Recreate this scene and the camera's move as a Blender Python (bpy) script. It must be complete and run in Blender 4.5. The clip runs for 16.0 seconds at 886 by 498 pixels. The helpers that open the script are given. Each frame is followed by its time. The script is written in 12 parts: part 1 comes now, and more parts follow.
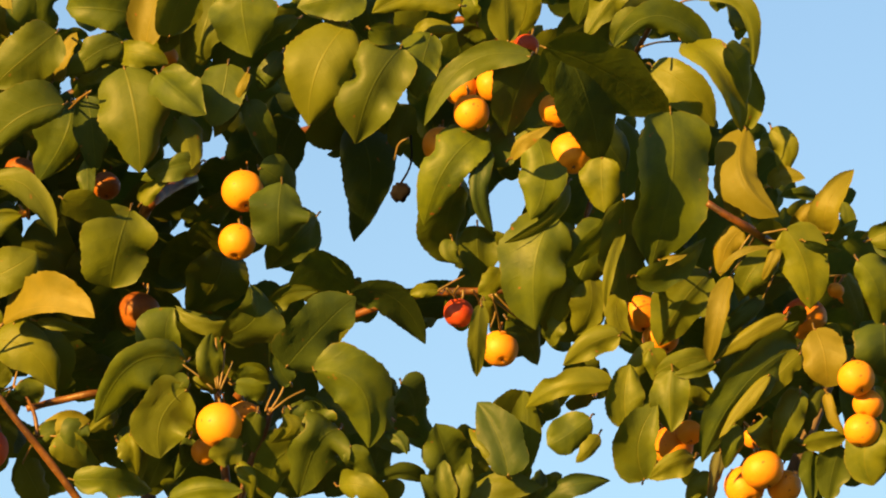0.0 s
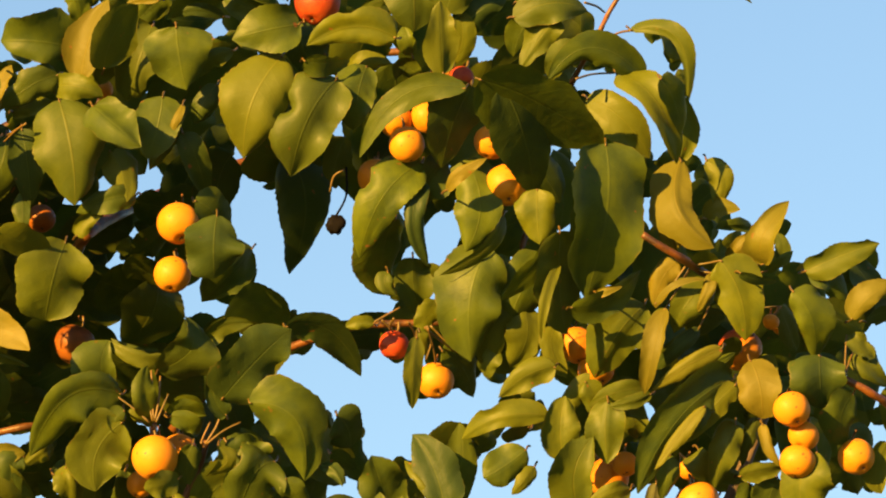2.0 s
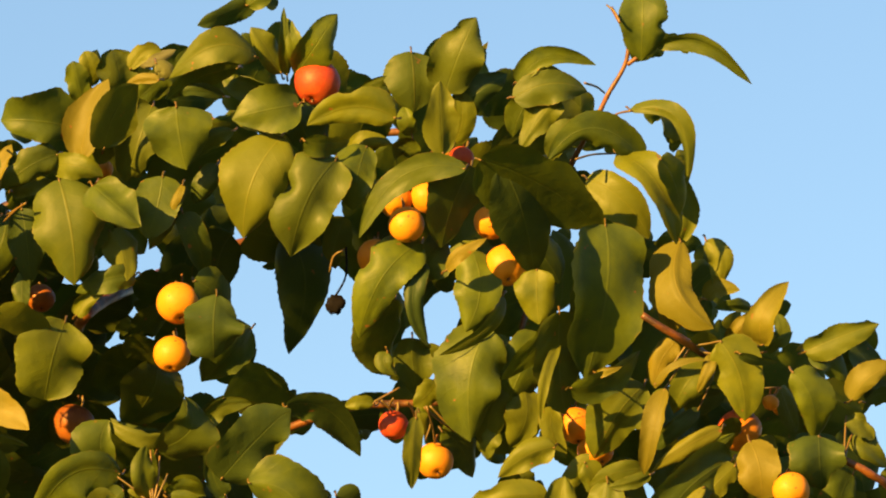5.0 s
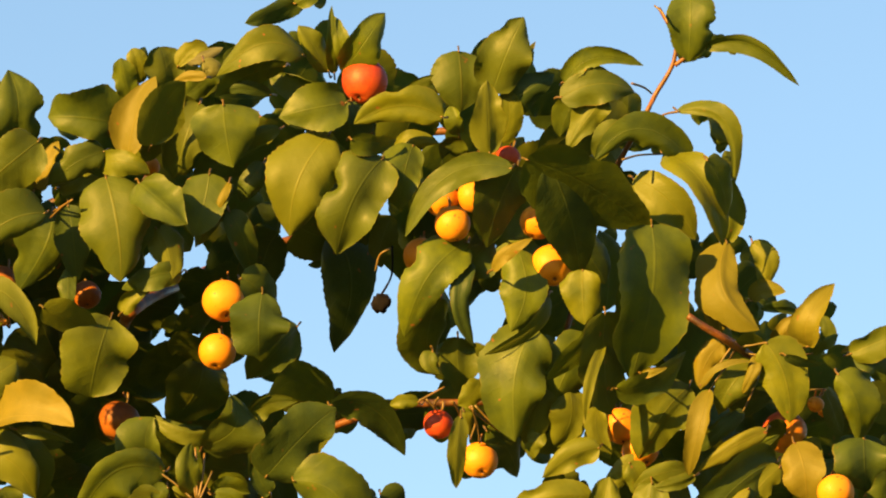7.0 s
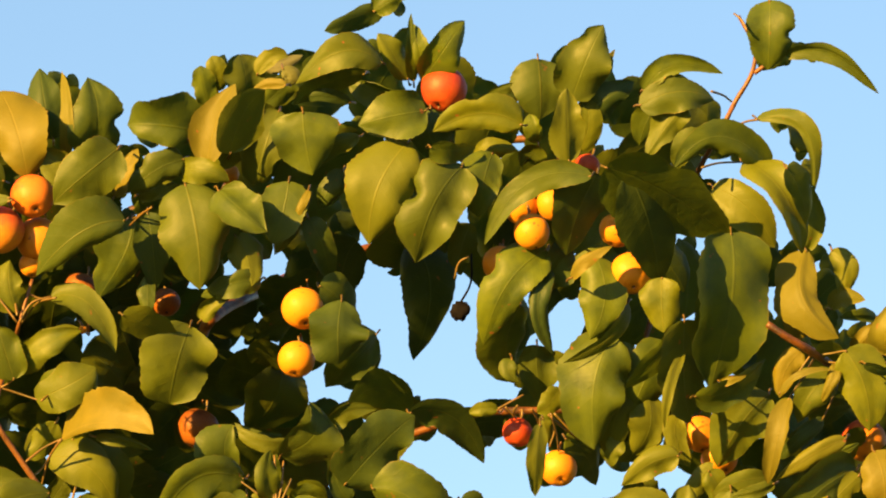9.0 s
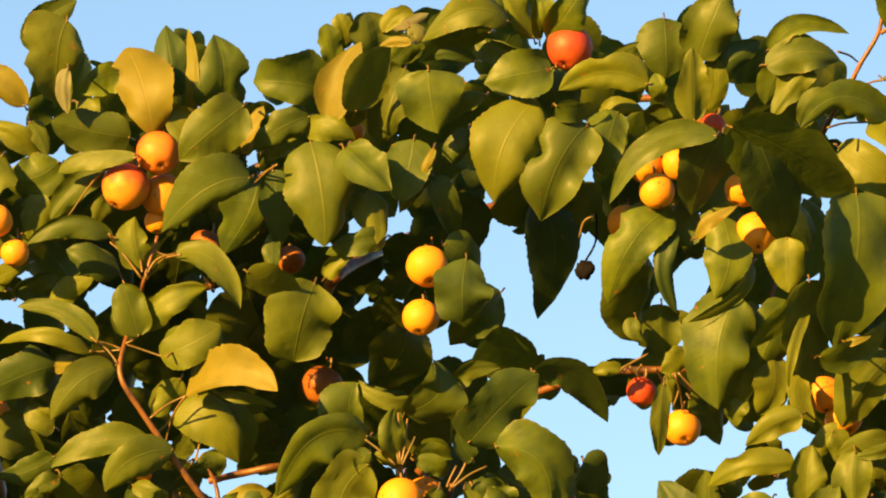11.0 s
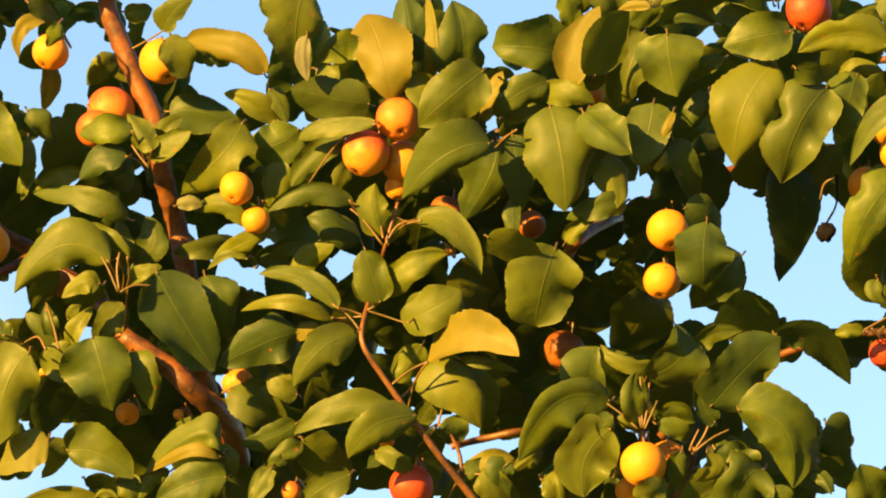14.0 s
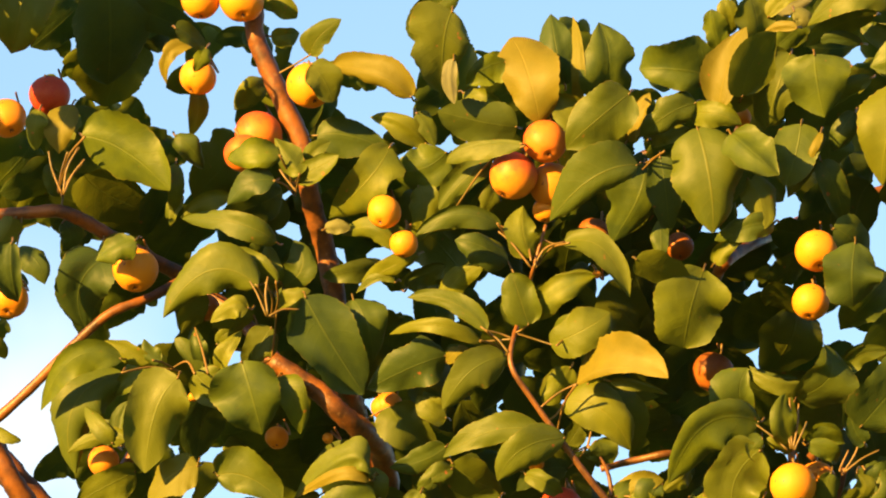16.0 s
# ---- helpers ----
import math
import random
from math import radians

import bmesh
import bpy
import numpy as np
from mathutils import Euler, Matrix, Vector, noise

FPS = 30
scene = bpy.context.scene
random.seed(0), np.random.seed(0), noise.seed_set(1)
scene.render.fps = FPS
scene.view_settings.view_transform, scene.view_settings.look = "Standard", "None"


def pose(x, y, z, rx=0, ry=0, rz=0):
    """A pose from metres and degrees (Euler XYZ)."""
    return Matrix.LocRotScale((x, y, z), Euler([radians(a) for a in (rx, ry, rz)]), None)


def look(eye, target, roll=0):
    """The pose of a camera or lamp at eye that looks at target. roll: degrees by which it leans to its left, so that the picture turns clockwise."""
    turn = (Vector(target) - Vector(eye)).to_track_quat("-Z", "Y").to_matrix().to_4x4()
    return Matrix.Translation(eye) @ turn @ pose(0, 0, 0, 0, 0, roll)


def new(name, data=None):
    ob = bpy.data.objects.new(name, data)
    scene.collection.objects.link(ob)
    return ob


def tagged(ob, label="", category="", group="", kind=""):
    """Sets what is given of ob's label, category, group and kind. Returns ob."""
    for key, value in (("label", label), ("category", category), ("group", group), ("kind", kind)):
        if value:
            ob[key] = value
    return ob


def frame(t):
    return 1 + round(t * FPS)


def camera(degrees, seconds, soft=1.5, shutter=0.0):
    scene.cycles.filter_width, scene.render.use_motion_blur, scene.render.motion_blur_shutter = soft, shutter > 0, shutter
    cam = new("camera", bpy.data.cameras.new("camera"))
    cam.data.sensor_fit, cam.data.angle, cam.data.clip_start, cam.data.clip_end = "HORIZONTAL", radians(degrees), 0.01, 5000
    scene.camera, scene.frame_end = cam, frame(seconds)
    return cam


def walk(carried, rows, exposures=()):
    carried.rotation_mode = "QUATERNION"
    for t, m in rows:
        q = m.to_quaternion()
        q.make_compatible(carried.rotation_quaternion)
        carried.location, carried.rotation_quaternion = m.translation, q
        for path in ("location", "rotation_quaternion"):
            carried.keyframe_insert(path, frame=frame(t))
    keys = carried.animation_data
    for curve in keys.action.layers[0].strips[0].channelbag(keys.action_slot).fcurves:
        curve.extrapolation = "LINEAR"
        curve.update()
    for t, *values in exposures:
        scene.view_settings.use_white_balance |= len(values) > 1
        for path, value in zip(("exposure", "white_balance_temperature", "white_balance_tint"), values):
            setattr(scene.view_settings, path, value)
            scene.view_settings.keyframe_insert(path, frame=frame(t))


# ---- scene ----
cam = camera(8.0, 16.0, soft=2.0)


def aim(turn, rise, lean):
    """The viewer stands still: degrees to the right, upwards, and of lean."""
    return pose(0, 0, 1.6, 90 + rise, 0, -turn) @ pose(0, 0, 0, 0, 0, lean)


walk(cam, [
    (0.0, aim(-0.184, 13.994, -0.342)),
    (0.5, aim(0.039, 14.091, -0.436)),
    (1.0, aim(0.062, 14.152, -0.590)),
    (1.5, aim(0.278, 14.252, -0.379)),
    (2.0, aim(0.421, 14.279, -0.590)),
    (2.5, aim(0.475, 14.364, -0.622)),
    (3.0, aim(0.273, 14.441, -0.490)),
    (3.5, aim(0.265, 14.845, -0.587)),
    (4.0, aim(0.490, 14.946, -0.393)),
    (4.2, aim(0.538, 14.992, -0.500)),
    (6.3, aim(0.187, 15.009, -0.300)),
    (6.5, aim(0.139, 14.928, -0.250)),
    (7.0, aim(-0.000, 15.000, 0.000)),
    (7.5, aim(-0.149, 15.055, 0.085)),
    (8.0, aim(-0.364, 15.090, 0.012)),
    (10.3, aim(-1.392, 14.842, 0.734)),
    (10.5, aim(-1.549, 14.733, 0.751)),
    (11.0, aim(-1.906, 14.683, 0.838)),
    (11.5, aim(-2.237, 14.616, 0.774)),
    (12.0, aim(-2.456, 14.527, 0.821)),
    (12.5, aim(-2.696, 14.536, 0.890)),
    (12.8, aim(-2.759, 14.553, 0.801)),
    (13.0, aim(-2.934, 14.453, 0.742)),
    (13.5, aim(-3.407, 14.358, 0.837)),
    (14.0, aim(-4.148, 14.331, 0.871)),
    (14.2, aim(-4.387, 14.384, 0.895)),
    (14.5, aim(-4.508, 14.515, 0.931)),
    (14.7, aim(-4.522, 14.631, 0.928)),
    (15.0, aim(-4.661, 14.716, 0.923)),
    (15.2, aim(-4.747, 14.706, 0.895)),
    (15.5, aim(-4.796, 14.576, 0.852)),
    (15.7, aim(-4.975, 14.501, 0.850)),
    (16.0, aim(-5.534, 14.516, 0.847)),
], exposures=((0.0, 1.74), (6.5, 1.86), (10.5, 1.99), (13.0, 2.04), (16.0, 2.17)))

# ---- daylight: a low golden sun behind and to one side of the viewer ----
SUN_HIGH, SUN_TURN = radians(14.0), radians(218.0)
sun_way = Vector((math.sin(SUN_TURN) * math.cos(SUN_HIGH), math.cos(SUN_TURN) * math.cos(SUN_HIGH), math.sin(SUN_HIGH)))
sun = new("sun", bpy.data.lights.new("sun", "SUN"))
sun.data.energy, sun.data.angle, sun.data.color = 5.8, radians(0.6), (1.0, 0.545, 0.11)
sun.matrix_world = look(sun_way * 50, (0, 0, 0))

world = bpy.data.worlds.new("evening_sky")
scene.world = world
world.use_nodes = True


class Nodes:
    """Short hand for node trees."""

    def __init__(self, tree):
        self.tree = tree
        tree.nodes.clear()

    def add(self, kind, **values):
        n = self.tree.nodes.new(kind)
        for key, value in values.items():
            if key in n.inputs:
                self.plug(value, n.inputs[key])
        return n

    def plug(self, value, socket):
        if isinstance(value, bpy.types.NodeSocket):
            self.tree.links.new(value, socket)
        else:
            socket.default_value = value

    def math(self, how, a, b=0.0, c=0.0):
        n = self.tree.nodes.new("ShaderNodeMath")
        n.operation = how
        for socket, value in zip(n.inputs, (a, b, c)):
            self.plug(value, socket)
        return n.outputs[0]

    def mix(self, factor, a, b, how="MIX"):
        n = self.tree.nodes.new("ShaderNodeMix")
        n.data_type, n.blend_type = "RGBA", how
        self.plug(factor, n.inputs[0])
        self.plug(a, n.inputs[6])
        self.plug(b, n.inputs[7])
        return n.outputs[2]

    def ramp(self, value, low, high):
        n = self.tree.nodes.new("ShaderNodeMapRange")
        n.interpolation_type = "SMOOTHSTEP"
        self.plug(value, n.inputs[0])
        n.inputs[1].default_value, n.inputs[2].default_value = low, high
        return n.outputs[0]

    def noise(self, vector, scale, detail=3.0, rough=0.55):
        n = self.add("ShaderNodeTexNoise", Vector=vector, Scale=scale, Detail=detail, Roughness=rough)
        return n.outputs[0]


k = Nodes(world.node_tree)
sky = k.tree.nodes.new("ShaderNodeTexSky")
sky.sky_type, sky.sun_disc, sky.sun_elevation, sky.sun_rotation = "NISHITA", False, SUN_HIGH, SUN_TURN
sky.air_density, sky.dust_density, sky.ozone_density = 1.0, 0.6, 1.6
way = k.add("ShaderNodeTexCoord").outputs["Generated"]
parts_of_way = k.add("ShaderNodeSeparateXYZ", Vector=way).outputs
puff = k.ramp(k.noise(way, 16.0, 4.0), 0.36, 0.62)
low_sky = k.ramp(parts_of_way[2], 0.262, 0.215)
cloud = k.math("MULTIPLY", puff, low_sky)
west = k.ramp(parts_of_way[0], -0.125, -0.165)
cloud = k.math("MULTIPLY", cloud, west)
clear = k.mix(1.0, sky.outputs[0], (1.01, 1.035, 1.04, 1), "MULTIPLY")
tinted = k.mix(cloud, clear, (4.7, 5.0, 5.3, 1))
sky_glow = k.add("ShaderNodeBackground", Color=tinted, Strength=0.0555)
k.tree.links.new(sky_glow.outputs[0], k.add("ShaderNodeOutputWorld").inputs[0])


# ---- materials ----
def material(name):
    m = bpy.data.materials.new(name)
    m.use_nodes = True
    return m, Nodes(m.node_tree)


def finish(n, shader):
    n.tree.links.new(shader, n.add("ShaderNodeOutputMaterial").inputs[0])


def leaf_material(name, base, deep, vein, glow, gloss, ripe=(0.100, 0.114, 0.006, 1)):
    m, n = material(name)
    uv = n.add("ShaderNodeUVMap").outputs[0]
    across, along = n.add("ShaderNodeSeparateXYZ", Vector=uv).outputs[:2]
    place = n.add("ShaderNodeTexCoord").outputs["Object"]
    chance = n.add("ShaderNodeObjectInfo").outputs["Random"]
    island = n.add("ShaderNodeNewGeometry").outputs["Random Per Island"]
    chance = n.math("FRACT", n.math("ADD", chance, island))
    off = n.math("ABSOLUTE", n.math("SUBTRACT", across, 0.5))
    rib = n.ramp(off, 0.022, 0.006)
    # side veins sweep forward from the midrib
    sweep = n.math("SUBTRACT", along, n.math("MULTIPLY", off, 0.42))
    wobble = n.math("MULTIPLY", n.noise(place, 90.0, 2.0), 0.05)
    saw = n.math("FRACT", n.math("MULTIPLY", n.math("ADD", sweep, wobble), 9.0))
    side = n.ramp(n.math("ABSOLUTE", n.math("SUBTRACT", saw, 0.5)), 0.10, 0.0)
    veins = n.math("MAXIMUM", rib, n.math("MULTIPLY", side, 0.22))
    patch = n.noise(place, 55.0, 3.0)
    fine = n.noise(place, 900.0, 2.0)
    colour = n.mix(n.ramp(patch, 0.2, 0.95), base, deep)
    colour = n.mix(n.math("MULTIPLY", chance, 0.92), colour, deep)
    warm = n.ramp(n.math("FRACT", n.math("MULTIPLY", chance, 7.31)), 0.45, 1.0)
    colour = n.mix(n.math("MULTIPLY", warm, 0.75), colour, ripe)
    colour = n.mix(n.math("MULTIPLY", fine, 0.08), colour, vein)
    colour = n.mix(n.math("MULTIPLY", veins, 0.26), colour, vein)
    # browned specks and scorched rims
    speck = n.math("MULTIPLY", n.ramp(n.noise(place, 150.0, 1.0), 0.72, 0.77), n.ramp(n.noise(place, 30.0, 1.0), 0.50, 0.62))
    colour = n.mix(n.math("MULTIPLY", speck, 0.8), colour, (0.22, 0.07, 0.02, 1))
    # paler margin: light caught on the leaf's outline, put into the colour
    lit_edge = n.ramp(off, 0.478, 0.496)
    colour = n.mix(n.math("MULTIPLY", lit_edge, 0.15), colour, vein)
    rim = n.math("MULTIPLY", n.ramp(off, 0.47, 0.50), n.ramp(n.noise(place, 60.0, 2.0), 0.45, 0.65))
    colour = n.mix(n.math("MULTIPLY", rim, 0.35), colour, (0.20, 0.13, 0.03, 1))
    height = n.math("ADD", n.math("MULTIPLY", veins, -0.35), n.math("MULTIPLY", n.noise(place, 120.0, 2.0), 0.7))
    bump = n.add("ShaderNodeBump", Strength=0.42, Distance=0.0014, Height=height).outputs[0]
    skin = n.add("ShaderNodeBsdfPrincipled", **{"Base Color": colour, "Normal": bump})
    n.plug(n.math("ADD", n.math("MULTIPLY", patch, 0.2), gloss), skin.inputs["Roughness"])
    skin.inputs["Specular IOR Level"].default_value = 0.22
    through_light = n.add("ShaderNodeBsdfTranslucent", Color=n.mix(0.6, colour, glow))
    both = n.add("ShaderNodeMixShader", Fac=0.15)
    n.tree.links.new(skin.outputs[0], both.inputs[1])
    n.tree.links.new(through_light.outputs[0], both.inputs[2])
    finish(n, both.outputs[0])
    return m


# gold and olive go mostly to lit leaves: sunlight put into their colour
LEAF = {
    "green": leaf_material("leaf_green", (0.092, 0.121, 0.003, 1), (0.023, 0.044, 0.010, 1), (0.108, 0.132, 0.016, 1), (0.085, 0.138, 0.003, 1), 0.42),
    "olive": leaf_material("leaf_olive", (0.109, 0.126, 0.003, 1), (0.040, 0.064, 0.007, 1), (0.150, 0.145, 0.015, 1), (0.120, 0.130, 0.005, 1), 0.44),
    "gold": leaf_material("leaf_sunlit_yellow", (0.145, 0.120, 0.008, 1), (0.090, 0.086, 0.006, 1), (0.190, 0.155, 0.022, 1), (0.150, 0.130, 0.008, 1), 0.48),
    "pale": leaf_material("leaf_underside", (0.1260, 0.1260, 0.0630, 1), (0.0945, 0.1040, 0.0504, 1), (0.1701, 0.1638, 0.0882, 1), (0.1134, 0.1197, 0.0189, 1), 0.55),
}


def bark_material(name, base, deep, gloss):
    m, n = material(name)
    place = n.add("ShaderNodeTexCoord").outputs["Object"]
    coarse = n.noise(place, 45.0, 4.0, 0.65)
    fine = n.noise(place, 420.0, 3.0, 0.6)
    colour = n.mix(n.ramp(coarse, 0.32, 0.68), base, deep)
    lenticel = n.ramp(n.noise(place, 260.0, 1.0), 0.66, 0.74)
    colour = n.mix(n.math("MULTIPLY", lenticel, 0.45), colour, (0.180, 0.110, 0.050, 1))
    height = n.math("ADD", coarse, n.math("MULTIPLY", fine, 0.4))
    bump = n.add("ShaderNodeBump", Strength=0.4, Distance=0.002, Height=height).outputs[0]
    skin = n.add("ShaderNodeBsdfPrincipled", **{"Base Color": colour, "Normal": bump, "Roughness": gloss})
    finish(n, skin.outputs[0])
    return m


BARK = bark_material("bark_red_brown", (0.185, 0.062, 0.006, 1), (0.036, 0.015, 0.005, 1), 0.5)
OLD_BARK = bark_material("bark_old", (0.1260, 0.0882, 0.0567, 1), (0.0504, 0.0347, 0.0252, 1), 0.8)
TWIG = bark_material("twig_dark_red", (0.160, 0.062, 0.009, 1), (0.065, 0.026, 0.006, 1), 0.5)
STALK = bark_material("stalk_green_tan", (0.150, 0.085, 0.016, 1), (0.085, 0.062, 0.010, 1), 0.5)


def apple_material(name, ground, blush, amount):
    m, n = material(name)
    place = n.add("ShaderNodeTexCoord").outputs["Object"]
    chance = n.add("ShaderNodeObjectInfo").outputs["Random"]
    side = n.add("ShaderNodeSeparateXYZ", Vector=place).outputs
    lean = n.math("ADD", n.math("MULTIPLY", side[2], 22.0), n.math("MULTIPLY", side[0], -12.0))
    streak = n.noise(place, 120.0, 3.0)
    level = n.math("ADD", n.math("ADD", lean, n.math("MULTIPLY", streak, 0.7)), n.math("MULTIPLY", chance, 0.25))
    colour = n.mix(n.math("MULTIPLY", n.ramp(level, 0.75 - amount, 1.35 - amount), 0.92), ground, blush)
    colour = n.mix(n.math("MULTIPLY", n.noise(place, 700.0, 2.0), 0.18), colour, (0.5040, 0.2772, 0.0315, 1))
    speck = n.ramp(n.noise(place, 210.0, 1.0, 0.4), 0.73, 0.78)
    colour = n.mix(n.math("MULTIPLY", speck, 0.8), colour, (0.1386, 0.0504, 0.0189, 1))
    bump = n.add("ShaderNodeBump", Strength=0.25, Distance=0.0015, Height=n.noise(place, 130.0, 3.0)).outputs[0]
    skin = n.add("ShaderNodeBsdfPrincipled", **{"Base Color": colour, "Normal": bump, "Roughness": 0.5, "Specular IOR Level": 0.25})
    skin.inputs["Subsurface Weight"].default_value = 0.12
    skin.inputs["Subsurface Radius"].default_value = (0.006, 0.003, 0.001)
    skin.inputs["Subsurface Scale"].default_value = 0.6
    finish(n, skin.outputs[0])
    return m


APPLE = {
    # brown skin: the deep shade on these apples is put into its colour
    "shade_brown": apple_material("apple_skin_shade_brown", (0.220, 0.062, 0.008, 1), (0.120, 0.026, 0.008, 1), 0.45),
    "flame": apple_material("apple_skin_flame", (0.500, 0.130, 0.012, 1), (0.360, 0.032, 0.014, 1), 0.52),
    "yellow": apple_material("apple_skin_yellow", (0.5240, 0.1980, 0.0060, 1), (0.4662, 0.1100, 0.0080, 1), -0.08),
    "orange": apple_material("apple_skin_orange", (0.4788, 0.1764, 0.0101, 1), (0.3780, 0.0599, 0.0088, 1), 0.25),
    "crimson": apple_material("apple_skin_crimson", (0.42, 0.055, 0.010, 1), (0.28, 0.012, 0.010, 1), 0.95),
    "red": apple_material("apple_skin_red", (0.5100, 0.1900, 0.0120, 1), (0.3600, 0.0300, 0.0150, 1), 0.56),
}
m_dark, n_dark = material("dried_fruit_black")
dark_place = n_dark.add("ShaderNodeTexCoord").outputs["Object"]
dark_colour = n_dark.mix(n_dark.noise(dark_place, 160.0), (0.003, 0.003, 0.004, 1), (0.008, 0.006, 0.006, 1))
finish(n_dark, n_dark.add("ShaderNodeBsdfPrincipled", **{"Base Color": dark_colour, "Roughness": 0.85, "Specular IOR Level": 0.1}).outputs[0])

m_grass, n_grass = material("meadow_grass")
grass_place = n_grass.add("ShaderNodeTexCoord").outputs["Object"]
grass_colour = n_grass.mix(n_grass.noise(grass_place, 0.7, 5.0), (0.035, 0.055, 0.014, 1), (0.085, 0.085, 0.028, 1))
grass_bump = n_grass.add("ShaderNodeBump", Strength=0.6, Distance=0.05, Height=n_grass.noise(grass_place, 25.0, 4.0)).outputs[0]
finish(n_grass, n_grass.add("ShaderNodeBsdfPrincipled", **{"Base Color": grass_colour, "Roughness": 0.9, "Normal": grass_bump}).outputs[0])


# ---- mesh helpers ----
def mesh_of(name, verts, faces, mat, uvs=None, smooth=True):
    me = bpy.data.meshes.new(name)
    me.from_pydata([tuple(v) for v in verts], [], faces)
    if uvs is not None:
        layer = me.uv_layers.new(name="leaf")
        index = np.empty(len(me.loops), dtype=np.int32)
        me.loops.foreach_get("vertex_index", index)
        layer.data.foreach_set("uv", np.asarray(uvs, dtype=np.float32)[index].ravel())
    me.polygons.foreach_set("use_smooth", [smooth] * len(me.polygons))
    me.materials.append(mat)
    me.update()
    return me


def part(name, me, parent, label="", kind=""):
    ob = new(name, me)
    ob.parent = parent
    return tagged(ob, label=label, kind=kind)


def glide(points, steps):
    """Points along a smooth line through the given ones."""
    p = [np.array(q, dtype=float) for q in points]
    p = [2 * p[0] - p[1]] + p + [2 * p[-1] - p[-2]]
    line = []
    for i in range(1, len(p) - 2):
        for s in range(steps):
            u = s / steps
            line.append(0.5 * (2 * p[i] + (p[i + 1] - p[i - 1]) * u + (2 * p[i - 1] - 5 * p[i] + 4 * p[i + 1] - p[i + 2]) * u * u
                               + (3 * p[i] - p[i - 1] - 3 * p[i + 1] + p[i + 2]) * u ** 3))
    return line + [p[-2]]


def tube(line, radii, sides, bumpy=0.0, seed=0):
    """Vertices and faces of a round stem along a line, closed at both ends."""
    verts, faces, rnd = [], [], random.Random(seed)
    keep = np.array((0.31, 0.27, 0.91))
    count = len(line)
    for i, c in enumerate(line):
        t = np.array(line[min(i + 1, count - 1)]) - np.array(line[max(i - 1, 0)])
        t /= np.linalg.norm(t) + 1e-9
        a = np.cross(t, keep)
        a /= np.linalg.norm(a) + 1e-9
        b = np.cross(t, a)
        swell = 1 + (rnd.uniform(-bumpy, bumpy) if bumpy else 0)
        for j in range(sides):
            w = 2 * math.pi * j / sides
            r = radii[i] * swell * (1 + (rnd.uniform(-bumpy, bumpy) * 0.5 if bumpy else 0))
            verts.append(np.array(c) + (a * math.cos(w) + b * math.sin(w)) * r)
    for i in range(count - 1):
        for j in range(sides):
            j2 = (j + 1) % sides
            faces.append((i * sides + j, i * sides + j2, (i + 1) * sides + j2, (i + 1) * sides + j))
    faces.append(tuple(range(sides - 1, -1, -1)))
    faces.append(tuple((count - 1) * sides + j for j in range(sides)))
    return verts, faces


# ---- ground ----
ground_mesh = mesh_of("ground", [(-3000, -3000, 0), (3000, -3000, 0), (3000, 3000, 0), (-3000, 3000, 0)], [(0, 1, 2, 3)], m_grass)
tagged(new("ground", ground_mesh), label="rough green meadow under the apple tree", category="ground", kind="structure")

# ---- the apple tree: trunk, limbs, branches ----
tree = tagged(new("apple_tree"), label="crab apple tree with green leaves in low golden evening sun", category="tree")
FORK = (-0.18, 5.02, 1.75)


def trunk():
    line = glide([(-0.10, 5.06, -0.1), (-0.12, 5.05, 0.4), (-0.17, 5.03, 1.0), FORK], 6)
    radii = [0.085 - 0.025 * i / (len(line) - 1) + 0.03 * max(0, 1 - i / 4) for i in range(len(line))]
    part("trunk", mesh_of("trunk", *tube(line, radii, 18, 0.05, 3), OLD_BARK), tree, "grey-brown rough bark")


def limb(r, x, y, z):
    fork = np.array(FORK)
    end = np.array((x, y, z))
    half = fork * 0.45 + end * 0.55 + np.array((0, 0.03, -0.06))
    line = glide([end, half, fork - np.array((0, 0, 0.05))], 7)
    radii = [r + (max(0.026, r) - r) * i / (len(line) - 1) for i in range(len(line))]
    part("limb", mesh_of("limb", *tube(line, radii, 12, 0.04, int(x * 1e4)), OLD_BARK), tree)


def branch(r0, r1, points):
    line = glide(points, 7)
    count = len(line)
    radii = [r0 + (r1 - r0) * i / (count - 1) for i in range(count)]
    part("branch", mesh_of("branch", *tube(line, radii, 12, 0.07, count), BARK if r1 > 0.0037 else TWIG), tree, "smooth red-brown bark")


trunk()
limb(0.0087, -0.5234, 4.9020, 2.6625)
limb(0.0043, -0.8570, 4.7841, 2.6390)
limb(0.0100, -0.5143, 4.9020, 2.6625)
limb(0.0033, -0.2744, 4.7643, 2.5583)
limb(0.0043, -0.7167, 4.7544, 2.6340)
limb(0.0096, -0.7840, 4.7744, 2.6364)
limb(0.0056, -0.2602, 5.0379, 2.6963)
limb(0.0043, 0.2830, 4.7928, 2.6838)
limb(0.0039, 0.3922, 4.7705, 2.6124)
limb(0.0053, -0.7250, 4.7710, 2.6085)
limb(0.0132, -0.7602, 4.8269, 2.6114)
limb(0.0040, -0.1807, 4.8204, 2.5681)
limb(0.0031, -0.1803, 4.8106, 2.5662)
limb(0.0035, 0.0253, 4.8452, 2.5628)
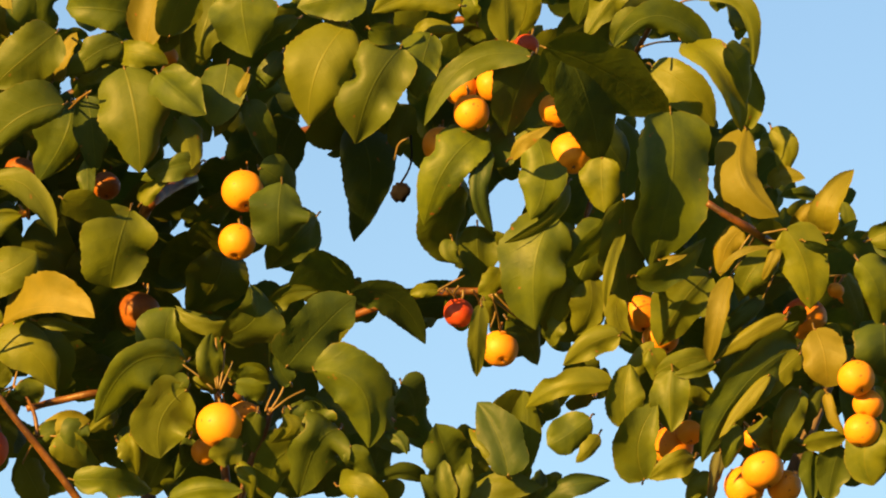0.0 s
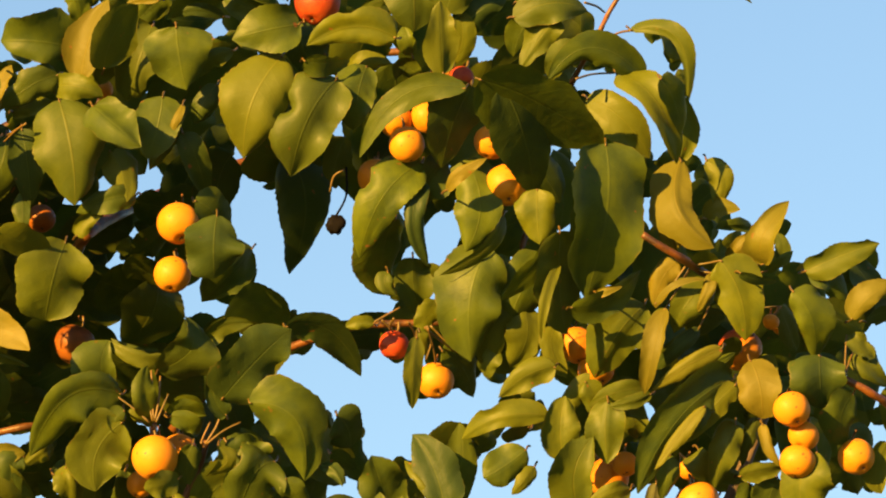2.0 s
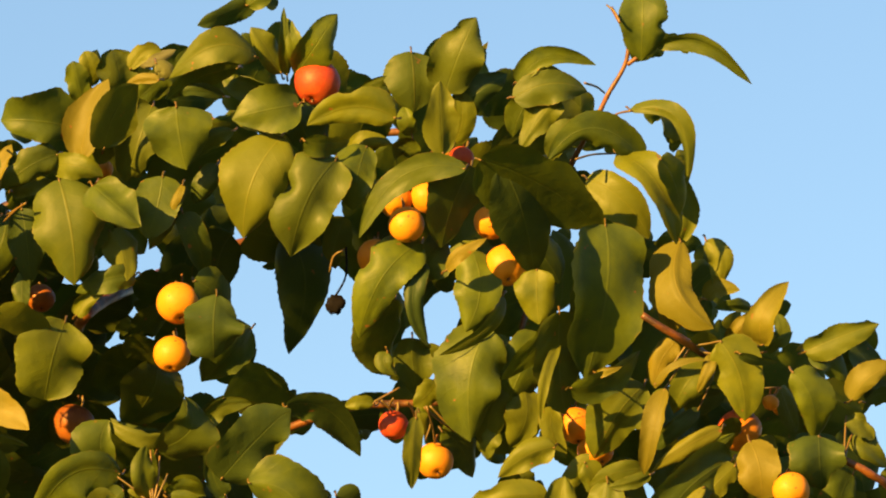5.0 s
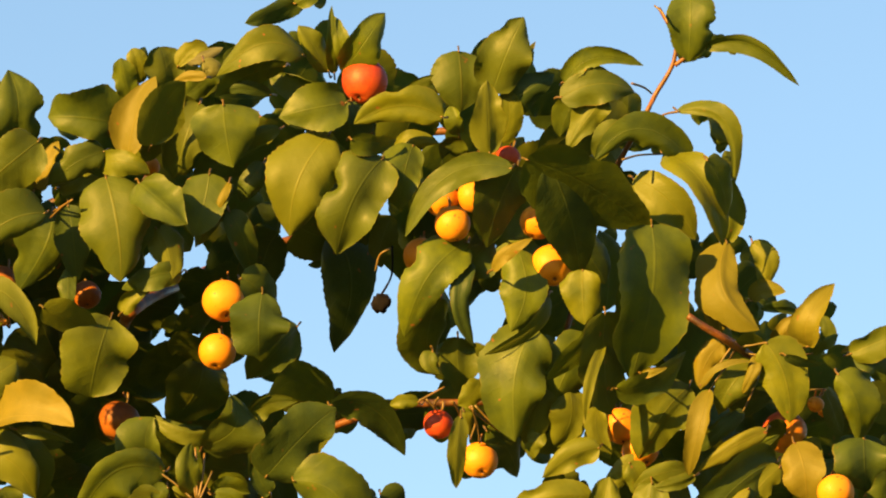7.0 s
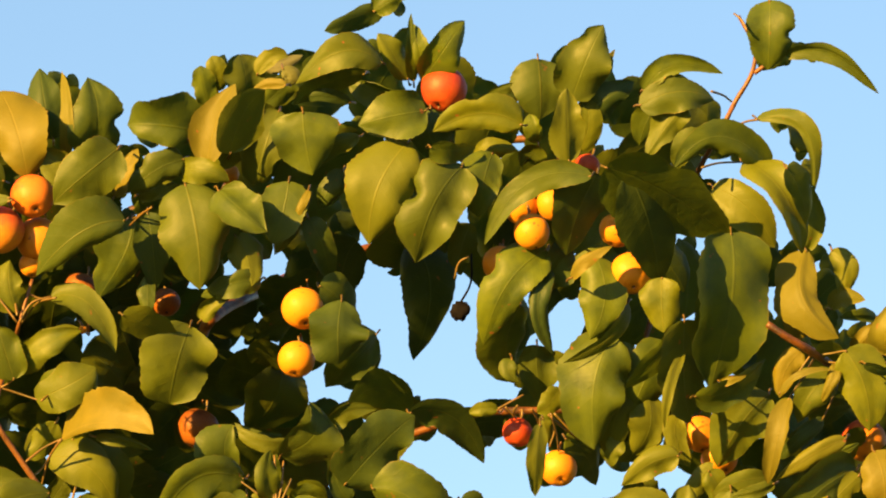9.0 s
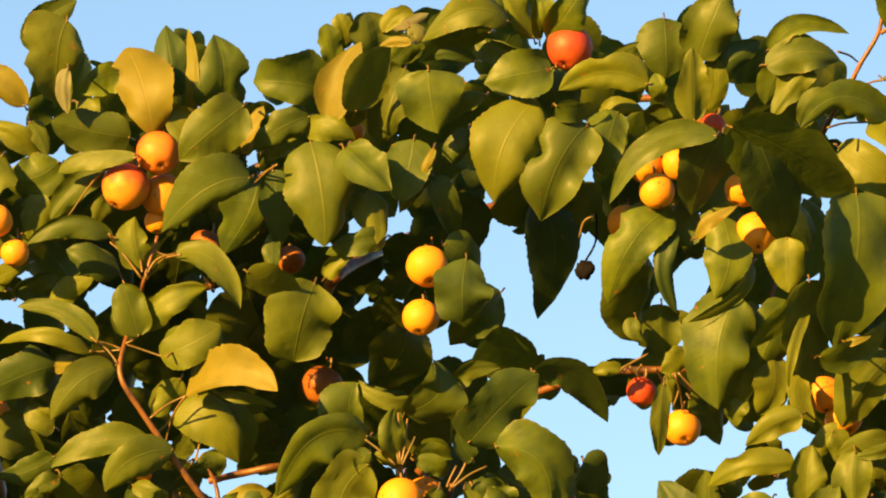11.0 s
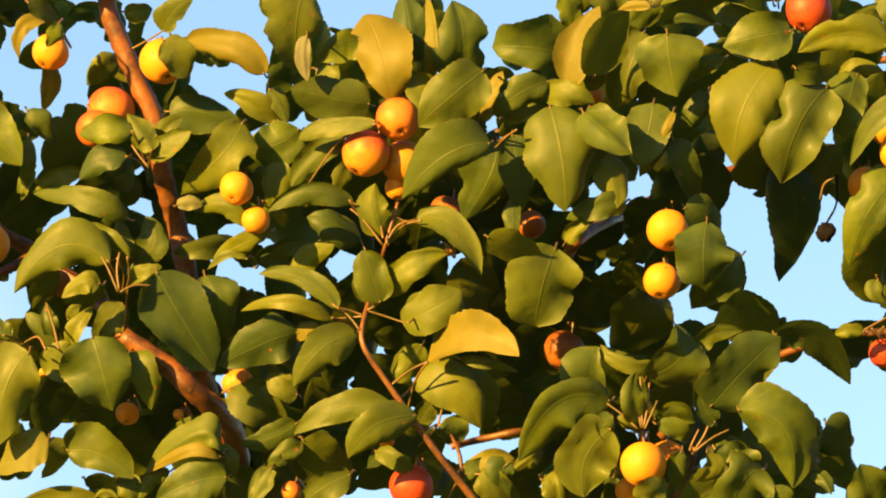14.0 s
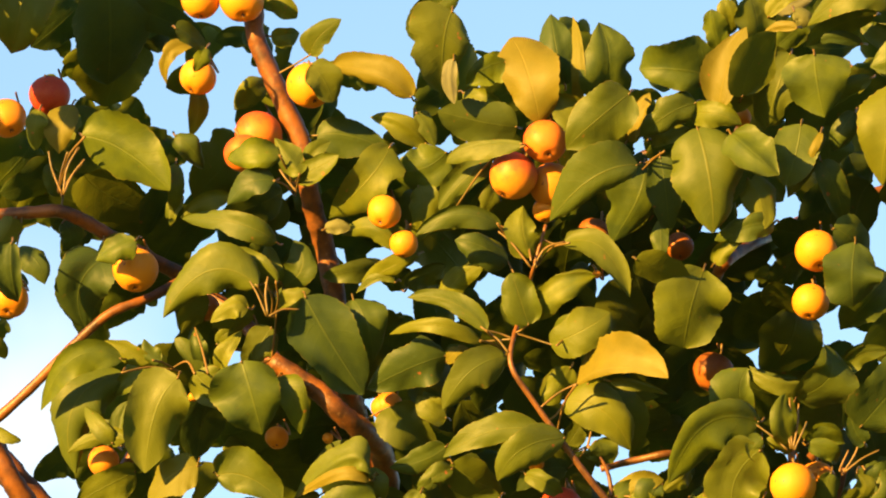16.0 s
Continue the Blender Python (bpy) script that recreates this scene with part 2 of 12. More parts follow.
branch(0.0074, 0.0087, [(-0.5990, 4.6585, 3.0306), (-0.6016, 4.6687, 2.9926), (-0.5931, 4.6755, 2.9671), (-0.5781, 4.6846, 2.9332), (-0.5652, 4.6925, 2.9035), (-0.5611, 4.7005, 2.8739), (-0.5559, 4.7169, 2.8510), (-0.5506, 4.7323, 2.8324), (-0.5443, 4.7403, 2.8026), (-0.5402, 4.7482, 2.7729), (-0.5354, 4.7596, 2.7305), (-0.5333, 4.8249, 2.7186), (-0.5234, 4.9020, 2.6625)])
branch(0.0048, 0.0065, [(-0.8411, 4.7247, 2.8606), (-0.8055, 4.7248, 2.8602), (-0.7787, 4.7244, 2.8617), (-0.7587, 4.7243, 2.8623), (-0.7402, 4.7360, 2.8571), (-0.7196, 4.7492, 2.8466), (-0.6958, 4.7724, 2.8373), (-0.6629, 4.7970, 2.8226), (-0.6204, 4.7857, 2.7874), (-0.5867, 4.7361, 2.7410)])
branch(0.0035, 0.0043, [(-0.6606, 4.7474, 2.8146), (-0.6868, 4.7226, 2.7913), (-0.7129, 4.7155, 2.7790), (-0.7351, 4.7200, 2.7622), (-0.7770, 4.7399, 2.7268), (-0.8039, 4.7461, 2.7036), (-0.8308, 4.7521, 2.6813), (-0.8570, 4.7841, 2.6390)])
branch(0.0074, 0.0100, [(-0.5887, 4.7158, 2.7393), (-0.5538, 4.7217, 2.7172), (-0.5365, 4.7261, 2.7011), (-0.5180, 4.7601, 2.6900), (-0.5144, 4.8318, 2.6927), (-0.5143, 4.9020, 2.6625)])
branch(0.0013, 0.0033, [(-0.3730, 4.6603, 2.8307), (-0.3823, 4.6630, 2.7972), (-0.3918, 4.6974, 2.7770), (-0.3984, 4.6769, 2.7453), (-0.3988, 4.6687, 2.7221), (-0.3850, 4.6767, 2.7000), (-0.3653, 4.6879, 2.6734), (-0.3550, 4.6958, 2.6596), (-0.3404, 4.7049, 2.6409), (-0.3237, 4.7164, 2.6213), (-0.2967, 4.7357, 2.5878), (-0.2744, 4.7643, 2.5583)])
branch(0.0013, 0.0017, [(-0.3434, 4.7138, 2.6694), (-0.3327, 4.7167, 2.6589), (-0.3272, 4.7200, 2.6463), (-0.3254, 4.7200, 2.6309)])
branch(0.0035, 0.0043, [(-0.6949, 4.7333, 2.6739), (-0.7061, 4.7384, 2.6550), (-0.7167, 4.7544, 2.6340)])
branch(0.0074, 0.0096, [(-0.8173, 4.7487, 2.6940), (-0.7977, 4.7578, 2.6599), (-0.7840, 4.7744, 2.6364)])
branch(0.0035, 0.0056, [(-0.0778, 5.0079, 2.9629), (-0.1189, 4.9916, 2.9464), (-0.1552, 4.9750, 2.9313), (-0.1859, 4.9399, 2.9076), (-0.2062, 4.8847, 2.8817), (-0.2287, 4.7913, 2.8439), (-0.2428, 4.7272, 2.8128), (-0.2592, 4.8787, 2.8270), (-0.2678, 4.9634, 2.8200), (-0.2674, 5.0141, 2.7852), (-0.2602, 5.0379, 2.6963)])
branch(0.0026, 0.0043, [(0.1850, 4.6398, 2.7910), (0.1995, 4.6423, 2.7819), (0.2170, 4.6546, 2.7745), (0.2355, 4.6868, 2.7701), (0.2591, 4.7313, 2.7588), (0.2732, 4.7597, 2.7299), (0.2830, 4.7928, 2.6838)])
branch(0.0026, 0.0039, [(0.3387, 4.6880, 2.6884), (0.3580, 4.6908, 2.6783), (0.3787, 4.7151, 2.6647), (0.3922, 4.7705, 2.6124)])
branch(0.0040, 0.0053, [(-0.7005, 4.7593, 2.6785), (-0.7101, 4.7620, 2.6603), (-0.7184, 4.7664, 2.6344), (-0.7250, 4.7710, 2.6085)])
branch(0.0106, 0.0132, [(-0.8211, 4.7993, 2.6920), (-0.8037, 4.8070, 2.6708), (-0.7819, 4.8162, 2.6455), (-0.7602, 4.8269, 2.6114)])
branch(0.0026, 0.0040, [(0.0870, 4.8370, 2.7816), (0.0382, 4.8397, 2.7731), (-0.0107, 4.8402, 2.7714), (-0.0373, 4.8406, 2.7693), (-0.0861, 4.8438, 2.7536), (-0.1349, 4.8473, 2.7339), (-0.1792, 4.8559, 2.6904)])
branch(0.0013, 0.0026, [(0.1671, 4.6882, 3.0495), (0.1741, 4.6915, 3.0378), (0.1802, 4.6952, 3.0252), (0.1776, 4.7008, 3.0068), (0.1645, 4.7077, 2.9851), (0.1549, 4.7134, 2.9667), (0.1359, 4.7919, 2.9488), (0.1153, 4.8742, 2.9158), (0.1018, 4.8905, 2.8549), (0.0786, 4.8663, 2.7888)])
branch(0.0013, 0.0018, [(0.2090, 4.6943, 3.0240), (0.1942, 4.6972, 3.0166), (0.1794, 4.7007, 3.0067)])
branch(0.0018, 0.0022, [(0.2031, 4.7320, 2.8161), (0.2100, 4.7354, 2.8016)])
branch(0.0026, 0.0035, [(-0.1752, 4.9137, 3.0248), (-0.1387, 4.9147, 3.0251), (-0.1023, 4.9172, 3.0196), (-0.0657, 4.9197, 3.0133), (-0.0293, 4.9198, 3.0142), (0.0165, 4.9191, 3.0169), (0.0529, 4.9211, 3.0088), (0.1032, 4.9254, 2.9911)])
branch(0.0031, 0.0040, [(-0.1752, 4.9137, 3.0248), (-0.2207, 4.9230, 2.9857), (-0.2663, 4.9246, 2.9720), (-0.3162, 4.9256, 2.9581), (-0.3480, 4.9307, 2.9311)])
branch(0.0026, 0.0040, [(-0.1906, 4.7954, 2.6838), (-0.1910, 4.7963, 2.6795), (-0.1890, 4.8021, 2.6538), (-0.1848, 4.8106, 2.6153), (-0.1807, 4.8204, 2.5681)])
branch(0.0022, 0.0031, [(-0.1492, 4.7901, 2.6680), (-0.1536, 4.7936, 2.6517), (-0.1669, 4.7996, 2.6218), (-0.1803, 4.8106, 2.5662)])
branch(0.0022, 0.0035, [(0.0367, 4.8330, 2.6221), (0.0343, 4.8382, 2.5972), (0.0253, 4.8452, 2.5628)])
branch(0.0026, 0.0035, [(-0.3450, 4.8782, 2.6882), (-0.3183, 4.8785, 2.6949), (-0.2872, 4.8792, 2.7007), (-0.2680, 4.9398, 2.7098)])

# ---- leaves ----
ROWS_ALONG, COLS = 28, 8


def unit(v):
    return v / (np.linalg.norm(v) + 1e-9)


def leaf_shape(base, middle, tip, left, right, rnd, shape="ovate", bite=None, calm=1.0):
    """A serrated blade on a curved midrib; left and right reach from the midrib to the two margins where the blade is widest."""
    base, middle, tip, left, right = (np.array(q, dtype=float) for q in (base, middle, tip, left, right))
    knee = 2 * middle - (base + tip) / 2
    full, point = {"ovate": (0.36, 0.62), "round": (0.38, 0.42), "obovate": (0.66, 0.40)}[shape]
    full, point = full + rnd.uniform(-0.05, 0.06), point + rnd.uniform(-0.05, 0.09)
    peak = full / (full + point)
    top = peak ** full * (1 - peak) ** point
    sides = []
    for reach in (left, right):
        sides.append((reach, np.linalg.norm(reach), rnd.uniform(-0.75, 0.60), rnd.uniform(0.10, 0.32), rnd.uniform(4.5, 11), rnd.uniform(0, 6.3),
                      rnd.uniform(0.03, 0.095), rnd.uniform(6, 16), rnd.uniform(0, 6.3), rnd.uniform(-2.2, 1.2)))
    hook = rnd.uniform(-0.22, 0.22)
    nibble, depth = (bite, 0.42) if bite else ((rnd.uniform(0.25, 0.8), rnd.choice((0, 1))), 0.24 if rnd.random() < 0.3 else 0.0)
    verts, uvs, faces = [], [], []
    half = COLS // 2
    for i in range(ROWS_ALONG + 1):
        u = i / ROWS_ALONG
        c = base * (1 - u) ** 2 + knee * 2 * u * (1 - u) + tip * u * u
        t = unit((knee - base) * (1 - u) + (tip - knee) * u)
        uu = min(max(u, 0.002), 0.998)
        w = uu ** full * (1 - uu) ** point / top * (1 - 0.35 * math.exp(-(((1 - uu) / 0.06) ** 2)))
        c = c + unit(left - right) * (hook * max(0.0, u - 0.7) ** 2 * np.linalg.norm(tip - base))
        for j in range(COLS + 1):
            v = j / half - 1
            e = abs(v)
            reach, long, belly, wave, turns, phase, lump, lumps, start, rim = sides[0 if v < 0 else 1]
            out = unit(reach - t * (reach @ t))
            n = np.cross(t, out) * (1 if v >= 0 else -1)
            r = long * w * (1 + e * lump * math.sin(lumps * u + start))
            if e > 0.99:
                r *= 1 + (0.018 if i % 2 else -0.012) + rnd.uniform(-0.014, 0.014)
            if depth and nibble[1] == (0 if v < 0 else 1) and abs(u - nibble[0]) < 0.10:
                r *= 1 - depth * (1 - (abs(u - nibble[0]) / 0.10) ** 2) * e
            rise = belly * (e - e * e) + wave * e * e * math.sin(turns * u + phase) + 0.035 * e * math.sin(26 * (u - 0.35 * e)) + rim * max(0.0, e - 0.62) ** 2
            verts.append(c + out * (e * r) + n * (calm * rise * long * min(1.0, w + 0.05)))
            uvs.append((j / COLS, u))
    stride = COLS + 1
    for i in range(ROWS_ALONG):
        for j in range(COLS):
            faces.append((i * stride + j, i * stride + j + 1, (i + 1) * stride + j + 1, (i + 1) * stride + j))
    return verts, faces, uvs


LEAF_LABEL = {"green": "glossy green serrated leaf", "olive": "olive-green leaf", "gold": "yellow-tinted leaf with bright sunlight put into its colour", "pale": "pale grey-green leaf underside"}


def leaf(tone, base, middle, tip, left, right, root, shape="ovate", bite=None, calm=1.0, lone=False):
    rnd = random.Random(round(base[0] * 2000) * 7919 + round(base[2] * 2000))
    verts, faces, uvs = leaf_shape(base, middle, tip, left, right, rnd, shape, bite, calm)
    blade = part("leaf", mesh_of("leaf", verts, faces, LEAF[tone], uvs), tree, LEAF_LABEL[tone] if tone != "green" else "")
    b, r = np.array(base), np.array(root)
    sag = (b + r) / 2 + np.array((0, 0.002, rnd.uniform(-0.002, 0.003)))
    run_in = b + 0.05 * (np.array(middle) - b)
    line = glide([r, sag, b, run_in], 4)
    radii = [0.00095 - 0.00035 * i / (len(line) - 1) for i in range(len(line))]
    part("leaf_stalk", mesh_of("leaf_stalk", *tube(line, radii, 6), STALK), blade)
    if not lone:
        # a hidden smaller copy behind it, deeper in the crown, added to block light
        shift = np.array((middle[0] * 0.2, 0.966, 0.259)) * 0.09 + np.array((inner_rnd.uniform(-0.004, 0.004), 0, inner_rnd.uniform(-0.004, 0.004)))
        p0, p1, p2 = (np.array(middle) + (np.array(q) - np.array(middle)) * 0.82 + shift for q in (base, middle, tip))
        shaded_leaf(p0, p1, p2, np.array(left) * 0.8, np.array(right) * 0.8)


inner_verts, inner_faces, inner_uvs = [], [], []
inner_rnd = random.Random(77)


def join_inner(verts, faces, uvs):
    start = len(inner_verts)
    inner_verts.extend(verts)
    inner_uvs.extend(uvs)
    inner_faces.extend(tuple(i + start for i in face) for face in faces)


def shaded_leaf(base, middle, tip, left, right):
    """One inner leaf of the shaded crown; also serves the unseen shading leaves."""
    join_inner(*leaf_shape(base, middle, tip, left, right, inner_rnd, calm=0.4))


def unseen_bough(centre, spread, count):
    """Unseen leaves added out of view to shade the left side of the crown."""
    r = random.Random(31)
    for _ in range(count):
        base = np.array([c + r.uniform(-1, 1) * d for c, d in zip(centre, spread)])
        way = unit(np.array((r.uniform(-1, 1), r.uniform(-0.6, 0.3), r.uniform(-1.2, 0.3))))
        side = unit(np.cross(way, (r.uniform(-0.6, 0.6), -1.0, r.uniform(-0.3, 0.6))))
        long = r.uniform(0.055, 0.075)
        shaded_leaf(base, base + way * long * 0.5 + np.array((0, 0, 0.003)), base + way * long, side * long * 0.33, side * long * -0.33)


unseen_bough((-0.893, 4.52, 3.09), (0.05, 0.03, 0.07), 30)
unseen_bough((-1.048, 4.38, 2.975), (0.03, 0.02, 0.012), 8)


def unseen_skirt(count):
    """Unseen leafy skirt added round the limbs to block ground bounce and sky light."""
    r = random.Random(77)
    for _ in range(count):
        y = r.uniform(4.25, 5.6)
        top = 1.6 + (y - 0.1) * LOW_EDGE - 0.06
        base = np.array((r.uniform(-1.0, 0.55), y, top - 0.5 * r.random() ** 1.6))
        way = unit(np.array((r.uniform(-1, 1), r.uniform(-1, 0.5), r.uniform(-1.2, 0.0))))
        side = unit(np.cross(way, (r.uniform(-0.6, 0.6), -0.6, 1.0)))
        long = r.uniform(0.06, 0.085)
        shaded_leaf(base, base + way * long * 0.5 + np.array((0, 0, 0.004)), base + way * long, side * long * 0.34, side * long * -0.34)


LOW_EDGE = 0.207
unseen_skirt(420)


def stalk(points):
    """A thin leaf or fruit stalk."""
    line = glide(points, 5)
    part("stalk", mesh_of("stalk", *tube(line, [0.00100 - 0.0003 * i / len(line) for i in range(len(line))], 6), STALK), tree)


stalk([(-0.4085, 4.6405, 2.8271), (-0.3992, 4.6599, 2.8166), (-0.3864, 4.6801, 2.8029)])
stalk([(-0.3535, 4.6445, 2.8121), (-0.3690, 4.6611, 2.8121), (-0.3820, 4.6805, 2.8016)])
stalk([(-0.4179, 4.6616, 2.7484), (-0.4107, 4.6794, 2.7438), (-0.4065, 4.6969, 2.7404)])
stalk([(-0.4223, 4.6636, 2.7409), (-0.4129, 4.6800, 2.7417), (-0.4066, 4.6972, 2.7392)])
stalk([(-0.3494, 4.6723, 2.7084), (-0.3602, 4.6918, 2.6976), (-0.3673, 4.7133, 2.6792)])
stalk([(-0.3863, 4.6253, 2.8838), (-0.4159, 4.6440, 2.8758), (-0.4437, 4.6686, 2.8461)])
stalk([(-0.3777, 4.6814, 2.6746), (-0.3717, 4.6975, 2.6765), (-0.3669, 4.7141, 2.6762)])
stalk([(-0.5790, 4.6317, 2.8600), (-0.5723, 4.6481, 2.8608), (-0.5677, 4.6654, 2.8578)])
stalk([(-0.5594, 4.6304, 2.8648), (-0.5627, 4.6478, 2.8619), (-0.5668, 4.6657, 2.8569)])
stalk([(-0.5745, 4.6267, 2.8787), (-0.5691, 4.6461, 2.8683), (-0.5677, 4.6651, 2.8590)])
stalk([(-0.5929, 4.6523, 2.7831), (-0.5893, 4.6706, 2.7765), (-0.5883, 4.6898, 2.7670)])
stalk([(-0.5863, 4.6518, 2.7851), (-0.5832, 4.6707, 2.7765), (-0.5866, 4.6898, 2.7670)])
stalk([(-0.5785, 4.6516, 2.7859), (-0.5788, 4.6707, 2.7764), (-0.5844, 4.6898, 2.7670)])
stalk([(-0.7244, 4.6226, 2.8940), (-0.7402, 4.6422, 2.8826), (-0.7495, 4.6642, 2.8625)])
stalk([(-0.7268, 4.6280, 2.8740), (-0.7395, 4.6465, 2.8666), (-0.7482, 4.6652, 2.8587)])
stalk([(-0.7289, 4.6248, 2.8857), (-0.7425, 4.6445, 2.8742), (-0.7500, 4.6646, 2.8608)])
stalk([(-0.7377, 4.6257, 2.8825), (-0.7446, 4.6445, 2.8742), (-0.7508, 4.6644, 2.8617)])
stalk([(-0.6980, 4.6694, 2.7193), (-0.6784, 4.6839, 2.7270), (-0.6601, 4.7002, 2.7281)])
stalk([(-0.6739, 4.6670, 2.7283), (-0.6675, 4.6831, 2.7299), (-0.6588, 4.7003, 2.7277)])
stalk([(-0.6314, 4.6698, 2.7180), (-0.6377, 4.6806, 2.7393), (-0.6453, 4.6917, 2.7599)])
stalk([(-0.6414, 4.6698, 2.7180), (-0.6500, 4.6828, 2.7310), (-0.6654, 4.7001, 2.7286)])
stalk([(-0.3829, 4.6480, 2.7991), (-0.3862, 4.6599, 2.8164), (-0.3874, 4.6726, 2.8309)])
stalk([(-0.3642, 4.6647, 2.7367), (-0.3589, 4.6790, 2.7455), (-0.3535, 4.6936, 2.7526)])
stalk([(-0.2808, 4.6268, 2.8784), (-0.2894, 4.6435, 2.8777), (-0.2995, 4.6612, 2.8736)])
stalk([(-0.2808, 4.6268, 2.8784), (-0.2873, 4.6431, 2.8794), (-0.2969, 4.6599, 2.8786)])
stalk([(0.1359, 4.6189, 2.9077), (0.1492, 4.6334, 2.9154), (0.1669, 4.6486, 2.9205)])
stalk([(0.1779, 4.6095, 2.9428), (0.1707, 4.6252, 2.9460), (0.1635, 4.6414, 2.9476)])
stalk([(0.1432, 4.6040, 2.9635), (0.1527, 4.6201, 2.9651), (0.1593, 4.6367, 2.9651)])
stalk([(0.0222, 4.6676, 2.7259), (0.0261, 4.6865, 2.7172), (0.0279, 4.7057, 2.7076)])
stalk([(0.0200, 4.6674, 2.7268), (0.0308, 4.6854, 2.7214), (0.0438, 4.7034, 2.7159)])
stalk([(0.0072, 4.6663, 2.7309), (0.0115, 4.6837, 2.7276), (0.0133, 4.7019, 2.7218)])
stalk([(-0.0035, 4.6656, 2.7334), (-0.0065, 4.6826, 2.7318), (-0.0044, 4.6993, 2.7314)])
stalk([(-0.1876, 4.6988, 2.6628), (-0.1911, 4.6970, 2.6837), (-0.1953, 4.6955, 2.7027)])
stalk([(-0.1867, 4.6989, 2.6628), (-0.1876, 4.6971, 2.6837), (-0.1885, 4.6960, 2.7019)])
stalk([(-0.1859, 4.6989, 2.6628), (-0.1828, 4.6983, 2.6795), (-0.1816, 4.6971, 2.6977)])
stalk([(-0.1850, 4.6991, 2.6621), (-0.1800, 4.6997, 2.6736), (-0.1757, 4.7005, 2.6844)])
stalk([(-0.1902, 4.6989, 2.6621), (-0.2023, 4.6989, 2.6732), (-0.2160, 4.6990, 2.6834)])
stalk([(-0.1474, 4.7041, 2.6461), (-0.1378, 4.7037, 2.6627), (-0.1318, 4.7016, 2.6860)])
stalk([(-0.1465, 4.7041, 2.6461), (-0.1336, 4.7052, 2.6564), (-0.1208, 4.7071, 2.6633)])
stalk([(-0.1508, 4.7040, 2.6461), (-0.1491, 4.7057, 2.6522), (-0.1440, 4.7064, 2.6633)])
stalk([(0.1709, 4.6067, 3.0118), (0.1667, 4.6072, 3.0209), (0.1608, 4.6086, 3.0267)])
stalk([(0.0217, 4.6862, 2.7326), (0.0247, 4.6921, 2.7207), (0.0207, 4.6980, 2.7089)])
stalk([(0.0243, 4.6862, 2.7326), (0.0346, 4.6916, 2.7228), (0.0423, 4.6956, 2.7187)])
stalk([(-0.0187, 4.6855, 2.7354), (-0.0083, 4.6871, 2.7419), (0.0012, 4.6888, 2.7476)])
stalk([(-0.0127, 4.6852, 2.7371), (-0.0084, 4.6891, 2.7335), (-0.0058, 4.6928, 2.7308)])
stalk([(-0.7361, 4.5999, 2.8420), (-0.7296, 4.5999, 2.8575), (-0.7206, 4.6010, 2.8702)])
stalk([(-0.7361, 4.5999, 2.8420), (-0.7337, 4.5981, 2.8615), (-0.7255, 4.5979, 2.8783)])
stalk([(-0.7369, 4.5998, 2.8420), (-0.7447, 4.5965, 2.8611), (-0.7476, 4.5953, 2.8751)])
stalk([(-0.5839, 4.6439, 2.7565), (-0.5914, 4.6417, 2.7737), (-0.5972, 4.6415, 2.7836)])
stalk([(-0.5830, 4.6438, 2.7574), (-0.5850, 4.6424, 2.7738), (-0.5835, 4.6423, 2.7871)])
stalk([(-0.5822, 4.6441, 2.7565), (-0.5723, 4.6469, 2.7624), (-0.5598, 4.6513, 2.7634)])
stalk([(-0.5604, 4.6229, 2.8486), (-0.5692, 4.6219, 2.8595), (-0.5738, 4.6226, 2.8664)])
stalk([(-0.4012, 4.6692, 2.7324), (-0.4099, 4.6688, 2.7434), (-0.4229, 4.6683, 2.7531)])
stalk([(-0.3834, 4.6548, 2.7955), (-0.3985, 4.6518, 2.8145), (-0.4085, 4.6517, 2.8234)])
stalk([(-0.3817, 4.6550, 2.7955), (-0.3728, 4.6549, 2.8106), (-0.3579, 4.6576, 2.8165)])
stalk([(-0.0404, 4.6567, 2.8482), (-0.0482, 4.6608, 2.8440), (-0.0516, 4.6667, 2.8331)])
leaf("olive", (-0.7790, 4.6491, 3.0394), (-0.7803, 4.6370, 2.9992), (-0.7895, 4.6585, 2.9715), (-0.0278, -0.0010, 0.0046), (0.0234, -0.0058, -0.0055), (-0.7805, 4.6697, 3.0488), lone=True)
leaf("gold", (-0.6486, 4.6758, 2.9816), (-0.6674, 4.6697, 2.9732), (-0.6719, 4.6834, 2.9531), (-0.0057, -0.0009, 0.0043), (0.0050, -0.0004, -0.0040), (-0.6482, 4.6962, 2.9902), lone=True)
leaf("green", (-0.6314, 4.6152, 2.9613), (-0.6356, 4.6157, 2.9526), (-0.6407, 4.6224, 2.9442), (-0.0044, -0.0029, 0.0015), (0.0065, 0.0044, -0.0022), (-0.6317, 4.6350, 2.9702))
leaf("green", (-0.6593, 4.6396, 2.9847), (-0.6475, 4.6505, 2.9810), (-0.6365, 4.6697, 2.9705), (0.0046, 0.0019, 0.0065), (-0.0047, -0.0012, -0.0063), (-0.6636, 4.6578, 2.9917), calm=0.4)
leaf("green", (-0.6476, 4.6771, 2.9501), (-0.6461, 4.6830, 2.9313), (-0.6529, 4.6972, 2.9140), (-0.0066, -0.0064, -0.0009), (0.0075, 0.0073, 0.0011), (-0.6491, 4.6964, 2.9591), calm=0.4, lone=True)
leaf("olive", (-0.5973, 4.6645, 3.0209), (-0.5790, 4.6605, 3.0103), (-0.5689, 4.6699, 3.0007), (0.0043, -0.0018, 0.0055), (-0.0071, 0.0060, -0.0078), (-0.5999, 4.6619, 3.0179), lone=True)
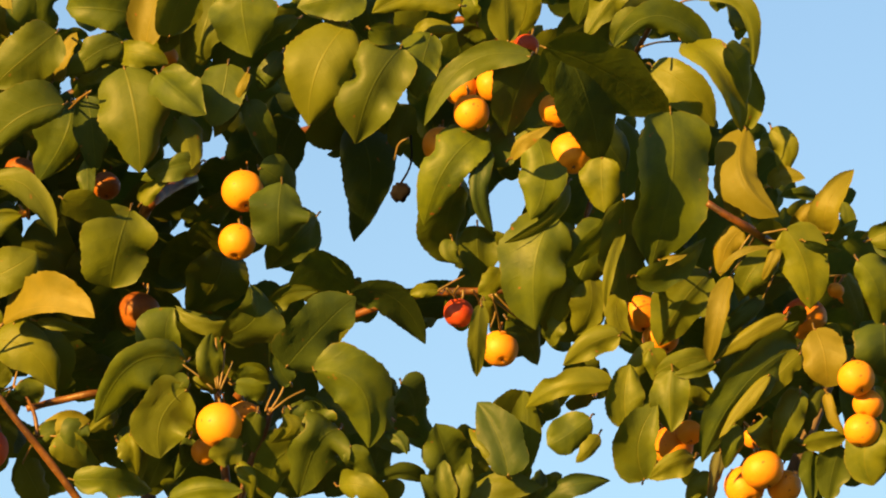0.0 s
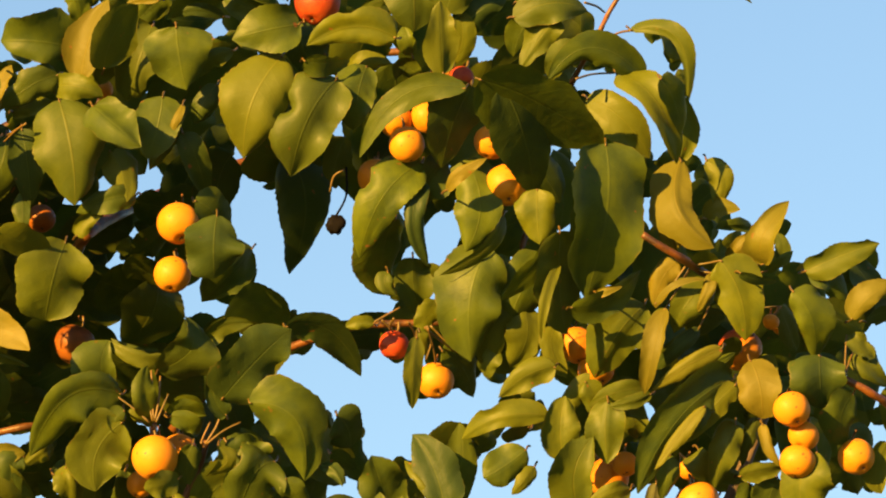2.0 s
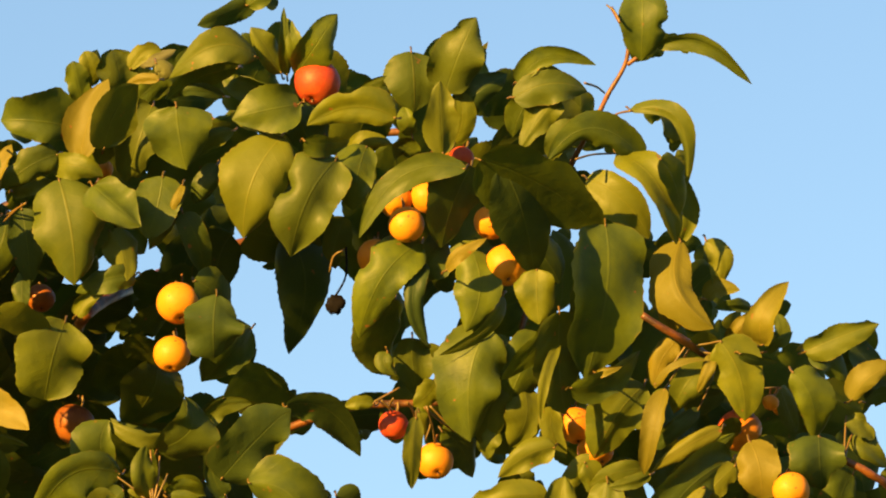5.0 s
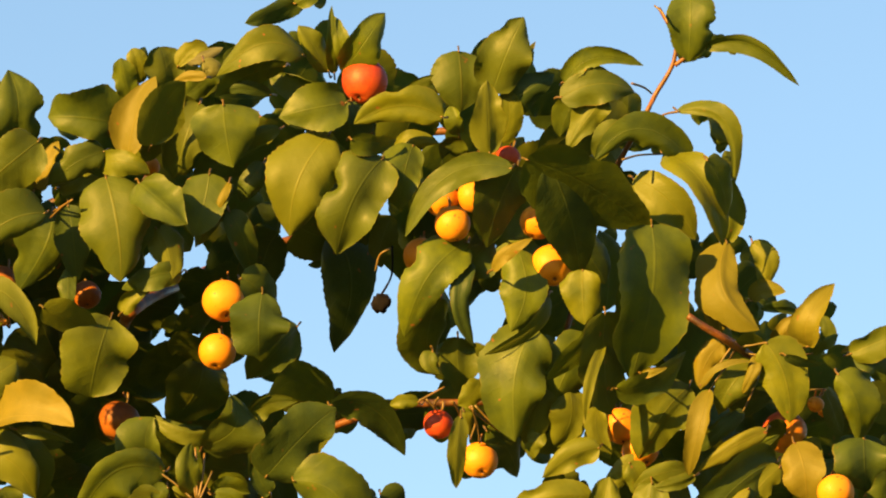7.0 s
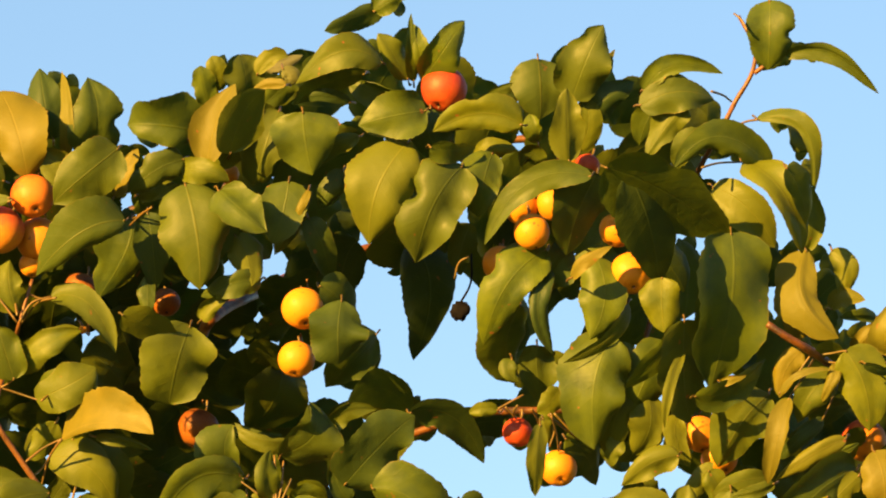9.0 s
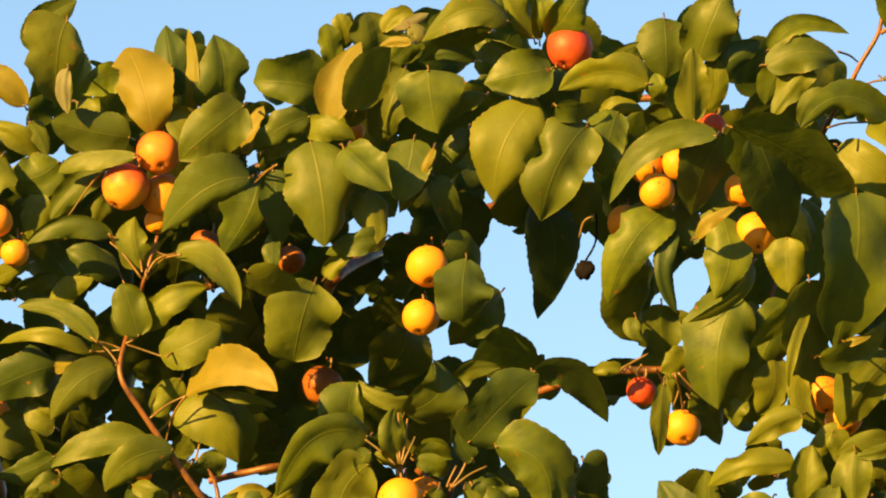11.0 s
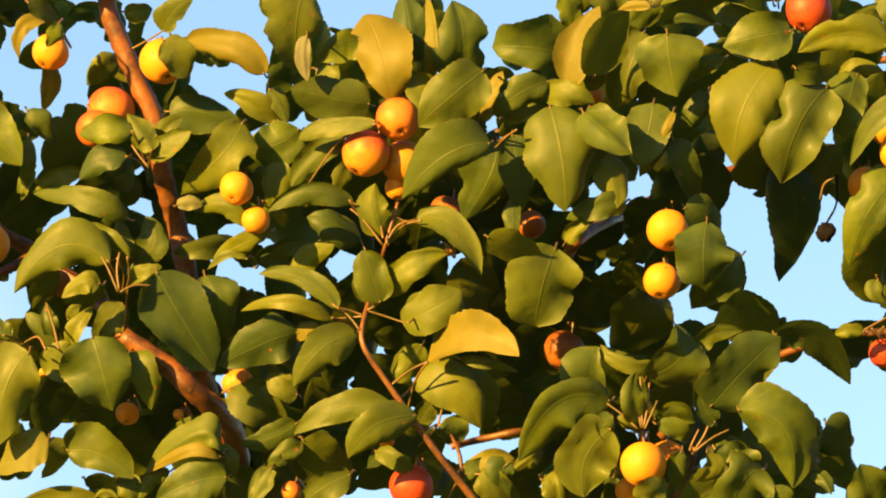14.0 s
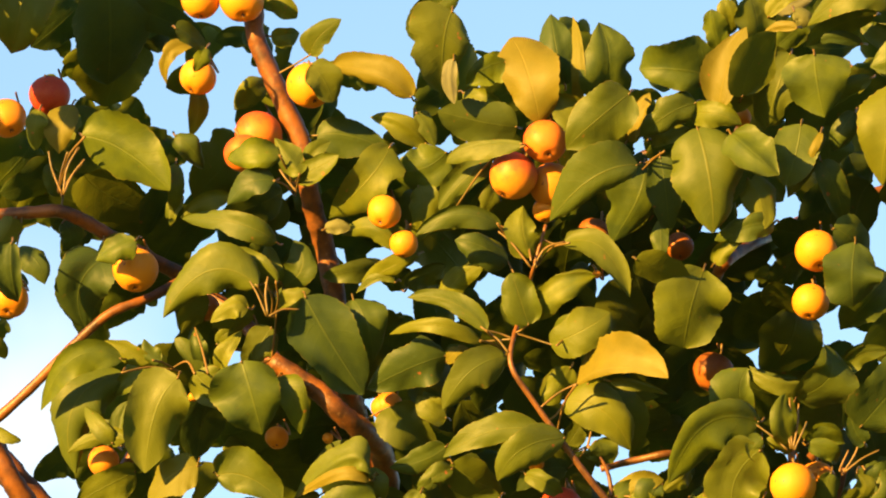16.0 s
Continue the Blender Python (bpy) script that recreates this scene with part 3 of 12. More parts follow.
leaf("green", (-0.5882, 4.6679, 2.9853), (-0.5759, 4.6682, 2.9866), (-0.5671, 4.6752, 2.9895), (-0.0004, -0.0028, 0.0056), (0.0007, 0.0042, -0.0084), (-0.5988, 4.6710, 2.9841), lone=True)
leaf("olive", (-0.5569, 4.6590, 2.9673), (-0.5486, 4.6492, 2.9793), (-0.5311, 4.6476, 2.9922), (-0.0083, -0.0016, 0.0075), (0.0066, 0.0039, -0.0054), (-0.5881, 4.6785, 2.9558), lone=True)
leaf("green", (-0.5508, 4.6164, 2.9472), (-0.5414, 4.6201, 2.9369), (-0.5346, 4.6316, 2.9221), (-0.0103, -0.0042, -0.0078), (0.0120, 0.0006, 0.0077), (-0.5548, 4.6358, 2.9557), shape="round")
leaf("green", (-0.5964, 4.7046, 2.9596), (-0.6063, 4.6967, 2.9483), (-0.6205, 4.7063, 2.9375), (-0.0064, -0.0065, 0.0062), (0.0064, 0.0065, -0.0062), (-0.5881, 4.6785, 2.9558), lone=True)
leaf("olive", (-0.5914, 4.7174, 2.9632), (-0.5973, 4.7197, 2.9548), (-0.5897, 4.7249, 2.9447), (-0.0094, 0.0012, -0.0007), (0.0100, 0.0027, 0.0018), (-0.5881, 4.6785, 2.9558), lone=True)
leaf("green", (-0.7291, 4.6378, 2.8992), (-0.6943, 4.6335, 2.8850), (-0.6604, 4.6395, 2.8549), (0.0141, -0.0090, 0.0196), (-0.0127, 0.0157, -0.0144), (-0.7345, 4.6590, 2.9069))
leaf("green", (-0.6638, 4.6869, 2.9121), (-0.6507, 4.6899, 2.9015), (-0.6437, 4.7060, 2.8899), (-0.0077, -0.0011, -0.0070), (0.0069, 0.0018, 0.0065), (-0.6681, 4.7059, 2.9201), lone=True)
leaf("olive", (-0.7644, 4.6489, 2.9230), (-0.7671, 4.6466, 2.9089), (-0.7669, 4.6568, 2.8936), (-0.0076, -0.0008, 0.0004), (0.0090, 0.0019, -0.0003), (-0.7661, 4.6691, 2.9324))
leaf("gold", (-0.7398, 4.6539, 2.9287), (-0.7458, 4.6452, 2.9082), (-0.7497, 4.6543, 2.8896), (-0.0145, 0.0073, 0.0061), (0.0098, 0.0006, -0.0028), (-0.7408, 4.6751, 2.9381))
leaf("green", (-0.6621, 4.6789, 2.8872), (-0.6604, 4.6766, 2.8662), (-0.6640, 4.6929, 2.8526), (-0.0068, -0.0035, -0.0007), (0.0059, 0.0030, 0.0006), (-0.6640, 4.6986, 2.8964), lone=True)
leaf("olive", (-0.6608, 4.7054, 2.8695), (-0.6654, 4.7026, 2.8574), (-0.6695, 4.7086, 2.8455), (-0.0039, 0.0001, 0.0015), (0.0049, -0.0006, -0.0020), (-0.6615, 4.7262, 2.8787))
leaf("green", (-0.7567, 4.7288, 2.8768), (-0.7637, 4.7152, 2.8846), (-0.7669, 4.7128, 2.8977), (-0.0063, -0.0012, -0.0035), (0.0054, 0.0010, 0.0030), (-0.7587, 4.7243, 2.8623))
leaf("olive", (-0.7913, 4.7071, 2.8531), (-0.7977, 4.7084, 2.8399), (-0.8071, 4.7145, 2.8257), (-0.0091, -0.0001, 0.0051), (0.0095, 0.0055, -0.0042), (-0.7921, 4.7246, 2.8609), lone=True)
leaf("green", (-0.7596, 4.7457, 2.8584), (-0.7529, 4.7478, 2.8475), (-0.7603, 4.7541, 2.8378), (-0.0074, -0.0037, -0.0009), (0.0089, 0.0044, 0.0011), (-0.7494, 4.7302, 2.8597))
leaf("green", (-0.6876, 4.6538, 2.8200), (-0.7024, 4.6516, 2.8129), (-0.7190, 4.6619, 2.8059), (-0.0051, 0.0022, 0.0099), (0.0057, 0.0046, -0.0104), (-0.6861, 4.6740, 2.8272))
leaf("green", (-0.5756, 4.6362, 2.8813), (-0.5968, 4.6309, 2.8814), (-0.6174, 4.6469, 2.8802), (-0.0013, -0.0007, 0.0113), (0.0014, -0.0003, -0.0115), (-0.5738, 4.6565, 2.8869))
leaf("olive", (-0.5602, 4.6374, 2.8658), (-0.5691, 4.6361, 2.8790), (-0.5805, 4.6382, 2.8954), (-0.0077, 0.0024, -0.0047), (0.0077, 0.0062, 0.0075), (-0.5600, 4.6585, 2.8680))
leaf("olive", (-0.5635, 4.6469, 2.8648), (-0.5452, 4.6377, 2.8724), (-0.5297, 4.6332, 2.8800), (-0.0046, -0.0006, 0.0080), (0.0052, -0.0003, -0.0092), (-0.5690, 4.6695, 2.8688))
leaf("olive", (-0.5586, 4.6586, 2.8805), (-0.5495, 4.6533, 2.8902), (-0.5388, 4.6542, 2.8971), (-0.0047, -0.0011, 0.0053), (0.0041, 0.0003, -0.0047), (-0.5632, 4.6965, 2.8887))
leaf("green", (-0.5803, 4.6423, 2.8629), (-0.5994, 4.6388, 2.8599), (-0.6173, 4.6521, 2.8458), (-0.0051, 0.0012, 0.0096), (0.0053, 0.0019, -0.0097), (-0.5789, 4.6625, 2.8700))
leaf("olive", (-0.6204, 4.6845, 2.8612), (-0.6377, 4.6825, 2.8586), (-0.6580, 4.6883, 2.8468), (-0.0021, -0.0034, 0.0050), (0.0034, 0.0025, -0.0082), (-0.6188, 4.7053, 2.8681))
leaf("olive", (-0.5812, 4.6748, 2.8222), (-0.6101, 4.6592, 2.8341), (-0.6570, 4.6877, 2.8466), (0.0024, -0.0020, 0.0086), (-0.0030, 0.0024, -0.0105), (-0.5795, 4.6954, 2.8265))
leaf("gold", (-0.4756, 4.6400, 2.9274), (-0.5046, 4.6318, 2.9443), (-0.5403, 4.6575, 2.9576), (0.0059, -0.0033, 0.0148), (-0.0038, 0.0071, -0.0070), (-0.4741, 4.6602, 2.9313), lone=True)
leaf("olive", (-0.4672, 4.6786, 2.9008), (-0.4877, 4.6628, 2.9146), (-0.5107, 4.6732, 2.9210), (0.0032, -0.0007, 0.0069), (-0.0052, 0.0054, -0.0091), (-0.4656, 4.7002, 2.9046), lone=True)
leaf("green", (-0.4737, 4.6658, 2.9221), (-0.4664, 4.6690, 2.9116), (-0.4603, 4.6762, 2.8978), (-0.0068, 0.0003, -0.0036), (0.0067, 0.0005, 0.0038), (-0.4776, 4.6856, 2.9309))
leaf("green", (-0.4460, 4.6476, 2.9979), (-0.4523, 4.6491, 2.9712), (-0.4540, 4.6715, 2.9393), (-0.0267, -0.0141, -0.0004), (0.0185, 0.0098, 0.0003), (-0.4476, 4.6673, 3.0071), lone=True)
leaf("pale", (-0.4433, 4.6378, 2.9565), (-0.4458, 4.6400, 2.9414), (-0.4427, 4.6468, 2.9231), (-0.0072, 0.0001, -0.0001), (0.0051, 0.0004, 0.0002), (-0.4454, 4.6580, 2.9659))
leaf("green", (-0.4069, 4.6799, 2.9661), (-0.4218, 4.6751, 2.9603), (-0.4374, 4.6801, 2.9484), (-0.0043, -0.0042, 0.0072), (0.0073, 0.0055, -0.0124), (-0.4055, 4.7011, 2.9736), lone=True)
leaf("green", (-0.4153, 4.6997, 2.9728), (-0.4235, 4.6926, 2.9754), (-0.4330, 4.6905, 2.9786), (0.0011, -0.0010, 0.0022), (-0.0011, 0.0012, -0.0021), (-0.4139, 4.7227, 2.9773), lone=True)
leaf("olive", (-0.4402, 4.6883, 2.9439), (-0.4240, 4.6795, 2.9353), (-0.4094, 4.6882, 2.9277), (0.0044, -0.0035, 0.0076), (-0.0044, 0.0044, -0.0074), (-0.4458, 4.7095, 2.9513))
leaf("green", (-0.3975, 4.6789, 2.9136), (-0.4270, 4.6668, 2.9151), (-0.4571, 4.6605, 2.9226), (0.0037, -0.0023, 0.0174), (-0.0049, 0.0119, -0.0165), (-0.3958, 4.7013, 2.9185))
leaf("gold", (-0.3774, 4.6462, 2.9064), (-0.3841, 4.6328, 2.9377), (-0.3992, 4.6538, 2.9783), (-0.0193, 0.0090, -0.0033), (0.0245, -0.0021, 0.0069), (-0.3783, 4.6669, 2.9081), shape="obovate", bite=(0.78, 0), lone=True)
leaf("green", (-0.3608, 4.6799, 2.9473), (-0.3668, 4.6683, 2.9712), (-0.3723, 4.6790, 3.0040), (-0.0198, 0.0067, -0.0020), (0.0172, 0.0042, 0.0046), (-0.3621, 4.7011, 2.9489), lone=True)
leaf("gold", (-0.3510, 4.6658, 2.9319), (-0.3491, 4.6488, 2.9563), (-0.3536, 4.6646, 2.9972), (-0.0043, 0.0024, 0.0005), (0.0063, -0.0013, -0.0002), (-0.3528, 4.6871, 2.9334))
leaf("green", (-0.3331, 4.6711, 2.9345), (-0.3251, 4.6530, 2.9594), (-0.3329, 4.6494, 2.9878), (-0.0205, -0.0102, -0.0028), (0.0196, 0.0097, 0.0026), (-0.3352, 4.6938, 2.9363), lone=True)
leaf("olive", (-0.3075, 4.6325, 2.9264), (-0.3306, 4.6258, 2.9047), (-0.3569, 4.6354, 2.8844), (-0.0125, -0.0090, 0.0138), (0.0140, 0.0101, -0.0155), (-0.3065, 4.6535, 2.9345))
leaf("green", (-0.3327, 4.6579, 2.8958), (-0.3494, 4.6471, 2.9131), (-0.3687, 4.6428, 2.9278), (0.0098, -0.0017, 0.0102), (-0.0090, -0.0065, -0.0123), (-0.3319, 4.6803, 2.8987))
leaf("gold", (-0.3122, 4.6749, 2.9002), (-0.3053, 4.6658, 2.9178), (-0.2945, 4.6654, 2.9356), (-0.0049, 0.0025, 0.0029), (0.0086, -0.0018, -0.0046), (-0.3160, 4.6970, 2.9023))
leaf("olive", (-0.3010, 4.6246, 2.8675), (-0.3336, 4.6133, 2.8546), (-0.3692, 4.6448, 2.8301), (-0.0118, -0.0059, 0.0184), (0.0070, 0.0078, -0.0104), (-0.2997, 4.6447, 2.8748))
leaf("green", (-0.2995, 4.6817, 2.8840), (-0.3034, 4.6766, 2.8557), (-0.3267, 4.7054, 2.8277), (-0.0251, -0.0106, 0.0089), (0.0159, 0.0067, -0.0057), (-0.2999, 4.7015, 2.8929))
leaf("olive", (-0.3886, 4.6265, 2.8855), (-0.4302, 4.6337, 2.8848), (-0.4484, 4.6447, 2.8755), (-0.0011, -0.0003, 0.0040), (0.0027, -0.0002, -0.0102), (-0.3869, 4.6466, 2.8916))
leaf("olive", (-0.4151, 4.6597, 2.8837), (-0.4364, 4.6580, 2.8656), (-0.4568, 4.6697, 2.8465), (-0.0087, -0.0019, 0.0091), (0.0061, 0.0031, -0.0061), (-0.4142, 4.6802, 2.8919))
leaf("green", (-0.4515, 4.6761, 2.8931), (-0.4710, 4.6766, 2.8800), (-0.4954, 4.6794, 2.8810), (-0.0049, -0.0048, 0.0165), (0.0048, 0.0065, -0.0160), (-0.4498, 4.6970, 2.8997))
leaf("green", (-0.5540, 4.6900, 2.9117), (-0.5274, 4.6876, 2.9108), (-0.4978, 4.7005, 2.9004), (0.0027, -0.0004, 0.0128), (-0.0042, 0.0040, -0.0170), (-0.5674, 4.6912, 2.9085), lone=True)
leaf("olive", (-0.4935, 4.6593, 2.8935), (-0.5097, 4.6521, 2.8647), (-0.5431, 4.6818, 2.8439), (-0.0109, -0.0080, 0.0084), (0.0147, 0.0008, -0.0131), (-0.4929, 4.6792, 2.9017))
leaf("green", (-0.4080, 4.6597, 2.8300), (-0.4390, 4.6432, 2.8348), (-0.4723, 4.6534, 2.8223), (-0.0006, -0.0018, 0.0068), (0.0008, 0.0036, -0.0095), (-0.3761, 4.6612, 2.8195))
leaf("olive", (-0.4737, 4.6833, 2.8683), (-0.4691, 4.6840, 2.8505), (-0.4763, 4.6945, 2.8263), (-0.0113, -0.0001, 0.0007), (0.0127, 0.0013, -0.0004), (-0.4755, 4.7034, 2.8777))
leaf("olive", (-0.4872, 4.6737, 2.8165), (-0.5062, 4.6656, 2.8303), (-0.5318, 4.6815, 2.8302), (0.0027, -0.0014, 0.0108), (-0.0026, 0.0055, -0.0077), (-0.4855, 4.6942, 2.8209))
leaf("pale", (-0.5439, 4.6716, 2.8322), (-0.5340, 4.6684, 2.8335), (-0.5243, 4.6717, 2.8321), (0.0000, -0.0008, 0.0050), (-0.0002, 0.0033, -0.0054), (-0.5499, 4.6928, 2.8378), shape="round")
leaf("olive", (-0.3837, 4.6574, 2.8046), (-0.3897, 4.6490, 2.8225), (-0.3902, 4.6521, 2.8434), (-0.0141, 0.0007, -0.0021), (0.0106, 0.0038, 0.0028), (-0.3807, 4.6626, 2.8028))
leaf("olive", (-0.3582, 4.6606, 2.8163), (-0.3295, 4.6519, 2.8094), (-0.3085, 4.6636, 2.7744), (0.0070, -0.0004, 0.0087), (-0.0074, -0.0056, -0.0115), (-0.3761, 4.6612, 2.8195))
leaf("green", (-0.4052, 4.7068, 2.8131), (-0.4256, 4.6893, 2.8222), (-0.4455, 4.6914, 2.8274), (0.0037, 0.0010, 0.0099), (-0.0059, 0.0015, -0.0141), (-0.3902, 4.6917, 2.7804))
leaf("green", (-0.4144, 4.7036, 2.8731), (-0.4204, 4.6998, 2.8586), (-0.4282, 4.7154, 2.8448), (-0.0067, -0.0044, 0.0021), (0.0067, 0.0044, -0.0021), (-0.4148, 4.7233, 2.8820))
leaf("green", (-0.7836, 4.6522, 2.8184), (-0.7833, 4.6545, 2.7966), (-0.7815, 4.6750, 2.7771), (-0.0146, -0.0054, -0.0028), (0.0072, 0.0034, 0.0016), (-0.7858, 4.6715, 2.8274), lone=True)
leaf("green", (-0.7879, 4.7001, 2.8250), (-0.7713, 4.6922, 2.8151), (-0.7638, 4.6986, 2.7973), (-0.0098, 0.0024, -0.0079), (0.0073, 0.0040, 0.0079), (-0.7876, 4.7245, 2.8612), lone=True)
leaf("green", (-0.7209, 4.7171, 2.8233), (-0.7397, 4.7142, 2.7978), (-0.7372, 4.7384, 2.7713), (-0.0180, -0.0105, 0.0025), (0.0220, 0.0057, -0.0047), (-0.7265, 4.7448, 2.8501), lone=True)
leaf("olive", (-0.5939, 4.6603, 2.7851), (-0.6307, 4.6570, 2.7958), (-0.6682, 4.6755, 2.7650), (-0.0065, -0.0015, 0.0195), (0.0049, 0.0099, -0.0149), (-0.5921, 4.6807, 2.7916), lone=True)
leaf("olive", (-0.5810, 4.6789, 2.7919), (-0.6028, 4.6757, 2.8070), (-0.6208, 4.6785, 2.8146), (0.0052, -0.0037, 0.0082), (-0.0059, 0.0106, -0.0064), (-0.5796, 4.7001, 2.7955))
leaf("olive", (-0.5794, 4.7023, 2.7933), (-0.5634, 4.6936, 2.8090), (-0.5708, 4.6973, 2.8302), (-0.0140, -0.0007, 0.0033), (0.0110, 0.0006, -0.0026), (-0.5824, 4.7240, 2.7950))
leaf("olive", (-0.5862, 4.7042, 2.7916), (-0.5873, 4.6923, 2.8088), (-0.5930, 4.6991, 2.8287), (-0.0083, 0.0028, -0.0007), (0.0079, 0.0020, 0.0019), (-0.5875, 4.7259, 2.7933))
leaf("olive", (-0.5820, 4.6905, 2.7747), (-0.5679, 4.6810, 2.7812), (-0.5553, 4.6837, 2.7862), (-0.0033, 0.0002, 0.0067), (0.0028, 0.0004, -0.0055), (-0.5887, 4.7158, 2.7393))
leaf("olive", (-0.6012, 4.6694, 2.7696), (-0.6135, 4.6630, 2.7704), (-0.6309, 4.6721, 2.7594), (-0.0026, 0.0008, 0.0071), (0.0038, 0.0019, -0.0103), (-0.5995, 4.6902, 2.7764))
leaf("green", (-0.6398, 4.7291, 2.7871), (-0.6522, 4.7241, 2.7792), (-0.6611, 4.7272, 2.7643), (-0.0064, -0.0104, 0.0049), (0.0064, 0.0104, -0.0049), (-0.6693, 4.7391, 2.8068), calm=0.4)
leaf("green", (-0.6027, 4.7168, 2.7747), (-0.6189, 4.7060, 2.7699), (-0.6336, 4.7027, 2.7625), (-0.0018, -0.0078, 0.0072), (0.0014, 0.0072, -0.0058), (-0.5887, 4.7158, 2.7393), calm=0.4)
leaf("green", (-0.5564, 4.6577, 2.7752), (-0.5377, 4.6704, 2.7426), (-0.5140, 4.6982, 2.7078), (-0.0216, -0.0088, -0.0162), (0.0206, 0.0011, 0.0131), (-0.5604, 4.6771, 2.7837))
leaf("green", (-0.7000, 4.6805, 2.7331), (-0.7353, 4.6684, 2.7304), (-0.7640, 4.6997, 2.6966), (-0.0054, -0.0026, 0.0081), (0.0076, 0.0037, -0.0114), (-0.6987, 4.7007, 2.7405), lone=True)
leaf("olive", (-0.6806, 4.6978, 2.7348), (-0.6998, 4.6927, 2.7427), (-0.7155, 4.6938, 2.7498), (0.0028, -0.0047, 0.0045), (-0.0039, 0.0035, -0.0077), (-0.6790, 4.7194, 2.7388))
leaf("green", (-0.6715, 4.6960, 2.7343), (-0.6802, 4.6939, 2.7406), (-0.6849, 4.6941, 2.7519), (-0.0050, 0.0011, -0.0035), (0.0045, 0.0036, 0.0047), (-0.6712, 4.7175, 2.7367), lone=True)
leaf("green", (-0.6804, 4.6985, 2.7261), (-0.6932, 4.6966, 2.7213), (-0.7126, 4.7114, 2.7115), (-0.0047, 0.0002, 0.0083), (0.0046, 0.0007, -0.0081), (-0.6791, 4.7183, 2.7331))
leaf("olive", (-0.7031, 4.7036, 2.7275), (-0.7392, 4.7003, 2.7001), (-0.7413, 4.7236, 2.6528), (-0.0201, 0.0062, 0.0113), (0.0202, 0.0066, -0.0087), (-0.7034, 4.7239, 2.7364), lone=True)
leaf("green", (-0.6534, 4.6629, 2.7138), (-0.6705, 4.6653, 2.6871), (-0.6790, 4.6819, 2.6432), (-0.0228, -0.0041, 0.0071), (0.0209, 0.0082, -0.0055), (-0.6542, 4.6831, 2.7230))
leaf("green", (-0.6391, 4.7366, 2.7169), (-0.6467, 4.7480, 2.6926), (-0.6502, 4.7620, 2.6711), (-0.0139, -0.0139, -0.0007), (0.0176, 0.0176, 0.0009), (-0.6404, 4.7559, 2.7258), calm=0.4, lone=True)
leaf("green", (-0.6065, 4.6772, 2.7293), (-0.5980, 4.6807, 2.7012), (-0.5923, 4.6988, 2.6765), (-0.0277, -0.0063, -0.0095), (0.0220, 0.0050, 0.0075), (-0.5887, 4.7158, 2.7393))
leaf("green", (-0.5826, 4.7043, 2.7222), (-0.5685, 4.6990, 2.7075), (-0.5642, 4.7153, 2.6810), (-0.0113, -0.0035, -0.0061), (0.0102, -0.0002, 0.0045), (-0.5771, 4.7178, 2.7319))
leaf("olive", (-0.6455, 4.6995, 2.7260), (-0.6323, 4.7014, 2.7130), (-0.6173, 4.7057, 2.7028), (0.0101, -0.0035, 0.0110), (-0.0087, 0.0066, -0.0082), (-0.6506, 4.7200, 2.7341))
leaf("green", (-0.5886, 4.7108, 2.7641), (-0.5994, 4.7122, 2.7466), (-0.6087, 4.7193, 2.7327), (-0.0107, -0.0039, 0.0059), (0.0108, 0.0027, -0.0062), (-0.5887, 4.7158, 2.7393))
leaf("olive", (-0.6461, 4.7197, 2.7309), (-0.6543, 4.7126, 2.7449), (-0.6643, 4.7129, 2.7563), (-0.0041, -0.0001, -0.0030), (0.0075, -0.0006, 0.0052), (-0.6459, 4.7418, 2.7332))
leaf("green", (-0.6398, 4.7213, 2.7357), (-0.6451, 4.7088, 2.7484), (-0.6483, 4.7134, 2.7653), (-0.0060, 0.0011, -0.0014), (0.0067, 0.0015, 0.0024), (-0.6408, 4.7435, 2.7375))
leaf("olive", (-0.6262, 4.7023, 2.7265), (-0.6207, 4.6908, 2.7416), (-0.6083, 4.6939, 2.7579), (-0.0064, 0.0006, 0.0037), (0.0065, -0.0013, -0.0039), (-0.5887, 4.7158, 2.7393))
leaf("olive", (-0.6332, 4.7349, 2.7569), (-0.6258, 4.7268, 2.7639), (-0.6110, 4.7310, 2.7715), (-0.0028, -0.0018, 0.0039), (0.0033, 0.0028, -0.0045), (-0.5979, 4.7526, 2.7565))
leaf("gold", (-0.6412, 4.6972, 2.6521), (-0.6616, 4.6976, 2.6448), (-0.6807, 4.7095, 2.6285), (-0.0071, -0.0021, 0.0103), (0.0100, -0.0005, -0.0149), (-0.6400, 4.7174, 2.6596))
leaf("green", (-0.6464, 4.7345, 2.6627), (-0.6400, 4.7384, 2.6501), (-0.6521, 4.7499, 2.6349), (-0.0084, -0.0083, -0.0007), (0.0093, 0.0092, 0.0008), (-0.6477, 4.7538, 2.6716), calm=0.4, lone=True)
leaf("olive", (-0.6263, 4.7012, 2.6454), (-0.6020, 4.6985, 2.6433), (-0.5764, 4.7067, 2.6250), (0.0089, -0.0103, 0.0175), (-0.0056, 0.0028, -0.0127), (-0.6321, 4.7220, 2.6524), lone=True)
leaf("green", (-0.6932, 4.7249, 2.6541), (-0.7137, 4.7175, 2.6415), (-0.7386, 4.7248, 2.6299), (-0.0053, -0.0083, 0.0095), (0.0063, 0.0099, -0.0114), (-0.7024, 4.7367, 2.6613), lone=True)
leaf("olive", (-0.6951, 4.6886, 2.6705), (-0.7173, 4.6909, 2.6734), (-0.7437, 4.7022, 2.6650), (-0.0015, 0.0002, 0.0078), (0.0011, 0.0042, -0.0066), (-0.6949, 4.7333, 2.6739))
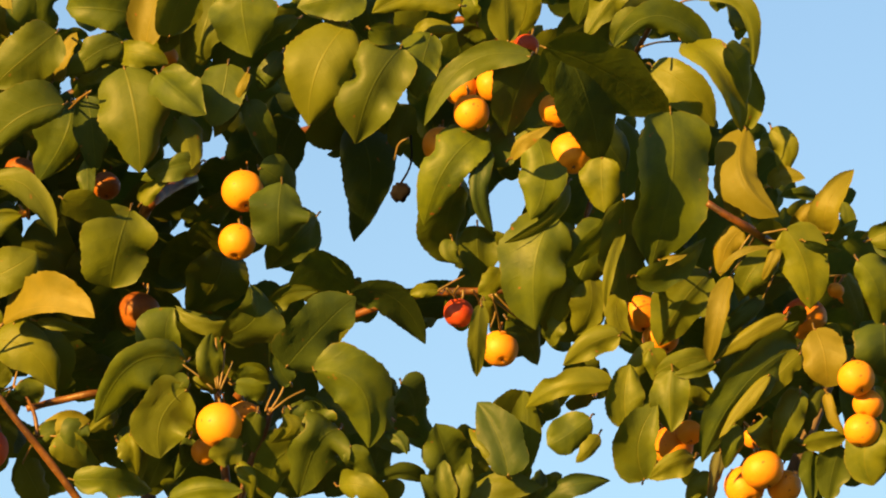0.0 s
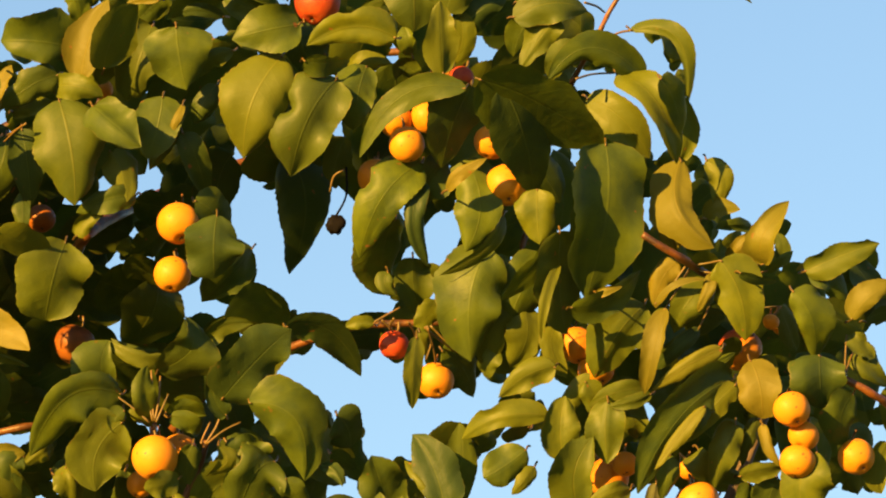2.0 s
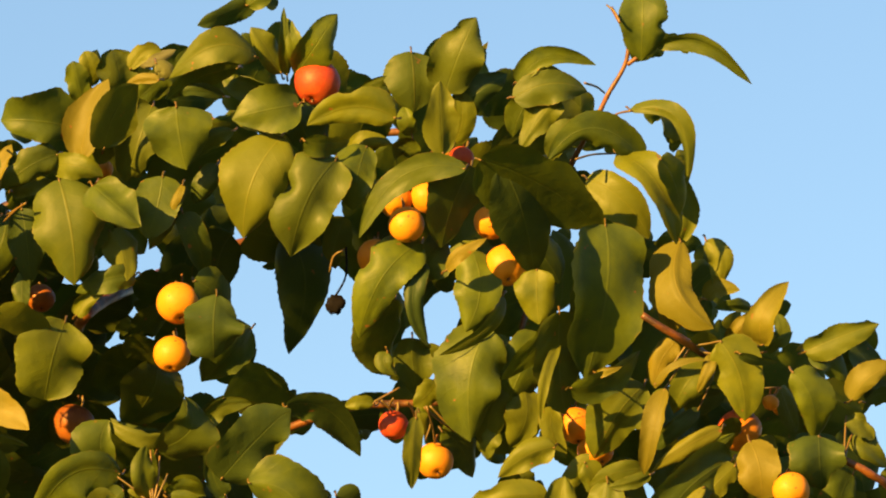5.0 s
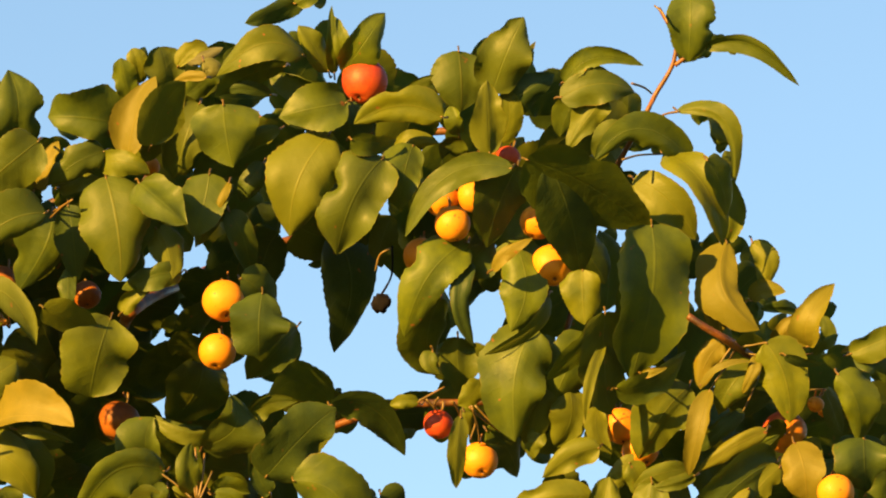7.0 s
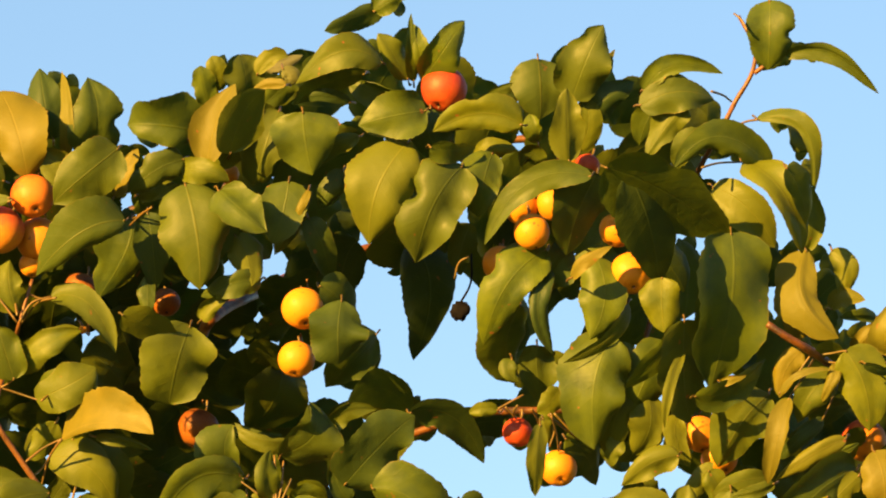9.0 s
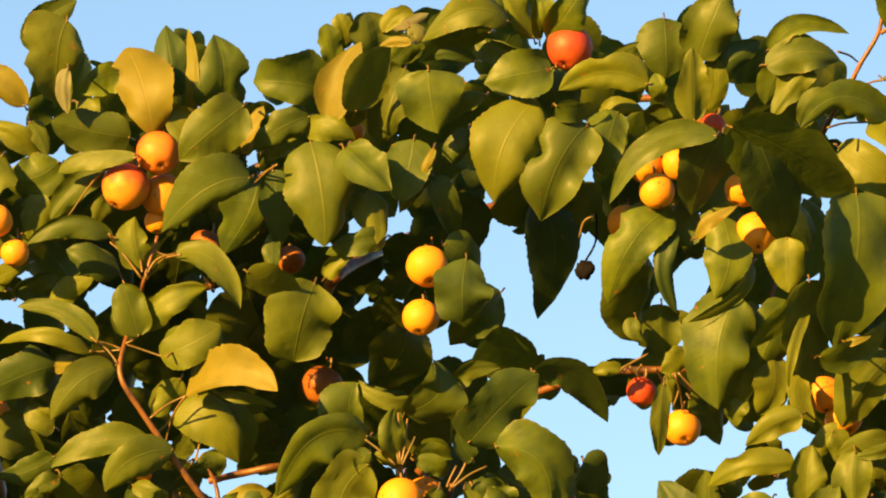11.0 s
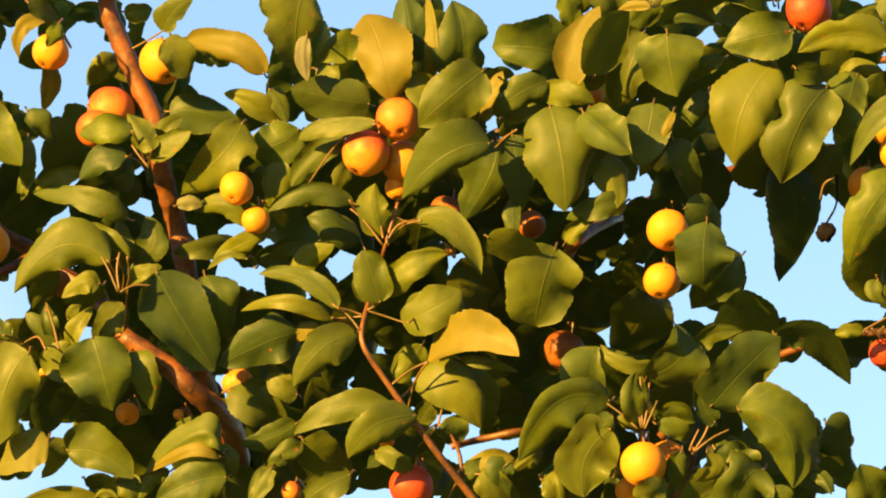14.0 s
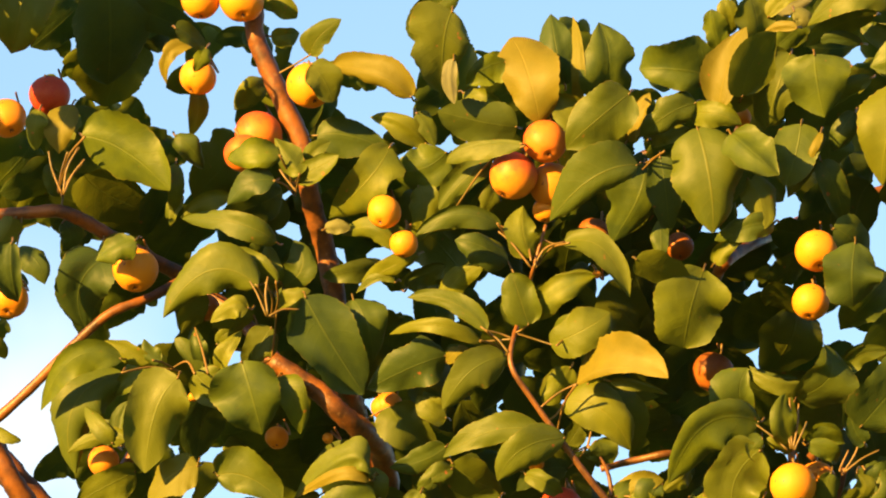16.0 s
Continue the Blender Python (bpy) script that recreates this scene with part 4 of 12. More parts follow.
leaf("olive", (-0.6999, 4.6926, 2.6670), (-0.7041, 4.6884, 2.6838), (-0.6958, 4.6878, 2.7014), (-0.0061, -0.0002, 0.0008), (0.0060, 0.0007, -0.0006), (-0.6949, 4.7333, 2.6739))
leaf("olive", (-0.7063, 4.6911, 2.6689), (-0.7168, 4.6857, 2.6810), (-0.7299, 4.6967, 2.6992), (-0.0058, 0.0019, -0.0039), (0.0056, -0.0006, 0.0043), (-0.6949, 4.7333, 2.6739))
leaf("olive", (-0.8054, 4.7308, 2.6898), (-0.7938, 4.7293, 2.6826), (-0.7842, 4.7331, 2.6812), (0.0021, -0.0025, 0.0042), (-0.0020, 0.0015, -0.0045), (-0.8084, 4.7471, 2.6999), lone=True)
leaf("green", (-0.8067, 4.7248, 2.7604), (-0.8023, 4.7315, 2.7543), (-0.8001, 4.7416, 2.7486), (-0.0043, -0.0018, -0.0030), (0.0043, 0.0018, 0.0030), (-0.8100, 4.7429, 2.7681), calm=0.4, lone=True)
leaf("olive", (-0.4742, 4.6962, 2.8177), (-0.4955, 4.6934, 2.8060), (-0.5188, 4.7076, 2.7986), (-0.0040, -0.0024, 0.0079), (0.0024, 0.0040, -0.0046), (-0.4726, 4.7165, 2.8248), lone=True)
leaf("olive", (-0.4918, 4.7010, 2.7967), (-0.5046, 4.6974, 2.8004), (-0.5229, 4.7070, 2.7895), (-0.0014, -0.0009, 0.0049), (0.0011, 0.0007, -0.0039), (-0.4900, 4.7215, 2.8031))
leaf("green", (-0.5038, 4.7294, 2.8176), (-0.5281, 4.7109, 2.8086), (-0.5510, 4.7198, 2.8065), (-0.0013, -0.0020, 0.0073), (0.0016, 0.0037, -0.0095), (-0.5464, 4.7376, 2.8125), lone=True)
leaf("green", (-0.4849, 4.7198, 2.7969), (-0.4717, 4.7174, 2.8074), (-0.4545, 4.7196, 2.8146), (-0.0034, -0.0050, 0.0056), (0.0046, 0.0067, -0.0075), (-0.4904, 4.7410, 2.8004), lone=True)
leaf("olive", (-0.4573, 4.7076, 2.7846), (-0.4414, 4.6985, 2.8001), (-0.4216, 4.6950, 2.8102), (-0.0060, 0.0012, 0.0077), (0.0062, 0.0036, -0.0073), (-0.4625, 4.7299, 2.7879))
leaf("olive", (-0.4186, 4.6695, 2.7503), (-0.4443, 4.6637, 2.7713), (-0.4789, 4.6705, 2.7777), (0.0036, -0.0009, 0.0084), (-0.0028, 0.0007, -0.0065), (-0.3984, 4.6769, 2.7453))
leaf("olive", (-0.4236, 4.6784, 2.7436), (-0.4568, 4.6610, 2.7530), (-0.4938, 4.6850, 2.7525), (0.0006, -0.0009, 0.0060), (-0.0007, 0.0017, -0.0068), (-0.3984, 4.6769, 2.7453))
leaf("green", (-0.5229, 4.6883, 2.7804), (-0.5111, 4.6829, 2.7588), (-0.5088, 4.7067, 2.7356), (-0.0121, -0.0002, -0.0039), (0.0168, 0.0019, 0.0059), (-0.5261, 4.7080, 2.7894))
leaf("green", (-0.4516, 4.7004, 2.7381), (-0.4768, 4.6933, 2.7277), (-0.5128, 4.7070, 2.7134), (-0.0074, -0.0052, 0.0171), (0.0063, 0.0099, -0.0144), (-0.4499, 4.7212, 2.7451))
leaf("green", (-0.4047, 4.6865, 2.7344), (-0.4315, 4.6731, 2.7181), (-0.4521, 4.6897, 2.6920), (-0.0093, -0.0035, 0.0101), (0.0109, 0.0112, -0.0109), (-0.3985, 4.6742, 2.7376))
leaf("gold", (-0.4516, 4.7017, 2.7339), (-0.4431, 4.6926, 2.7397), (-0.4346, 4.6942, 2.7431), (-0.0031, 0.0021, 0.0050), (0.0031, -0.0021, -0.0050), (-0.4570, 4.7244, 2.7377))
leaf("olive", (-0.3864, 4.6707, 2.7547), (-0.3934, 4.6590, 2.7763), (-0.3985, 4.6554, 2.7918), (-0.0134, -0.0001, -0.0044), (0.0134, 0.0001, 0.0044), (-0.3973, 4.6803, 2.7506))
leaf("olive", (-0.3943, 4.7140, 2.7588), (-0.4023, 4.7042, 2.7698), (-0.4092, 4.7072, 2.7841), (-0.0060, -0.0010, -0.0039), (0.0079, -0.0004, 0.0046), (-0.3929, 4.6940, 2.7717))
leaf("olive", (-0.3849, 4.6783, 2.7633), (-0.3619, 4.6574, 2.7778), (-0.3344, 4.6636, 2.7902), (-0.0061, 0.0014, 0.0102), (0.0058, 0.0019, -0.0094), (-0.3951, 4.6871, 2.7611))
leaf("olive", (-0.3699, 4.6828, 2.7421), (-0.3450, 4.6660, 2.7488), (-0.3239, 4.6706, 2.7631), (-0.0073, 0.0004, 0.0141), (0.0080, 0.0047, -0.0151), (-0.3973, 4.6803, 2.7506), shape="round")
leaf("gold", (-0.3503, 4.6843, 2.7113), (-0.3183, 4.6562, 2.7175), (-0.2780, 4.6414, 2.7040), (-0.0018, 0.0009, 0.0273), (0.0003, 0.0003, -0.0051), (-0.3784, 4.6804, 2.6911))
leaf("olive", (-0.3242, 4.6807, 2.7124), (-0.3025, 4.6776, 2.7102), (-0.2811, 4.6943, 2.7051), (0.0005, -0.0001, 0.0025), (-0.0016, 0.0031, -0.0053), (-0.3300, 4.7007, 2.7186))
leaf("green", (-0.3430, 4.7026, 2.7155), (-0.3183, 4.7217, 2.7132), (-0.2915, 4.7458, 2.7142), (0.0018, -0.0040, 0.0067), (-0.0019, 0.0047, -0.0065), (-0.3481, 4.7212, 2.7211), calm=0.4)
leaf("green", (-0.3574, 4.7196, 2.7330), (-0.3682, 4.7201, 2.7154), (-0.3795, 4.7269, 2.7059), (-0.0080, -0.0023, 0.0059), (0.0078, 0.0043, -0.0054), (-0.3570, 4.7400, 2.7416))
leaf("olive", (-0.3608, 4.7107, 2.7042), (-0.3298, 4.7013, 2.6930), (-0.3114, 4.7208, 2.6663), (0.0115, 0.0029, 0.0163), (-0.0110, 0.0025, -0.0137), (-0.3719, 4.6842, 2.6823), lone=True)
leaf("green", (-0.3353, 4.7168, 2.7099), (-0.3140, 4.7248, 2.6939), (-0.3109, 4.7465, 2.6721), (-0.0120, -0.0020, -0.0080), (0.0150, 0.0026, 0.0100), (-0.3434, 4.7138, 2.6694))
leaf("green", (-0.3624, 4.7368, 2.6703), (-0.3532, 4.7282, 2.6838), (-0.3426, 4.7301, 2.6953), (-0.0072, -0.0030, 0.0050), (0.0070, 0.0047, -0.0045), (-0.3434, 4.7138, 2.6694), lone=True)
leaf("green", (-0.3368, 4.7115, 2.6732), (-0.3326, 4.7140, 2.6649), (-0.3351, 4.7202, 2.6575), (-0.0147, -0.0053, -0.0032), (0.0121, 0.0057, 0.0030), (-0.3416, 4.7143, 2.6677), shape="round", lone=True)
leaf("olive", (-0.3785, 4.6907, 2.6767), (-0.4171, 4.6873, 2.6749), (-0.4531, 4.7054, 2.6585), (-0.0034, -0.0034, 0.0117), (0.0028, 0.0017, -0.0096), (-0.3719, 4.6842, 2.6823))
leaf("green", (-0.3585, 4.6839, 2.6693), (-0.3894, 4.6684, 2.6572), (-0.4099, 4.6848, 2.6368), (-0.0072, -0.0051, 0.0111), (0.0078, 0.0104, -0.0115), (-0.3619, 4.6905, 2.6688))
leaf("green", (-0.4990, 4.7430, 2.7083), (-0.4855, 4.7431, 2.6904), (-0.4660, 4.7700, 2.6784), (-0.0124, -0.0015, -0.0134), (0.0122, 0.0032, 0.0138), (-0.5242, 4.7488, 2.6937), lone=True)
leaf("green", (-0.4537, 4.7300, 2.6961), (-0.4663, 4.7234, 2.7013), (-0.4754, 4.7255, 2.7130), (0.0047, -0.0003, 0.0060), (-0.0055, -0.0014, -0.0077), (-0.4527, 4.7518, 2.6991))
leaf("green", (-0.5065, 4.7001, 2.6431), (-0.5253, 4.6908, 2.6565), (-0.5702, 4.7267, 2.6338), (-0.0040, 0.0004, 0.0154), (0.0019, 0.0042, -0.0081), (-0.5049, 4.7198, 2.6491))
leaf("gold", (-0.5086, 4.6999, 2.6408), (-0.5318, 4.6924, 2.6446), (-0.5701, 4.7256, 2.6313), (-0.0015, 0.0011, 0.0054), (0.0016, 0.0004, -0.0060), (-0.5070, 4.7195, 2.6469))
leaf("olive", (-0.5130, 4.7187, 2.6538), (-0.5041, 4.7189, 2.6405), (-0.5028, 4.7289, 2.6294), (-0.0086, 0.0019, -0.0031), (0.0084, 0.0008, 0.0038), (-0.5165, 4.7384, 2.6628))
leaf("green", (-0.4541, 4.7368, 2.6753), (-0.4712, 4.7348, 2.6639), (-0.4974, 4.7355, 2.6575), (-0.0033, -0.0067, 0.0081), (0.0041, 0.0083, -0.0101), (-0.4524, 4.7581, 2.6823), lone=True)
leaf("olive", (-0.4480, 4.7211, 2.6540), (-0.4605, 4.7169, 2.6465), (-0.4742, 4.7255, 2.6374), (-0.0050, -0.0024, 0.0073), (0.0041, 0.0027, -0.0059), (-0.4467, 4.7417, 2.6616))
leaf("green", (-0.4482, 4.7232, 2.6589), (-0.4320, 4.7376, 2.6487), (-0.4121, 4.7615, 2.6449), (0.0077, -0.0041, 0.0127), (-0.0080, 0.0071, -0.0119), (-0.4529, 4.7416, 2.6654), calm=0.4)
leaf("olive", (-0.3917, 4.7240, 2.6498), (-0.3758, 4.7164, 2.6414), (-0.3615, 4.7285, 2.6329), (0.0038, -0.0013, 0.0065), (-0.0040, 0.0028, -0.0061), (-0.3972, 4.7447, 2.6573))
leaf("gold", (-0.3270, 4.7316, 2.6290), (-0.3046, 4.7183, 2.6392), (-0.2854, 4.7217, 2.6442), (-0.0043, -0.0019, 0.0102), (0.0029, 0.0020, -0.0068), (-0.3254, 4.7200, 2.6309), lone=True)
leaf("olive", (-0.6672, 4.7236, 2.6055), (-0.6330, 4.7253, 2.6200), (-0.6017, 4.7389, 2.6131), (-0.0002, -0.0014, 0.0038), (0.0008, 0.0032, -0.0123), (-0.6726, 4.7440, 2.6104), lone=True)
leaf("green", (-0.6167, 4.7328, 2.6296), (-0.6006, 4.7444, 2.6299), (-0.5911, 4.7578, 2.6239), (0.0024, -0.0042, 0.0048), (-0.0028, 0.0049, -0.0056), (-0.6211, 4.7513, 2.6357), calm=0.4, lone=True)
leaf("olive", (-0.6073, 4.7309, 2.6159), (-0.5982, 4.7269, 2.6186), (-0.5893, 4.7272, 2.6129), (0.0003, -0.0001, 0.0031), (-0.0007, 0.0033, -0.0033), (-0.6127, 4.7529, 2.6220))
leaf("olive", (-0.5898, 4.7275, 2.6284), (-0.5805, 4.7247, 2.6190), (-0.5768, 4.7331, 2.6075), (-0.0079, 0.0015, -0.0044), (0.0086, 0.0013, 0.0057), (-0.5934, 4.7479, 2.6372))
leaf("olive", (-0.5506, 4.7266, 2.6349), (-0.5653, 4.7235, 2.6276), (-0.5742, 4.7287, 2.6110), (-0.0036, -0.0011, 0.0034), (0.0049, 0.0030, -0.0044), (-0.5493, 4.7476, 2.6432), lone=True)
leaf("green", (-0.5048, 4.7072, 2.6262), (-0.5304, 4.7036, 2.6210), (-0.5592, 4.7123, 2.6075), (-0.0049, -0.0068, 0.0130), (0.0059, 0.0045, -0.0161), (-0.5026, 4.7281, 2.6330), lone=True)
leaf("green", (-0.5488, 4.7454, 2.6546), (-0.5326, 4.7596, 2.6466), (-0.5128, 4.7801, 2.6466), (0.0040, -0.0061, 0.0083), (-0.0045, 0.0078, -0.0088), (-0.5532, 4.7639, 2.6607), calm=0.4)
leaf("olive", (-0.4701, 4.7050, 2.6324), (-0.4784, 4.7046, 2.6190), (-0.4875, 4.7129, 2.6032), (-0.0053, 0.0001, 0.0031), (0.0072, -0.0017, -0.0046), (-0.4696, 4.7254, 2.6412))
leaf("olive", (-0.4550, 4.7255, 2.6501), (-0.4650, 4.7180, 2.6418), (-0.4762, 4.7227, 2.6362), (-0.0020, -0.0014, 0.0032), (0.0025, 0.0022, -0.0039), (-0.4532, 4.7472, 2.6578))
leaf("green", (-0.4524, 4.7424, 2.6584), (-0.4362, 4.7597, 2.6488), (-0.4162, 4.7836, 2.6406), (0.0112, -0.0015, 0.0172), (-0.0115, 0.0054, -0.0162), (-0.4564, 4.7608, 2.6650), calm=0.4)
leaf("olive", (-0.4113, 4.7266, 2.6326), (-0.4326, 4.7239, 2.6210), (-0.4505, 4.7333, 2.6075), (-0.0060, -0.0049, 0.0084), (0.0070, 0.0031, -0.0101), (-0.4095, 4.7473, 2.6402), lone=True)
leaf("green", (-0.3611, 4.7471, 2.6593), (-0.3819, 4.7341, 2.6542), (-0.3996, 4.7412, 2.6403), (-0.0029, -0.0049, 0.0060), (0.0038, 0.0065, -0.0080), (-0.3434, 4.7138, 2.6694))
leaf("green", (-0.3111, 4.7200, 2.6312), (-0.2982, 4.7223, 2.6229), (-0.2779, 4.7478, 2.6107), (0.0060, -0.0006, 0.0082), (-0.0093, 0.0039, -0.0116), (-0.3254, 4.7200, 2.6309))
leaf("green", (-0.2637, 4.7227, 2.6273), (-0.2529, 4.7248, 2.6190), (-0.2472, 4.7433, 2.6009), (-0.0086, -0.0023, -0.0058), (0.0108, 0.0029, 0.0072), (-0.2670, 4.7417, 2.6356))
leaf("olive", (-0.4705, 4.6737, 2.9823), (-0.4656, 4.6638, 3.0021), (-0.4397, 4.6640, 3.0183), (-0.0096, -0.0065, 0.0067), (0.0148, 0.0062, -0.0112), (-0.4748, 4.6957, 2.9849), lone=True)
leaf("green", (-0.2470, 4.6507, 2.9448), (-0.2750, 4.6331, 2.9450), (-0.3015, 4.6428, 2.9478), (0.0026, -0.0171, 0.0196), (-0.0013, 0.0023, -0.0151), (-0.2438, 4.6725, 2.9501), lone=True)
leaf("green", (-0.2400, 4.6601, 2.9687), (-0.2440, 4.6493, 2.9813), (-0.2462, 4.6448, 2.9958), (-0.0090, 0.0002, -0.0020), (0.0099, 0.0018, 0.0027), (-0.2400, 4.6833, 2.9709), shape="round", lone=True)
leaf("green", (-0.2409, 4.6828, 2.9618), (-0.2471, 4.6734, 2.9681), (-0.2493, 4.6701, 2.9784), (-0.0055, -0.0014, -0.0030), (0.0065, 0.0016, 0.0034), (-0.2403, 4.7063, 2.9644), lone=True)
leaf("green", (-0.2346, 4.6791, 2.9857), (-0.2350, 4.6647, 2.9973), (-0.2386, 4.6623, 3.0088), (-0.0070, -0.0020, -0.0017), (0.0080, 0.0023, 0.0020), (-0.2349, 4.7027, 2.9880), shape="round", lone=True)
leaf("gold", (-0.2406, 4.6450, 2.9185), (-0.2334, 4.6370, 2.9485), (-0.2196, 4.6371, 2.9791), (-0.0132, 0.0063, 0.0064), (0.0121, -0.0022, -0.0049), (-0.2428, 4.6668, 2.9203))
# dark leaf added as the shadowed right half of the gold leaf
leaf("green", (-0.2224, 4.6392, 2.9245), (-0.2135, 4.6241, 2.9484), (-0.1964, 4.6200, 2.9696), (-0.0121, -0.0145, 0.0031), (0.0138, 0.0166, -0.0035), (-0.2251, 4.6619, 2.9268), calm=0.4)
leaf("green", (-0.2106, 4.6806, 2.9771), (-0.2124, 4.6658, 2.9931), (-0.2168, 4.6620, 3.0101), (-0.0165, -0.0031, -0.0039), (0.0139, 0.0054, 0.0040), (-0.2108, 4.7038, 2.9792), shape="round")
leaf("olive", (-0.2038, 4.6689, 2.9963), (-0.1929, 4.6632, 3.0083), (-0.1800, 4.6655, 3.0090), (-0.0037, -0.0018, 0.0065), (0.0030, 0.0009, -0.0053), (-0.2082, 4.6906, 3.0000), lone=True)
leaf("pale", (-0.2004, 4.6867, 3.0085), (-0.1849, 4.6835, 3.0085), (-0.1698, 4.6844, 3.0170), (-0.0017, -0.0016, 0.0057), (0.0017, 0.0022, -0.0056), (-0.2050, 4.7083, 3.0130))
leaf("gold", (-0.1804, 4.6279, 2.9751), (-0.1934, 4.6305, 2.9772), (-0.2067, 4.6384, 2.9737), (-0.0007, 0.0005, 0.0043), (0.0007, 0.0010, -0.0039), (-0.1775, 4.6477, 2.9809))
leaf("green", (-0.1778, 4.6701, 2.9945), (-0.1863, 4.6692, 2.9829), (-0.1994, 4.6758, 2.9735), (-0.0071, -0.0070, 0.0056), (0.0071, 0.0070, -0.0056), (-0.1758, 4.6907, 3.0028))
leaf("pale", (-0.1835, 4.6472, 2.9944), (-0.1769, 4.6485, 2.9880), (-0.1813, 4.6521, 2.9823), (-0.0075, 0.0000, -0.0013), (0.0075, 0.0022, 0.0019), (-0.1850, 4.6669, 3.0036))
leaf("olive", (-0.1066, 4.6345, 2.9953), (-0.1373, 4.6175, 2.9991), (-0.1730, 4.6387, 2.9797), (-0.0031, -0.0008, 0.0126), (0.0034, 0.0036, -0.0133), (-0.1036, 4.6555, 3.0017), lone=True)
leaf("green", (-0.1210, 4.6611, 2.9942), (-0.1509, 4.6489, 2.9828), (-0.1744, 4.6460, 2.9648), (-0.0038, -0.0104, 0.0069), (0.0030, 0.0091, -0.0053), (-0.1185, 4.6833, 3.0016), calm=0.4)
leaf("green", (-0.1316, 4.6613, 2.9716), (-0.1551, 4.6484, 2.9736), (-0.1770, 4.6564, 2.9678), (-0.0003, -0.0013, 0.0049), (0.0002, 0.0018, -0.0048), (-0.1285, 4.6830, 2.9775))
leaf("green", (-0.1668, 4.6159, 2.9506), (-0.1646, 4.6226, 2.9289), (-0.1599, 4.6341, 2.9058), (-0.0249, -0.0024, -0.0044), (0.0247, 0.0073, 0.0057), (-0.1682, 4.6357, 2.9598))
leaf("green", (-0.1867, 4.6625, 2.9651), (-0.1960, 4.6559, 2.9361), (-0.2051, 4.6773, 2.9097), (-0.0202, -0.0086, 0.0045), (0.0145, 0.0032, -0.0040), (-0.1863, 4.6827, 2.9743))
leaf("olive", (-0.2421, 4.6742, 2.9254), (-0.2199, 4.6586, 2.9345), (-0.2029, 4.6632, 2.9449), (-0.0046, 0.0005, 0.0084), (0.0054, 0.0048, -0.0089), (-0.2464, 4.6964, 2.9292))
leaf("olive", (-0.2629, 4.6579, 2.9163), (-0.2426, 4.6435, 2.9122), (-0.2234, 4.6505, 2.9053), (0.0019, -0.0004, 0.0091), (-0.0022, 0.0084, -0.0071), (-0.2675, 4.6799, 2.9229))
leaf("green", (-0.2583, 4.6505, 2.9232), (-0.2793, 4.6441, 2.9123), (-0.3014, 4.6573, 2.8980), (-0.0065, -0.0054, 0.0098), (0.0064, 0.0067, -0.0095), (-0.2557, 4.6713, 2.9307))
leaf("olive", (-0.2940, 4.6770, 2.9013), (-0.2805, 4.6690, 2.9036), (-0.2634, 4.6710, 2.9087), (-0.0022, 0.0010, 0.0079), (0.0021, 0.0027, -0.0069), (-0.2986, 4.6990, 2.9059))
leaf("olive", (-0.2566, 4.6420, 2.9006), (-0.2470, 4.6358, 2.8610), (-0.2437, 4.6529, 2.8212), (-0.0283, 0.0083, -0.0023), (0.0257, 0.0076, 0.0061), (-0.2581, 4.6628, 2.9101))
leaf("green", (-0.2192, 4.6612, 2.8837), (-0.2362, 4.6611, 2.8613), (-0.2467, 4.6682, 2.8274), (-0.0136, -0.0037, 0.0060), (0.0136, 0.0037, -0.0060), (-0.2183, 4.6821, 2.8928))
leaf("green", (-0.2308, 4.6269, 2.8920), (-0.2127, 4.6127, 2.8726), (-0.1934, 4.6177, 2.8563), (0.0101, 0.0098, 0.0151), (-0.0106, 0.0011, -0.0123), (-0.2344, 4.6489, 2.9003))
leaf("green", (-0.2859, 4.6562, 2.8821), (-0.2814, 4.6610, 2.8566), (-0.2797, 4.6783, 2.8277), (-0.0140, -0.0029, -0.0024), (0.0126, 0.0001, 0.0015), (-0.2872, 4.6760, 2.8913))
leaf("green", (-0.2191, 4.6642, 2.8666), (-0.2102, 4.6642, 2.8510), (-0.2058, 4.6693, 2.8279), (-0.0122, 0.0043, -0.0031), (0.0152, 0.0055, 0.0068), (-0.2212, 4.6850, 2.8759), lone=True)
leaf("green", (-0.1783, 4.6553, 2.9068), (-0.1823, 4.6549, 2.8821), (-0.1909, 4.6617, 2.8593), (-0.0179, 0.0035, 0.0058), (0.0167, 0.0017, -0.0042), (-0.1781, 4.6761, 2.9162))
leaf("green", (-0.1702, 4.6765, 2.8971), (-0.1765, 4.6760, 2.8767), (-0.1896, 4.6872, 2.8573), (-0.0115, -0.0018, 0.0051), (0.0068, 0.0033, -0.0025), (-0.1694, 4.6969, 2.9061))
leaf("gold", (-0.1631, 4.6552, 2.9001), (-0.1693, 4.6526, 2.8860), (-0.1738, 4.6619, 2.8751), (-0.0024, 0.0007, 0.0012), (0.0038, 0.0001, -0.0016), (-0.1624, 4.6755, 2.9092))
leaf("green", (-0.1378, 4.6682, 2.9195), (-0.1484, 4.6686, 2.9039), (-0.1551, 4.6803, 2.8914), (-0.0072, 0.0011, 0.0044), (0.0089, 0.0016, -0.0048), (-0.1366, 4.6881, 2.9283))
leaf("olive", (-0.1244, 4.6446, 2.9398), (-0.1436, 4.6403, 2.9318), (-0.1610, 4.6508, 2.9168), (-0.0028, -0.0012, 0.0041), (0.0043, 0.0042, -0.0059), (-0.1219, 4.6653, 2.9475))
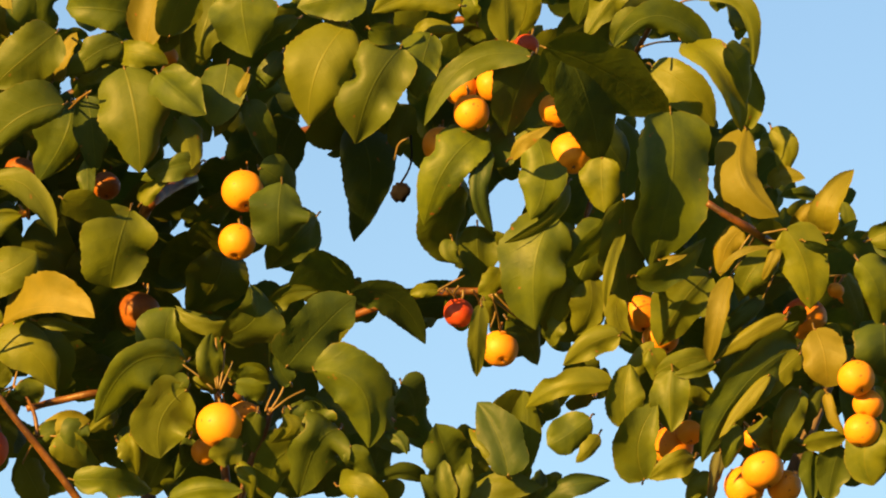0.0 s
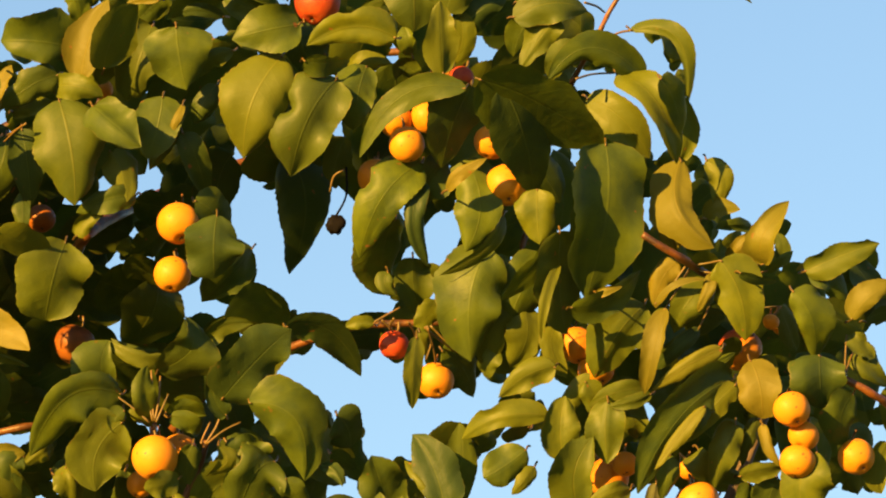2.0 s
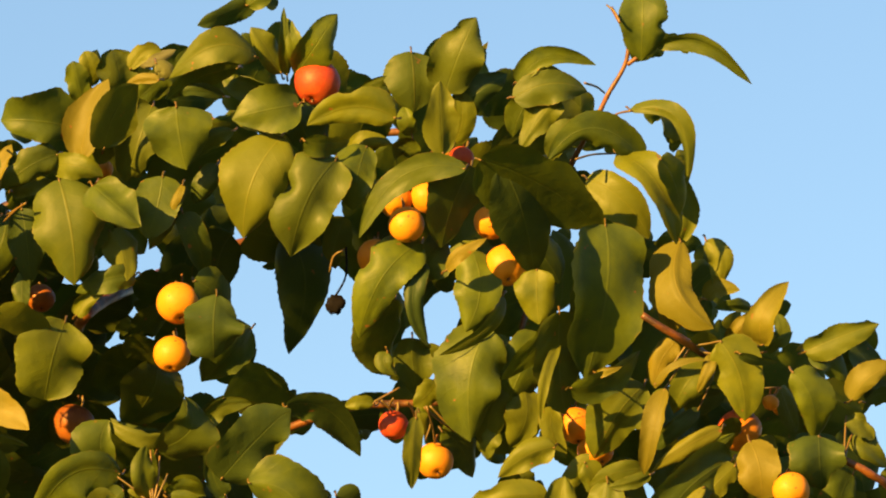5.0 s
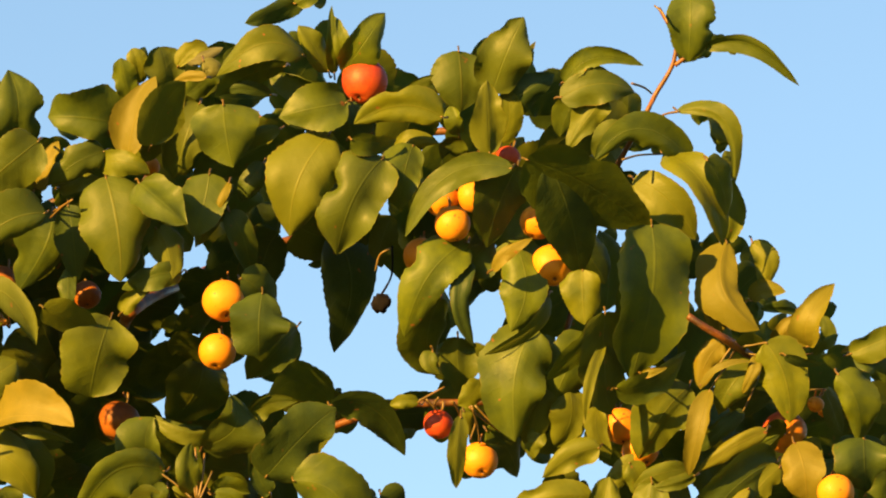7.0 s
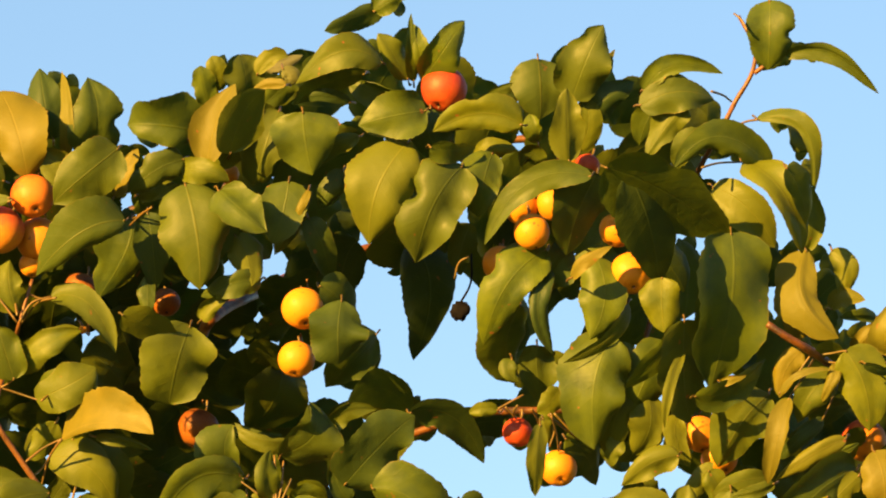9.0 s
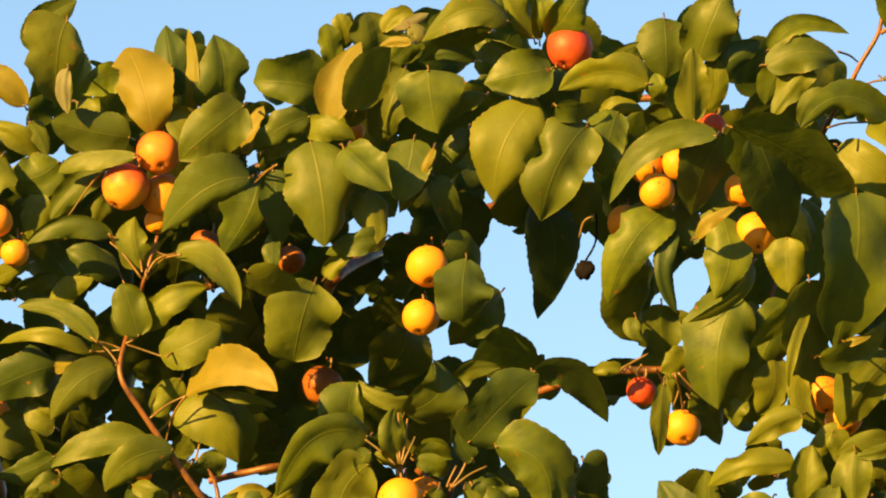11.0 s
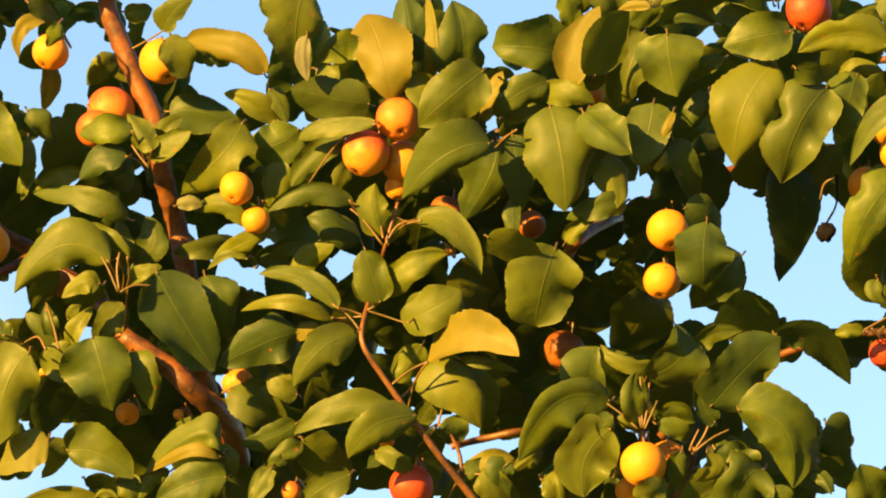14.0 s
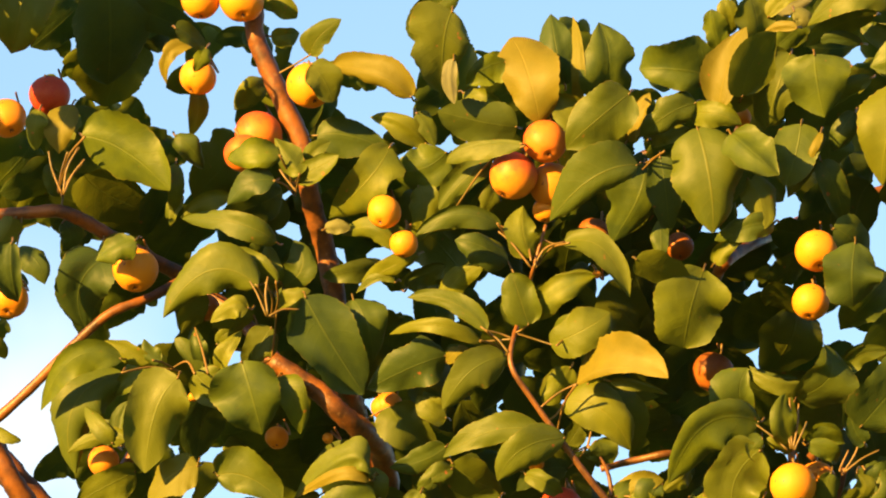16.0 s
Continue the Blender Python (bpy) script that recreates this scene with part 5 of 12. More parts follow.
leaf("green", (-0.1635, 4.6731, 2.8827), (-0.1526, 4.6781, 2.8616), (-0.1466, 4.7050, 2.8397), (-0.0105, -0.0027, -0.0046), (0.0095, 0.0025, 0.0041), (-0.1655, 4.6921, 2.8913))
leaf("green", (-0.1997, 4.6762, 2.8342), (-0.2207, 4.6646, 2.8288), (-0.2450, 4.6796, 2.8215), (-0.0025, -0.0023, 0.0085), (0.0030, 0.0050, -0.0098), (-0.1967, 4.6972, 2.8408), lone=True)
leaf("green", (-0.2862, 4.6748, 2.8379), (-0.2857, 4.6720, 2.8193), (-0.2856, 4.6754, 2.8046), (-0.0077, 0.0019, 0.0005), (0.0060, 0.0020, 0.0005), (-0.2871, 4.6960, 2.8475))
leaf("green", (-0.2536, 4.6847, 2.8005), (-0.2624, 4.6808, 2.7705), (-0.2694, 4.7002, 2.7428), (-0.0250, -0.0154, 0.0030), (0.0241, 0.0148, -0.0028), (-0.2534, 4.7050, 2.8098), shape="round")
# dark leaf added in place of a cast shadow on the round leaf
leaf("green", (-0.3030, 4.6442, 2.7987), (-0.2844, 4.6577, 2.7934), (-0.2620, 4.6834, 2.7890), (0.0054, -0.0088, 0.0096), (-0.0048, 0.0099, -0.0079), (-0.3067, 4.6628, 2.8050), calm=0.4)
leaf("olive", (-0.2448, 4.6797, 2.8037), (-0.2360, 4.6735, 2.8132), (-0.2232, 4.6741, 2.8246), (-0.0054, -0.0016, 0.0051), (0.0043, 0.0012, -0.0041), (-0.2484, 4.7017, 2.8065))
leaf("green", (-0.1373, 4.6603, 2.8142), (-0.1395, 4.6554, 2.7881), (-0.1388, 4.6727, 2.7677), (-0.0233, -0.0010, 0.0005), (0.0220, 0.0075, 0.0012), (-0.1380, 4.6805, 2.8236), shape="round", lone=True)
leaf("green", (-0.1544, 4.6789, 2.8306), (-0.1395, 4.6921, 2.8229), (-0.1313, 4.7165, 2.8069), (-0.0112, -0.0052, -0.0101), (0.0112, 0.0066, 0.0105), (-0.1571, 4.6972, 2.8380), calm=0.4, lone=True)
leaf("green", (-0.1120, 4.7295, 2.8058), (-0.1289, 4.7175, 2.7825), (-0.1509, 4.7334, 2.7640), (-0.0145, -0.0140, 0.0109), (0.0107, 0.0165, -0.0066), (-0.1102, 4.7505, 2.8142), lone=True)
leaf("green", (-0.1833, 4.6908, 2.7011), (-0.1572, 4.6749, 2.7142), (-0.1620, 4.6805, 2.7398), (-0.0131, -0.0096, 0.0049), (0.0197, 0.0145, -0.0073), (-0.1861, 4.7130, 2.7033))
leaf("olive", (-0.1756, 4.7094, 2.7157), (-0.1988, 4.6969, 2.7140), (-0.2207, 4.7004, 2.7267), (0.0010, 0.0006, 0.0042), (-0.0024, 0.0012, -0.0088), (-0.1726, 4.7315, 2.7203))
leaf("olive", (-0.1451, 4.7009, 2.7205), (-0.1343, 4.6936, 2.7343), (-0.1108, 4.7010, 2.7384), (-0.0033, -0.0041, 0.0060), (0.0034, 0.0018, -0.0066), (-0.1495, 4.7221, 2.7242))
leaf("green", (-0.2169, 4.7252, 2.6859), (-0.2268, 4.6984, 2.7040), (-0.2206, 4.6968, 2.7258), (-0.0240, -0.0074, -0.0044), (0.0101, 0.0011, 0.0013), (-0.2174, 4.7487, 2.6882))
leaf("green", (-0.2115, 4.7007, 2.6847), (-0.2513, 4.6793, 2.6774), (-0.2803, 4.7130, 2.6386), (-0.0070, -0.0090, 0.0084), (0.0141, 0.0131, -0.0181), (-0.2090, 4.7214, 2.6925))
leaf("olive", (-0.2661, 4.7249, 2.6546), (-0.2741, 4.7168, 2.6439), (-0.2873, 4.7229, 2.6341), (-0.0048, -0.0015, 0.0051), (0.0067, 0.0061, -0.0062), (-0.2641, 4.7464, 2.6629))
leaf("green", (-0.2088, 4.6922, 2.6696), (-0.2151, 4.6936, 2.6611), (-0.2047, 4.7031, 2.6544), (-0.0073, -0.0020, -0.0025), (0.0073, 0.0020, 0.0025), (-0.2105, 4.7112, 2.6783))
leaf("green", (-0.1876, 4.7013, 2.6673), (-0.1937, 4.6868, 2.6838), (-0.1908, 4.6819, 2.7025), (-0.0099, -0.0040, -0.0020), (0.0089, 0.0036, 0.0018), (-0.1881, 4.7245, 2.6694))
leaf("green", (-0.1884, 4.7228, 2.6656), (-0.1966, 4.7114, 2.6696), (-0.2074, 4.7092, 2.6734), (0.0029, -0.0007, 0.0054), (-0.0030, 0.0018, -0.0050), (-0.1861, 4.7462, 2.6698))
leaf("green", (-0.1750, 4.7110, 2.6696), (-0.1621, 4.7099, 2.6760), (-0.1473, 4.7212, 2.6721), (0.0001, -0.0039, 0.0063), (-0.0001, 0.0055, -0.0091), (-0.1796, 4.7308, 2.6748))
leaf("green", (-0.1749, 4.7077, 2.6689), (-0.1578, 4.7125, 2.6634), (-0.1537, 4.7244, 2.6573), (0.0040, -0.0006, 0.0059), (-0.0047, 0.0023, -0.0063), (-0.1786, 4.7267, 2.6760))
leaf("green", (-0.1316, 4.7006, 2.6674), (-0.1401, 4.6897, 2.6781), (-0.1442, 4.6770, 2.6994), (-0.0066, -0.0017, -0.0029), (0.0085, 0.0022, 0.0037), (-0.1313, 4.7241, 2.6699))
leaf("green", (-0.1318, 4.7193, 2.6408), (-0.1168, 4.7178, 2.6471), (-0.1062, 4.7237, 2.6507), (-0.0032, -0.0045, 0.0088), (0.0039, 0.0081, -0.0103), (-0.1364, 4.7399, 2.6449))
leaf("green", (-0.1072, 4.6455, 3.0427), (-0.1307, 4.6365, 3.0309), (-0.1513, 4.6329, 3.0199), (-0.0023, -0.0039, 0.0048), (0.0042, 0.0071, -0.0089), (-0.1039, 4.6677, 3.0502), lone=True)
leaf("green", (-0.1134, 4.6363, 3.0367), (-0.1004, 4.6319, 3.0443), (-0.0875, 4.6360, 3.0524), (-0.0051, -0.0043, 0.0080), (0.0038, 0.0054, -0.0054), (-0.1170, 4.6576, 3.0403), lone=True)
leaf("green", (-0.0877, 4.6576, 2.9888), (-0.1004, 4.6420, 3.0068), (-0.1099, 4.6382, 3.0205), (-0.0078, 0.0003, -0.0050), (0.0086, 0.0016, 0.0060), (-0.0858, 4.6806, 2.9916), lone=True)
leaf("green", (-0.0834, 4.6611, 2.9885), (-0.0852, 4.6383, 3.0078), (-0.0849, 4.6353, 3.0349), (-0.0051, -0.0020, -0.0007), (0.0041, 0.0020, 0.0007), (-0.0834, 4.6843, 2.9907), lone=True)
leaf("green", (-0.0744, 4.6363, 2.9847), (-0.0591, 4.6179, 3.0016), (-0.0450, 4.6251, 3.0263), (-0.0105, -0.0044, 0.0062), (0.0126, 0.0097, -0.0063), (-0.0767, 4.6583, 2.9872), lone=True)
leaf("green", (-0.0756, 4.6579, 2.9889), (-0.0788, 4.6383, 3.0056), (-0.0841, 4.6414, 3.0291), (-0.0050, -0.0008, -0.0012), (0.0090, 0.0005, 0.0020), (-0.0749, 4.6806, 2.9910), lone=True)
leaf("green", (-0.0881, 4.6812, 2.9777), (-0.1139, 4.6668, 2.9803), (-0.1336, 4.6709, 2.9929), (0.0028, -0.0041, 0.0063), (-0.0046, 0.0043, -0.0112), (-0.0845, 4.7033, 2.9822))
leaf("green", (-0.0732, 4.6241, 2.9542), (-0.0975, 4.6147, 2.9470), (-0.1246, 4.6206, 2.9420), (-0.0039, -0.0049, 0.0182), (0.0036, 0.0045, -0.0167), (-0.0695, 4.6456, 2.9608))
leaf("olive", (-0.0002, 4.6227, 2.9424), (-0.0332, 4.6154, 2.9493), (-0.0676, 4.6243, 2.9363), (-0.0014, -0.0069, 0.0138), (0.0012, 0.0033, -0.0122), (0.0036, 4.6438, 2.9485))
leaf("green", (-0.0700, 4.6355, 2.9597), (-0.0699, 4.6374, 2.9356), (-0.0508, 4.6591, 2.9194), (-0.0131, 0.0069, -0.0039), (0.0210, 0.0066, 0.0111), (-0.0716, 4.6549, 2.9687))
leaf("green", (-0.0696, 4.6139, 2.9222), (-0.0525, 4.6234, 2.9227), (-0.0355, 4.6387, 2.9292), (0.0000, -0.0051, 0.0049), (-0.0000, 0.0075, -0.0085), (-0.0729, 4.6328, 2.9272), calm=0.4)
leaf("olive", (-0.0270, 4.6539, 2.9718), (-0.0118, 4.6490, 2.9794), (0.0011, 4.6557, 2.9791), (-0.0009, -0.0014, 0.0037), (0.0011, 0.0028, -0.0044), (-0.0310, 4.6749, 2.9765))
leaf("olive", (0.0120, 4.6483, 3.0026), (0.0141, 4.6485, 2.9792), (0.0141, 4.6603, 2.9579), (-0.0229, 0.0001, -0.0010), (0.0229, 0.0021, 0.0016), (0.0117, 4.6685, 3.0122), lone=True)
leaf("green", (0.0163, 4.6741, 2.9822), (0.0272, 4.6641, 2.9996), (0.0373, 4.6642, 3.0191), (-0.0081, -0.0039, 0.0035), (0.0067, 0.0032, -0.0030), (0.0143, 4.6962, 2.9846), lone=True)
leaf("green", (0.0378, 4.6421, 2.9682), (0.0485, 4.6227, 2.9939), (0.0615, 4.6200, 3.0209), (-0.0178, 0.0017, 0.0082), (0.0178, 0.0058, -0.0062), (0.0361, 4.6647, 2.9705), lone=True)
leaf("gold", (0.0401, 4.6602, 2.9736), (0.0573, 4.6414, 2.9905), (0.0705, 4.6501, 3.0112), (-0.0020, 0.0011, 0.0019), (0.0048, 0.0010, -0.0036), (0.0375, 4.6822, 2.9762), lone=True)
leaf("green", (0.0354, 4.6322, 2.9161), (0.0341, 4.6188, 2.9412), (0.0333, 4.6110, 2.9680), (-0.0121, -0.0035, -0.0014), (0.0121, 0.0058, 0.0020), (0.0354, 4.6549, 2.9181))
leaf("olive", (0.0444, 4.6709, 2.9361), (0.0508, 4.6561, 2.9543), (0.0465, 4.6504, 2.9729), (-0.0071, 0.0012, 0.0007), (0.0112, 0.0013, -0.0003), (0.0441, 4.6941, 2.9383))
leaf("green", (0.0465, 4.6589, 2.9596), (0.0659, 4.6481, 2.9722), (0.0856, 4.6578, 2.9863), (-0.0071, -0.0028, 0.0103), (0.0070, 0.0090, -0.0086), (0.0431, 4.6802, 2.9631))
leaf("green", (0.0119, 4.6648, 2.9411), (0.0076, 4.6563, 2.9499), (0.0054, 4.6592, 2.9620), (-0.0068, -0.0009, -0.0024), (0.0068, 0.0002, 0.0022), (0.0129, 4.6870, 2.9432))
leaf("green", (0.0163, 4.6889, 2.9300), (0.0054, 4.6825, 2.9372), (-0.0011, 4.6852, 2.9267), (-0.0009, -0.0057, 0.0064), (0.0009, 0.0057, -0.0064), (0.0200, 4.7109, 2.9364), lone=True)
leaf("olive", (-0.0357, 4.6680, 2.9286), (-0.0227, 4.6600, 2.9367), (-0.0033, 4.6663, 2.9348), (-0.0014, 0.0002, 0.0073), (0.0020, 0.0036, -0.0094), (-0.0398, 4.6894, 2.9336))
leaf("green", (-0.0227, 4.6516, 2.9284), (-0.0291, 4.6465, 2.9046), (-0.0335, 4.6582, 2.8797), (-0.0223, -0.0014, 0.0048), (0.0124, 0.0045, -0.0017), (-0.0219, 4.6724, 2.9380))
leaf("olive", (-0.0870, 4.6323, 2.9311), (-0.1095, 4.6240, 2.8926), (-0.1164, 4.6523, 2.8564), (-0.0256, -0.0000, 0.0100), (0.0236, 0.0049, -0.0080), (-0.0858, 4.6526, 2.9404))
leaf("green", (-0.0458, 4.6379, 2.9143), (-0.0679, 4.6268, 2.8782), (-0.0803, 4.6570, 2.8429), (-0.0266, -0.0006, 0.0127), (0.0211, 0.0072, -0.0083), (-0.0443, 4.6582, 2.9235), bite=(0.45, 0))
leaf("green", (0.0523, 4.6095, 2.8985), (0.0032, 4.6087, 2.8917), (-0.0277, 4.6348, 2.8502), (-0.0056, -0.0022, 0.0081), (0.0062, -0.0008, -0.0098), (0.0554, 4.6296, 2.9062))
leaf("green", (0.0568, 4.6271, 2.9057), (0.0439, 4.6355, 2.8805), (0.0332, 4.6512, 2.8478), (-0.0198, -0.0206, 0.0023), (0.0169, 0.0194, -0.0015), (0.0580, 4.6469, 2.9149), calm=0.4)
leaf("green", (0.1888, 4.6206, 3.0408), (0.1883, 4.6153, 3.0139), (0.1875, 4.6343, 2.9895), (-0.0172, -0.0052, -0.0009), (0.0203, -0.0017, -0.0010), (0.1888, 4.6408, 3.0503), lone=True)
leaf("green", (0.2000, 4.6313, 3.0007), (0.2356, 4.6194, 2.9989), (0.2715, 4.6391, 2.9715), (0.0018, -0.0055, 0.0029), (-0.0036, 0.0031, -0.0079), (0.1962, 4.6521, 3.0080), lone=True)
leaf("green", (0.0938, 4.6353, 2.9729), (0.1152, 4.6221, 2.9891), (0.1531, 4.6391, 2.9879), (-0.0020, -0.0050, 0.0079), (0.0016, 0.0018, -0.0067), (0.0898, 4.6563, 2.9776), lone=True)
leaf("olive", (0.0894, 4.6331, 2.9610), (0.1195, 4.6277, 2.9706), (0.1466, 4.6457, 2.9691), (-0.0008, -0.0018, 0.0111), (0.0011, 0.0069, -0.0139), (0.0854, 4.6535, 2.9662), lone=True)
leaf("olive", (0.1239, 4.6379, 2.9624), (0.1109, 4.6371, 2.9464), (0.0937, 4.6481, 2.9241), (-0.0113, 0.0004, 0.0091), (0.0089, 0.0018, -0.0065), (0.1262, 4.6583, 2.9712))
leaf("green", (0.1071, 4.6541, 2.9717), (0.0962, 4.6548, 2.9561), (0.0898, 4.6677, 2.9396), (-0.0100, -0.0068, 0.0034), (0.0091, 0.0062, -0.0031), (0.1087, 4.6739, 2.9807))
leaf("green", (0.1884, 4.6488, 2.9170), (0.1488, 4.6159, 2.9313), (0.1146, 4.6227, 2.9088), (-0.0001, -0.0070, 0.0112), (0.0001, 0.0082, -0.0109), (0.1921, 4.6714, 2.9231), lone=True)
leaf("olive", (0.1363, 4.6245, 2.9360), (0.1211, 4.6221, 2.9242), (0.1191, 4.6317, 2.9091), (-0.0078, -0.0013, 0.0046), (0.0077, 0.0022, -0.0044), (0.1382, 4.6448, 2.9451))
leaf("olive", (0.1792, 4.6432, 2.9530), (0.2149, 4.6353, 2.9426), (0.2222, 4.6584, 2.8963), (-0.0041, 0.0022, -0.0025), (0.0074, -0.0005, 0.0055), (0.1767, 4.6636, 2.9619), lone=True)
leaf("olive", (0.1689, 4.6425, 2.9188), (0.1978, 4.6228, 2.8887), (0.2135, 4.6505, 2.8496), (-0.0093, -0.0071, -0.0082), (0.0127, -0.0006, 0.0084), (0.1666, 4.6634, 2.9279), lone=True)
leaf("green", (0.1990, 4.5942, 2.9006), (0.2103, 4.6138, 2.8862), (0.2153, 4.6380, 2.8684), (-0.0071, -0.0038, -0.0036), (0.0104, 0.0055, 0.0053), (0.1977, 4.6124, 2.9086), calm=0.4, lone=True)
leaf("green", (0.2107, 4.6694, 2.9084), (0.2193, 4.6756, 2.8787), (0.2153, 4.6891, 2.8600), (-0.0127, -0.0035, -0.0020), (0.0127, 0.0010, 0.0014), (0.2102, 4.6891, 2.9178), lone=True)
leaf("olive", (0.1455, 4.6576, 2.9030), (0.1709, 4.6497, 2.8851), (0.1929, 4.6694, 2.8592), (0.0098, -0.0026, 0.0099), (-0.0123, 0.0050, -0.0120), (0.1425, 4.6781, 2.9114), lone=True)
leaf("green", (0.0624, 4.5641, 2.8923), (0.1096, 4.6001, 2.8825), (0.1571, 4.6553, 2.8621), (0.0116, -0.0186, 0.0158), (-0.0161, 0.0227, -0.0228), (0.0594, 4.5826, 2.8989), calm=0.4)
leaf("green", (0.0795, 4.5807, 2.8926), (0.0961, 4.6125, 2.8616), (0.1029, 4.6650, 2.8287), (-0.0204, -0.0110, -0.0085), (0.0233, 0.0125, 0.0098), (0.0785, 4.5988, 2.9006), calm=0.4)
leaf("green", (-0.1314, 4.7215, 2.7458), (-0.1099, 4.7279, 2.7621), (-0.0843, 4.7577, 2.7500), (0.0014, -0.0120, 0.0116), (-0.0017, 0.0146, -0.0140), (-0.1347, 4.7404, 2.7513), calm=0.4, lone=True)
leaf("green", (-0.0854, 4.6971, 2.7354), (-0.0533, 4.7140, 2.7363), (-0.0289, 4.7568, 2.7108), (0.0062, -0.0067, 0.0079), (-0.0085, 0.0092, -0.0108), (-0.0882, 4.7156, 2.7423), calm=0.4, lone=True)
leaf("olive", (-0.0185, 4.6788, 2.7331), (-0.0292, 4.6746, 2.7334), (-0.0400, 4.6767, 2.7304), (-0.0005, -0.0018, 0.0047), (0.0006, 0.0010, -0.0060), (-0.0147, 4.7004, 2.7393), shape="round")
leaf("green", (0.0182, 4.6543, 2.8531), (-0.0119, 4.6421, 2.8211), (-0.0292, 4.6732, 2.7826), (-0.0170, -0.0030, 0.0106), (0.0149, 0.0009, -0.0098), (0.0202, 4.6747, 2.8621), lone=True)
leaf("green", (-0.0013, 4.6818, 2.8159), (-0.0121, 4.7002, 2.7916), (-0.0079, 4.7254, 2.7667), (-0.0227, -0.0163, -0.0017), (0.0126, 0.0115, 0.0016), (-0.0010, 4.7004, 2.8246), calm=0.4, lone=True)
leaf("olive", (-0.0078, 4.6874, 2.7751), (-0.0099, 4.6861, 2.7658), (-0.0013, 4.6921, 2.7576), (-0.0067, -0.0008, -0.0027), (0.0067, 0.0001, 0.0025), (-0.0093, 4.7077, 2.7844), lone=True)
leaf("green", (0.0203, 4.6561, 2.8380), (0.0116, 4.6486, 2.8050), (0.0223, 4.6730, 2.7749), (-0.0061, -0.0017, -0.0007), (0.0091, -0.0000, 0.0003), (0.0200, 4.6763, 2.8476), lone=True)
leaf("green", (0.0376, 4.6682, 2.8591), (0.0225, 4.6630, 2.8399), (0.0117, 4.6771, 2.8258), (-0.0101, -0.0082, 0.0057), (0.0121, 0.0098, -0.0068), (0.0399, 4.6886, 2.8679))
leaf("green", (0.0568, 4.6519, 2.8457), (0.0631, 4.6520, 2.8147), (0.0523, 4.6604, 2.7837), (-0.0202, 0.0034, 0.0024), (0.0151, 0.0048, 0.0002), (0.0569, 4.6726, 2.8554))
leaf("green", (0.0804, 4.6643, 2.8134), (0.0673, 4.6592, 2.7856), (0.0308, 4.6597, 2.7659), (-0.0034, -0.0054, 0.0024), (0.0041, 0.0065, -0.0029), (0.0832, 4.6858, 2.8219), calm=0.4)
leaf("gold", (0.0372, 4.6282, 2.8235), (0.0491, 4.6167, 2.8355), (0.0679, 4.6173, 2.8453), (-0.0025, 0.0015, 0.0037), (0.0037, -0.0005, -0.0051), (0.0339, 4.6505, 2.8270))
leaf("green", (0.0683, 4.6683, 2.7888), (0.0543, 4.6651, 2.7473), (0.0566, 4.6908, 2.7050), (-0.0291, 0.0016, 0.0045), (0.0251, 0.0059, -0.0019), (0.0687, 4.6885, 2.7983))
leaf("olive", (0.0892, 4.6952, 2.7547), (0.0717, 4.6897, 2.7312), (0.0676, 4.7170, 2.7023), (-0.0118, -0.0049, 0.0034), (0.0142, 0.0059, -0.0041), (0.0905, 4.7150, 2.7638))
leaf("olive", (0.0761, 4.7021, 2.7164), (0.0683, 4.7017, 2.7053), (0.0675, 4.7105, 2.6963), (-0.0066, -0.0000, 0.0027), (0.0071, 0.0000, -0.0029), (0.0775, 4.7219, 2.7256))
leaf("green", (0.0136, 4.6597, 2.7174), (0.0105, 4.6632, 2.6898), (0.0105, 4.6803, 2.6665), (-0.0070, -0.0036, -0.0005), (0.0080, 0.0041, 0.0006), (0.0137, 4.6794, 2.7269), lone=True)
leaf("green", (0.0331, 4.7079, 2.7179), (0.0483, 4.7230, 2.7081), (0.0571, 4.7483, 2.6909), (-0.0093, -0.0049, -0.0078), (0.0106, 0.0056, 0.0089), (0.0312, 4.7261, 2.7256), calm=0.4, lone=True)
leaf("green", (0.0117, 4.6986, 2.7890), (0.0116, 4.7062, 2.7708), (0.0160, 4.7215, 2.7478), (-0.0127, -0.0059, -0.0028), (0.0152, 0.0071, 0.0034), (0.0112, 4.7180, 2.7982))
leaf("olive", (0.0289, 4.7125, 2.7590), (0.0224, 4.7116, 2.7477), (0.0116, 4.7175, 2.7402), (-0.0068, -0.0034, 0.0054), (0.0076, 0.0038, -0.0060), (0.0315, 4.7330, 2.7676))
leaf("green", (0.0159, 4.7138, 2.7349), (0.0181, 4.7177, 2.7269), (0.0224, 4.7288, 2.7184), (-0.0048, -0.0006, -0.0018), (0.0058, 0.0007, 0.0022), (0.0146, 4.7325, 2.7434))
leaf("green", (-0.1344, 4.6891, 2.6775), (-0.1086, 4.6805, 2.7049), (-0.0822, 4.6844, 2.7310), (-0.0165, -0.0156, 0.0127), (0.0158, 0.0149, -0.0122), (-0.1373, 4.7106, 2.6804))
leaf("green", (0.1578, 4.6233, 2.8578), (0.1582, 4.6282, 2.8039), (0.1409, 4.6681, 2.7479), (-0.0328, -0.0175, 0.0003), (0.0308, 0.0165, -0.0003), (0.1582, 4.6430, 2.8672))
leaf("olive", (0.1060, 4.6510, 2.8299), (0.1060, 4.6543, 2.8108), (0.1077, 4.6618, 2.7897), (-0.0162, 0.0001, -0.0006), (0.0142, -0.0014, 0.0002), (0.1057, 4.6712, 2.8395))
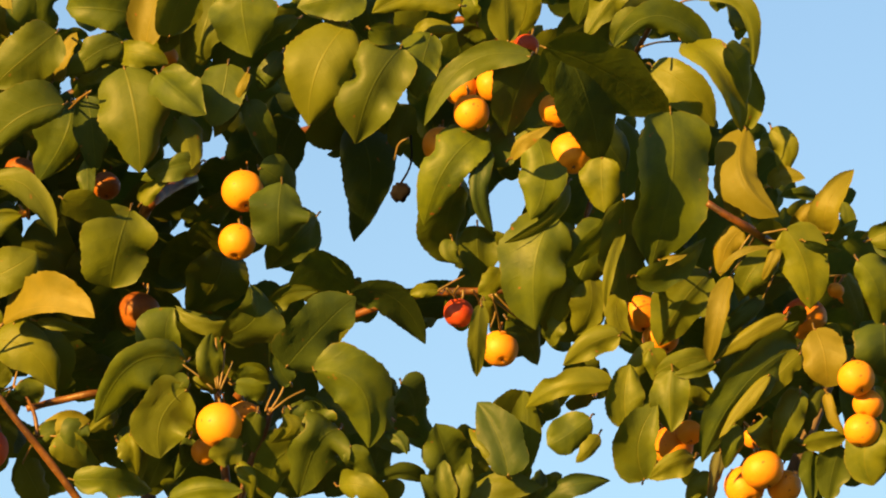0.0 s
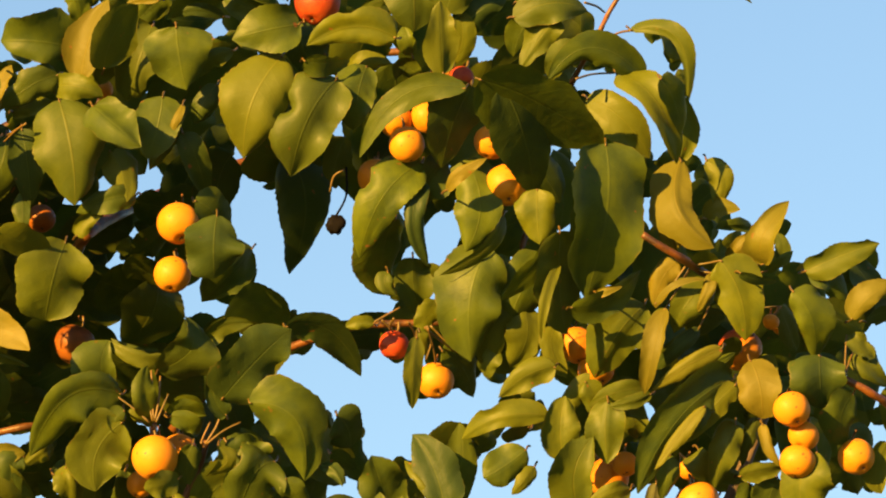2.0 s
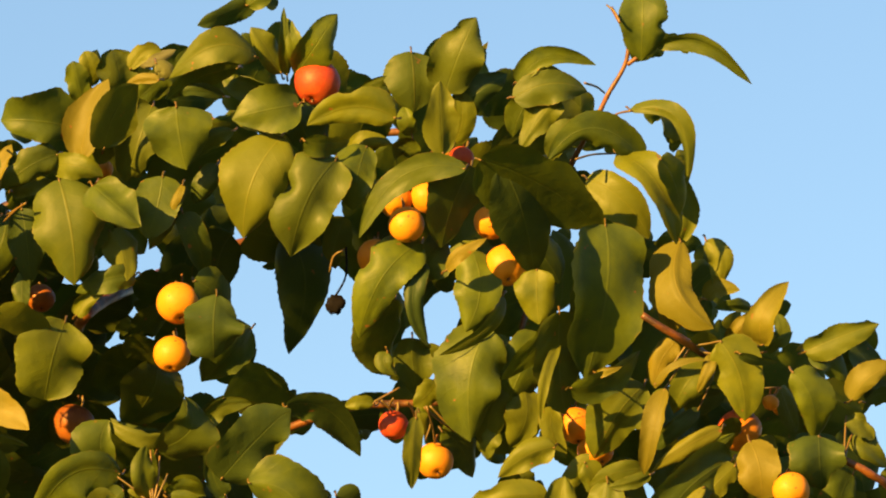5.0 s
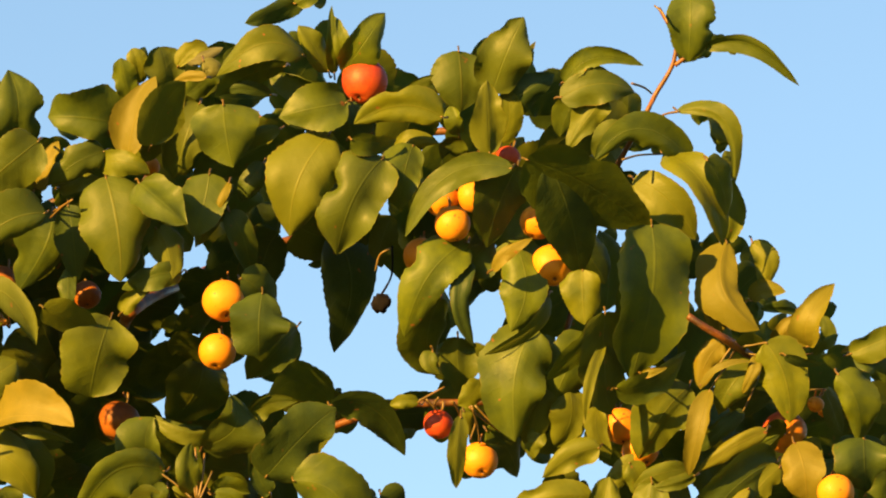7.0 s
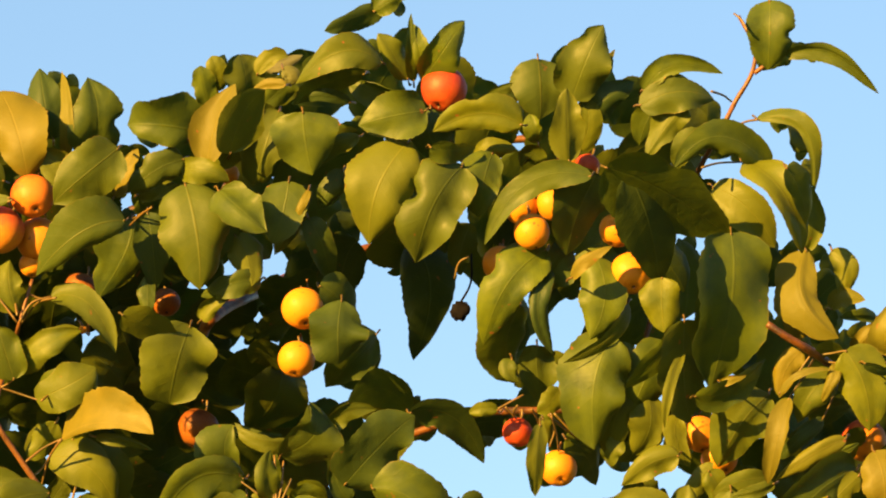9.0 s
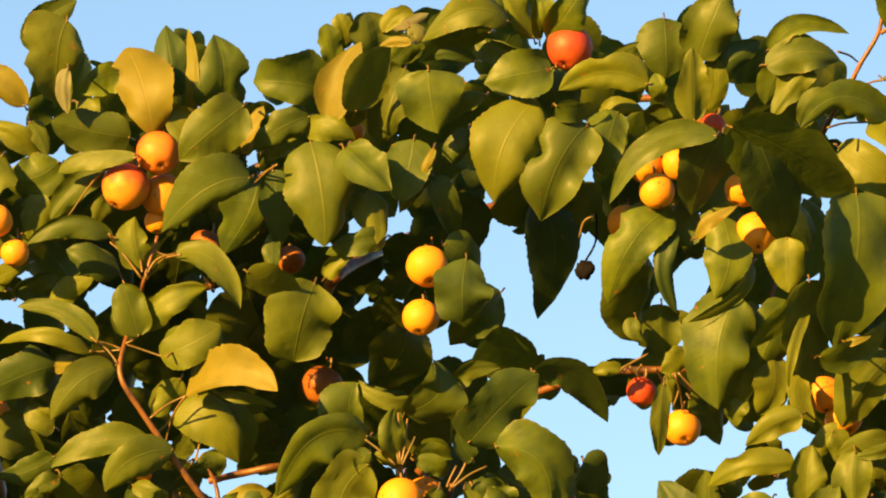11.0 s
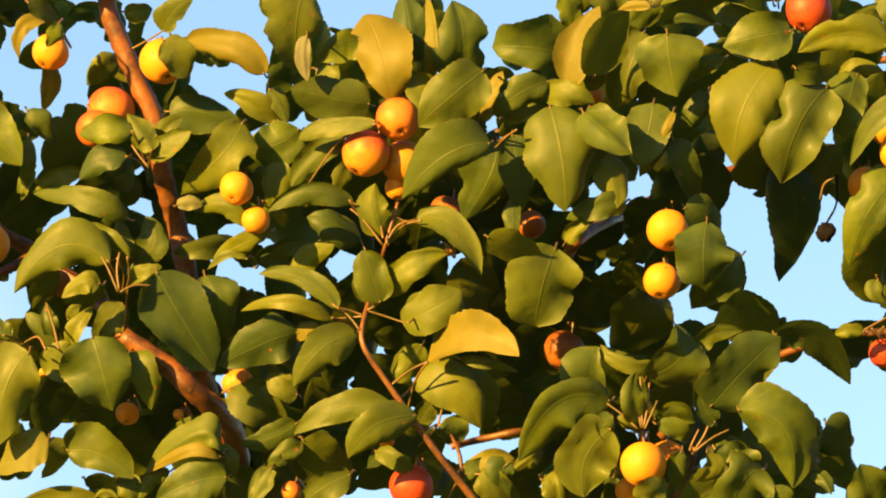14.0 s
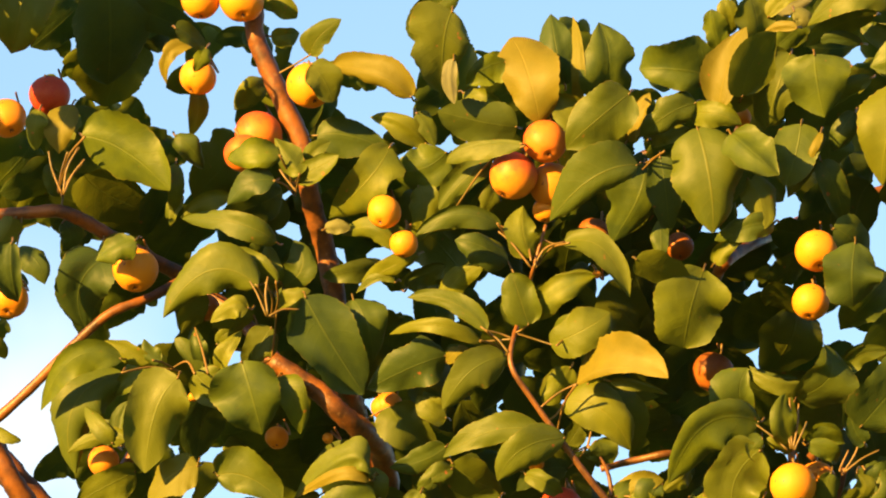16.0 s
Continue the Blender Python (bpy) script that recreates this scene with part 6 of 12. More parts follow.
leaf("green", (0.0891, 4.6511, 2.8588), (0.1107, 4.6648, 2.8447), (0.1240, 4.6862, 2.8280), (-0.0152, 0.0015, -0.0136), (0.0133, 0.0004, 0.0123), (0.0865, 4.6700, 2.8667))
leaf("green", (0.1223, 4.6272, 2.7905), (0.1218, 4.6541, 2.7577), (0.1266, 4.6852, 2.7247), (-0.0181, -0.0139, -0.0046), (0.0181, 0.0139, 0.0046), (0.1220, 4.6458, 2.7992), calm=0.4)
leaf("green", (0.1187, 4.6577, 2.7851), (0.0991, 4.6504, 2.7634), (0.0777, 4.6541, 2.7446), (-0.0055, -0.0086, 0.0038), (0.0055, 0.0086, -0.0038), (0.1214, 4.6792, 2.7936), calm=0.4)
leaf("olive", (0.1218, 4.6465, 2.7712), (0.1111, 4.6392, 2.7408), (0.1074, 4.6543, 2.7130), (-0.0044, -0.0012, 0.0008), (0.0044, 0.0003, -0.0010), (0.1226, 4.6672, 2.7808))
leaf("green", (0.1108, 4.6856, 2.7878), (0.0911, 4.6832, 2.7517), (0.0763, 4.7160, 2.7153), (-0.0185, -0.0062, 0.0069), (0.0162, 0.0106, -0.0047), (0.1122, 4.7054, 2.7969))
leaf("green", (0.0956, 4.6942, 2.7500), (0.0976, 4.6942, 2.7234), (0.0849, 4.7124, 2.7056), (-0.0173, -0.0029, 0.0033), (0.0124, 0.0033, -0.0021), (0.0963, 4.7140, 2.7593))
leaf("green", (0.1310, 4.6530, 2.7376), (0.1568, 4.6576, 2.7431), (0.1856, 4.6750, 2.7717), (-0.0041, -0.0091, 0.0059), (0.0060, 0.0132, -0.0085), (0.1277, 4.6729, 2.7413), calm=0.4)
leaf("gold", (0.1504, 4.6533, 2.7487), (0.1575, 4.6488, 2.7498), (0.1696, 4.6519, 2.7536), (-0.0008, -0.0005, 0.0029), (0.0010, 0.0006, -0.0039), (0.1464, 4.6748, 2.7534))
leaf("olive", (0.1885, 4.7003, 2.7513), (0.1663, 4.6906, 2.7247), (0.1496, 4.7148, 2.6972), (-0.0188, -0.0057, 0.0120), (0.0167, 0.0090, -0.0096), (0.1906, 4.7207, 2.7602))
leaf("gold", (0.2163, 4.6638, 2.8554), (0.2129, 4.6470, 2.8132), (0.2407, 4.6552, 2.7843), (-0.0213, 0.0042, -0.0074), (0.0118, 0.0038, 0.0057), (0.2149, 4.6855, 2.8649))
leaf("gold", (0.2143, 4.6748, 2.8338), (0.2097, 4.6753, 2.8072), (0.2118, 4.6810, 2.7887), (-0.0127, 0.0010, 0.0009), (0.0153, -0.0027, -0.0015), (0.2144, 4.6955, 2.8435))
leaf("olive", (0.2368, 4.6859, 2.8613), (0.2473, 4.6846, 2.8453), (0.2432, 4.6960, 2.8237), (-0.0091, 0.0012, -0.0012), (0.0101, -0.0004, 0.0016), (0.2360, 4.7061, 2.8709), lone=True)
leaf("gold", (0.2367, 4.6974, 2.8174), (0.2452, 4.6918, 2.8248), (0.2625, 4.6925, 2.8228), (-0.0019, 0.0010, 0.0080), (0.0019, 0.0005, -0.0076), (0.2327, 4.7194, 2.8223), lone=True)
leaf("gold", (0.2778, 4.6718, 2.7752), (0.2771, 4.6531, 2.7925), (0.2985, 4.6596, 2.8208), (-0.0102, 0.0031, 0.0055), (0.0102, -0.0031, -0.0055), (0.2394, 4.6942, 2.7682), lone=True)
leaf("gold", (0.2530, 4.6879, 2.7815), (0.2633, 4.6769, 2.7920), (0.2745, 4.6823, 2.8023), (-0.0050, 0.0007, 0.0054), (0.0050, 0.0027, -0.0045), (0.2394, 4.6942, 2.7682))
leaf("green", (0.2929, 4.7057, 2.7859), (0.2948, 4.6997, 2.7955), (0.2906, 4.6975, 2.8061), (-0.0071, 0.0001, -0.0007), (0.0061, -0.0007, 0.0004), (0.2931, 4.7285, 2.7880), lone=True)
leaf("green", (0.2716, 4.7049, 2.8125), (0.2580, 4.6928, 2.8117), (0.2429, 4.6947, 2.8099), (0.0000, -0.0028, 0.0045), (-0.0000, 0.0033, -0.0044), (0.2752, 4.7275, 2.8186), lone=True)
leaf("olive", (0.1187, 4.6850, 2.6991), (0.0972, 4.6843, 2.6924), (0.0758, 4.6971, 2.6778), (-0.0054, -0.0015, 0.0097), (0.0053, 0.0058, -0.0086), (0.1220, 4.7053, 2.7066), lone=True)
leaf("olive", (0.1192, 4.6973, 2.7330), (0.1170, 4.6988, 2.7156), (0.1279, 4.7122, 2.6966), (-0.0089, -0.0004, -0.0022), (0.0089, 0.0022, 0.0026), (0.1182, 4.7171, 2.7423))
leaf("olive", (0.1884, 4.7171, 2.6888), (0.1664, 4.7069, 2.6843), (0.1449, 4.7094, 2.6739), (-0.0022, -0.0027, 0.0069), (0.0029, 0.0045, -0.0089), (0.1920, 4.7389, 2.6958))
leaf("olive", (0.1278, 4.7146, 2.6707), (0.1342, 4.7087, 2.6848), (0.1450, 4.7068, 2.6998), (-0.0066, -0.0010, 0.0037), (0.0066, 0.0025, -0.0033), (0.1256, 4.7367, 2.6730), lone=True)
leaf("green", (-0.3388, 4.7554, 2.6180), (-0.3311, 4.7715, 2.6036), (-0.3237, 4.7930, 2.5903), (-0.0115, -0.0061, -0.0074), (0.0115, 0.0074, 0.0077), (-0.3254, 4.7200, 2.6309), calm=0.4, lone=True)
leaf("green", (-0.2872, 4.7219, 2.6414), (-0.2956, 4.7209, 2.6280), (-0.2901, 4.7393, 2.6098), (-0.0127, -0.0052, -0.0004), (0.0076, 0.0038, 0.0004), (-0.3260, 4.7200, 2.6360))
leaf("green", (-0.3067, 4.7242, 2.6420), (-0.3194, 4.7207, 2.6325), (-0.3306, 4.7286, 2.6255), (-0.0044, -0.0030, 0.0056), (0.0044, 0.0030, -0.0056), (-0.3263, 4.7200, 2.6386), lone=True)
leaf("olive", (-0.2549, 4.7247, 2.6329), (-0.2504, 4.7227, 2.6192), (-0.2513, 4.7422, 2.6013), (-0.0050, 0.0001, -0.0006), (0.0060, 0.0028, 0.0014), (-0.2554, 4.7442, 2.6417))
leaf("green", (-0.2106, 4.6940, 2.6610), (-0.2300, 4.6992, 2.6382), (-0.2306, 4.7143, 2.6120), (-0.0189, -0.0116, 0.0045), (0.0213, 0.0086, -0.0061), (-0.2092, 4.7139, 2.6698))
leaf("green", (-0.2978, 4.7259, 2.5982), (-0.2676, 4.7246, 2.5978), (-0.2391, 4.7581, 2.5958), (0.0015, -0.0044, 0.0093), (-0.0019, 0.0055, -0.0116), (-0.3057, 4.7293, 2.5990), lone=True)
leaf("green", (-0.2245, 4.7241, 2.5820), (-0.1981, 4.7109, 2.5878), (-0.1683, 4.7157, 2.5864), (-0.0008, 0.0011, 0.0081), (0.0014, 0.0043, -0.0119), (-0.2285, 4.7461, 2.5870), lone=True)
leaf("green", (-0.1676, 4.6954, 2.6172), (-0.1800, 4.6844, 2.6105), (-0.1930, 4.6877, 2.6069), (-0.0028, -0.0056, 0.0075), (0.0034, 0.0069, -0.0092), (-0.1641, 4.7179, 2.6239), shape="round")
leaf("olive", (-0.1724, 4.7088, 2.6069), (-0.1638, 4.7104, 2.5963), (-0.1621, 4.7244, 2.5794), (-0.0067, 0.0012, -0.0021), (0.0067, 0.0029, 0.0031), (-0.1737, 4.7283, 2.6156))
leaf("green", (-0.1213, 4.7268, 2.6237), (-0.1450, 4.7259, 2.6104), (-0.1477, 4.7441, 2.5834), (-0.0152, -0.0109, 0.0068), (0.0152, 0.0109, -0.0068), (-0.1193, 4.7468, 2.6321))
leaf("green", (-0.2105, 4.7449, 2.6348), (-0.2126, 4.7446, 2.6215), (-0.2218, 4.7575, 2.6044), (-0.0058, -0.0035, 0.0012), (0.0058, 0.0035, -0.0012), (-0.2093, 4.7648, 2.6436))
leaf("green", (-0.1569, 4.6951, 2.6433), (-0.1615, 4.7029, 2.6297), (-0.1597, 4.7144, 2.6160), (-0.0071, -0.0029, -0.0002), (0.0101, 0.0041, 0.0002), (-0.1567, 4.7141, 2.6519))
leaf("olive", (-0.1377, 4.6996, 2.6442), (-0.1314, 4.7023, 2.6316), (-0.1466, 4.7088, 2.6221), (-0.0071, -0.0043, 0.0016), (0.0071, 0.0043, -0.0016), (-0.1364, 4.7195, 2.6530))
leaf("green", (-0.1042, 4.7327, 2.6292), (-0.1124, 4.7177, 2.6415), (-0.1189, 4.7166, 2.6567), (-0.0100, 0.0022, -0.0045), (0.0114, 0.0048, 0.0070), (-0.1026, 4.7559, 2.6314))
leaf("green", (-0.0954, 4.7278, 2.6369), (-0.1125, 4.7188, 2.6219), (-0.1262, 4.7485, 2.5886), (-0.0175, -0.0124, 0.0076), (0.0196, 0.0140, -0.0085), (-0.0935, 4.7478, 2.6454))
leaf("green", (-0.1138, 4.6863, 2.6740), (-0.0775, 4.6927, 2.6599), (-0.0737, 4.7197, 2.6196), (-0.0190, 0.0074, -0.0112), (0.0210, 0.0016, 0.0149), (-0.1160, 4.7059, 2.6822), lone=True)
leaf("green", (-0.0951, 4.7161, 2.6829), (-0.0737, 4.7296, 2.6815), (-0.0525, 4.7572, 2.6698), (0.0035, -0.0061, 0.0055), (-0.0028, 0.0067, -0.0040), (-0.0980, 4.7347, 2.6891), calm=0.4, lone=True)
leaf("green", (-0.0480, 4.7453, 2.6760), (-0.0403, 4.7548, 2.6692), (-0.0374, 4.7708, 2.6571), (-0.0131, -0.0070, -0.0078), (0.0121, 0.0078, 0.0075), (-0.0493, 4.7636, 2.6836), shape="round", calm=0.4, lone=True)
leaf("green", (-0.0525, 4.7538, 2.6490), (-0.0439, 4.7610, 2.6461), (-0.0332, 4.7744, 2.6400), (0.0035, -0.0024, 0.0046), (-0.0043, 0.0038, -0.0056), (-0.0552, 4.7723, 2.6555), calm=0.4)
leaf("green", (-0.0609, 4.7270, 2.6343), (-0.0501, 4.7237, 2.6291), (-0.0437, 4.7255, 2.6162), (-0.0043, 0.0010, -0.0042), (0.0043, 0.0031, 0.0052), (-0.0637, 4.7485, 2.6425), lone=True)
leaf("green", (-0.0867, 4.7207, 2.6221), (-0.0782, 4.7274, 2.6103), (-0.0677, 4.7433, 2.6003), (-0.0082, 0.0005, -0.0061), (0.0074, 0.0005, 0.0057), (-0.0888, 4.7396, 2.6298))
leaf("olive", (-0.0954, 4.7231, 2.5919), (-0.0780, 4.7097, 2.5889), (-0.0566, 4.7166, 2.5771), (0.0033, -0.0013, 0.0095), (-0.0033, 0.0072, -0.0081), (-0.0992, 4.7451, 2.5986), lone=True)
leaf("green", (-0.0311, 4.7627, 2.6042), (-0.0483, 4.7470, 2.6076), (-0.0700, 4.7489, 2.5993), (-0.0003, -0.0045, 0.0062), (0.0003, 0.0039, -0.0053), (-0.0274, 4.7854, 2.6100), lone=True)
leaf("green", (-0.0094, 4.7629, 2.6041), (-0.0157, 4.7452, 2.6247), (-0.0221, 4.7351, 2.6425), (-0.0171, -0.0058, -0.0066), (0.0186, 0.0063, 0.0072), (-0.0085, 4.7865, 2.6063), lone=True)
leaf("green", (-0.0139, 4.7695, 2.5833), (-0.0224, 4.7512, 2.5929), (-0.0331, 4.7468, 2.6053), (-0.0082, 0.0005, -0.0061), (0.0082, 0.0005, 0.0064), (-0.0119, 4.7933, 2.5863), lone=True)
leaf("olive", (-0.0116, 4.7180, 2.5771), (-0.0157, 4.7112, 2.5932), (-0.0157, 4.7136, 2.6091), (-0.0070, 0.0016, -0.0005), (0.0080, 0.0014, 0.0014), (-0.0111, 4.7399, 2.5785))
leaf("olive", (-0.0051, 4.7200, 2.5774), (-0.0007, 4.7114, 2.5932), (0.0015, 4.7122, 2.6065), (-0.0089, 0.0004, 0.0021), (0.0089, 0.0023, -0.0015), (-0.0061, 4.7423, 2.5790))
leaf("green", (0.0336, 4.7071, 2.5955), (0.0252, 4.7023, 2.6261), (0.0104, 4.7074, 2.6529), (-0.0140, -0.0016, -0.0064), (0.0178, -0.0036, 0.0067), (0.0350, 4.7284, 2.5971), lone=True)
leaf("green", (0.0338, 4.7379, 2.6020), (0.0469, 4.7225, 2.6304), (0.0450, 4.7128, 2.6635), (-0.0175, -0.0025, 0.0025), (0.0125, 0.0006, -0.0021), (0.0331, 4.7607, 2.6037), lone=True)
leaf("green", (0.0315, 4.7123, 2.5975), (0.0166, 4.7015, 2.6150), (0.0030, 4.7143, 2.6333), (-0.0047, 0.0015, -0.0036), (0.0070, 0.0039, 0.0070), (0.0339, 4.7335, 2.5997))
leaf("olive", (0.1136, 4.6981, 2.6642), (0.0769, 4.6872, 2.6611), (0.0470, 4.7109, 2.6499), (-0.0031, -0.0017, 0.0122), (0.0022, 0.0030, -0.0084), (0.1174, 4.7188, 2.6703), lone=True)
leaf("green", (0.0990, 4.7251, 2.6615), (0.0859, 4.7172, 2.6554), (0.0772, 4.7130, 2.6523), (-0.0011, -0.0041, 0.0030), (0.0020, 0.0065, -0.0054), (0.1022, 4.7483, 2.6682), calm=0.4, lone=True)
leaf("green", (0.0962, 4.7049, 2.6394), (0.0789, 4.7038, 2.6261), (0.0638, 4.7056, 2.6178), (-0.0083, -0.0031, 0.0123), (0.0078, 0.0070, -0.0105), (0.0995, 4.7261, 2.6469), shape="round", lone=True)
leaf("olive", (0.1026, 4.7098, 2.6272), (0.0938, 4.7041, 2.6151), (0.0853, 4.7120, 2.6059), (-0.0047, 0.0008, 0.0042), (0.0055, 0.0032, -0.0038), (0.1051, 4.7309, 2.6357), lone=True)
leaf("green", (0.0035, 4.7402, 2.5904), (0.0294, 4.7282, 2.5965), (0.0597, 4.7392, 2.5942), (-0.0004, 0.0009, 0.0065), (0.0012, 0.0060, -0.0168), (-0.0005, 4.7616, 2.5954))
leaf("green", (0.0596, 4.7438, 2.5819), (0.0810, 4.7282, 2.5917), (0.1115, 4.7394, 2.5983), (-0.0024, 0.0005, 0.0076), (0.0031, 0.0023, -0.0094), (0.0557, 4.7654, 2.5861), lone=True)
leaf("olive", (0.1241, 4.7048, 2.6326), (0.1220, 4.6953, 2.6547), (0.1265, 4.6926, 2.6782), (-0.0152, -0.0032, 0.0000), (0.0152, 0.0002, -0.0008), (0.1238, 4.7272, 2.6341), lone=True)
leaf("olive", (0.1369, 4.7224, 2.5946), (0.1324, 4.7007, 2.6207), (0.1478, 4.7002, 2.6490), (-0.0189, -0.0065, 0.0021), (0.0139, 0.0007, -0.0026), (0.1361, 4.7453, 2.5962), lone=True)
leaf("olive", (0.1587, 4.6939, 2.6739), (0.1563, 4.6958, 2.6523), (0.1584, 4.7061, 2.6282), (-0.0152, 0.0029, 0.0008), (0.0152, 0.0015, 0.0003), (0.1586, 4.7142, 2.6831))
leaf("olive", (0.1421, 4.7050, 2.6920), (0.1485, 4.7101, 2.6799), (0.1507, 4.7205, 2.6646), (-0.0088, -0.0012, -0.0028), (0.0088, 0.0012, 0.0028), (0.1409, 4.7245, 2.7007))
leaf("olive", (0.1730, 4.7328, 2.6805), (0.1792, 4.7321, 2.6670), (0.1816, 4.7428, 2.6561), (-0.0097, -0.0012, -0.0036), (0.0121, 0.0028, 0.0048), (0.1716, 4.7527, 2.6893), lone=True)
leaf("green", (0.2280, 4.7200, 2.6418), (0.2342, 4.7197, 2.6285), (0.2678, 4.7484, 2.6235), (0.0054, -0.0011, 0.0086), (-0.0067, 0.0038, -0.0102), (0.2248, 4.7392, 2.6486))
leaf("green", (0.2056, 4.7039, 2.6340), (0.2032, 4.7038, 2.6165), (0.1992, 4.7171, 2.6018), (-0.0089, -0.0022, 0.0012), (0.0089, 0.0022, -0.0012), (0.2063, 4.7238, 2.6430))
leaf("pale", (0.1956, 4.7284, 2.6174), (0.1910, 4.7301, 2.5958), (0.1869, 4.7433, 2.5810), (-0.0059, -0.0033, 0.0006), (0.0059, 0.0033, -0.0006), (0.1964, 4.7482, 2.6264), lone=True)
leaf("olive", (0.1757, 4.7178, 2.6109), (0.1580, 4.7061, 2.6041), (0.1409, 4.7128, 2.5925), (-0.0033, -0.0031, 0.0062), (0.0056, 0.0052, -0.0104), (0.1791, 4.7397, 2.6181), lone=True)
leaf("green", (0.1890, 4.7340, 2.6011), (0.1781, 4.7327, 2.5920), (0.1695, 4.7396, 2.5803), (-0.0056, -0.0005, 0.0052), (0.0056, 0.0027, -0.0046), (0.1917, 4.7546, 2.6092), lone=True)
leaf("olive", (0.3161, 4.6867, 2.6317), (0.3026, 4.6849, 2.6073), (0.3094, 4.6994, 2.5842), (-0.0175, 0.0062, 0.0040), (0.0250, -0.0040, -0.0045), (0.3166, 4.7070, 2.6408), shape="round", lone=True)
leaf("green", (0.2882, 4.7258, 2.6207), (0.2816, 4.7301, 2.6040), (0.2775, 4.7424, 2.5802), (-0.0138, -0.0050, 0.0024), (0.0148, 0.0024, -0.0033), (0.2890, 4.7457, 2.6296), lone=True)
leaf("green", (0.2666, 4.7268, 2.6166), (0.2643, 4.7314, 2.6000), (0.2666, 4.7416, 2.5801), (-0.0091, -0.0009, -0.0002), (0.0076, 0.0037, 0.0009), (0.2665, 4.7466, 2.6256), lone=True)
leaf("olive", (0.3720, 4.7190, 2.6457), (0.3632, 4.7241, 2.6248), (0.3677, 4.7338, 2.6093), (-0.0101, -0.0032, 0.0004), (0.0101, 0.0012, -0.0009), (0.3810, 4.7243, 2.6560), lone=True)
leaf("olive", (0.3914, 4.7302, 2.6924), (0.3822, 4.7290, 2.6744), (0.3807, 4.7452, 2.6559), (-0.0147, -0.0039, 0.0034), (0.0148, 0.0054, -0.0030), (0.3787, 4.7151, 2.6647), lone=True)
leaf("gold", (0.2663, 4.6881, 2.7736), (0.2687, 4.6779, 2.7875), (0.2745, 4.6840, 2.8045), (-0.0059, 0.0020, 0.0021), (0.0059, -0.0008, -0.0018), (0.2434, 4.7016, 2.7663), lone=True)
leaf("olive", (0.2444, 4.6532, 2.7734), (0.2591, 4.6597, 2.7476), (0.2636, 4.6767, 2.7164), (-0.0183, 0.0015, -0.0054), (0.0203, 0.0004, 0.0065), (0.2232, 4.6653, 2.7730))
leaf("green", (0.2218, 4.6567, 2.7745), (0.2342, 4.6641, 2.7763), (0.2467, 4.6780, 2.7699), (0.0022, -0.0055, 0.0044), (-0.0026, 0.0065, -0.0051), (0.2201, 4.6600, 2.7738), calm=0.4)
leaf("green", (0.2583, 4.6387, 2.7600), (0.2715, 4.6479, 2.7569), (0.2886, 4.6621, 2.7589), (0.0007, -0.0028, 0.0023), (-0.0009, 0.0033, -0.0032), (0.2553, 4.6576, 2.7655), calm=0.4)
leaf("green", (0.2803, 4.6846, 2.7726), (0.2911, 4.6826, 2.7795), (0.3020, 4.6870, 2.7886), (-0.0021, -0.0024, 0.0024), (0.0026, 0.0031, -0.0031), (0.2434, 4.7016, 2.7663), lone=True)
leaf("olive", (0.3094, 4.6684, 2.7683), (0.3329, 4.6624, 2.7776), (0.3654, 4.6628, 2.7894), (-0.0033, -0.0056, 0.0073), (0.0048, 0.0043, -0.0116), (0.3059, 4.6901, 2.7723), lone=True)
leaf("green", (0.3117, 4.6711, 2.7676), (0.3313, 4.6772, 2.7636), (0.3413, 4.6904, 2.7486), (0.0064, 0.0009, 0.0084), (-0.0070, -0.0021, -0.0095), (0.3089, 4.6905, 2.7749))
leaf("gold", (0.3214, 4.6858, 2.7756), (0.3127, 4.6834, 2.7773), (0.3034, 4.6885, 2.7743), (-0.0003, -0.0007, 0.0029), (0.0003, 0.0005, -0.0030), (0.3255, 4.7065, 2.7814), lone=True)
leaf("gold", (0.3445, 4.6796, 2.7331), (0.3583, 4.6683, 2.7488), (0.3804, 4.6728, 2.7585), (-0.0072, 0.0012, 0.0104), (0.0042, 0.0014, -0.0055), (0.3414, 4.7015, 2.7363), lone=True)
leaf("green", (0.3557, 4.6869, 2.7326), (0.3706, 4.6934, 2.7415), (0.3867, 4.7081, 2.7383), (-0.0001, -0.0047, 0.0040), (0.0002, 0.0059, -0.0058), (0.3526, 4.7059, 2.7374), calm=0.4, lone=True)
leaf("green", (0.2994, 4.6655, 2.7522), (0.3143, 4.6721, 2.7302), (0.3171, 4.6999, 2.7051), (-0.0116, 0.0033, -0.0028), (0.0185, 0.0041, 0.0068), (0.2984, 4.6846, 2.7607))
leaf("green", (0.3192, 4.6780, 2.7047), (0.3194, 4.6757, 2.6848), (0.3217, 4.6934, 2.6669), (-0.0223, -0.0103, -0.0039), (0.0202, -0.0004, 0.0010), (0.3387, 4.6880, 2.6884))
leaf("green", (0.3453, 4.6937, 2.6786), (0.3354, 4.6958, 2.6585), (0.3405, 4.7133, 2.6434), (-0.0161, -0.0083, 0.0002), (0.0121, 0.0062, -0.0002), (0.3483, 4.6894, 2.6833))
leaf("green", (0.3417, 4.6994, 2.7246), (0.3518, 4.6992, 2.7165), (0.3629, 4.7072, 2.7086), (0.0052, 0.0016, 0.0069), (-0.0046, 0.0000, -0.0056), (0.3387, 4.6880, 2.6884), lone=True)
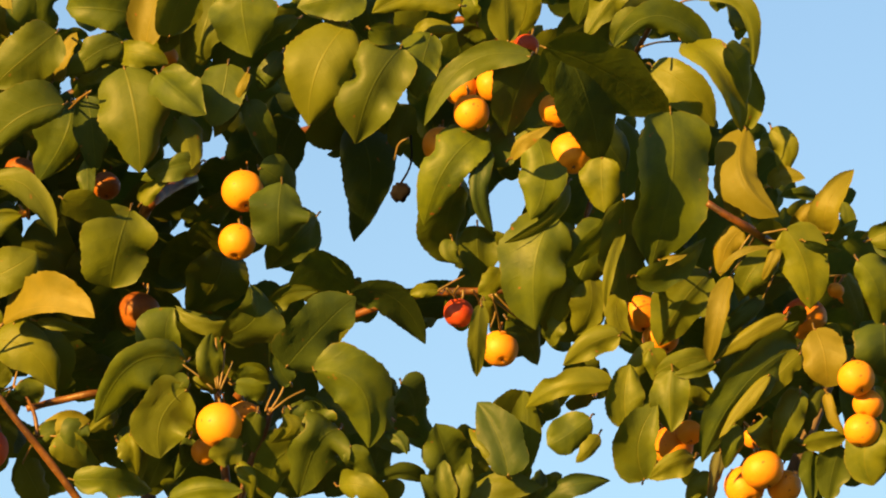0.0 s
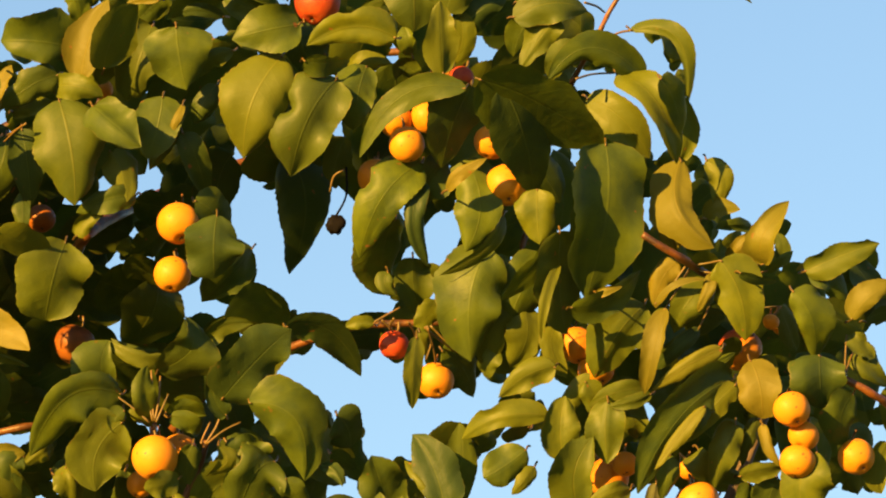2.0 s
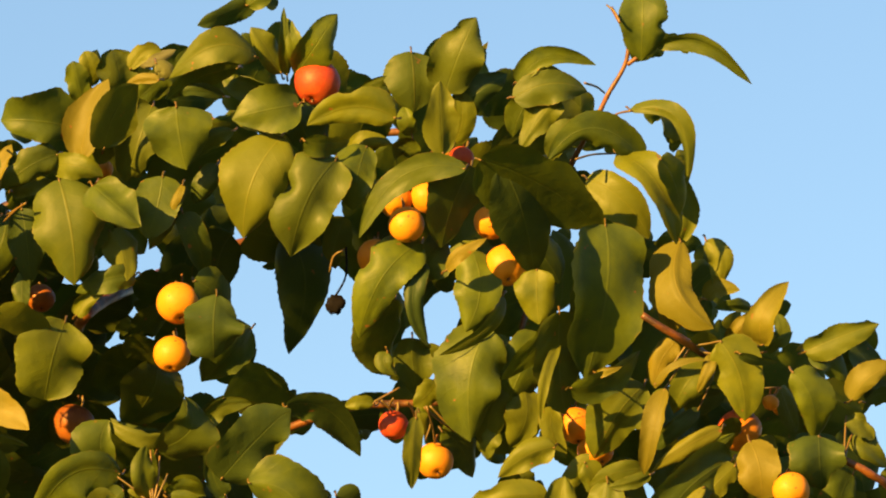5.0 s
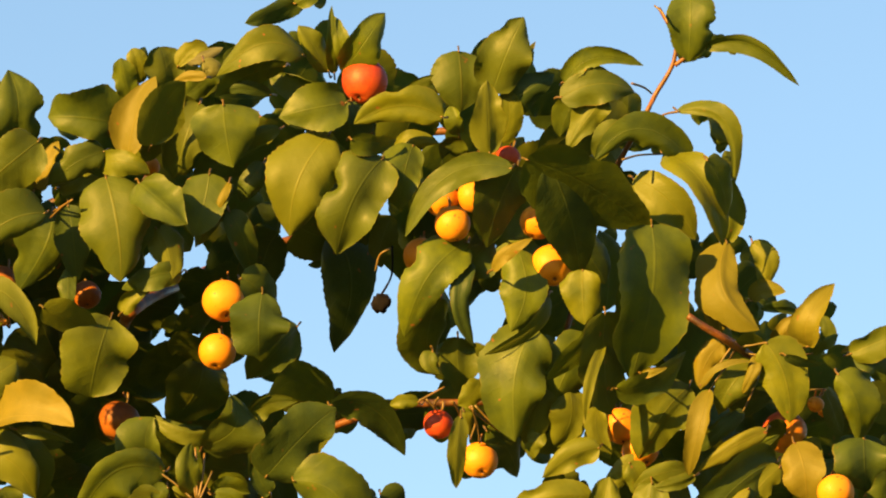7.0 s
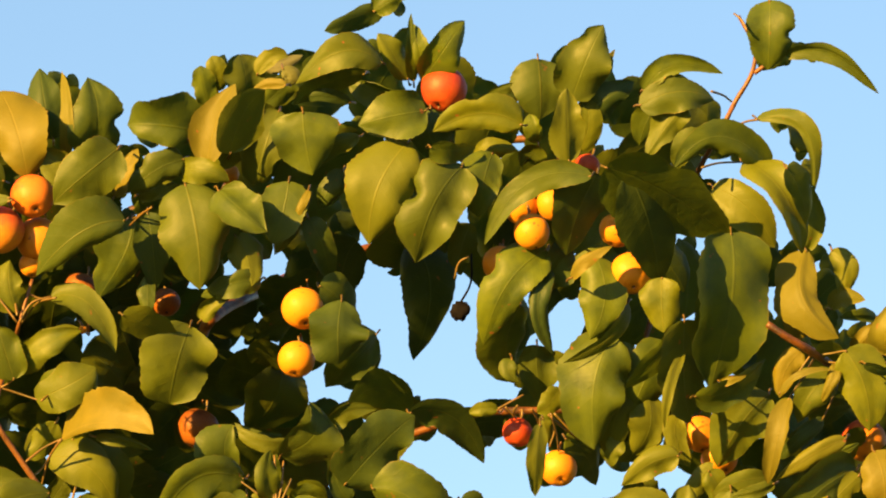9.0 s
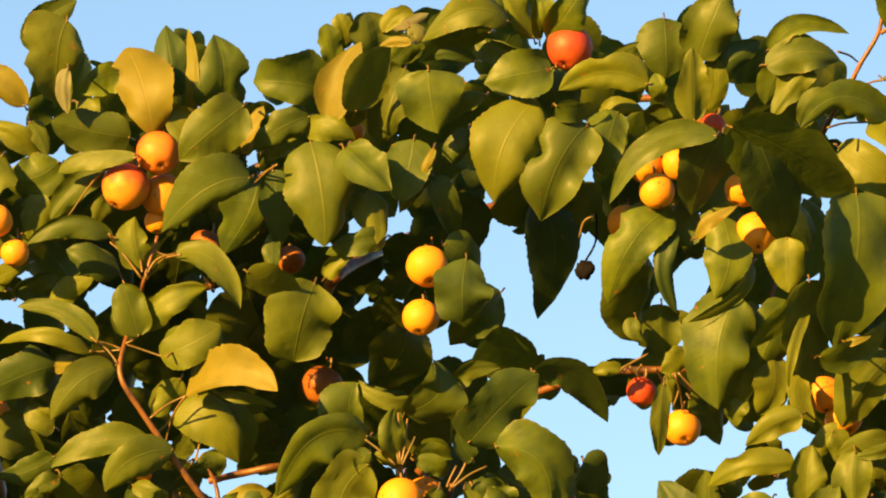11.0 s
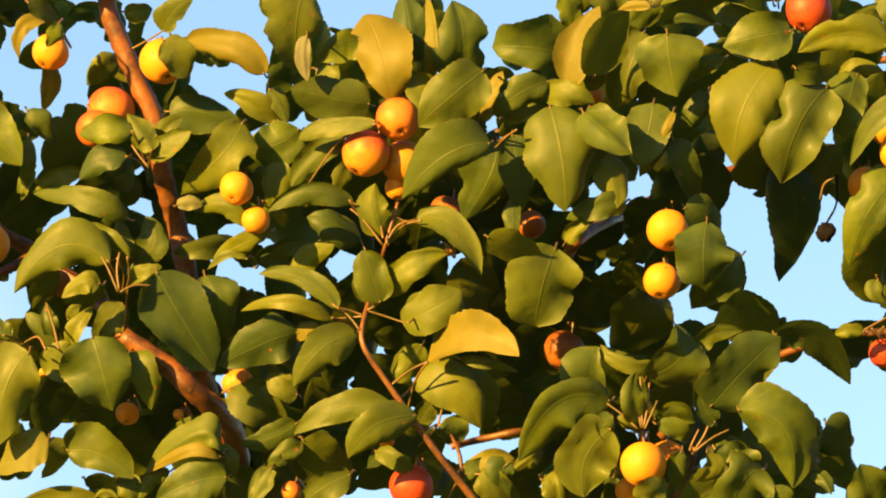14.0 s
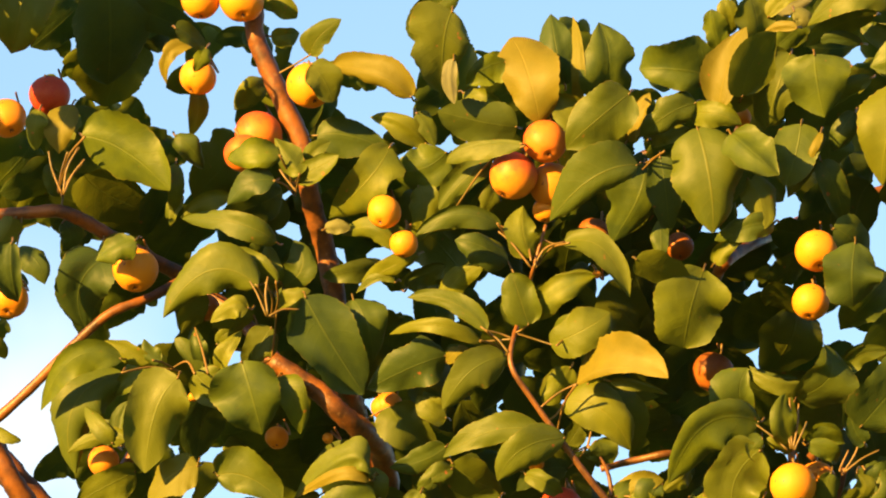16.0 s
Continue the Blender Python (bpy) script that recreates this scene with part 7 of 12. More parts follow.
leaf("olive", (0.3475, 4.7127, 2.7153), (0.3577, 4.7082, 2.7031), (0.3745, 4.7243, 2.6903), (-0.0059, -0.0033, -0.0067), (0.0073, 0.0001, 0.0074), (0.3387, 4.6880, 2.6884))
leaf("gold", (0.2664, 4.6719, 2.6998), (0.2728, 4.6653, 2.6776), (0.2743, 4.6779, 2.6559), (-0.0164, 0.0009, -0.0029), (0.0168, -0.0042, 0.0021), (0.2659, 4.6927, 2.7092), shape="round")
leaf("gold", (0.2118, 4.6629, 2.7762), (0.1997, 4.6677, 2.7611), (0.1954, 4.6770, 2.7427), (-0.0092, 0.0020, 0.0049), (0.0092, 0.0010, -0.0041), (0.2201, 4.6600, 2.7738))
leaf("olive", (0.2374, 4.6748, 2.7635), (0.2186, 4.6665, 2.7430), (0.2096, 4.6852, 2.7247), (-0.0092, -0.0037, 0.0056), (0.0117, 0.0047, -0.0071), (0.2324, 4.6814, 2.7708))
leaf("gold", (0.1951, 4.6668, 2.7437), (0.2119, 4.6542, 2.7563), (0.2352, 4.6569, 2.7594), (-0.0010, 0.0002, 0.0024), (0.0012, 0.0001, -0.0028), (0.2201, 4.6600, 2.7738))
leaf("gold", (0.2396, 4.6652, 2.7668), (0.2356, 4.6581, 2.7518), (0.2267, 4.6691, 2.7361), (-0.0056, 0.0001, 0.0024), (0.0037, -0.0008, -0.0018), (0.2263, 4.6707, 2.7723))
leaf("gold", (0.2025, 4.6724, 2.7411), (0.1931, 4.6677, 2.7083), (0.1861, 4.6892, 2.6786), (-0.0098, -0.0005, 0.0024), (0.0064, -0.0016, -0.0021), (0.2232, 4.6653, 2.7730))
leaf("green", (0.2181, 4.7072, 2.7387), (0.2336, 4.7135, 2.7433), (0.2530, 4.7263, 2.7507), (-0.0015, -0.0073, 0.0054), (0.0024, 0.0103, -0.0087), (0.2434, 4.7016, 2.7663), calm=0.4)
leaf("gold", (0.2457, 4.6811, 2.7118), (0.2182, 4.6781, 2.6973), (0.1917, 4.6895, 2.6804), (-0.0034, -0.0007, 0.0056), (0.0045, 0.0035, -0.0067), (0.2493, 4.7018, 2.7193))
leaf("green", (0.2292, 4.6987, 2.7317), (0.2081, 4.6882, 2.7108), (0.1947, 4.7010, 2.7007), (-0.0034, -0.0034, 0.0030), (0.0048, 0.0047, -0.0043), (0.2434, 4.7016, 2.7663))
leaf("green", (0.2185, 4.7073, 2.6966), (0.2365, 4.7016, 2.7026), (0.2574, 4.7079, 2.7150), (-0.0017, -0.0021, 0.0033), (0.0021, 0.0026, -0.0041), (0.2151, 4.7286, 2.7004))
leaf("green", (0.2543, 4.6925, 2.6902), (0.2129, 4.6729, 2.6566), (0.1792, 4.7008, 2.6048), (-0.0145, -0.0123, 0.0099), (0.0122, 0.0104, -0.0083), (0.2572, 4.7136, 2.6987))
# narrow gold leaf added as the sunlit ridge of the large leaf
leaf("gold", (0.2312, 4.6758, 2.6655), (0.2107, 4.6773, 2.6423), (0.1927, 4.6881, 2.6195), (-0.0035, 0.0020, 0.0034), (0.0047, -0.0009, -0.0041), (0.2338, 4.6963, 2.6739))
leaf("olive", (0.2558, 4.6887, 2.6849), (0.2372, 4.6861, 2.6660), (0.2159, 4.7001, 2.6421), (-0.0083, -0.0029, 0.0070), (0.0075, 0.0046, -0.0058), (0.2586, 4.7092, 2.6932))
leaf("green", (0.2740, 4.7176, 2.6649), (0.2662, 4.7148, 2.6480), (0.2619, 4.7316, 2.6310), (-0.0063, -0.0005, 0.0021), (0.0058, 0.0034, -0.0012), (0.2754, 4.7375, 2.6738))
leaf("gold", (0.2764, 4.7014, 2.6568), (0.2810, 4.6991, 2.6377), (0.2896, 4.7056, 2.6242), (-0.0047, 0.0015, -0.0016), (0.0037, -0.0000, 0.0016), (0.2751, 4.7223, 2.6659))
leaf("olive", (0.2562, 4.7084, 2.6585), (0.2461, 4.7074, 2.6355), (0.2397, 4.7277, 2.6118), (-0.0116, -0.0032, 0.0032), (0.0106, 0.0040, -0.0026), (0.2576, 4.7283, 2.6675))
leaf("olive", (0.2592, 4.7176, 2.6200), (0.2762, 4.7127, 2.6232), (0.2927, 4.7201, 2.6273), (-0.0014, -0.0031, 0.0064), (0.0016, 0.0051, -0.0069), (0.2555, 4.7387, 2.6246), lone=True)
leaf("olive", (0.1916, 4.6973, 2.6804), (0.1753, 4.6895, 2.6726), (0.1594, 4.6916, 2.6697), (-0.0014, -0.0012, 0.0047), (0.0017, 0.0026, -0.0054), (0.1955, 4.7193, 2.6871), lone=True)
leaf("green", (0.2926, 4.7190, 2.7530), (0.2997, 4.7360, 2.7392), (0.3070, 4.7551, 2.7258), (-0.0077, -0.0040, -0.0039), (0.0077, 0.0048, 0.0041), (0.2615, 4.7360, 2.7540), calm=0.4)
leaf("green", (0.2628, 4.7432, 2.7233), (0.2495, 4.7414, 2.7186), (0.2363, 4.7446, 2.7016), (-0.0072, -0.0130, 0.0057), (0.0072, 0.0130, -0.0057), (0.2708, 4.7550, 2.7347), calm=0.4)
shaded_leaf((-0.7546, 4.7662, 3.0422), (-0.7693, 4.7619, 3.0248), (-0.7914, 4.7627, 3.0067), (-0.0091, -0.0160, 0.0081), (0.0091, 0.0160, -0.0081))
shaded_leaf((-0.7253, 4.7196, 3.0463), (-0.7255, 4.7433, 3.0117), (-0.7320, 4.7784, 2.9802), (-0.0267, -0.0220, -0.0054), (0.0291, 0.0240, 0.0059))
shaded_leaf((-0.7158, 4.7832, 3.0234), (-0.7272, 4.7900, 2.9928), (-0.7379, 4.8056, 2.9694), (-0.0272, -0.0296, 0.0032), (0.0224, 0.0272, -0.0020))
shaded_leaf((-0.7101, 4.7409, 3.0340), (-0.6856, 4.7605, 3.0279), (-0.6562, 4.7952, 3.0215), (0.0058, -0.0063, 0.0107), (-0.0059, 0.0075, -0.0103))
shaded_leaf((-0.6715, 4.7836, 3.0604), (-0.6975, 4.7776, 3.0449), (-0.7152, 4.7786, 3.0267), (-0.0051, -0.0108, 0.0061), (0.0064, 0.0135, -0.0077))
shaded_leaf((-0.5934, 4.7640, 3.0091), (-0.5916, 4.7690, 3.0013), (-0.5950, 4.7804, 2.9907), (-0.0058, -0.0048, -0.0012), (0.0068, 0.0056, 0.0014))
shaded_leaf((-0.7985, 4.8333, 2.9497), (-0.8107, 4.8280, 2.9297), (-0.8289, 4.8311, 2.9120), (-0.0159, -0.0239, 0.0101), (0.0159, 0.0239, -0.0101))
shaded_leaf((-0.7743, 4.8287, 2.9295), (-0.7985, 4.8123, 2.9089), (-0.8203, 4.8086, 2.8989), (-0.0049, -0.0123, 0.0090), (0.0049, 0.0123, -0.0090))
shaded_leaf((-0.7474, 4.7746, 2.9051), (-0.7279, 4.7983, 2.8928), (-0.6920, 4.8332, 2.8878), (0.0099, -0.0079, 0.0172), (-0.0103, 0.0119, -0.0162))
shaded_leaf((-0.6812, 4.8173, 2.9067), (-0.6924, 4.8193, 2.8887), (-0.7043, 4.8277, 2.8679), (-0.0125, -0.0153, 0.0041), (0.0103, 0.0141, -0.0030))
shaded_leaf((-0.6251, 4.7965, 2.9375), (-0.6419, 4.7913, 2.9131), (-0.6641, 4.7936, 2.8909), (-0.0155, -0.0237, 0.0103), (0.0155, 0.0237, -0.0103))
shaded_leaf((-0.5923, 4.7933, 2.8946), (-0.6126, 4.7789, 2.8795), (-0.6385, 4.7731, 2.8690), (-0.0039, -0.0123, 0.0093), (0.0047, 0.0147, -0.0112))
shaded_leaf((-0.5937, 4.8057, 2.8934), (-0.6041, 4.8013, 2.8761), (-0.6198, 4.8035, 2.8653), (-0.0081, -0.0133, 0.0062), (0.0081, 0.0133, -0.0062))
shaded_leaf((-0.4842, 4.7555, 2.9544), (-0.4713, 4.7592, 2.9599), (-0.4609, 4.7655, 2.9685), (-0.0035, -0.0098, 0.0073), (0.0035, 0.0098, -0.0073))
shaded_leaf((-0.3444, 4.8273, 2.8873), (-0.3574, 4.8237, 2.8726), (-0.3752, 4.8238, 2.8636), (-0.0065, -0.0135, 0.0076), (0.0065, 0.0135, -0.0076))
shaded_leaf((-0.4917, 4.7951, 2.8964), (-0.4920, 4.8008, 2.8817), (-0.4973, 4.8107, 2.8683), (-0.0086, -0.0085, -0.0007), (0.0086, 0.0085, 0.0007))
shaded_leaf((-0.6619, 4.8234, 2.7283), (-0.6730, 4.8271, 2.7064), (-0.6810, 4.8314, 2.6983), (-0.0048, -0.0061, 0.0018), (0.0048, 0.0067, -0.0016))
shaded_leaf((-0.7626, 4.8561, 2.6998), (-0.7777, 4.8533, 2.6878), (-0.7931, 4.8526, 2.6763), (-0.0057, -0.0118, 0.0067), (0.0057, 0.0118, -0.0067))
shaded_leaf((-0.3136, 4.8383, 2.8575), (-0.3099, 4.8535, 2.8337), (-0.3072, 4.8852, 2.8046), (-0.0170, -0.0135, -0.0060), (0.0170, 0.0135, 0.0060))
shaded_leaf((-0.3420, 4.8017, 2.8117), (-0.3210, 4.8215, 2.7982), (-0.3094, 4.8510, 2.7825), (-0.0132, -0.0035, -0.0133), (0.0149, 0.0060, 0.0158))
shaded_leaf((-0.5182, 4.8321, 2.6512), (-0.5059, 4.8442, 2.6447), (-0.5029, 4.8623, 2.6305), (-0.0126, -0.0048, -0.0101), (0.0124, 0.0063, 0.0105))
shaded_leaf((-0.3544, 4.8345, 2.6743), (-0.3635, 4.8417, 2.6532), (-0.3661, 4.8515, 2.6327), (-0.0118, -0.0130, -0.0000), (0.0118, 0.0130, 0.0000))
shaded_leaf((-0.3139, 4.7724, 2.9623), (-0.3033, 4.7785, 2.9664), (-0.2927, 4.7883, 2.9669), (0.0001, -0.0039, 0.0044), (-0.0001, 0.0044, -0.0043))
shaded_leaf((-0.1636, 4.7880, 2.9649), (-0.1810, 4.7821, 2.9470), (-0.1943, 4.7850, 2.9363), (-0.0081, -0.0142, 0.0065), (0.0081, 0.0142, -0.0065))
shaded_leaf((-0.1458, 4.8021, 2.9228), (-0.1415, 4.8147, 2.9032), (-0.1441, 4.8385, 2.8818), (-0.0152, -0.0126, -0.0041), (0.0152, 0.0126, 0.0041))
shaded_leaf((-0.1600, 4.8210, 2.9511), (-0.1623, 4.8283, 2.9322), (-0.1647, 4.8411, 2.9149), (-0.0177, -0.0172, -0.0025), (0.0177, 0.0172, 0.0025))
shaded_leaf((-0.3155, 4.8388, 2.8351), (-0.3074, 4.8605, 2.8130), (-0.2998, 4.8944, 2.7844), (-0.0148, -0.0102, -0.0072), (0.0148, 0.0102, 0.0072))
shaded_leaf((-0.2348, 4.8419, 2.8087), (-0.2088, 4.8629, 2.8048), (-0.1828, 4.8876, 2.8018), (0.0070, -0.0150, 0.0168), (-0.0071, 0.0171, -0.0163))
shaded_leaf((-0.1909, 4.8604, 2.8135), (-0.1953, 4.8665, 2.7873), (-0.2179, 4.8816, 2.7632), (-0.0204, -0.0241, 0.0046), (0.0204, 0.0241, -0.0046))
shaded_leaf((-0.2717, 4.8758, 2.7800), (-0.2892, 4.8736, 2.7610), (-0.3071, 4.8790, 2.7438), (-0.0125, -0.0198, 0.0083), (0.0125, 0.0198, -0.0083))
shaded_leaf((-0.3360, 4.8396, 2.7436), (-0.3148, 4.8613, 2.7305), (-0.2894, 4.8872, 2.7274), (0.0078, -0.0108, 0.0115), (-0.0078, 0.0124, -0.0111))
shaded_leaf((-0.2097, 4.8196, 2.8316), (-0.2153, 4.8153, 2.8295), (-0.2214, 4.8128, 2.8275), (-0.0010, -0.0058, 0.0048), (0.0010, 0.0058, -0.0048))
shaded_leaf((-0.1816, 4.8372, 2.8491), (-0.1970, 4.8338, 2.8366), (-0.2102, 4.8341, 2.8252), (-0.0067, -0.0126, 0.0061), (0.0067, 0.0126, -0.0061))
shaded_leaf((-0.2166, 4.8303, 2.8150), (-0.2014, 4.8390, 2.8172), (-0.1863, 4.8583, 2.8084), (0.0043, -0.0074, 0.0081), (-0.0043, 0.0084, -0.0078))
shaded_leaf((-0.1878, 4.8107, 2.7148), (-0.1662, 4.8240, 2.7134), (-0.1491, 4.8411, 2.7175), (0.0020, -0.0114, 0.0131), (-0.0020, 0.0129, -0.0127))
shaded_leaf((-0.0877, 4.7973, 2.9010), (-0.0725, 4.8253, 2.8647), (-0.0873, 4.8691, 2.8198), (-0.0219, -0.0171, -0.0049), (0.0198, 0.0174, 0.0049))
shaded_leaf((-0.1296, 4.7906, 2.8969), (-0.1409, 4.8011, 2.8768), (-0.1436, 4.8269, 2.8469), (-0.0177, -0.0171, -0.0003), (0.0177, 0.0171, 0.0003))
shaded_leaf((-0.1117, 4.7796, 2.8985), (-0.0899, 4.7979, 2.8943), (-0.0591, 4.8228, 2.8963), (0.0052, -0.0174, 0.0163), (-0.0052, 0.0194, -0.0158))
shaded_leaf((-0.0409, 4.7709, 2.9052), (-0.0476, 4.7784, 2.8889), (-0.0521, 4.7890, 2.8735), (-0.0099, -0.0099, 0.0006), (0.0099, 0.0099, -0.0006))
shaded_leaf((-0.1148, 4.8184, 2.6840), (-0.0976, 4.8355, 2.6741), (-0.0803, 4.8577, 2.6653), (0.0079, 0.0051, 0.0120), (-0.0079, -0.0038, -0.0116))
shaded_leaf((0.2647, 4.8325, 2.6891), (0.2601, 4.8355, 2.6717), (0.2515, 4.8479, 2.6518), (-0.0172, -0.0192, 0.0013), (0.0172, 0.0192, -0.0013))
shaded_leaf((0.3063, 4.8182, 2.7226), (0.3108, 4.8238, 2.7148), (0.3254, 4.8523, 2.6985), (-0.0119, -0.0061, -0.0084), (0.0119, 0.0075, 0.0087))
shaded_leaf((-0.1425, 4.9627, 2.7920), (-0.1768, 4.9435, 2.7790), (-0.2112, 4.9320, 2.7682), (-0.0044, -0.0184, 0.0174), (0.0043, 0.0206, -0.0169))
shaded_leaf((-0.4356, 4.9658, 2.7646), (-0.4691, 4.9569, 2.7461), (-0.4954, 4.9587, 2.7188), (-0.0134, -0.0275, 0.0140), (0.0134, 0.0275, -0.0140))
shaded_leaf((-0.2380, 4.9103, 2.6739), (-0.2080, 4.9244, 2.6802), (-0.1780, 4.9474, 2.6842), (0.0002, 0.0175, -0.0171), (-0.0002, -0.0175, 0.0171))
shaded_leaf((-0.7451, 4.8558, 2.9295), (-0.7744, 4.8428, 2.9141), (-0.8021, 4.8391, 2.8952), (-0.0080, -0.0227, 0.0131), (0.0082, 0.0188, -0.0141))
shaded_leaf((-0.5626, 4.9238, 2.7561), (-0.5499, 4.9480, 2.7307), (-0.5454, 4.9807, 2.7044), (-0.0167, -0.0098, -0.0087), (0.0166, 0.0115, 0.0091))
shaded_leaf((0.1829, 4.9445, 2.6563), (0.1798, 4.9168, 2.6782), (0.1730, 4.8972, 2.7010), (0.0159, 0.0146, 0.0066), (-0.0160, -0.0130, -0.0061))
shaded_leaf((-0.1442, 4.9028, 2.6907), (-0.1683, 4.8721, 2.7020), (-0.1884, 4.8480, 2.7194), (0.0129, 0.0065, 0.0173), (-0.0129, -0.0065, -0.0173))
shaded_leaf((0.2774, 4.8696, 2.7379), (0.2923, 4.8935, 2.7172), (0.3006, 4.9259, 2.6955), (-0.0189, -0.0069, -0.0094), (0.0187, 0.0109, 0.0105))
shaded_leaf((-0.5851, 4.8648, 2.9900), (-0.5989, 4.8680, 2.9626), (-0.6119, 4.8791, 2.9365), (-0.0144, -0.0170, 0.0030), (0.0144, 0.0170, -0.0030))
shaded_leaf((-0.0009, 4.8729, 2.9941), (-0.0005, 4.8889, 2.9653), (-0.0024, 4.9127, 2.9385), (-0.0223, -0.0166, -0.0038), (0.0223, 0.0166, 0.0038))
shaded_leaf((-0.4154, 4.9083, 2.7977), (-0.4303, 4.9114, 2.7707), (-0.4456, 4.9223, 2.7455), (-0.0173, -0.0213, 0.0049), (0.0172, 0.0233, -0.0043))
shaded_leaf((-0.6051, 4.8817, 2.8411), (-0.6307, 4.8702, 2.8253), (-0.6586, 4.8656, 2.8149), (-0.0058, -0.0183, 0.0125), (0.0059, 0.0166, -0.0129))
shaded_leaf((-0.5773, 4.9584, 2.7014), (-0.6126, 4.9297, 2.7013), (-0.6481, 4.9127, 2.6887), (-0.0001, -0.0213, 0.0181), (0.0003, 0.0169, -0.0193))
shaded_leaf((0.0588, 4.8378, 2.8895), (0.0688, 4.8197, 2.9233), (0.0879, 4.8102, 2.9554), (0.0219, 0.0273, -0.0027), (-0.0219, -0.0273, 0.0027))
shaded_leaf((-0.3517, 4.9011, 2.8252), (-0.3773, 4.8753, 2.8251), (-0.4032, 4.8570, 2.8276), (0.0038, -0.0096, 0.0130), (-0.0040, 0.0141, -0.0118))
shaded_leaf((-0.2340, 4.8521, 2.9804), (-0.2688, 4.8332, 2.9621), (-0.3047, 4.8213, 2.9488), (-0.0063, -0.0252, 0.0177), (0.0064, 0.0228, -0.0183))
shaded_leaf((-0.1815, 4.9271, 2.6286), (-0.2038, 4.8975, 2.6404), (-0.2310, 4.8783, 2.6445), (0.0092, -0.0080, 0.0164), (-0.0093, 0.0100, -0.0159))
shaded_leaf((-0.5004, 4.8878, 2.8994), (-0.4770, 4.9178, 2.8796), (-0.4564, 4.9561, 2.8594), (-0.0163, -0.0100, -0.0180), (0.0163, 0.0100, 0.0180))
shaded_leaf((0.3374, 4.8917, 2.7754), (0.3013, 4.8724, 2.7634), (0.2670, 4.8618, 2.7496), (-0.0050, -0.0205, 0.0167), (0.0049, 0.0227, -0.0161))
shaded_leaf((-0.1714, 4.9019, 2.7402), (-0.2045, 4.8691, 2.7433), (-0.2371, 4.8437, 2.7500), (0.0086, -0.0201, 0.0191), (-0.0086, 0.0201, -0.0191))
shaded_leaf((-0.3258, 4.8181, 2.9187), (-0.3213, 4.8457, 2.8885), (-0.3073, 4.8802, 2.8630), (-0.0198, -0.0116, -0.0094), (0.0197, 0.0136, 0.0100))
shaded_leaf((0.2158, 4.9170, 2.8094), (0.1911, 4.8851, 2.8226), (0.1714, 4.8599, 2.8417), (0.0122, 0.0093, 0.0148), (-0.0123, -0.0076, -0.0144))
shaded_leaf((-0.1500, 4.8697, 2.8642), (-0.1790, 4.8408, 2.8663), (-0.2086, 4.8202, 2.8682), (0.0059, -0.0131, 0.0177), (-0.0060, 0.0152, -0.0172))
shaded_leaf((-0.2100, 4.9092, 2.8078), (-0.2384, 4.8809, 2.8101), (-0.2682, 4.8629, 2.8048), (0.0031, -0.0111, 0.0184), (-0.0032, 0.0132, -0.0179))
shaded_leaf((0.0959, 4.8703, 2.9956), (0.1198, 4.8937, 2.9815), (0.1494, 4.9225, 2.9780), (-0.0091, 0.0068, -0.0138), (0.0089, -0.0034, 0.0147))
shaded_leaf((-0.6282, 4.9285, 2.7244), (-0.5964, 4.9502, 2.7264), (-0.5677, 4.9823, 2.7204), (-0.0058, 0.0146, -0.0197), (0.0057, -0.0123, 0.0203))
shaded_leaf((0.1392, 4.8177, 2.9982), (0.1051, 4.8041, 2.9824), (0.0757, 4.8004, 2.9606), (-0.0085, -0.0232, 0.0132), (0.0085, 0.0232, -0.0132))
shaded_leaf((-0.3908, 4.8138, 2.9096), (-0.3594, 4.8144, 2.9262), (-0.3313, 4.8214, 2.9495), (0.0116, 0.0270, -0.0146), (-0.0117, -0.0247, 0.0152))
shaded_leaf((-0.3783, 4.8520, 2.8145), (-0.4087, 4.8491, 2.7914), (-0.4353, 4.8554, 2.7653), (-0.0153, -0.0248, 0.0133), (0.0153, 0.0248, -0.0133))
shaded_leaf((-0.4188, 4.8819, 2.7576), (-0.3978, 4.9032, 2.7447), (-0.3755, 4.9316, 2.7361), (-0.0109, 0.0035, -0.0153), (0.0108, 0.0002, 0.0163))
shaded_leaf((-0.3209, 4.8834, 2.8775), (-0.2944, 4.8829, 2.8940), (-0.2709, 4.8891, 2.9160), (0.0101, 0.0207, -0.0105), (-0.0100, -0.0225, 0.0100))
shaded_leaf((0.0688, 4.9009, 2.9362), (0.0371, 4.8702, 2.9397), (0.0038, 4.8498, 2.9356), (0.0044, -0.0162, 0.0158), (-0.0044, 0.0162, -0.0158))
shaded_leaf((-0.6933, 4.8901, 2.8976), (-0.7128, 4.8939, 2.8682), (-0.7325, 4.9055, 2.8402), (-0.0172, -0.0203, 0.0069), (0.0172, 0.0203, -0.0069))
shaded_leaf((-0.2117, 4.8623, 2.8529), (-0.2406, 4.8396, 2.8508), (-0.2689, 4.8277, 2.8393), (-0.0010, -0.0131, 0.0148), (0.0009, 0.0148, -0.0144))
shaded_leaf((-0.5798, 4.9155, 2.8271), (-0.6103, 4.8837, 2.8292), (-0.6428, 4.8616, 2.8260), (0.0042, -0.0138, 0.0188), (-0.0042, 0.0138, -0.0188))
shaded_leaf((-0.6285, 4.8678, 2.7836), (-0.6204, 4.8463, 2.8143), (-0.6134, 4.8326, 2.8468), (0.0235, 0.0238, 0.0016), (-0.0236, -0.0214, -0.0009))
shaded_leaf((0.3873, 4.9536, 2.8060), (0.3620, 4.9248, 2.8155), (0.3357, 4.9045, 2.8240), (0.0081, -0.0060, 0.0122), (-0.0082, 0.0090, -0.0114))
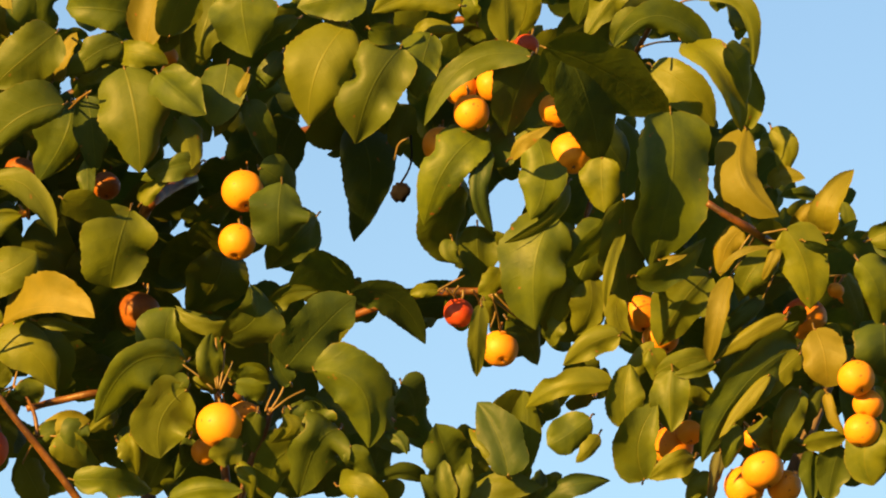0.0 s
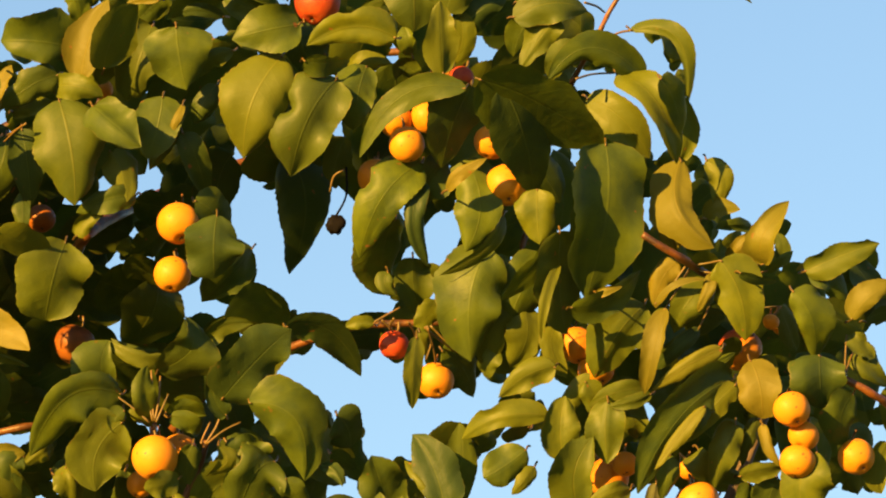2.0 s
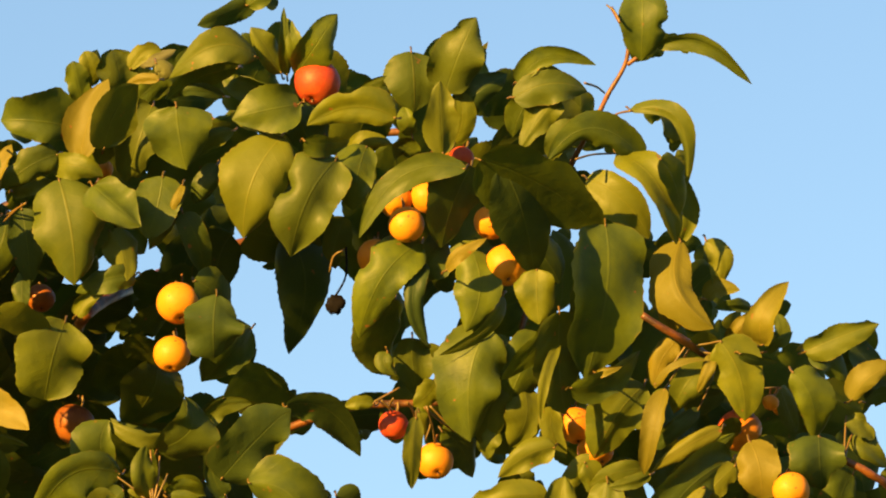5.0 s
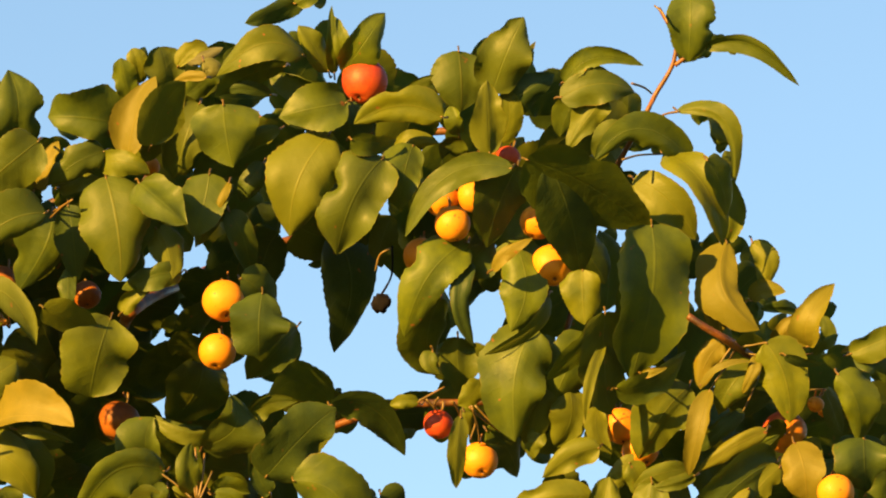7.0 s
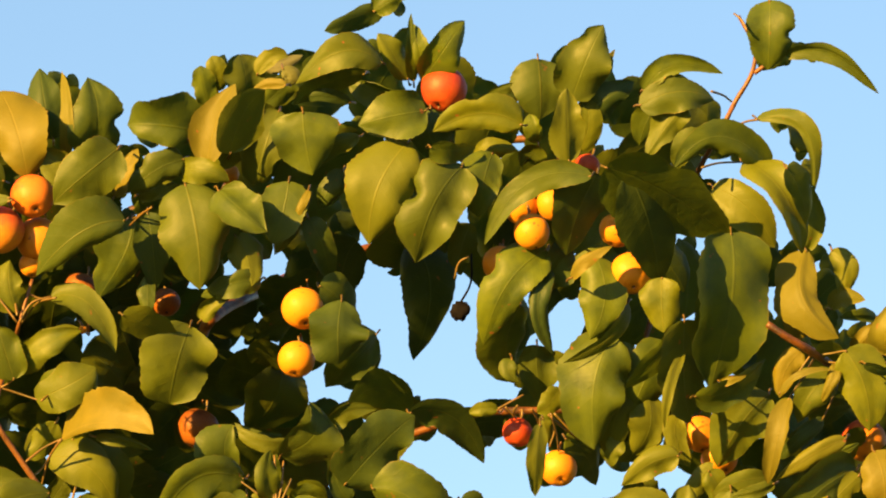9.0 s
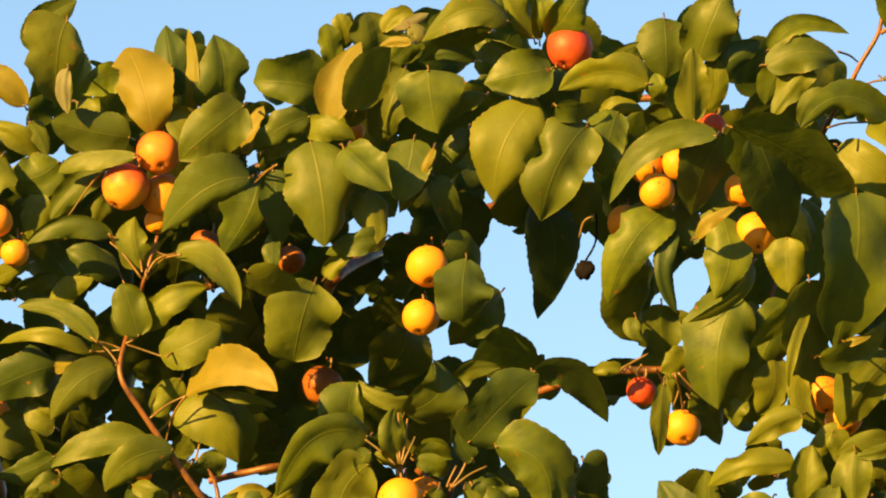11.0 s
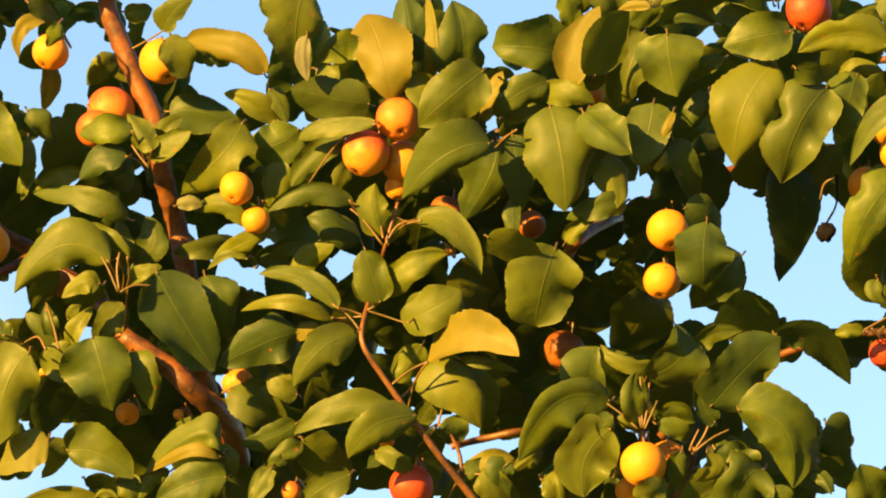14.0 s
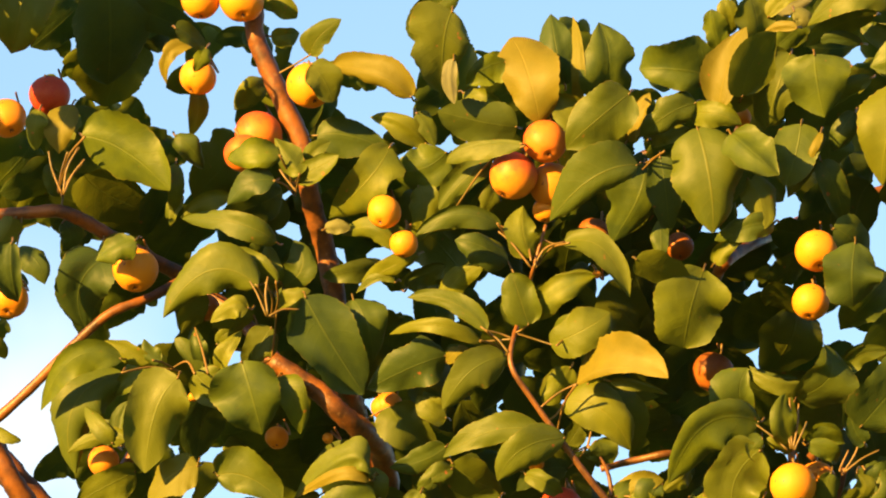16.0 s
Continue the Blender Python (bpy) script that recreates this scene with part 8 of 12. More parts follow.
shaded_leaf((-0.3899, 4.8916, 2.9248), (-0.4096, 4.8618, 2.9369), (-0.4328, 4.8408, 2.9470), (0.0114, 0.0041, 0.0172), (-0.0115, -0.0003, -0.0162))
shaded_leaf((-0.4897, 4.9119, 2.8492), (-0.4818, 4.9303, 2.8236), (-0.4857, 4.9568, 2.7984), (-0.0160, -0.0131, -0.0054), (0.0160, 0.0131, 0.0054))
shaded_leaf((-0.6188, 4.8820, 2.8205), (-0.5935, 4.9125, 2.8009), (-0.5803, 4.9531, 2.7748), (-0.0196, -0.0117, -0.0185), (0.0196, 0.0117, 0.0185))
shaded_leaf((-0.5212, 4.9180, 2.9366), (-0.5545, 4.8888, 2.9250), (-0.5882, 4.8650, 2.9244), (0.0011, -0.0163, 0.0160), (-0.0010, 0.0144, -0.0165))
shaded_leaf((-0.7662, 4.7892, 2.9605), (-0.7584, 4.8174, 2.9358), (-0.7513, 4.8534, 2.9131), (-0.0216, -0.0126, -0.0115), (0.0215, 0.0149, 0.0121))
shaded_leaf((0.1258, 4.9207, 2.8565), (0.0968, 4.8939, 2.8565), (0.0687, 4.8744, 2.8601), (0.0052, -0.0119, 0.0160), (-0.0051, 0.0100, -0.0165))
shaded_leaf((-0.3851, 4.8909, 2.8914), (-0.4051, 4.8567, 2.9079), (-0.4265, 4.8306, 2.9252), (0.0136, 0.0085, 0.0159), (-0.0139, -0.0010, -0.0139))
shaded_leaf((0.1283, 4.8948, 2.7452), (0.1298, 4.8626, 2.7769), (0.1179, 4.8387, 2.8086), (0.0196, 0.0160, 0.0068), (-0.0195, -0.0180, -0.0073))
shaded_leaf((-0.7731, 4.8514, 2.8243), (-0.7394, 4.8673, 2.8403), (-0.7047, 4.8942, 2.8460), (0.0023, 0.0198, -0.0166), (-0.0025, -0.0157, 0.0176))
shaded_leaf((-0.7247, 4.9480, 2.7218), (-0.7477, 4.9221, 2.7241), (-0.7730, 4.9059, 2.7212), (0.0030, -0.0090, 0.0149), (-0.0032, 0.0139, -0.0136))
shaded_leaf((-0.3787, 4.9363, 2.7711), (-0.3719, 4.9142, 2.8031), (-0.3581, 4.9004, 2.8349), (0.0242, 0.0229, -0.0011), (-0.0243, -0.0204, 0.0018))
shaded_leaf((-0.3187, 4.8311, 2.8591), (-0.2900, 4.8400, 2.8690), (-0.2625, 4.8557, 2.8841), (0.0050, 0.0195, -0.0136), (-0.0051, -0.0158, 0.0146))
shaded_leaf((-0.3733, 4.9339, 2.8877), (-0.4012, 4.9014, 2.8960), (-0.4330, 4.8794, 2.8965), (0.0079, -0.0198, 0.0162), (-0.0080, 0.0219, -0.0157))
shaded_leaf((-0.1926, 4.9070, 2.7008), (-0.1693, 4.9314, 2.6855), (-0.1485, 4.9643, 2.6692), (-0.0145, -0.0093, -0.0188), (0.0144, 0.0114, 0.0193))
shaded_leaf((0.0562, 4.8960, 2.9050), (0.0833, 4.8991, 2.9227), (0.1146, 4.9128, 2.9322), (0.0069, 0.0220, -0.0150), (-0.0069, -0.0220, 0.0150))
shaded_leaf((0.1849, 4.9856, 2.7483), (0.1627, 4.9517, 2.7655), (0.1407, 4.9257, 2.7841), (0.0163, 0.0100, 0.0179), (-0.0163, -0.0100, -0.0179))
shaded_leaf((-0.1339, 4.9130, 2.8451), (-0.1627, 4.8876, 2.8500), (-0.1935, 4.8730, 2.8454), (0.0038, -0.0147, 0.0168), (-0.0038, 0.0147, -0.0168))
shaded_leaf((-0.4459, 4.8166, 2.8750), (-0.4258, 4.8407, 2.8588), (-0.4084, 4.8730, 2.8425), (-0.0128, -0.0027, -0.0129), (0.0126, 0.0078, 0.0142))
shaded_leaf((-0.2877, 4.9379, 2.6782), (-0.2631, 4.9332, 2.6946), (-0.2422, 4.9352, 2.7168), (0.0103, 0.0204, -0.0083), (-0.0103, -0.0188, 0.0088))
shaded_leaf((-0.6407, 4.8660, 2.9057), (-0.6350, 4.8810, 2.8785), (-0.6387, 4.9039, 2.8525), (-0.0207, -0.0149, -0.0057), (0.0207, 0.0149, 0.0057))
shaded_leaf((-0.2391, 4.9526, 2.7741), (-0.2698, 4.9186, 2.7820), (-0.3020, 4.8932, 2.7888), (0.0081, -0.0154, 0.0143), (-0.0082, 0.0172, -0.0138))
shaded_leaf((-0.0127, 4.8601, 2.9096), (-0.0252, 4.8306, 2.9306), (-0.0315, 4.8084, 2.9554), (0.0196, 0.0114, 0.0098), (-0.0195, -0.0135, -0.0103))
shaded_leaf((-0.1262, 4.8817, 3.0216), (-0.1131, 4.8700, 3.0497), (-0.0934, 4.8671, 3.0762), (0.0180, 0.0225, -0.0054), (-0.0180, -0.0225, 0.0054))
shaded_leaf((-0.1586, 4.9534, 2.6960), (-0.1398, 4.9386, 2.7202), (-0.1270, 4.9307, 2.7492), (0.0156, 0.0173, -0.0048), (-0.0155, -0.0191, 0.0043))
shaded_leaf((-0.3997, 4.8235, 2.9142), (-0.4219, 4.8213, 2.8925), (-0.4470, 4.8260, 2.8756), (-0.0113, -0.0192, 0.0106), (0.0113, 0.0192, -0.0106))
shaded_leaf((0.2558, 4.9247, 2.8457), (0.2275, 4.9130, 2.8313), (0.2052, 4.9113, 2.8105), (-0.0090, -0.0165, 0.0116), (0.0090, 0.0165, -0.0116))
shaded_leaf((0.2084, 4.8714, 2.7879), (0.2071, 4.8438, 2.8202), (0.2129, 4.8243, 2.8537), (0.0231, 0.0200, 0.0033), (-0.0232, -0.0177, -0.0027))
shaded_leaf((0.0269, 4.8464, 2.9429), (0.0003, 4.8434, 2.9233), (-0.0186, 4.8501, 2.8983), (-0.0139, -0.0228, 0.0098), (0.0138, 0.0249, -0.0092))
shaded_leaf((0.2983, 4.8936, 2.7529), (0.3342, 4.9058, 2.7596), (0.3680, 4.9231, 2.7784), (0.0043, 0.0199, -0.0141), (-0.0044, -0.0180, 0.0146))
shaded_leaf((-0.5300, 4.8703, 2.6747), (-0.5101, 4.8912, 2.6614), (-0.4875, 4.9186, 2.6546), (-0.0105, 0.0091, -0.0141), (0.0104, -0.0073, 0.0146))
shaded_leaf((-0.3555, 4.8980, 2.6477), (-0.3210, 4.9161, 2.6501), (-0.2878, 4.9393, 2.6642), (0.0017, 0.0254, -0.0188), (-0.0019, -0.0206, 0.0200))
shaded_leaf((-0.4004, 4.8870, 2.9011), (-0.3980, 4.9022, 2.8734), (-0.4023, 4.9252, 2.8475), (-0.0188, -0.0139, -0.0036), (0.0187, 0.0158, 0.0041))
shaded_leaf((0.0629, 4.9269, 2.7742), (0.0413, 4.8988, 2.7853), (0.0151, 4.8808, 2.7894), (0.0090, -0.0074, 0.0151), (-0.0091, 0.0092, -0.0146))
shaded_leaf((0.1973, 4.8821, 2.7855), (0.2212, 4.9094, 2.7665), (0.2493, 4.9435, 2.7531), (-0.0146, -0.0117, -0.0203), (0.0145, 0.0139, 0.0209))
shaded_leaf((-0.5046, 4.8719, 2.7687), (-0.5373, 4.8521, 2.7603), (-0.5694, 4.8417, 2.7478), (-0.0032, -0.0185, 0.0153), (0.0032, 0.0185, -0.0153))
shaded_leaf((-0.7862, 4.8386, 2.8912), (-0.7599, 4.8546, 2.8992), (-0.7347, 4.8804, 2.9013), (-0.0009, 0.0172, -0.0168), (0.0009, -0.0172, 0.0168))
shaded_leaf((-0.6168, 4.8848, 2.7245), (-0.6013, 4.8724, 2.7550), (-0.5786, 4.8693, 2.7823), (0.0165, 0.0212, -0.0058), (-0.0164, -0.0232, 0.0052))
shaded_leaf((-0.4836, 4.9368, 2.7824), (-0.4533, 4.9411, 2.8054), (-0.4257, 4.9524, 2.8332), (0.0134, 0.0259, -0.0127), (-0.0136, -0.0214, 0.0139))
shaded_leaf((-0.4171, 4.8998, 2.8648), (-0.3915, 4.9233, 2.8531), (-0.3619, 4.9517, 2.8538), (-0.0079, 0.0159, -0.0149), (0.0077, -0.0101, 0.0164))
shaded_leaf((-0.0366, 4.8302, 2.9690), (-0.0253, 4.8112, 2.9941), (-0.0110, 4.8003, 3.0200), (0.0192, 0.0222, -0.0035), (-0.0194, -0.0179, 0.0046))
shaded_leaf((-0.2898, 4.8709, 2.8173), (-0.2554, 4.8990, 2.8092), (-0.2221, 4.9356, 2.8004), (-0.0098, 0.0116, -0.0186), (0.0097, -0.0093, 0.0192))
shaded_leaf((-0.0716, 4.7945, 3.0364), (-0.0655, 4.8178, 3.0109), (-0.0558, 4.8485, 2.9883), (-0.0183, -0.0089, -0.0075), (0.0183, 0.0108, 0.0080))
shaded_leaf((0.3352, 4.9398, 2.6638), (0.3182, 4.9043, 2.6859), (0.2965, 4.8776, 2.7060), (0.0177, 0.0126, 0.0157), (-0.0180, -0.0062, -0.0141))
shaded_leaf((-0.1890, 4.8852, 3.0142), (-0.1851, 4.8642, 3.0369), (-0.1833, 4.8509, 3.0618), (0.0161, 0.0123, 0.0017), (-0.0161, -0.0123, -0.0017))
shaded_leaf((-0.0261, 4.9253, 2.6274), (-0.0024, 4.9278, 2.6433), (0.0216, 4.9382, 2.6608), (0.0085, 0.0172, -0.0104), (-0.0085, -0.0172, 0.0104))
shaded_leaf((0.2279, 4.9392, 2.7529), (0.1986, 4.9134, 2.7511), (0.1711, 4.8941, 2.7561), (0.0048, -0.0118, 0.0159), (-0.0047, 0.0099, -0.0164))
shaded_leaf((-0.2541, 4.9488, 2.7785), (-0.2850, 4.9368, 2.7523), (-0.3219, 4.9294, 2.7396), (-0.0088, -0.0247, 0.0142), (0.0088, 0.0247, -0.0142))
shaded_leaf((-0.2355, 4.8948, 2.8518), (-0.2559, 4.8893, 2.8283), (-0.2806, 4.8903, 2.8114), (-0.0110, -0.0200, 0.0094), (0.0110, 0.0200, -0.0094))
shaded_leaf((-0.1947, 4.9111, 2.8354), (-0.1666, 4.9195, 2.8460), (-0.1397, 4.9348, 2.8614), (0.0047, 0.0165, -0.0114), (-0.0047, -0.0165, 0.0114))
shaded_leaf((-0.2420, 4.9389, 2.8739), (-0.2783, 4.9120, 2.8678), (-0.3148, 4.8933, 2.8623), (0.0007, -0.0197, 0.0167), (-0.0005, 0.0156, -0.0178))
shaded_leaf((-0.1537, 4.8373, 3.0032), (-0.1674, 4.8478, 2.9778), (-0.1744, 4.8666, 2.9522), (-0.0153, -0.0151, 0.0019), (0.0153, 0.0151, -0.0019))
shaded_leaf((-0.6125, 4.8746, 2.9505), (-0.5830, 4.8831, 2.9684), (-0.5512, 4.9020, 2.9790), (0.0054, 0.0236, -0.0146), (-0.0055, -0.0215, 0.0151))
shaded_leaf((-0.5095, 4.8723, 2.8121), (-0.5140, 4.8862, 2.7862), (-0.5228, 4.9078, 2.7626), (-0.0192, -0.0195, -0.0011), (0.0193, 0.0176, 0.0005))
shaded_leaf((-0.1832, 4.9506, 2.7448), (-0.1532, 4.9405, 2.7670), (-0.1314, 4.9363, 2.7982), (0.0162, 0.0251, -0.0100), (-0.0162, -0.0251, 0.0100))
shaded_leaf((-0.1843, 4.8997, 2.8799), (-0.1672, 4.8850, 2.9041), (-0.1534, 4.8775, 2.9320), (0.0151, 0.0203, -0.0037), (-0.0152, -0.0186, 0.0041))
shaded_leaf((-0.1097, 4.8271, 2.9848), (-0.1444, 4.8127, 2.9707), (-0.1759, 4.8080, 2.9512), (-0.0069, -0.0229, 0.0136), (0.0069, 0.0229, -0.0136))
shaded_leaf((-0.6942, 4.8351, 2.8472), (-0.6783, 4.8251, 2.8691), (-0.6596, 4.8236, 2.8901), (0.0139, 0.0196, -0.0066), (-0.0138, -0.0214, 0.0062))
shaded_leaf((-0.0621, 4.8000, 3.0474), (-0.0544, 4.8182, 3.0222), (-0.0552, 4.8443, 2.9982), (-0.0186, -0.0114, -0.0054), (0.0186, 0.0114, 0.0054))
shaded_leaf((0.2383, 4.8643, 2.7057), (0.2730, 4.8851, 2.7103), (0.3080, 4.9124, 2.7220), (0.0010, 0.0173, -0.0169), (-0.0010, -0.0173, 0.0169))
shaded_leaf((0.0193, 4.8630, 2.8028), (0.0070, 4.8689, 2.7789), (-0.0079, 4.8821, 2.7582), (-0.0133, -0.0181, 0.0035), (0.0133, 0.0181, -0.0035))
shaded_leaf((0.0152, 4.9202, 2.9045), (-0.0196, 4.8882, 2.9049), (-0.0523, 4.8627, 2.9123), (0.0081, -0.0128, 0.0210), (-0.0082, 0.0152, -0.0203))
shaded_leaf((-0.3471, 4.8523, 2.9163), (-0.3729, 4.8156, 2.9313), (-0.4014, 4.7875, 2.9452), (0.0120, 0.0043, 0.0176), (-0.0121, -0.0004, -0.0166))
shaded_leaf((-0.4392, 4.9824, 2.7069), (-0.4477, 4.9469, 2.7303), (-0.4613, 4.9198, 2.7533), (0.0203, 0.0073, 0.0114), (-0.0202, -0.0095, -0.0119))
shaded_leaf((0.2427, 4.9574, 2.6789), (0.2071, 4.9315, 2.6770), (0.1726, 4.9161, 2.6669), (-0.0003, -0.0155, 0.0152), (0.0001, 0.0191, -0.0142))
shaded_leaf((-0.4906, 4.9015, 2.7761), (-0.4730, 4.9277, 2.7554), (-0.4476, 4.9595, 2.7451), (-0.0143, -0.0071, -0.0184), (0.0142, 0.0092, 0.0190))
shaded_leaf((-0.3914, 4.8831, 2.9398), (-0.3848, 4.8637, 2.9668), (-0.3694, 4.8528, 2.9927), (0.0179, 0.0217, -0.0012), (-0.0181, -0.0178, 0.0022))
shaded_leaf((0.0327, 4.8766, 2.9103), (0.0215, 4.8832, 2.8845), (0.0131, 4.8977, 2.8596), (-0.0144, -0.0159, 0.0015), (0.0145, 0.0143, -0.0019))
shaded_leaf((0.2816, 4.9183, 2.7564), (0.2623, 4.8869, 2.7729), (0.2405, 4.8640, 2.7886), (0.0131, 0.0081, 0.0145), (-0.0133, -0.0045, -0.0136))
shaded_leaf((-0.0978, 4.9448, 2.6969), (-0.0885, 4.9735, 2.6703), (-0.0689, 5.0089, 2.6501), (-0.0170, -0.0079, -0.0111), (0.0168, 0.0117, 0.0120))
shaded_leaf((-0.2295, 4.8776, 2.6775), (-0.2387, 4.8844, 2.6506), (-0.2506, 4.8989, 2.6262), (-0.0159, -0.0159, 0.0023), (0.0159, 0.0159, -0.0023))
shaded_leaf((0.3369, 4.8625, 2.8104), (0.3056, 4.8509, 2.7839), (0.2690, 4.8441, 2.7702), (-0.0112, -0.0267, 0.0171), (0.0113, 0.0241, -0.0178))
shaded_leaf((-0.4311, 4.8905, 2.9375), (-0.4371, 4.9038, 2.9054), (-0.4533, 4.9242, 2.8782), (-0.0211, -0.0204, 0.0018), (0.0211, 0.0204, -0.0018))
shaded_leaf((-0.1973, 4.8600, 2.9416), (-0.2185, 4.8289, 2.9544), (-0.2367, 4.8048, 2.9720), (0.0119, 0.0057, 0.0133), (-0.0119, -0.0057, -0.0133))
shaded_leaf((-0.7825, 4.8202, 2.9016), (-0.7532, 4.8444, 2.8949), (-0.7307, 4.8791, 2.8807), (-0.0128, 0.0141, -0.0179), (0.0126, -0.0094, 0.0191))
shaded_leaf((0.1584, 4.8928, 2.6884), (0.1577, 4.9071, 2.6618), (0.1532, 4.9292, 2.6371), (-0.0164, -0.0160, -0.0024), (0.0164, 0.0160, 0.0024))
shaded_leaf((-0.7124, 4.9494, 2.7994), (-0.7342, 4.9433, 2.7776), (-0.7615, 4.9432, 2.7643), (-0.0105, -0.0209, 0.0126), (0.0104, 0.0229, -0.0121))
shaded_leaf((-0.7076, 4.8506, 2.7752), (-0.6888, 4.8744, 2.7580), (-0.6641, 4.9036, 2.7519), (-0.0095, 0.0014, -0.0136), (0.0093, 0.0018, 0.0144))
shaded_leaf((-0.7492, 4.8129, 2.8971), (-0.7241, 4.8330, 2.8911), (-0.7057, 4.8632, 2.8783), (-0.0102, 0.0108, -0.0135), (0.0101, -0.0090, 0.0140))
shaded_leaf((0.0977, 4.8540, 2.9247), (0.0927, 4.8660, 2.8952), (0.0835, 4.8856, 2.8686), (-0.0211, -0.0196, 0.0002), (0.0211, 0.0218, 0.0004))
shaded_leaf((-0.1710, 4.9133, 3.0266), (-0.2019, 4.8786, 3.0353), (-0.2262, 4.8495, 3.0544), (0.0129, 0.0046, 0.0188), (-0.0130, -0.0025, -0.0183))
shaded_leaf((-0.3448, 4.8622, 2.9163), (-0.3417, 4.8388, 2.9426), (-0.3350, 4.8233, 2.9703), (0.0210, 0.0208, 0.0025), (-0.0212, -0.0165, -0.0014))
shaded_leaf((-0.5262, 4.8990, 2.9144), (-0.4989, 4.8997, 2.9235), (-0.4767, 4.9060, 2.9430), (0.0076, 0.0202, -0.0115), (-0.0076, -0.0185, 0.0119))
shaded_leaf((-0.6734, 4.8739, 2.7573), (-0.6605, 4.8568, 2.7886), (-0.6393, 4.8487, 2.8170), (0.0173, 0.0228, -0.0037), (-0.0174, -0.0189, 0.0047))
shaded_leaf((0.2447, 4.8843, 2.7880), (0.2501, 4.9016, 2.7632), (0.2518, 4.9268, 2.7397), (-0.0188, -0.0154, -0.0060), (0.0188, 0.0154, 0.0060))
shaded_leaf((-0.2768, 4.8511, 2.8162), (-0.2961, 4.8490, 2.7947), (-0.3130, 4.8554, 2.7727), (-0.0116, -0.0169, 0.0062), (0.0115, 0.0185, -0.0058))
shaded_leaf((-0.5420, 4.9168, 2.7636), (-0.5766, 4.8913, 2.7526), (-0.6120, 4.8731, 2.7455), (-0.0018, -0.0241, 0.0203), (0.0019, 0.0216, -0.0209))
shaded_leaf((0.1295, 4.9206, 2.8671), (0.1318, 4.8965, 2.8947), (0.1240, 4.8803, 2.9234), (0.0177, 0.0128, 0.0047), (-0.0177, -0.0128, -0.0047))
shaded_leaf((-0.3796, 4.9336, 2.8476), (-0.3751, 4.9110, 2.8729), (-0.3651, 4.8965, 2.8989), (0.0185, 0.0170, 0.0001), (-0.0186, -0.0151, 0.0004))
shaded_leaf((-0.5603, 4.8904, 2.8131), (-0.5680, 4.8535, 2.8372), (-0.5816, 4.8250, 2.8608), (0.0198, 0.0093, 0.0115), (-0.0198, -0.0093, -0.0115))
shaded_leaf((-0.0032, 4.8268, 2.9163), (0.0258, 4.8455, 2.9165), (0.0543, 4.8729, 2.9152), (-0.0047, 0.0141, -0.0160), (0.0048, -0.0159, 0.0155))
shaded_leaf((0.0576, 4.9768, 2.7604), (0.0361, 4.9385, 2.7825), (0.0048, 4.9108, 2.7961), (0.0171, 0.0010, 0.0190), (-0.0173, 0.0039, -0.0178))
shaded_leaf((-0.5342, 4.9434, 2.7420), (-0.5629, 4.9350, 2.7268), (-0.5893, 4.9359, 2.7079), (-0.0097, -0.0240, 0.0132), (0.0098, 0.0219, -0.0138))
shaded_leaf((-0.3625, 4.9388, 2.7631), (-0.3755, 4.9056, 2.7829), (-0.3847, 4.8798, 2.8061), (0.0175, 0.0102, 0.0112), (-0.0178, -0.0044, -0.0097))
shaded_leaf((-0.6482, 4.8806, 2.7182), (-0.6195, 4.8856, 2.7274), (-0.5964, 4.8958, 2.7481), (0.0083, 0.0216, -0.0142), (-0.0084, -0.0196, 0.0147))
shaded_leaf((0.3578, 4.9957, 2.6851), (0.3477, 4.9566, 2.7124), (0.3270, 4.9266, 2.7366), (0.0186, 0.0088, 0.0105), (-0.0187, -0.0068, -0.0100))
shaded_leaf((-0.4476, 4.9226, 2.6517), (-0.4698, 4.8841, 2.6720), (-0.4879, 4.8526, 2.6970), (0.0187, 0.0064, 0.0168), (-0.0186, -0.0087, -0.0174))
shaded_leaf((-0.6787, 4.8723, 2.8457), (-0.6653, 4.9004, 2.8219), (-0.6431, 4.9344, 2.8073), (-0.0154, -0.0072, -0.0150), (0.0154, 0.0053, 0.0145))
shaded_leaf((-0.6355, 4.9068, 2.8301), (-0.6190, 4.8913, 2.8566), (-0.6096, 4.8829, 2.8873), (0.0171, 0.0193, -0.0024), (-0.0172, -0.0174, 0.0029))
shaded_leaf((0.1391, 4.8376, 2.9400), (0.1652, 4.8591, 2.9305), (0.1937, 4.8873, 2.9267), (-0.0082, 0.0090, -0.0144), (0.0081, -0.0073, 0.0149))
shaded_leaf((-0.3162, 4.9213, 2.8686), (-0.3357, 4.8912, 2.8818), (-0.3613, 4.8711, 2.8888), (0.0093, -0.0015, 0.0140), (-0.0094, 0.0048, -0.0131))
shaded_leaf((-0.6261, 4.8058, 2.9400), (-0.5937, 4.8063, 2.9585), (-0.5623, 4.8145, 2.9794), (0.0106, 0.0269, -0.0150), (-0.0107, -0.0246, 0.0156))
shaded_leaf((-0.4754, 4.8834, 2.9270), (-0.4606, 4.9045, 2.9057), (-0.4539, 4.9343, 2.8831), (-0.0174, -0.0101, -0.0109), (0.0174, 0.0101, 0.0109))
shaded_leaf((-0.5171, 4.9083, 2.8965), (-0.5520, 4.8743, 2.8954), (-0.5872, 4.8478, 2.8971), (0.0062, -0.0217, 0.0212), (-0.0062, 0.0217, -0.0212))
shaded_leaf((-0.3086, 4.9164, 2.6674), (-0.2838, 4.9195, 2.6816), (-0.2603, 4.9299, 2.6994), (0.0079, 0.0191, -0.0105), (-0.0080, -0.0175, 0.0109))
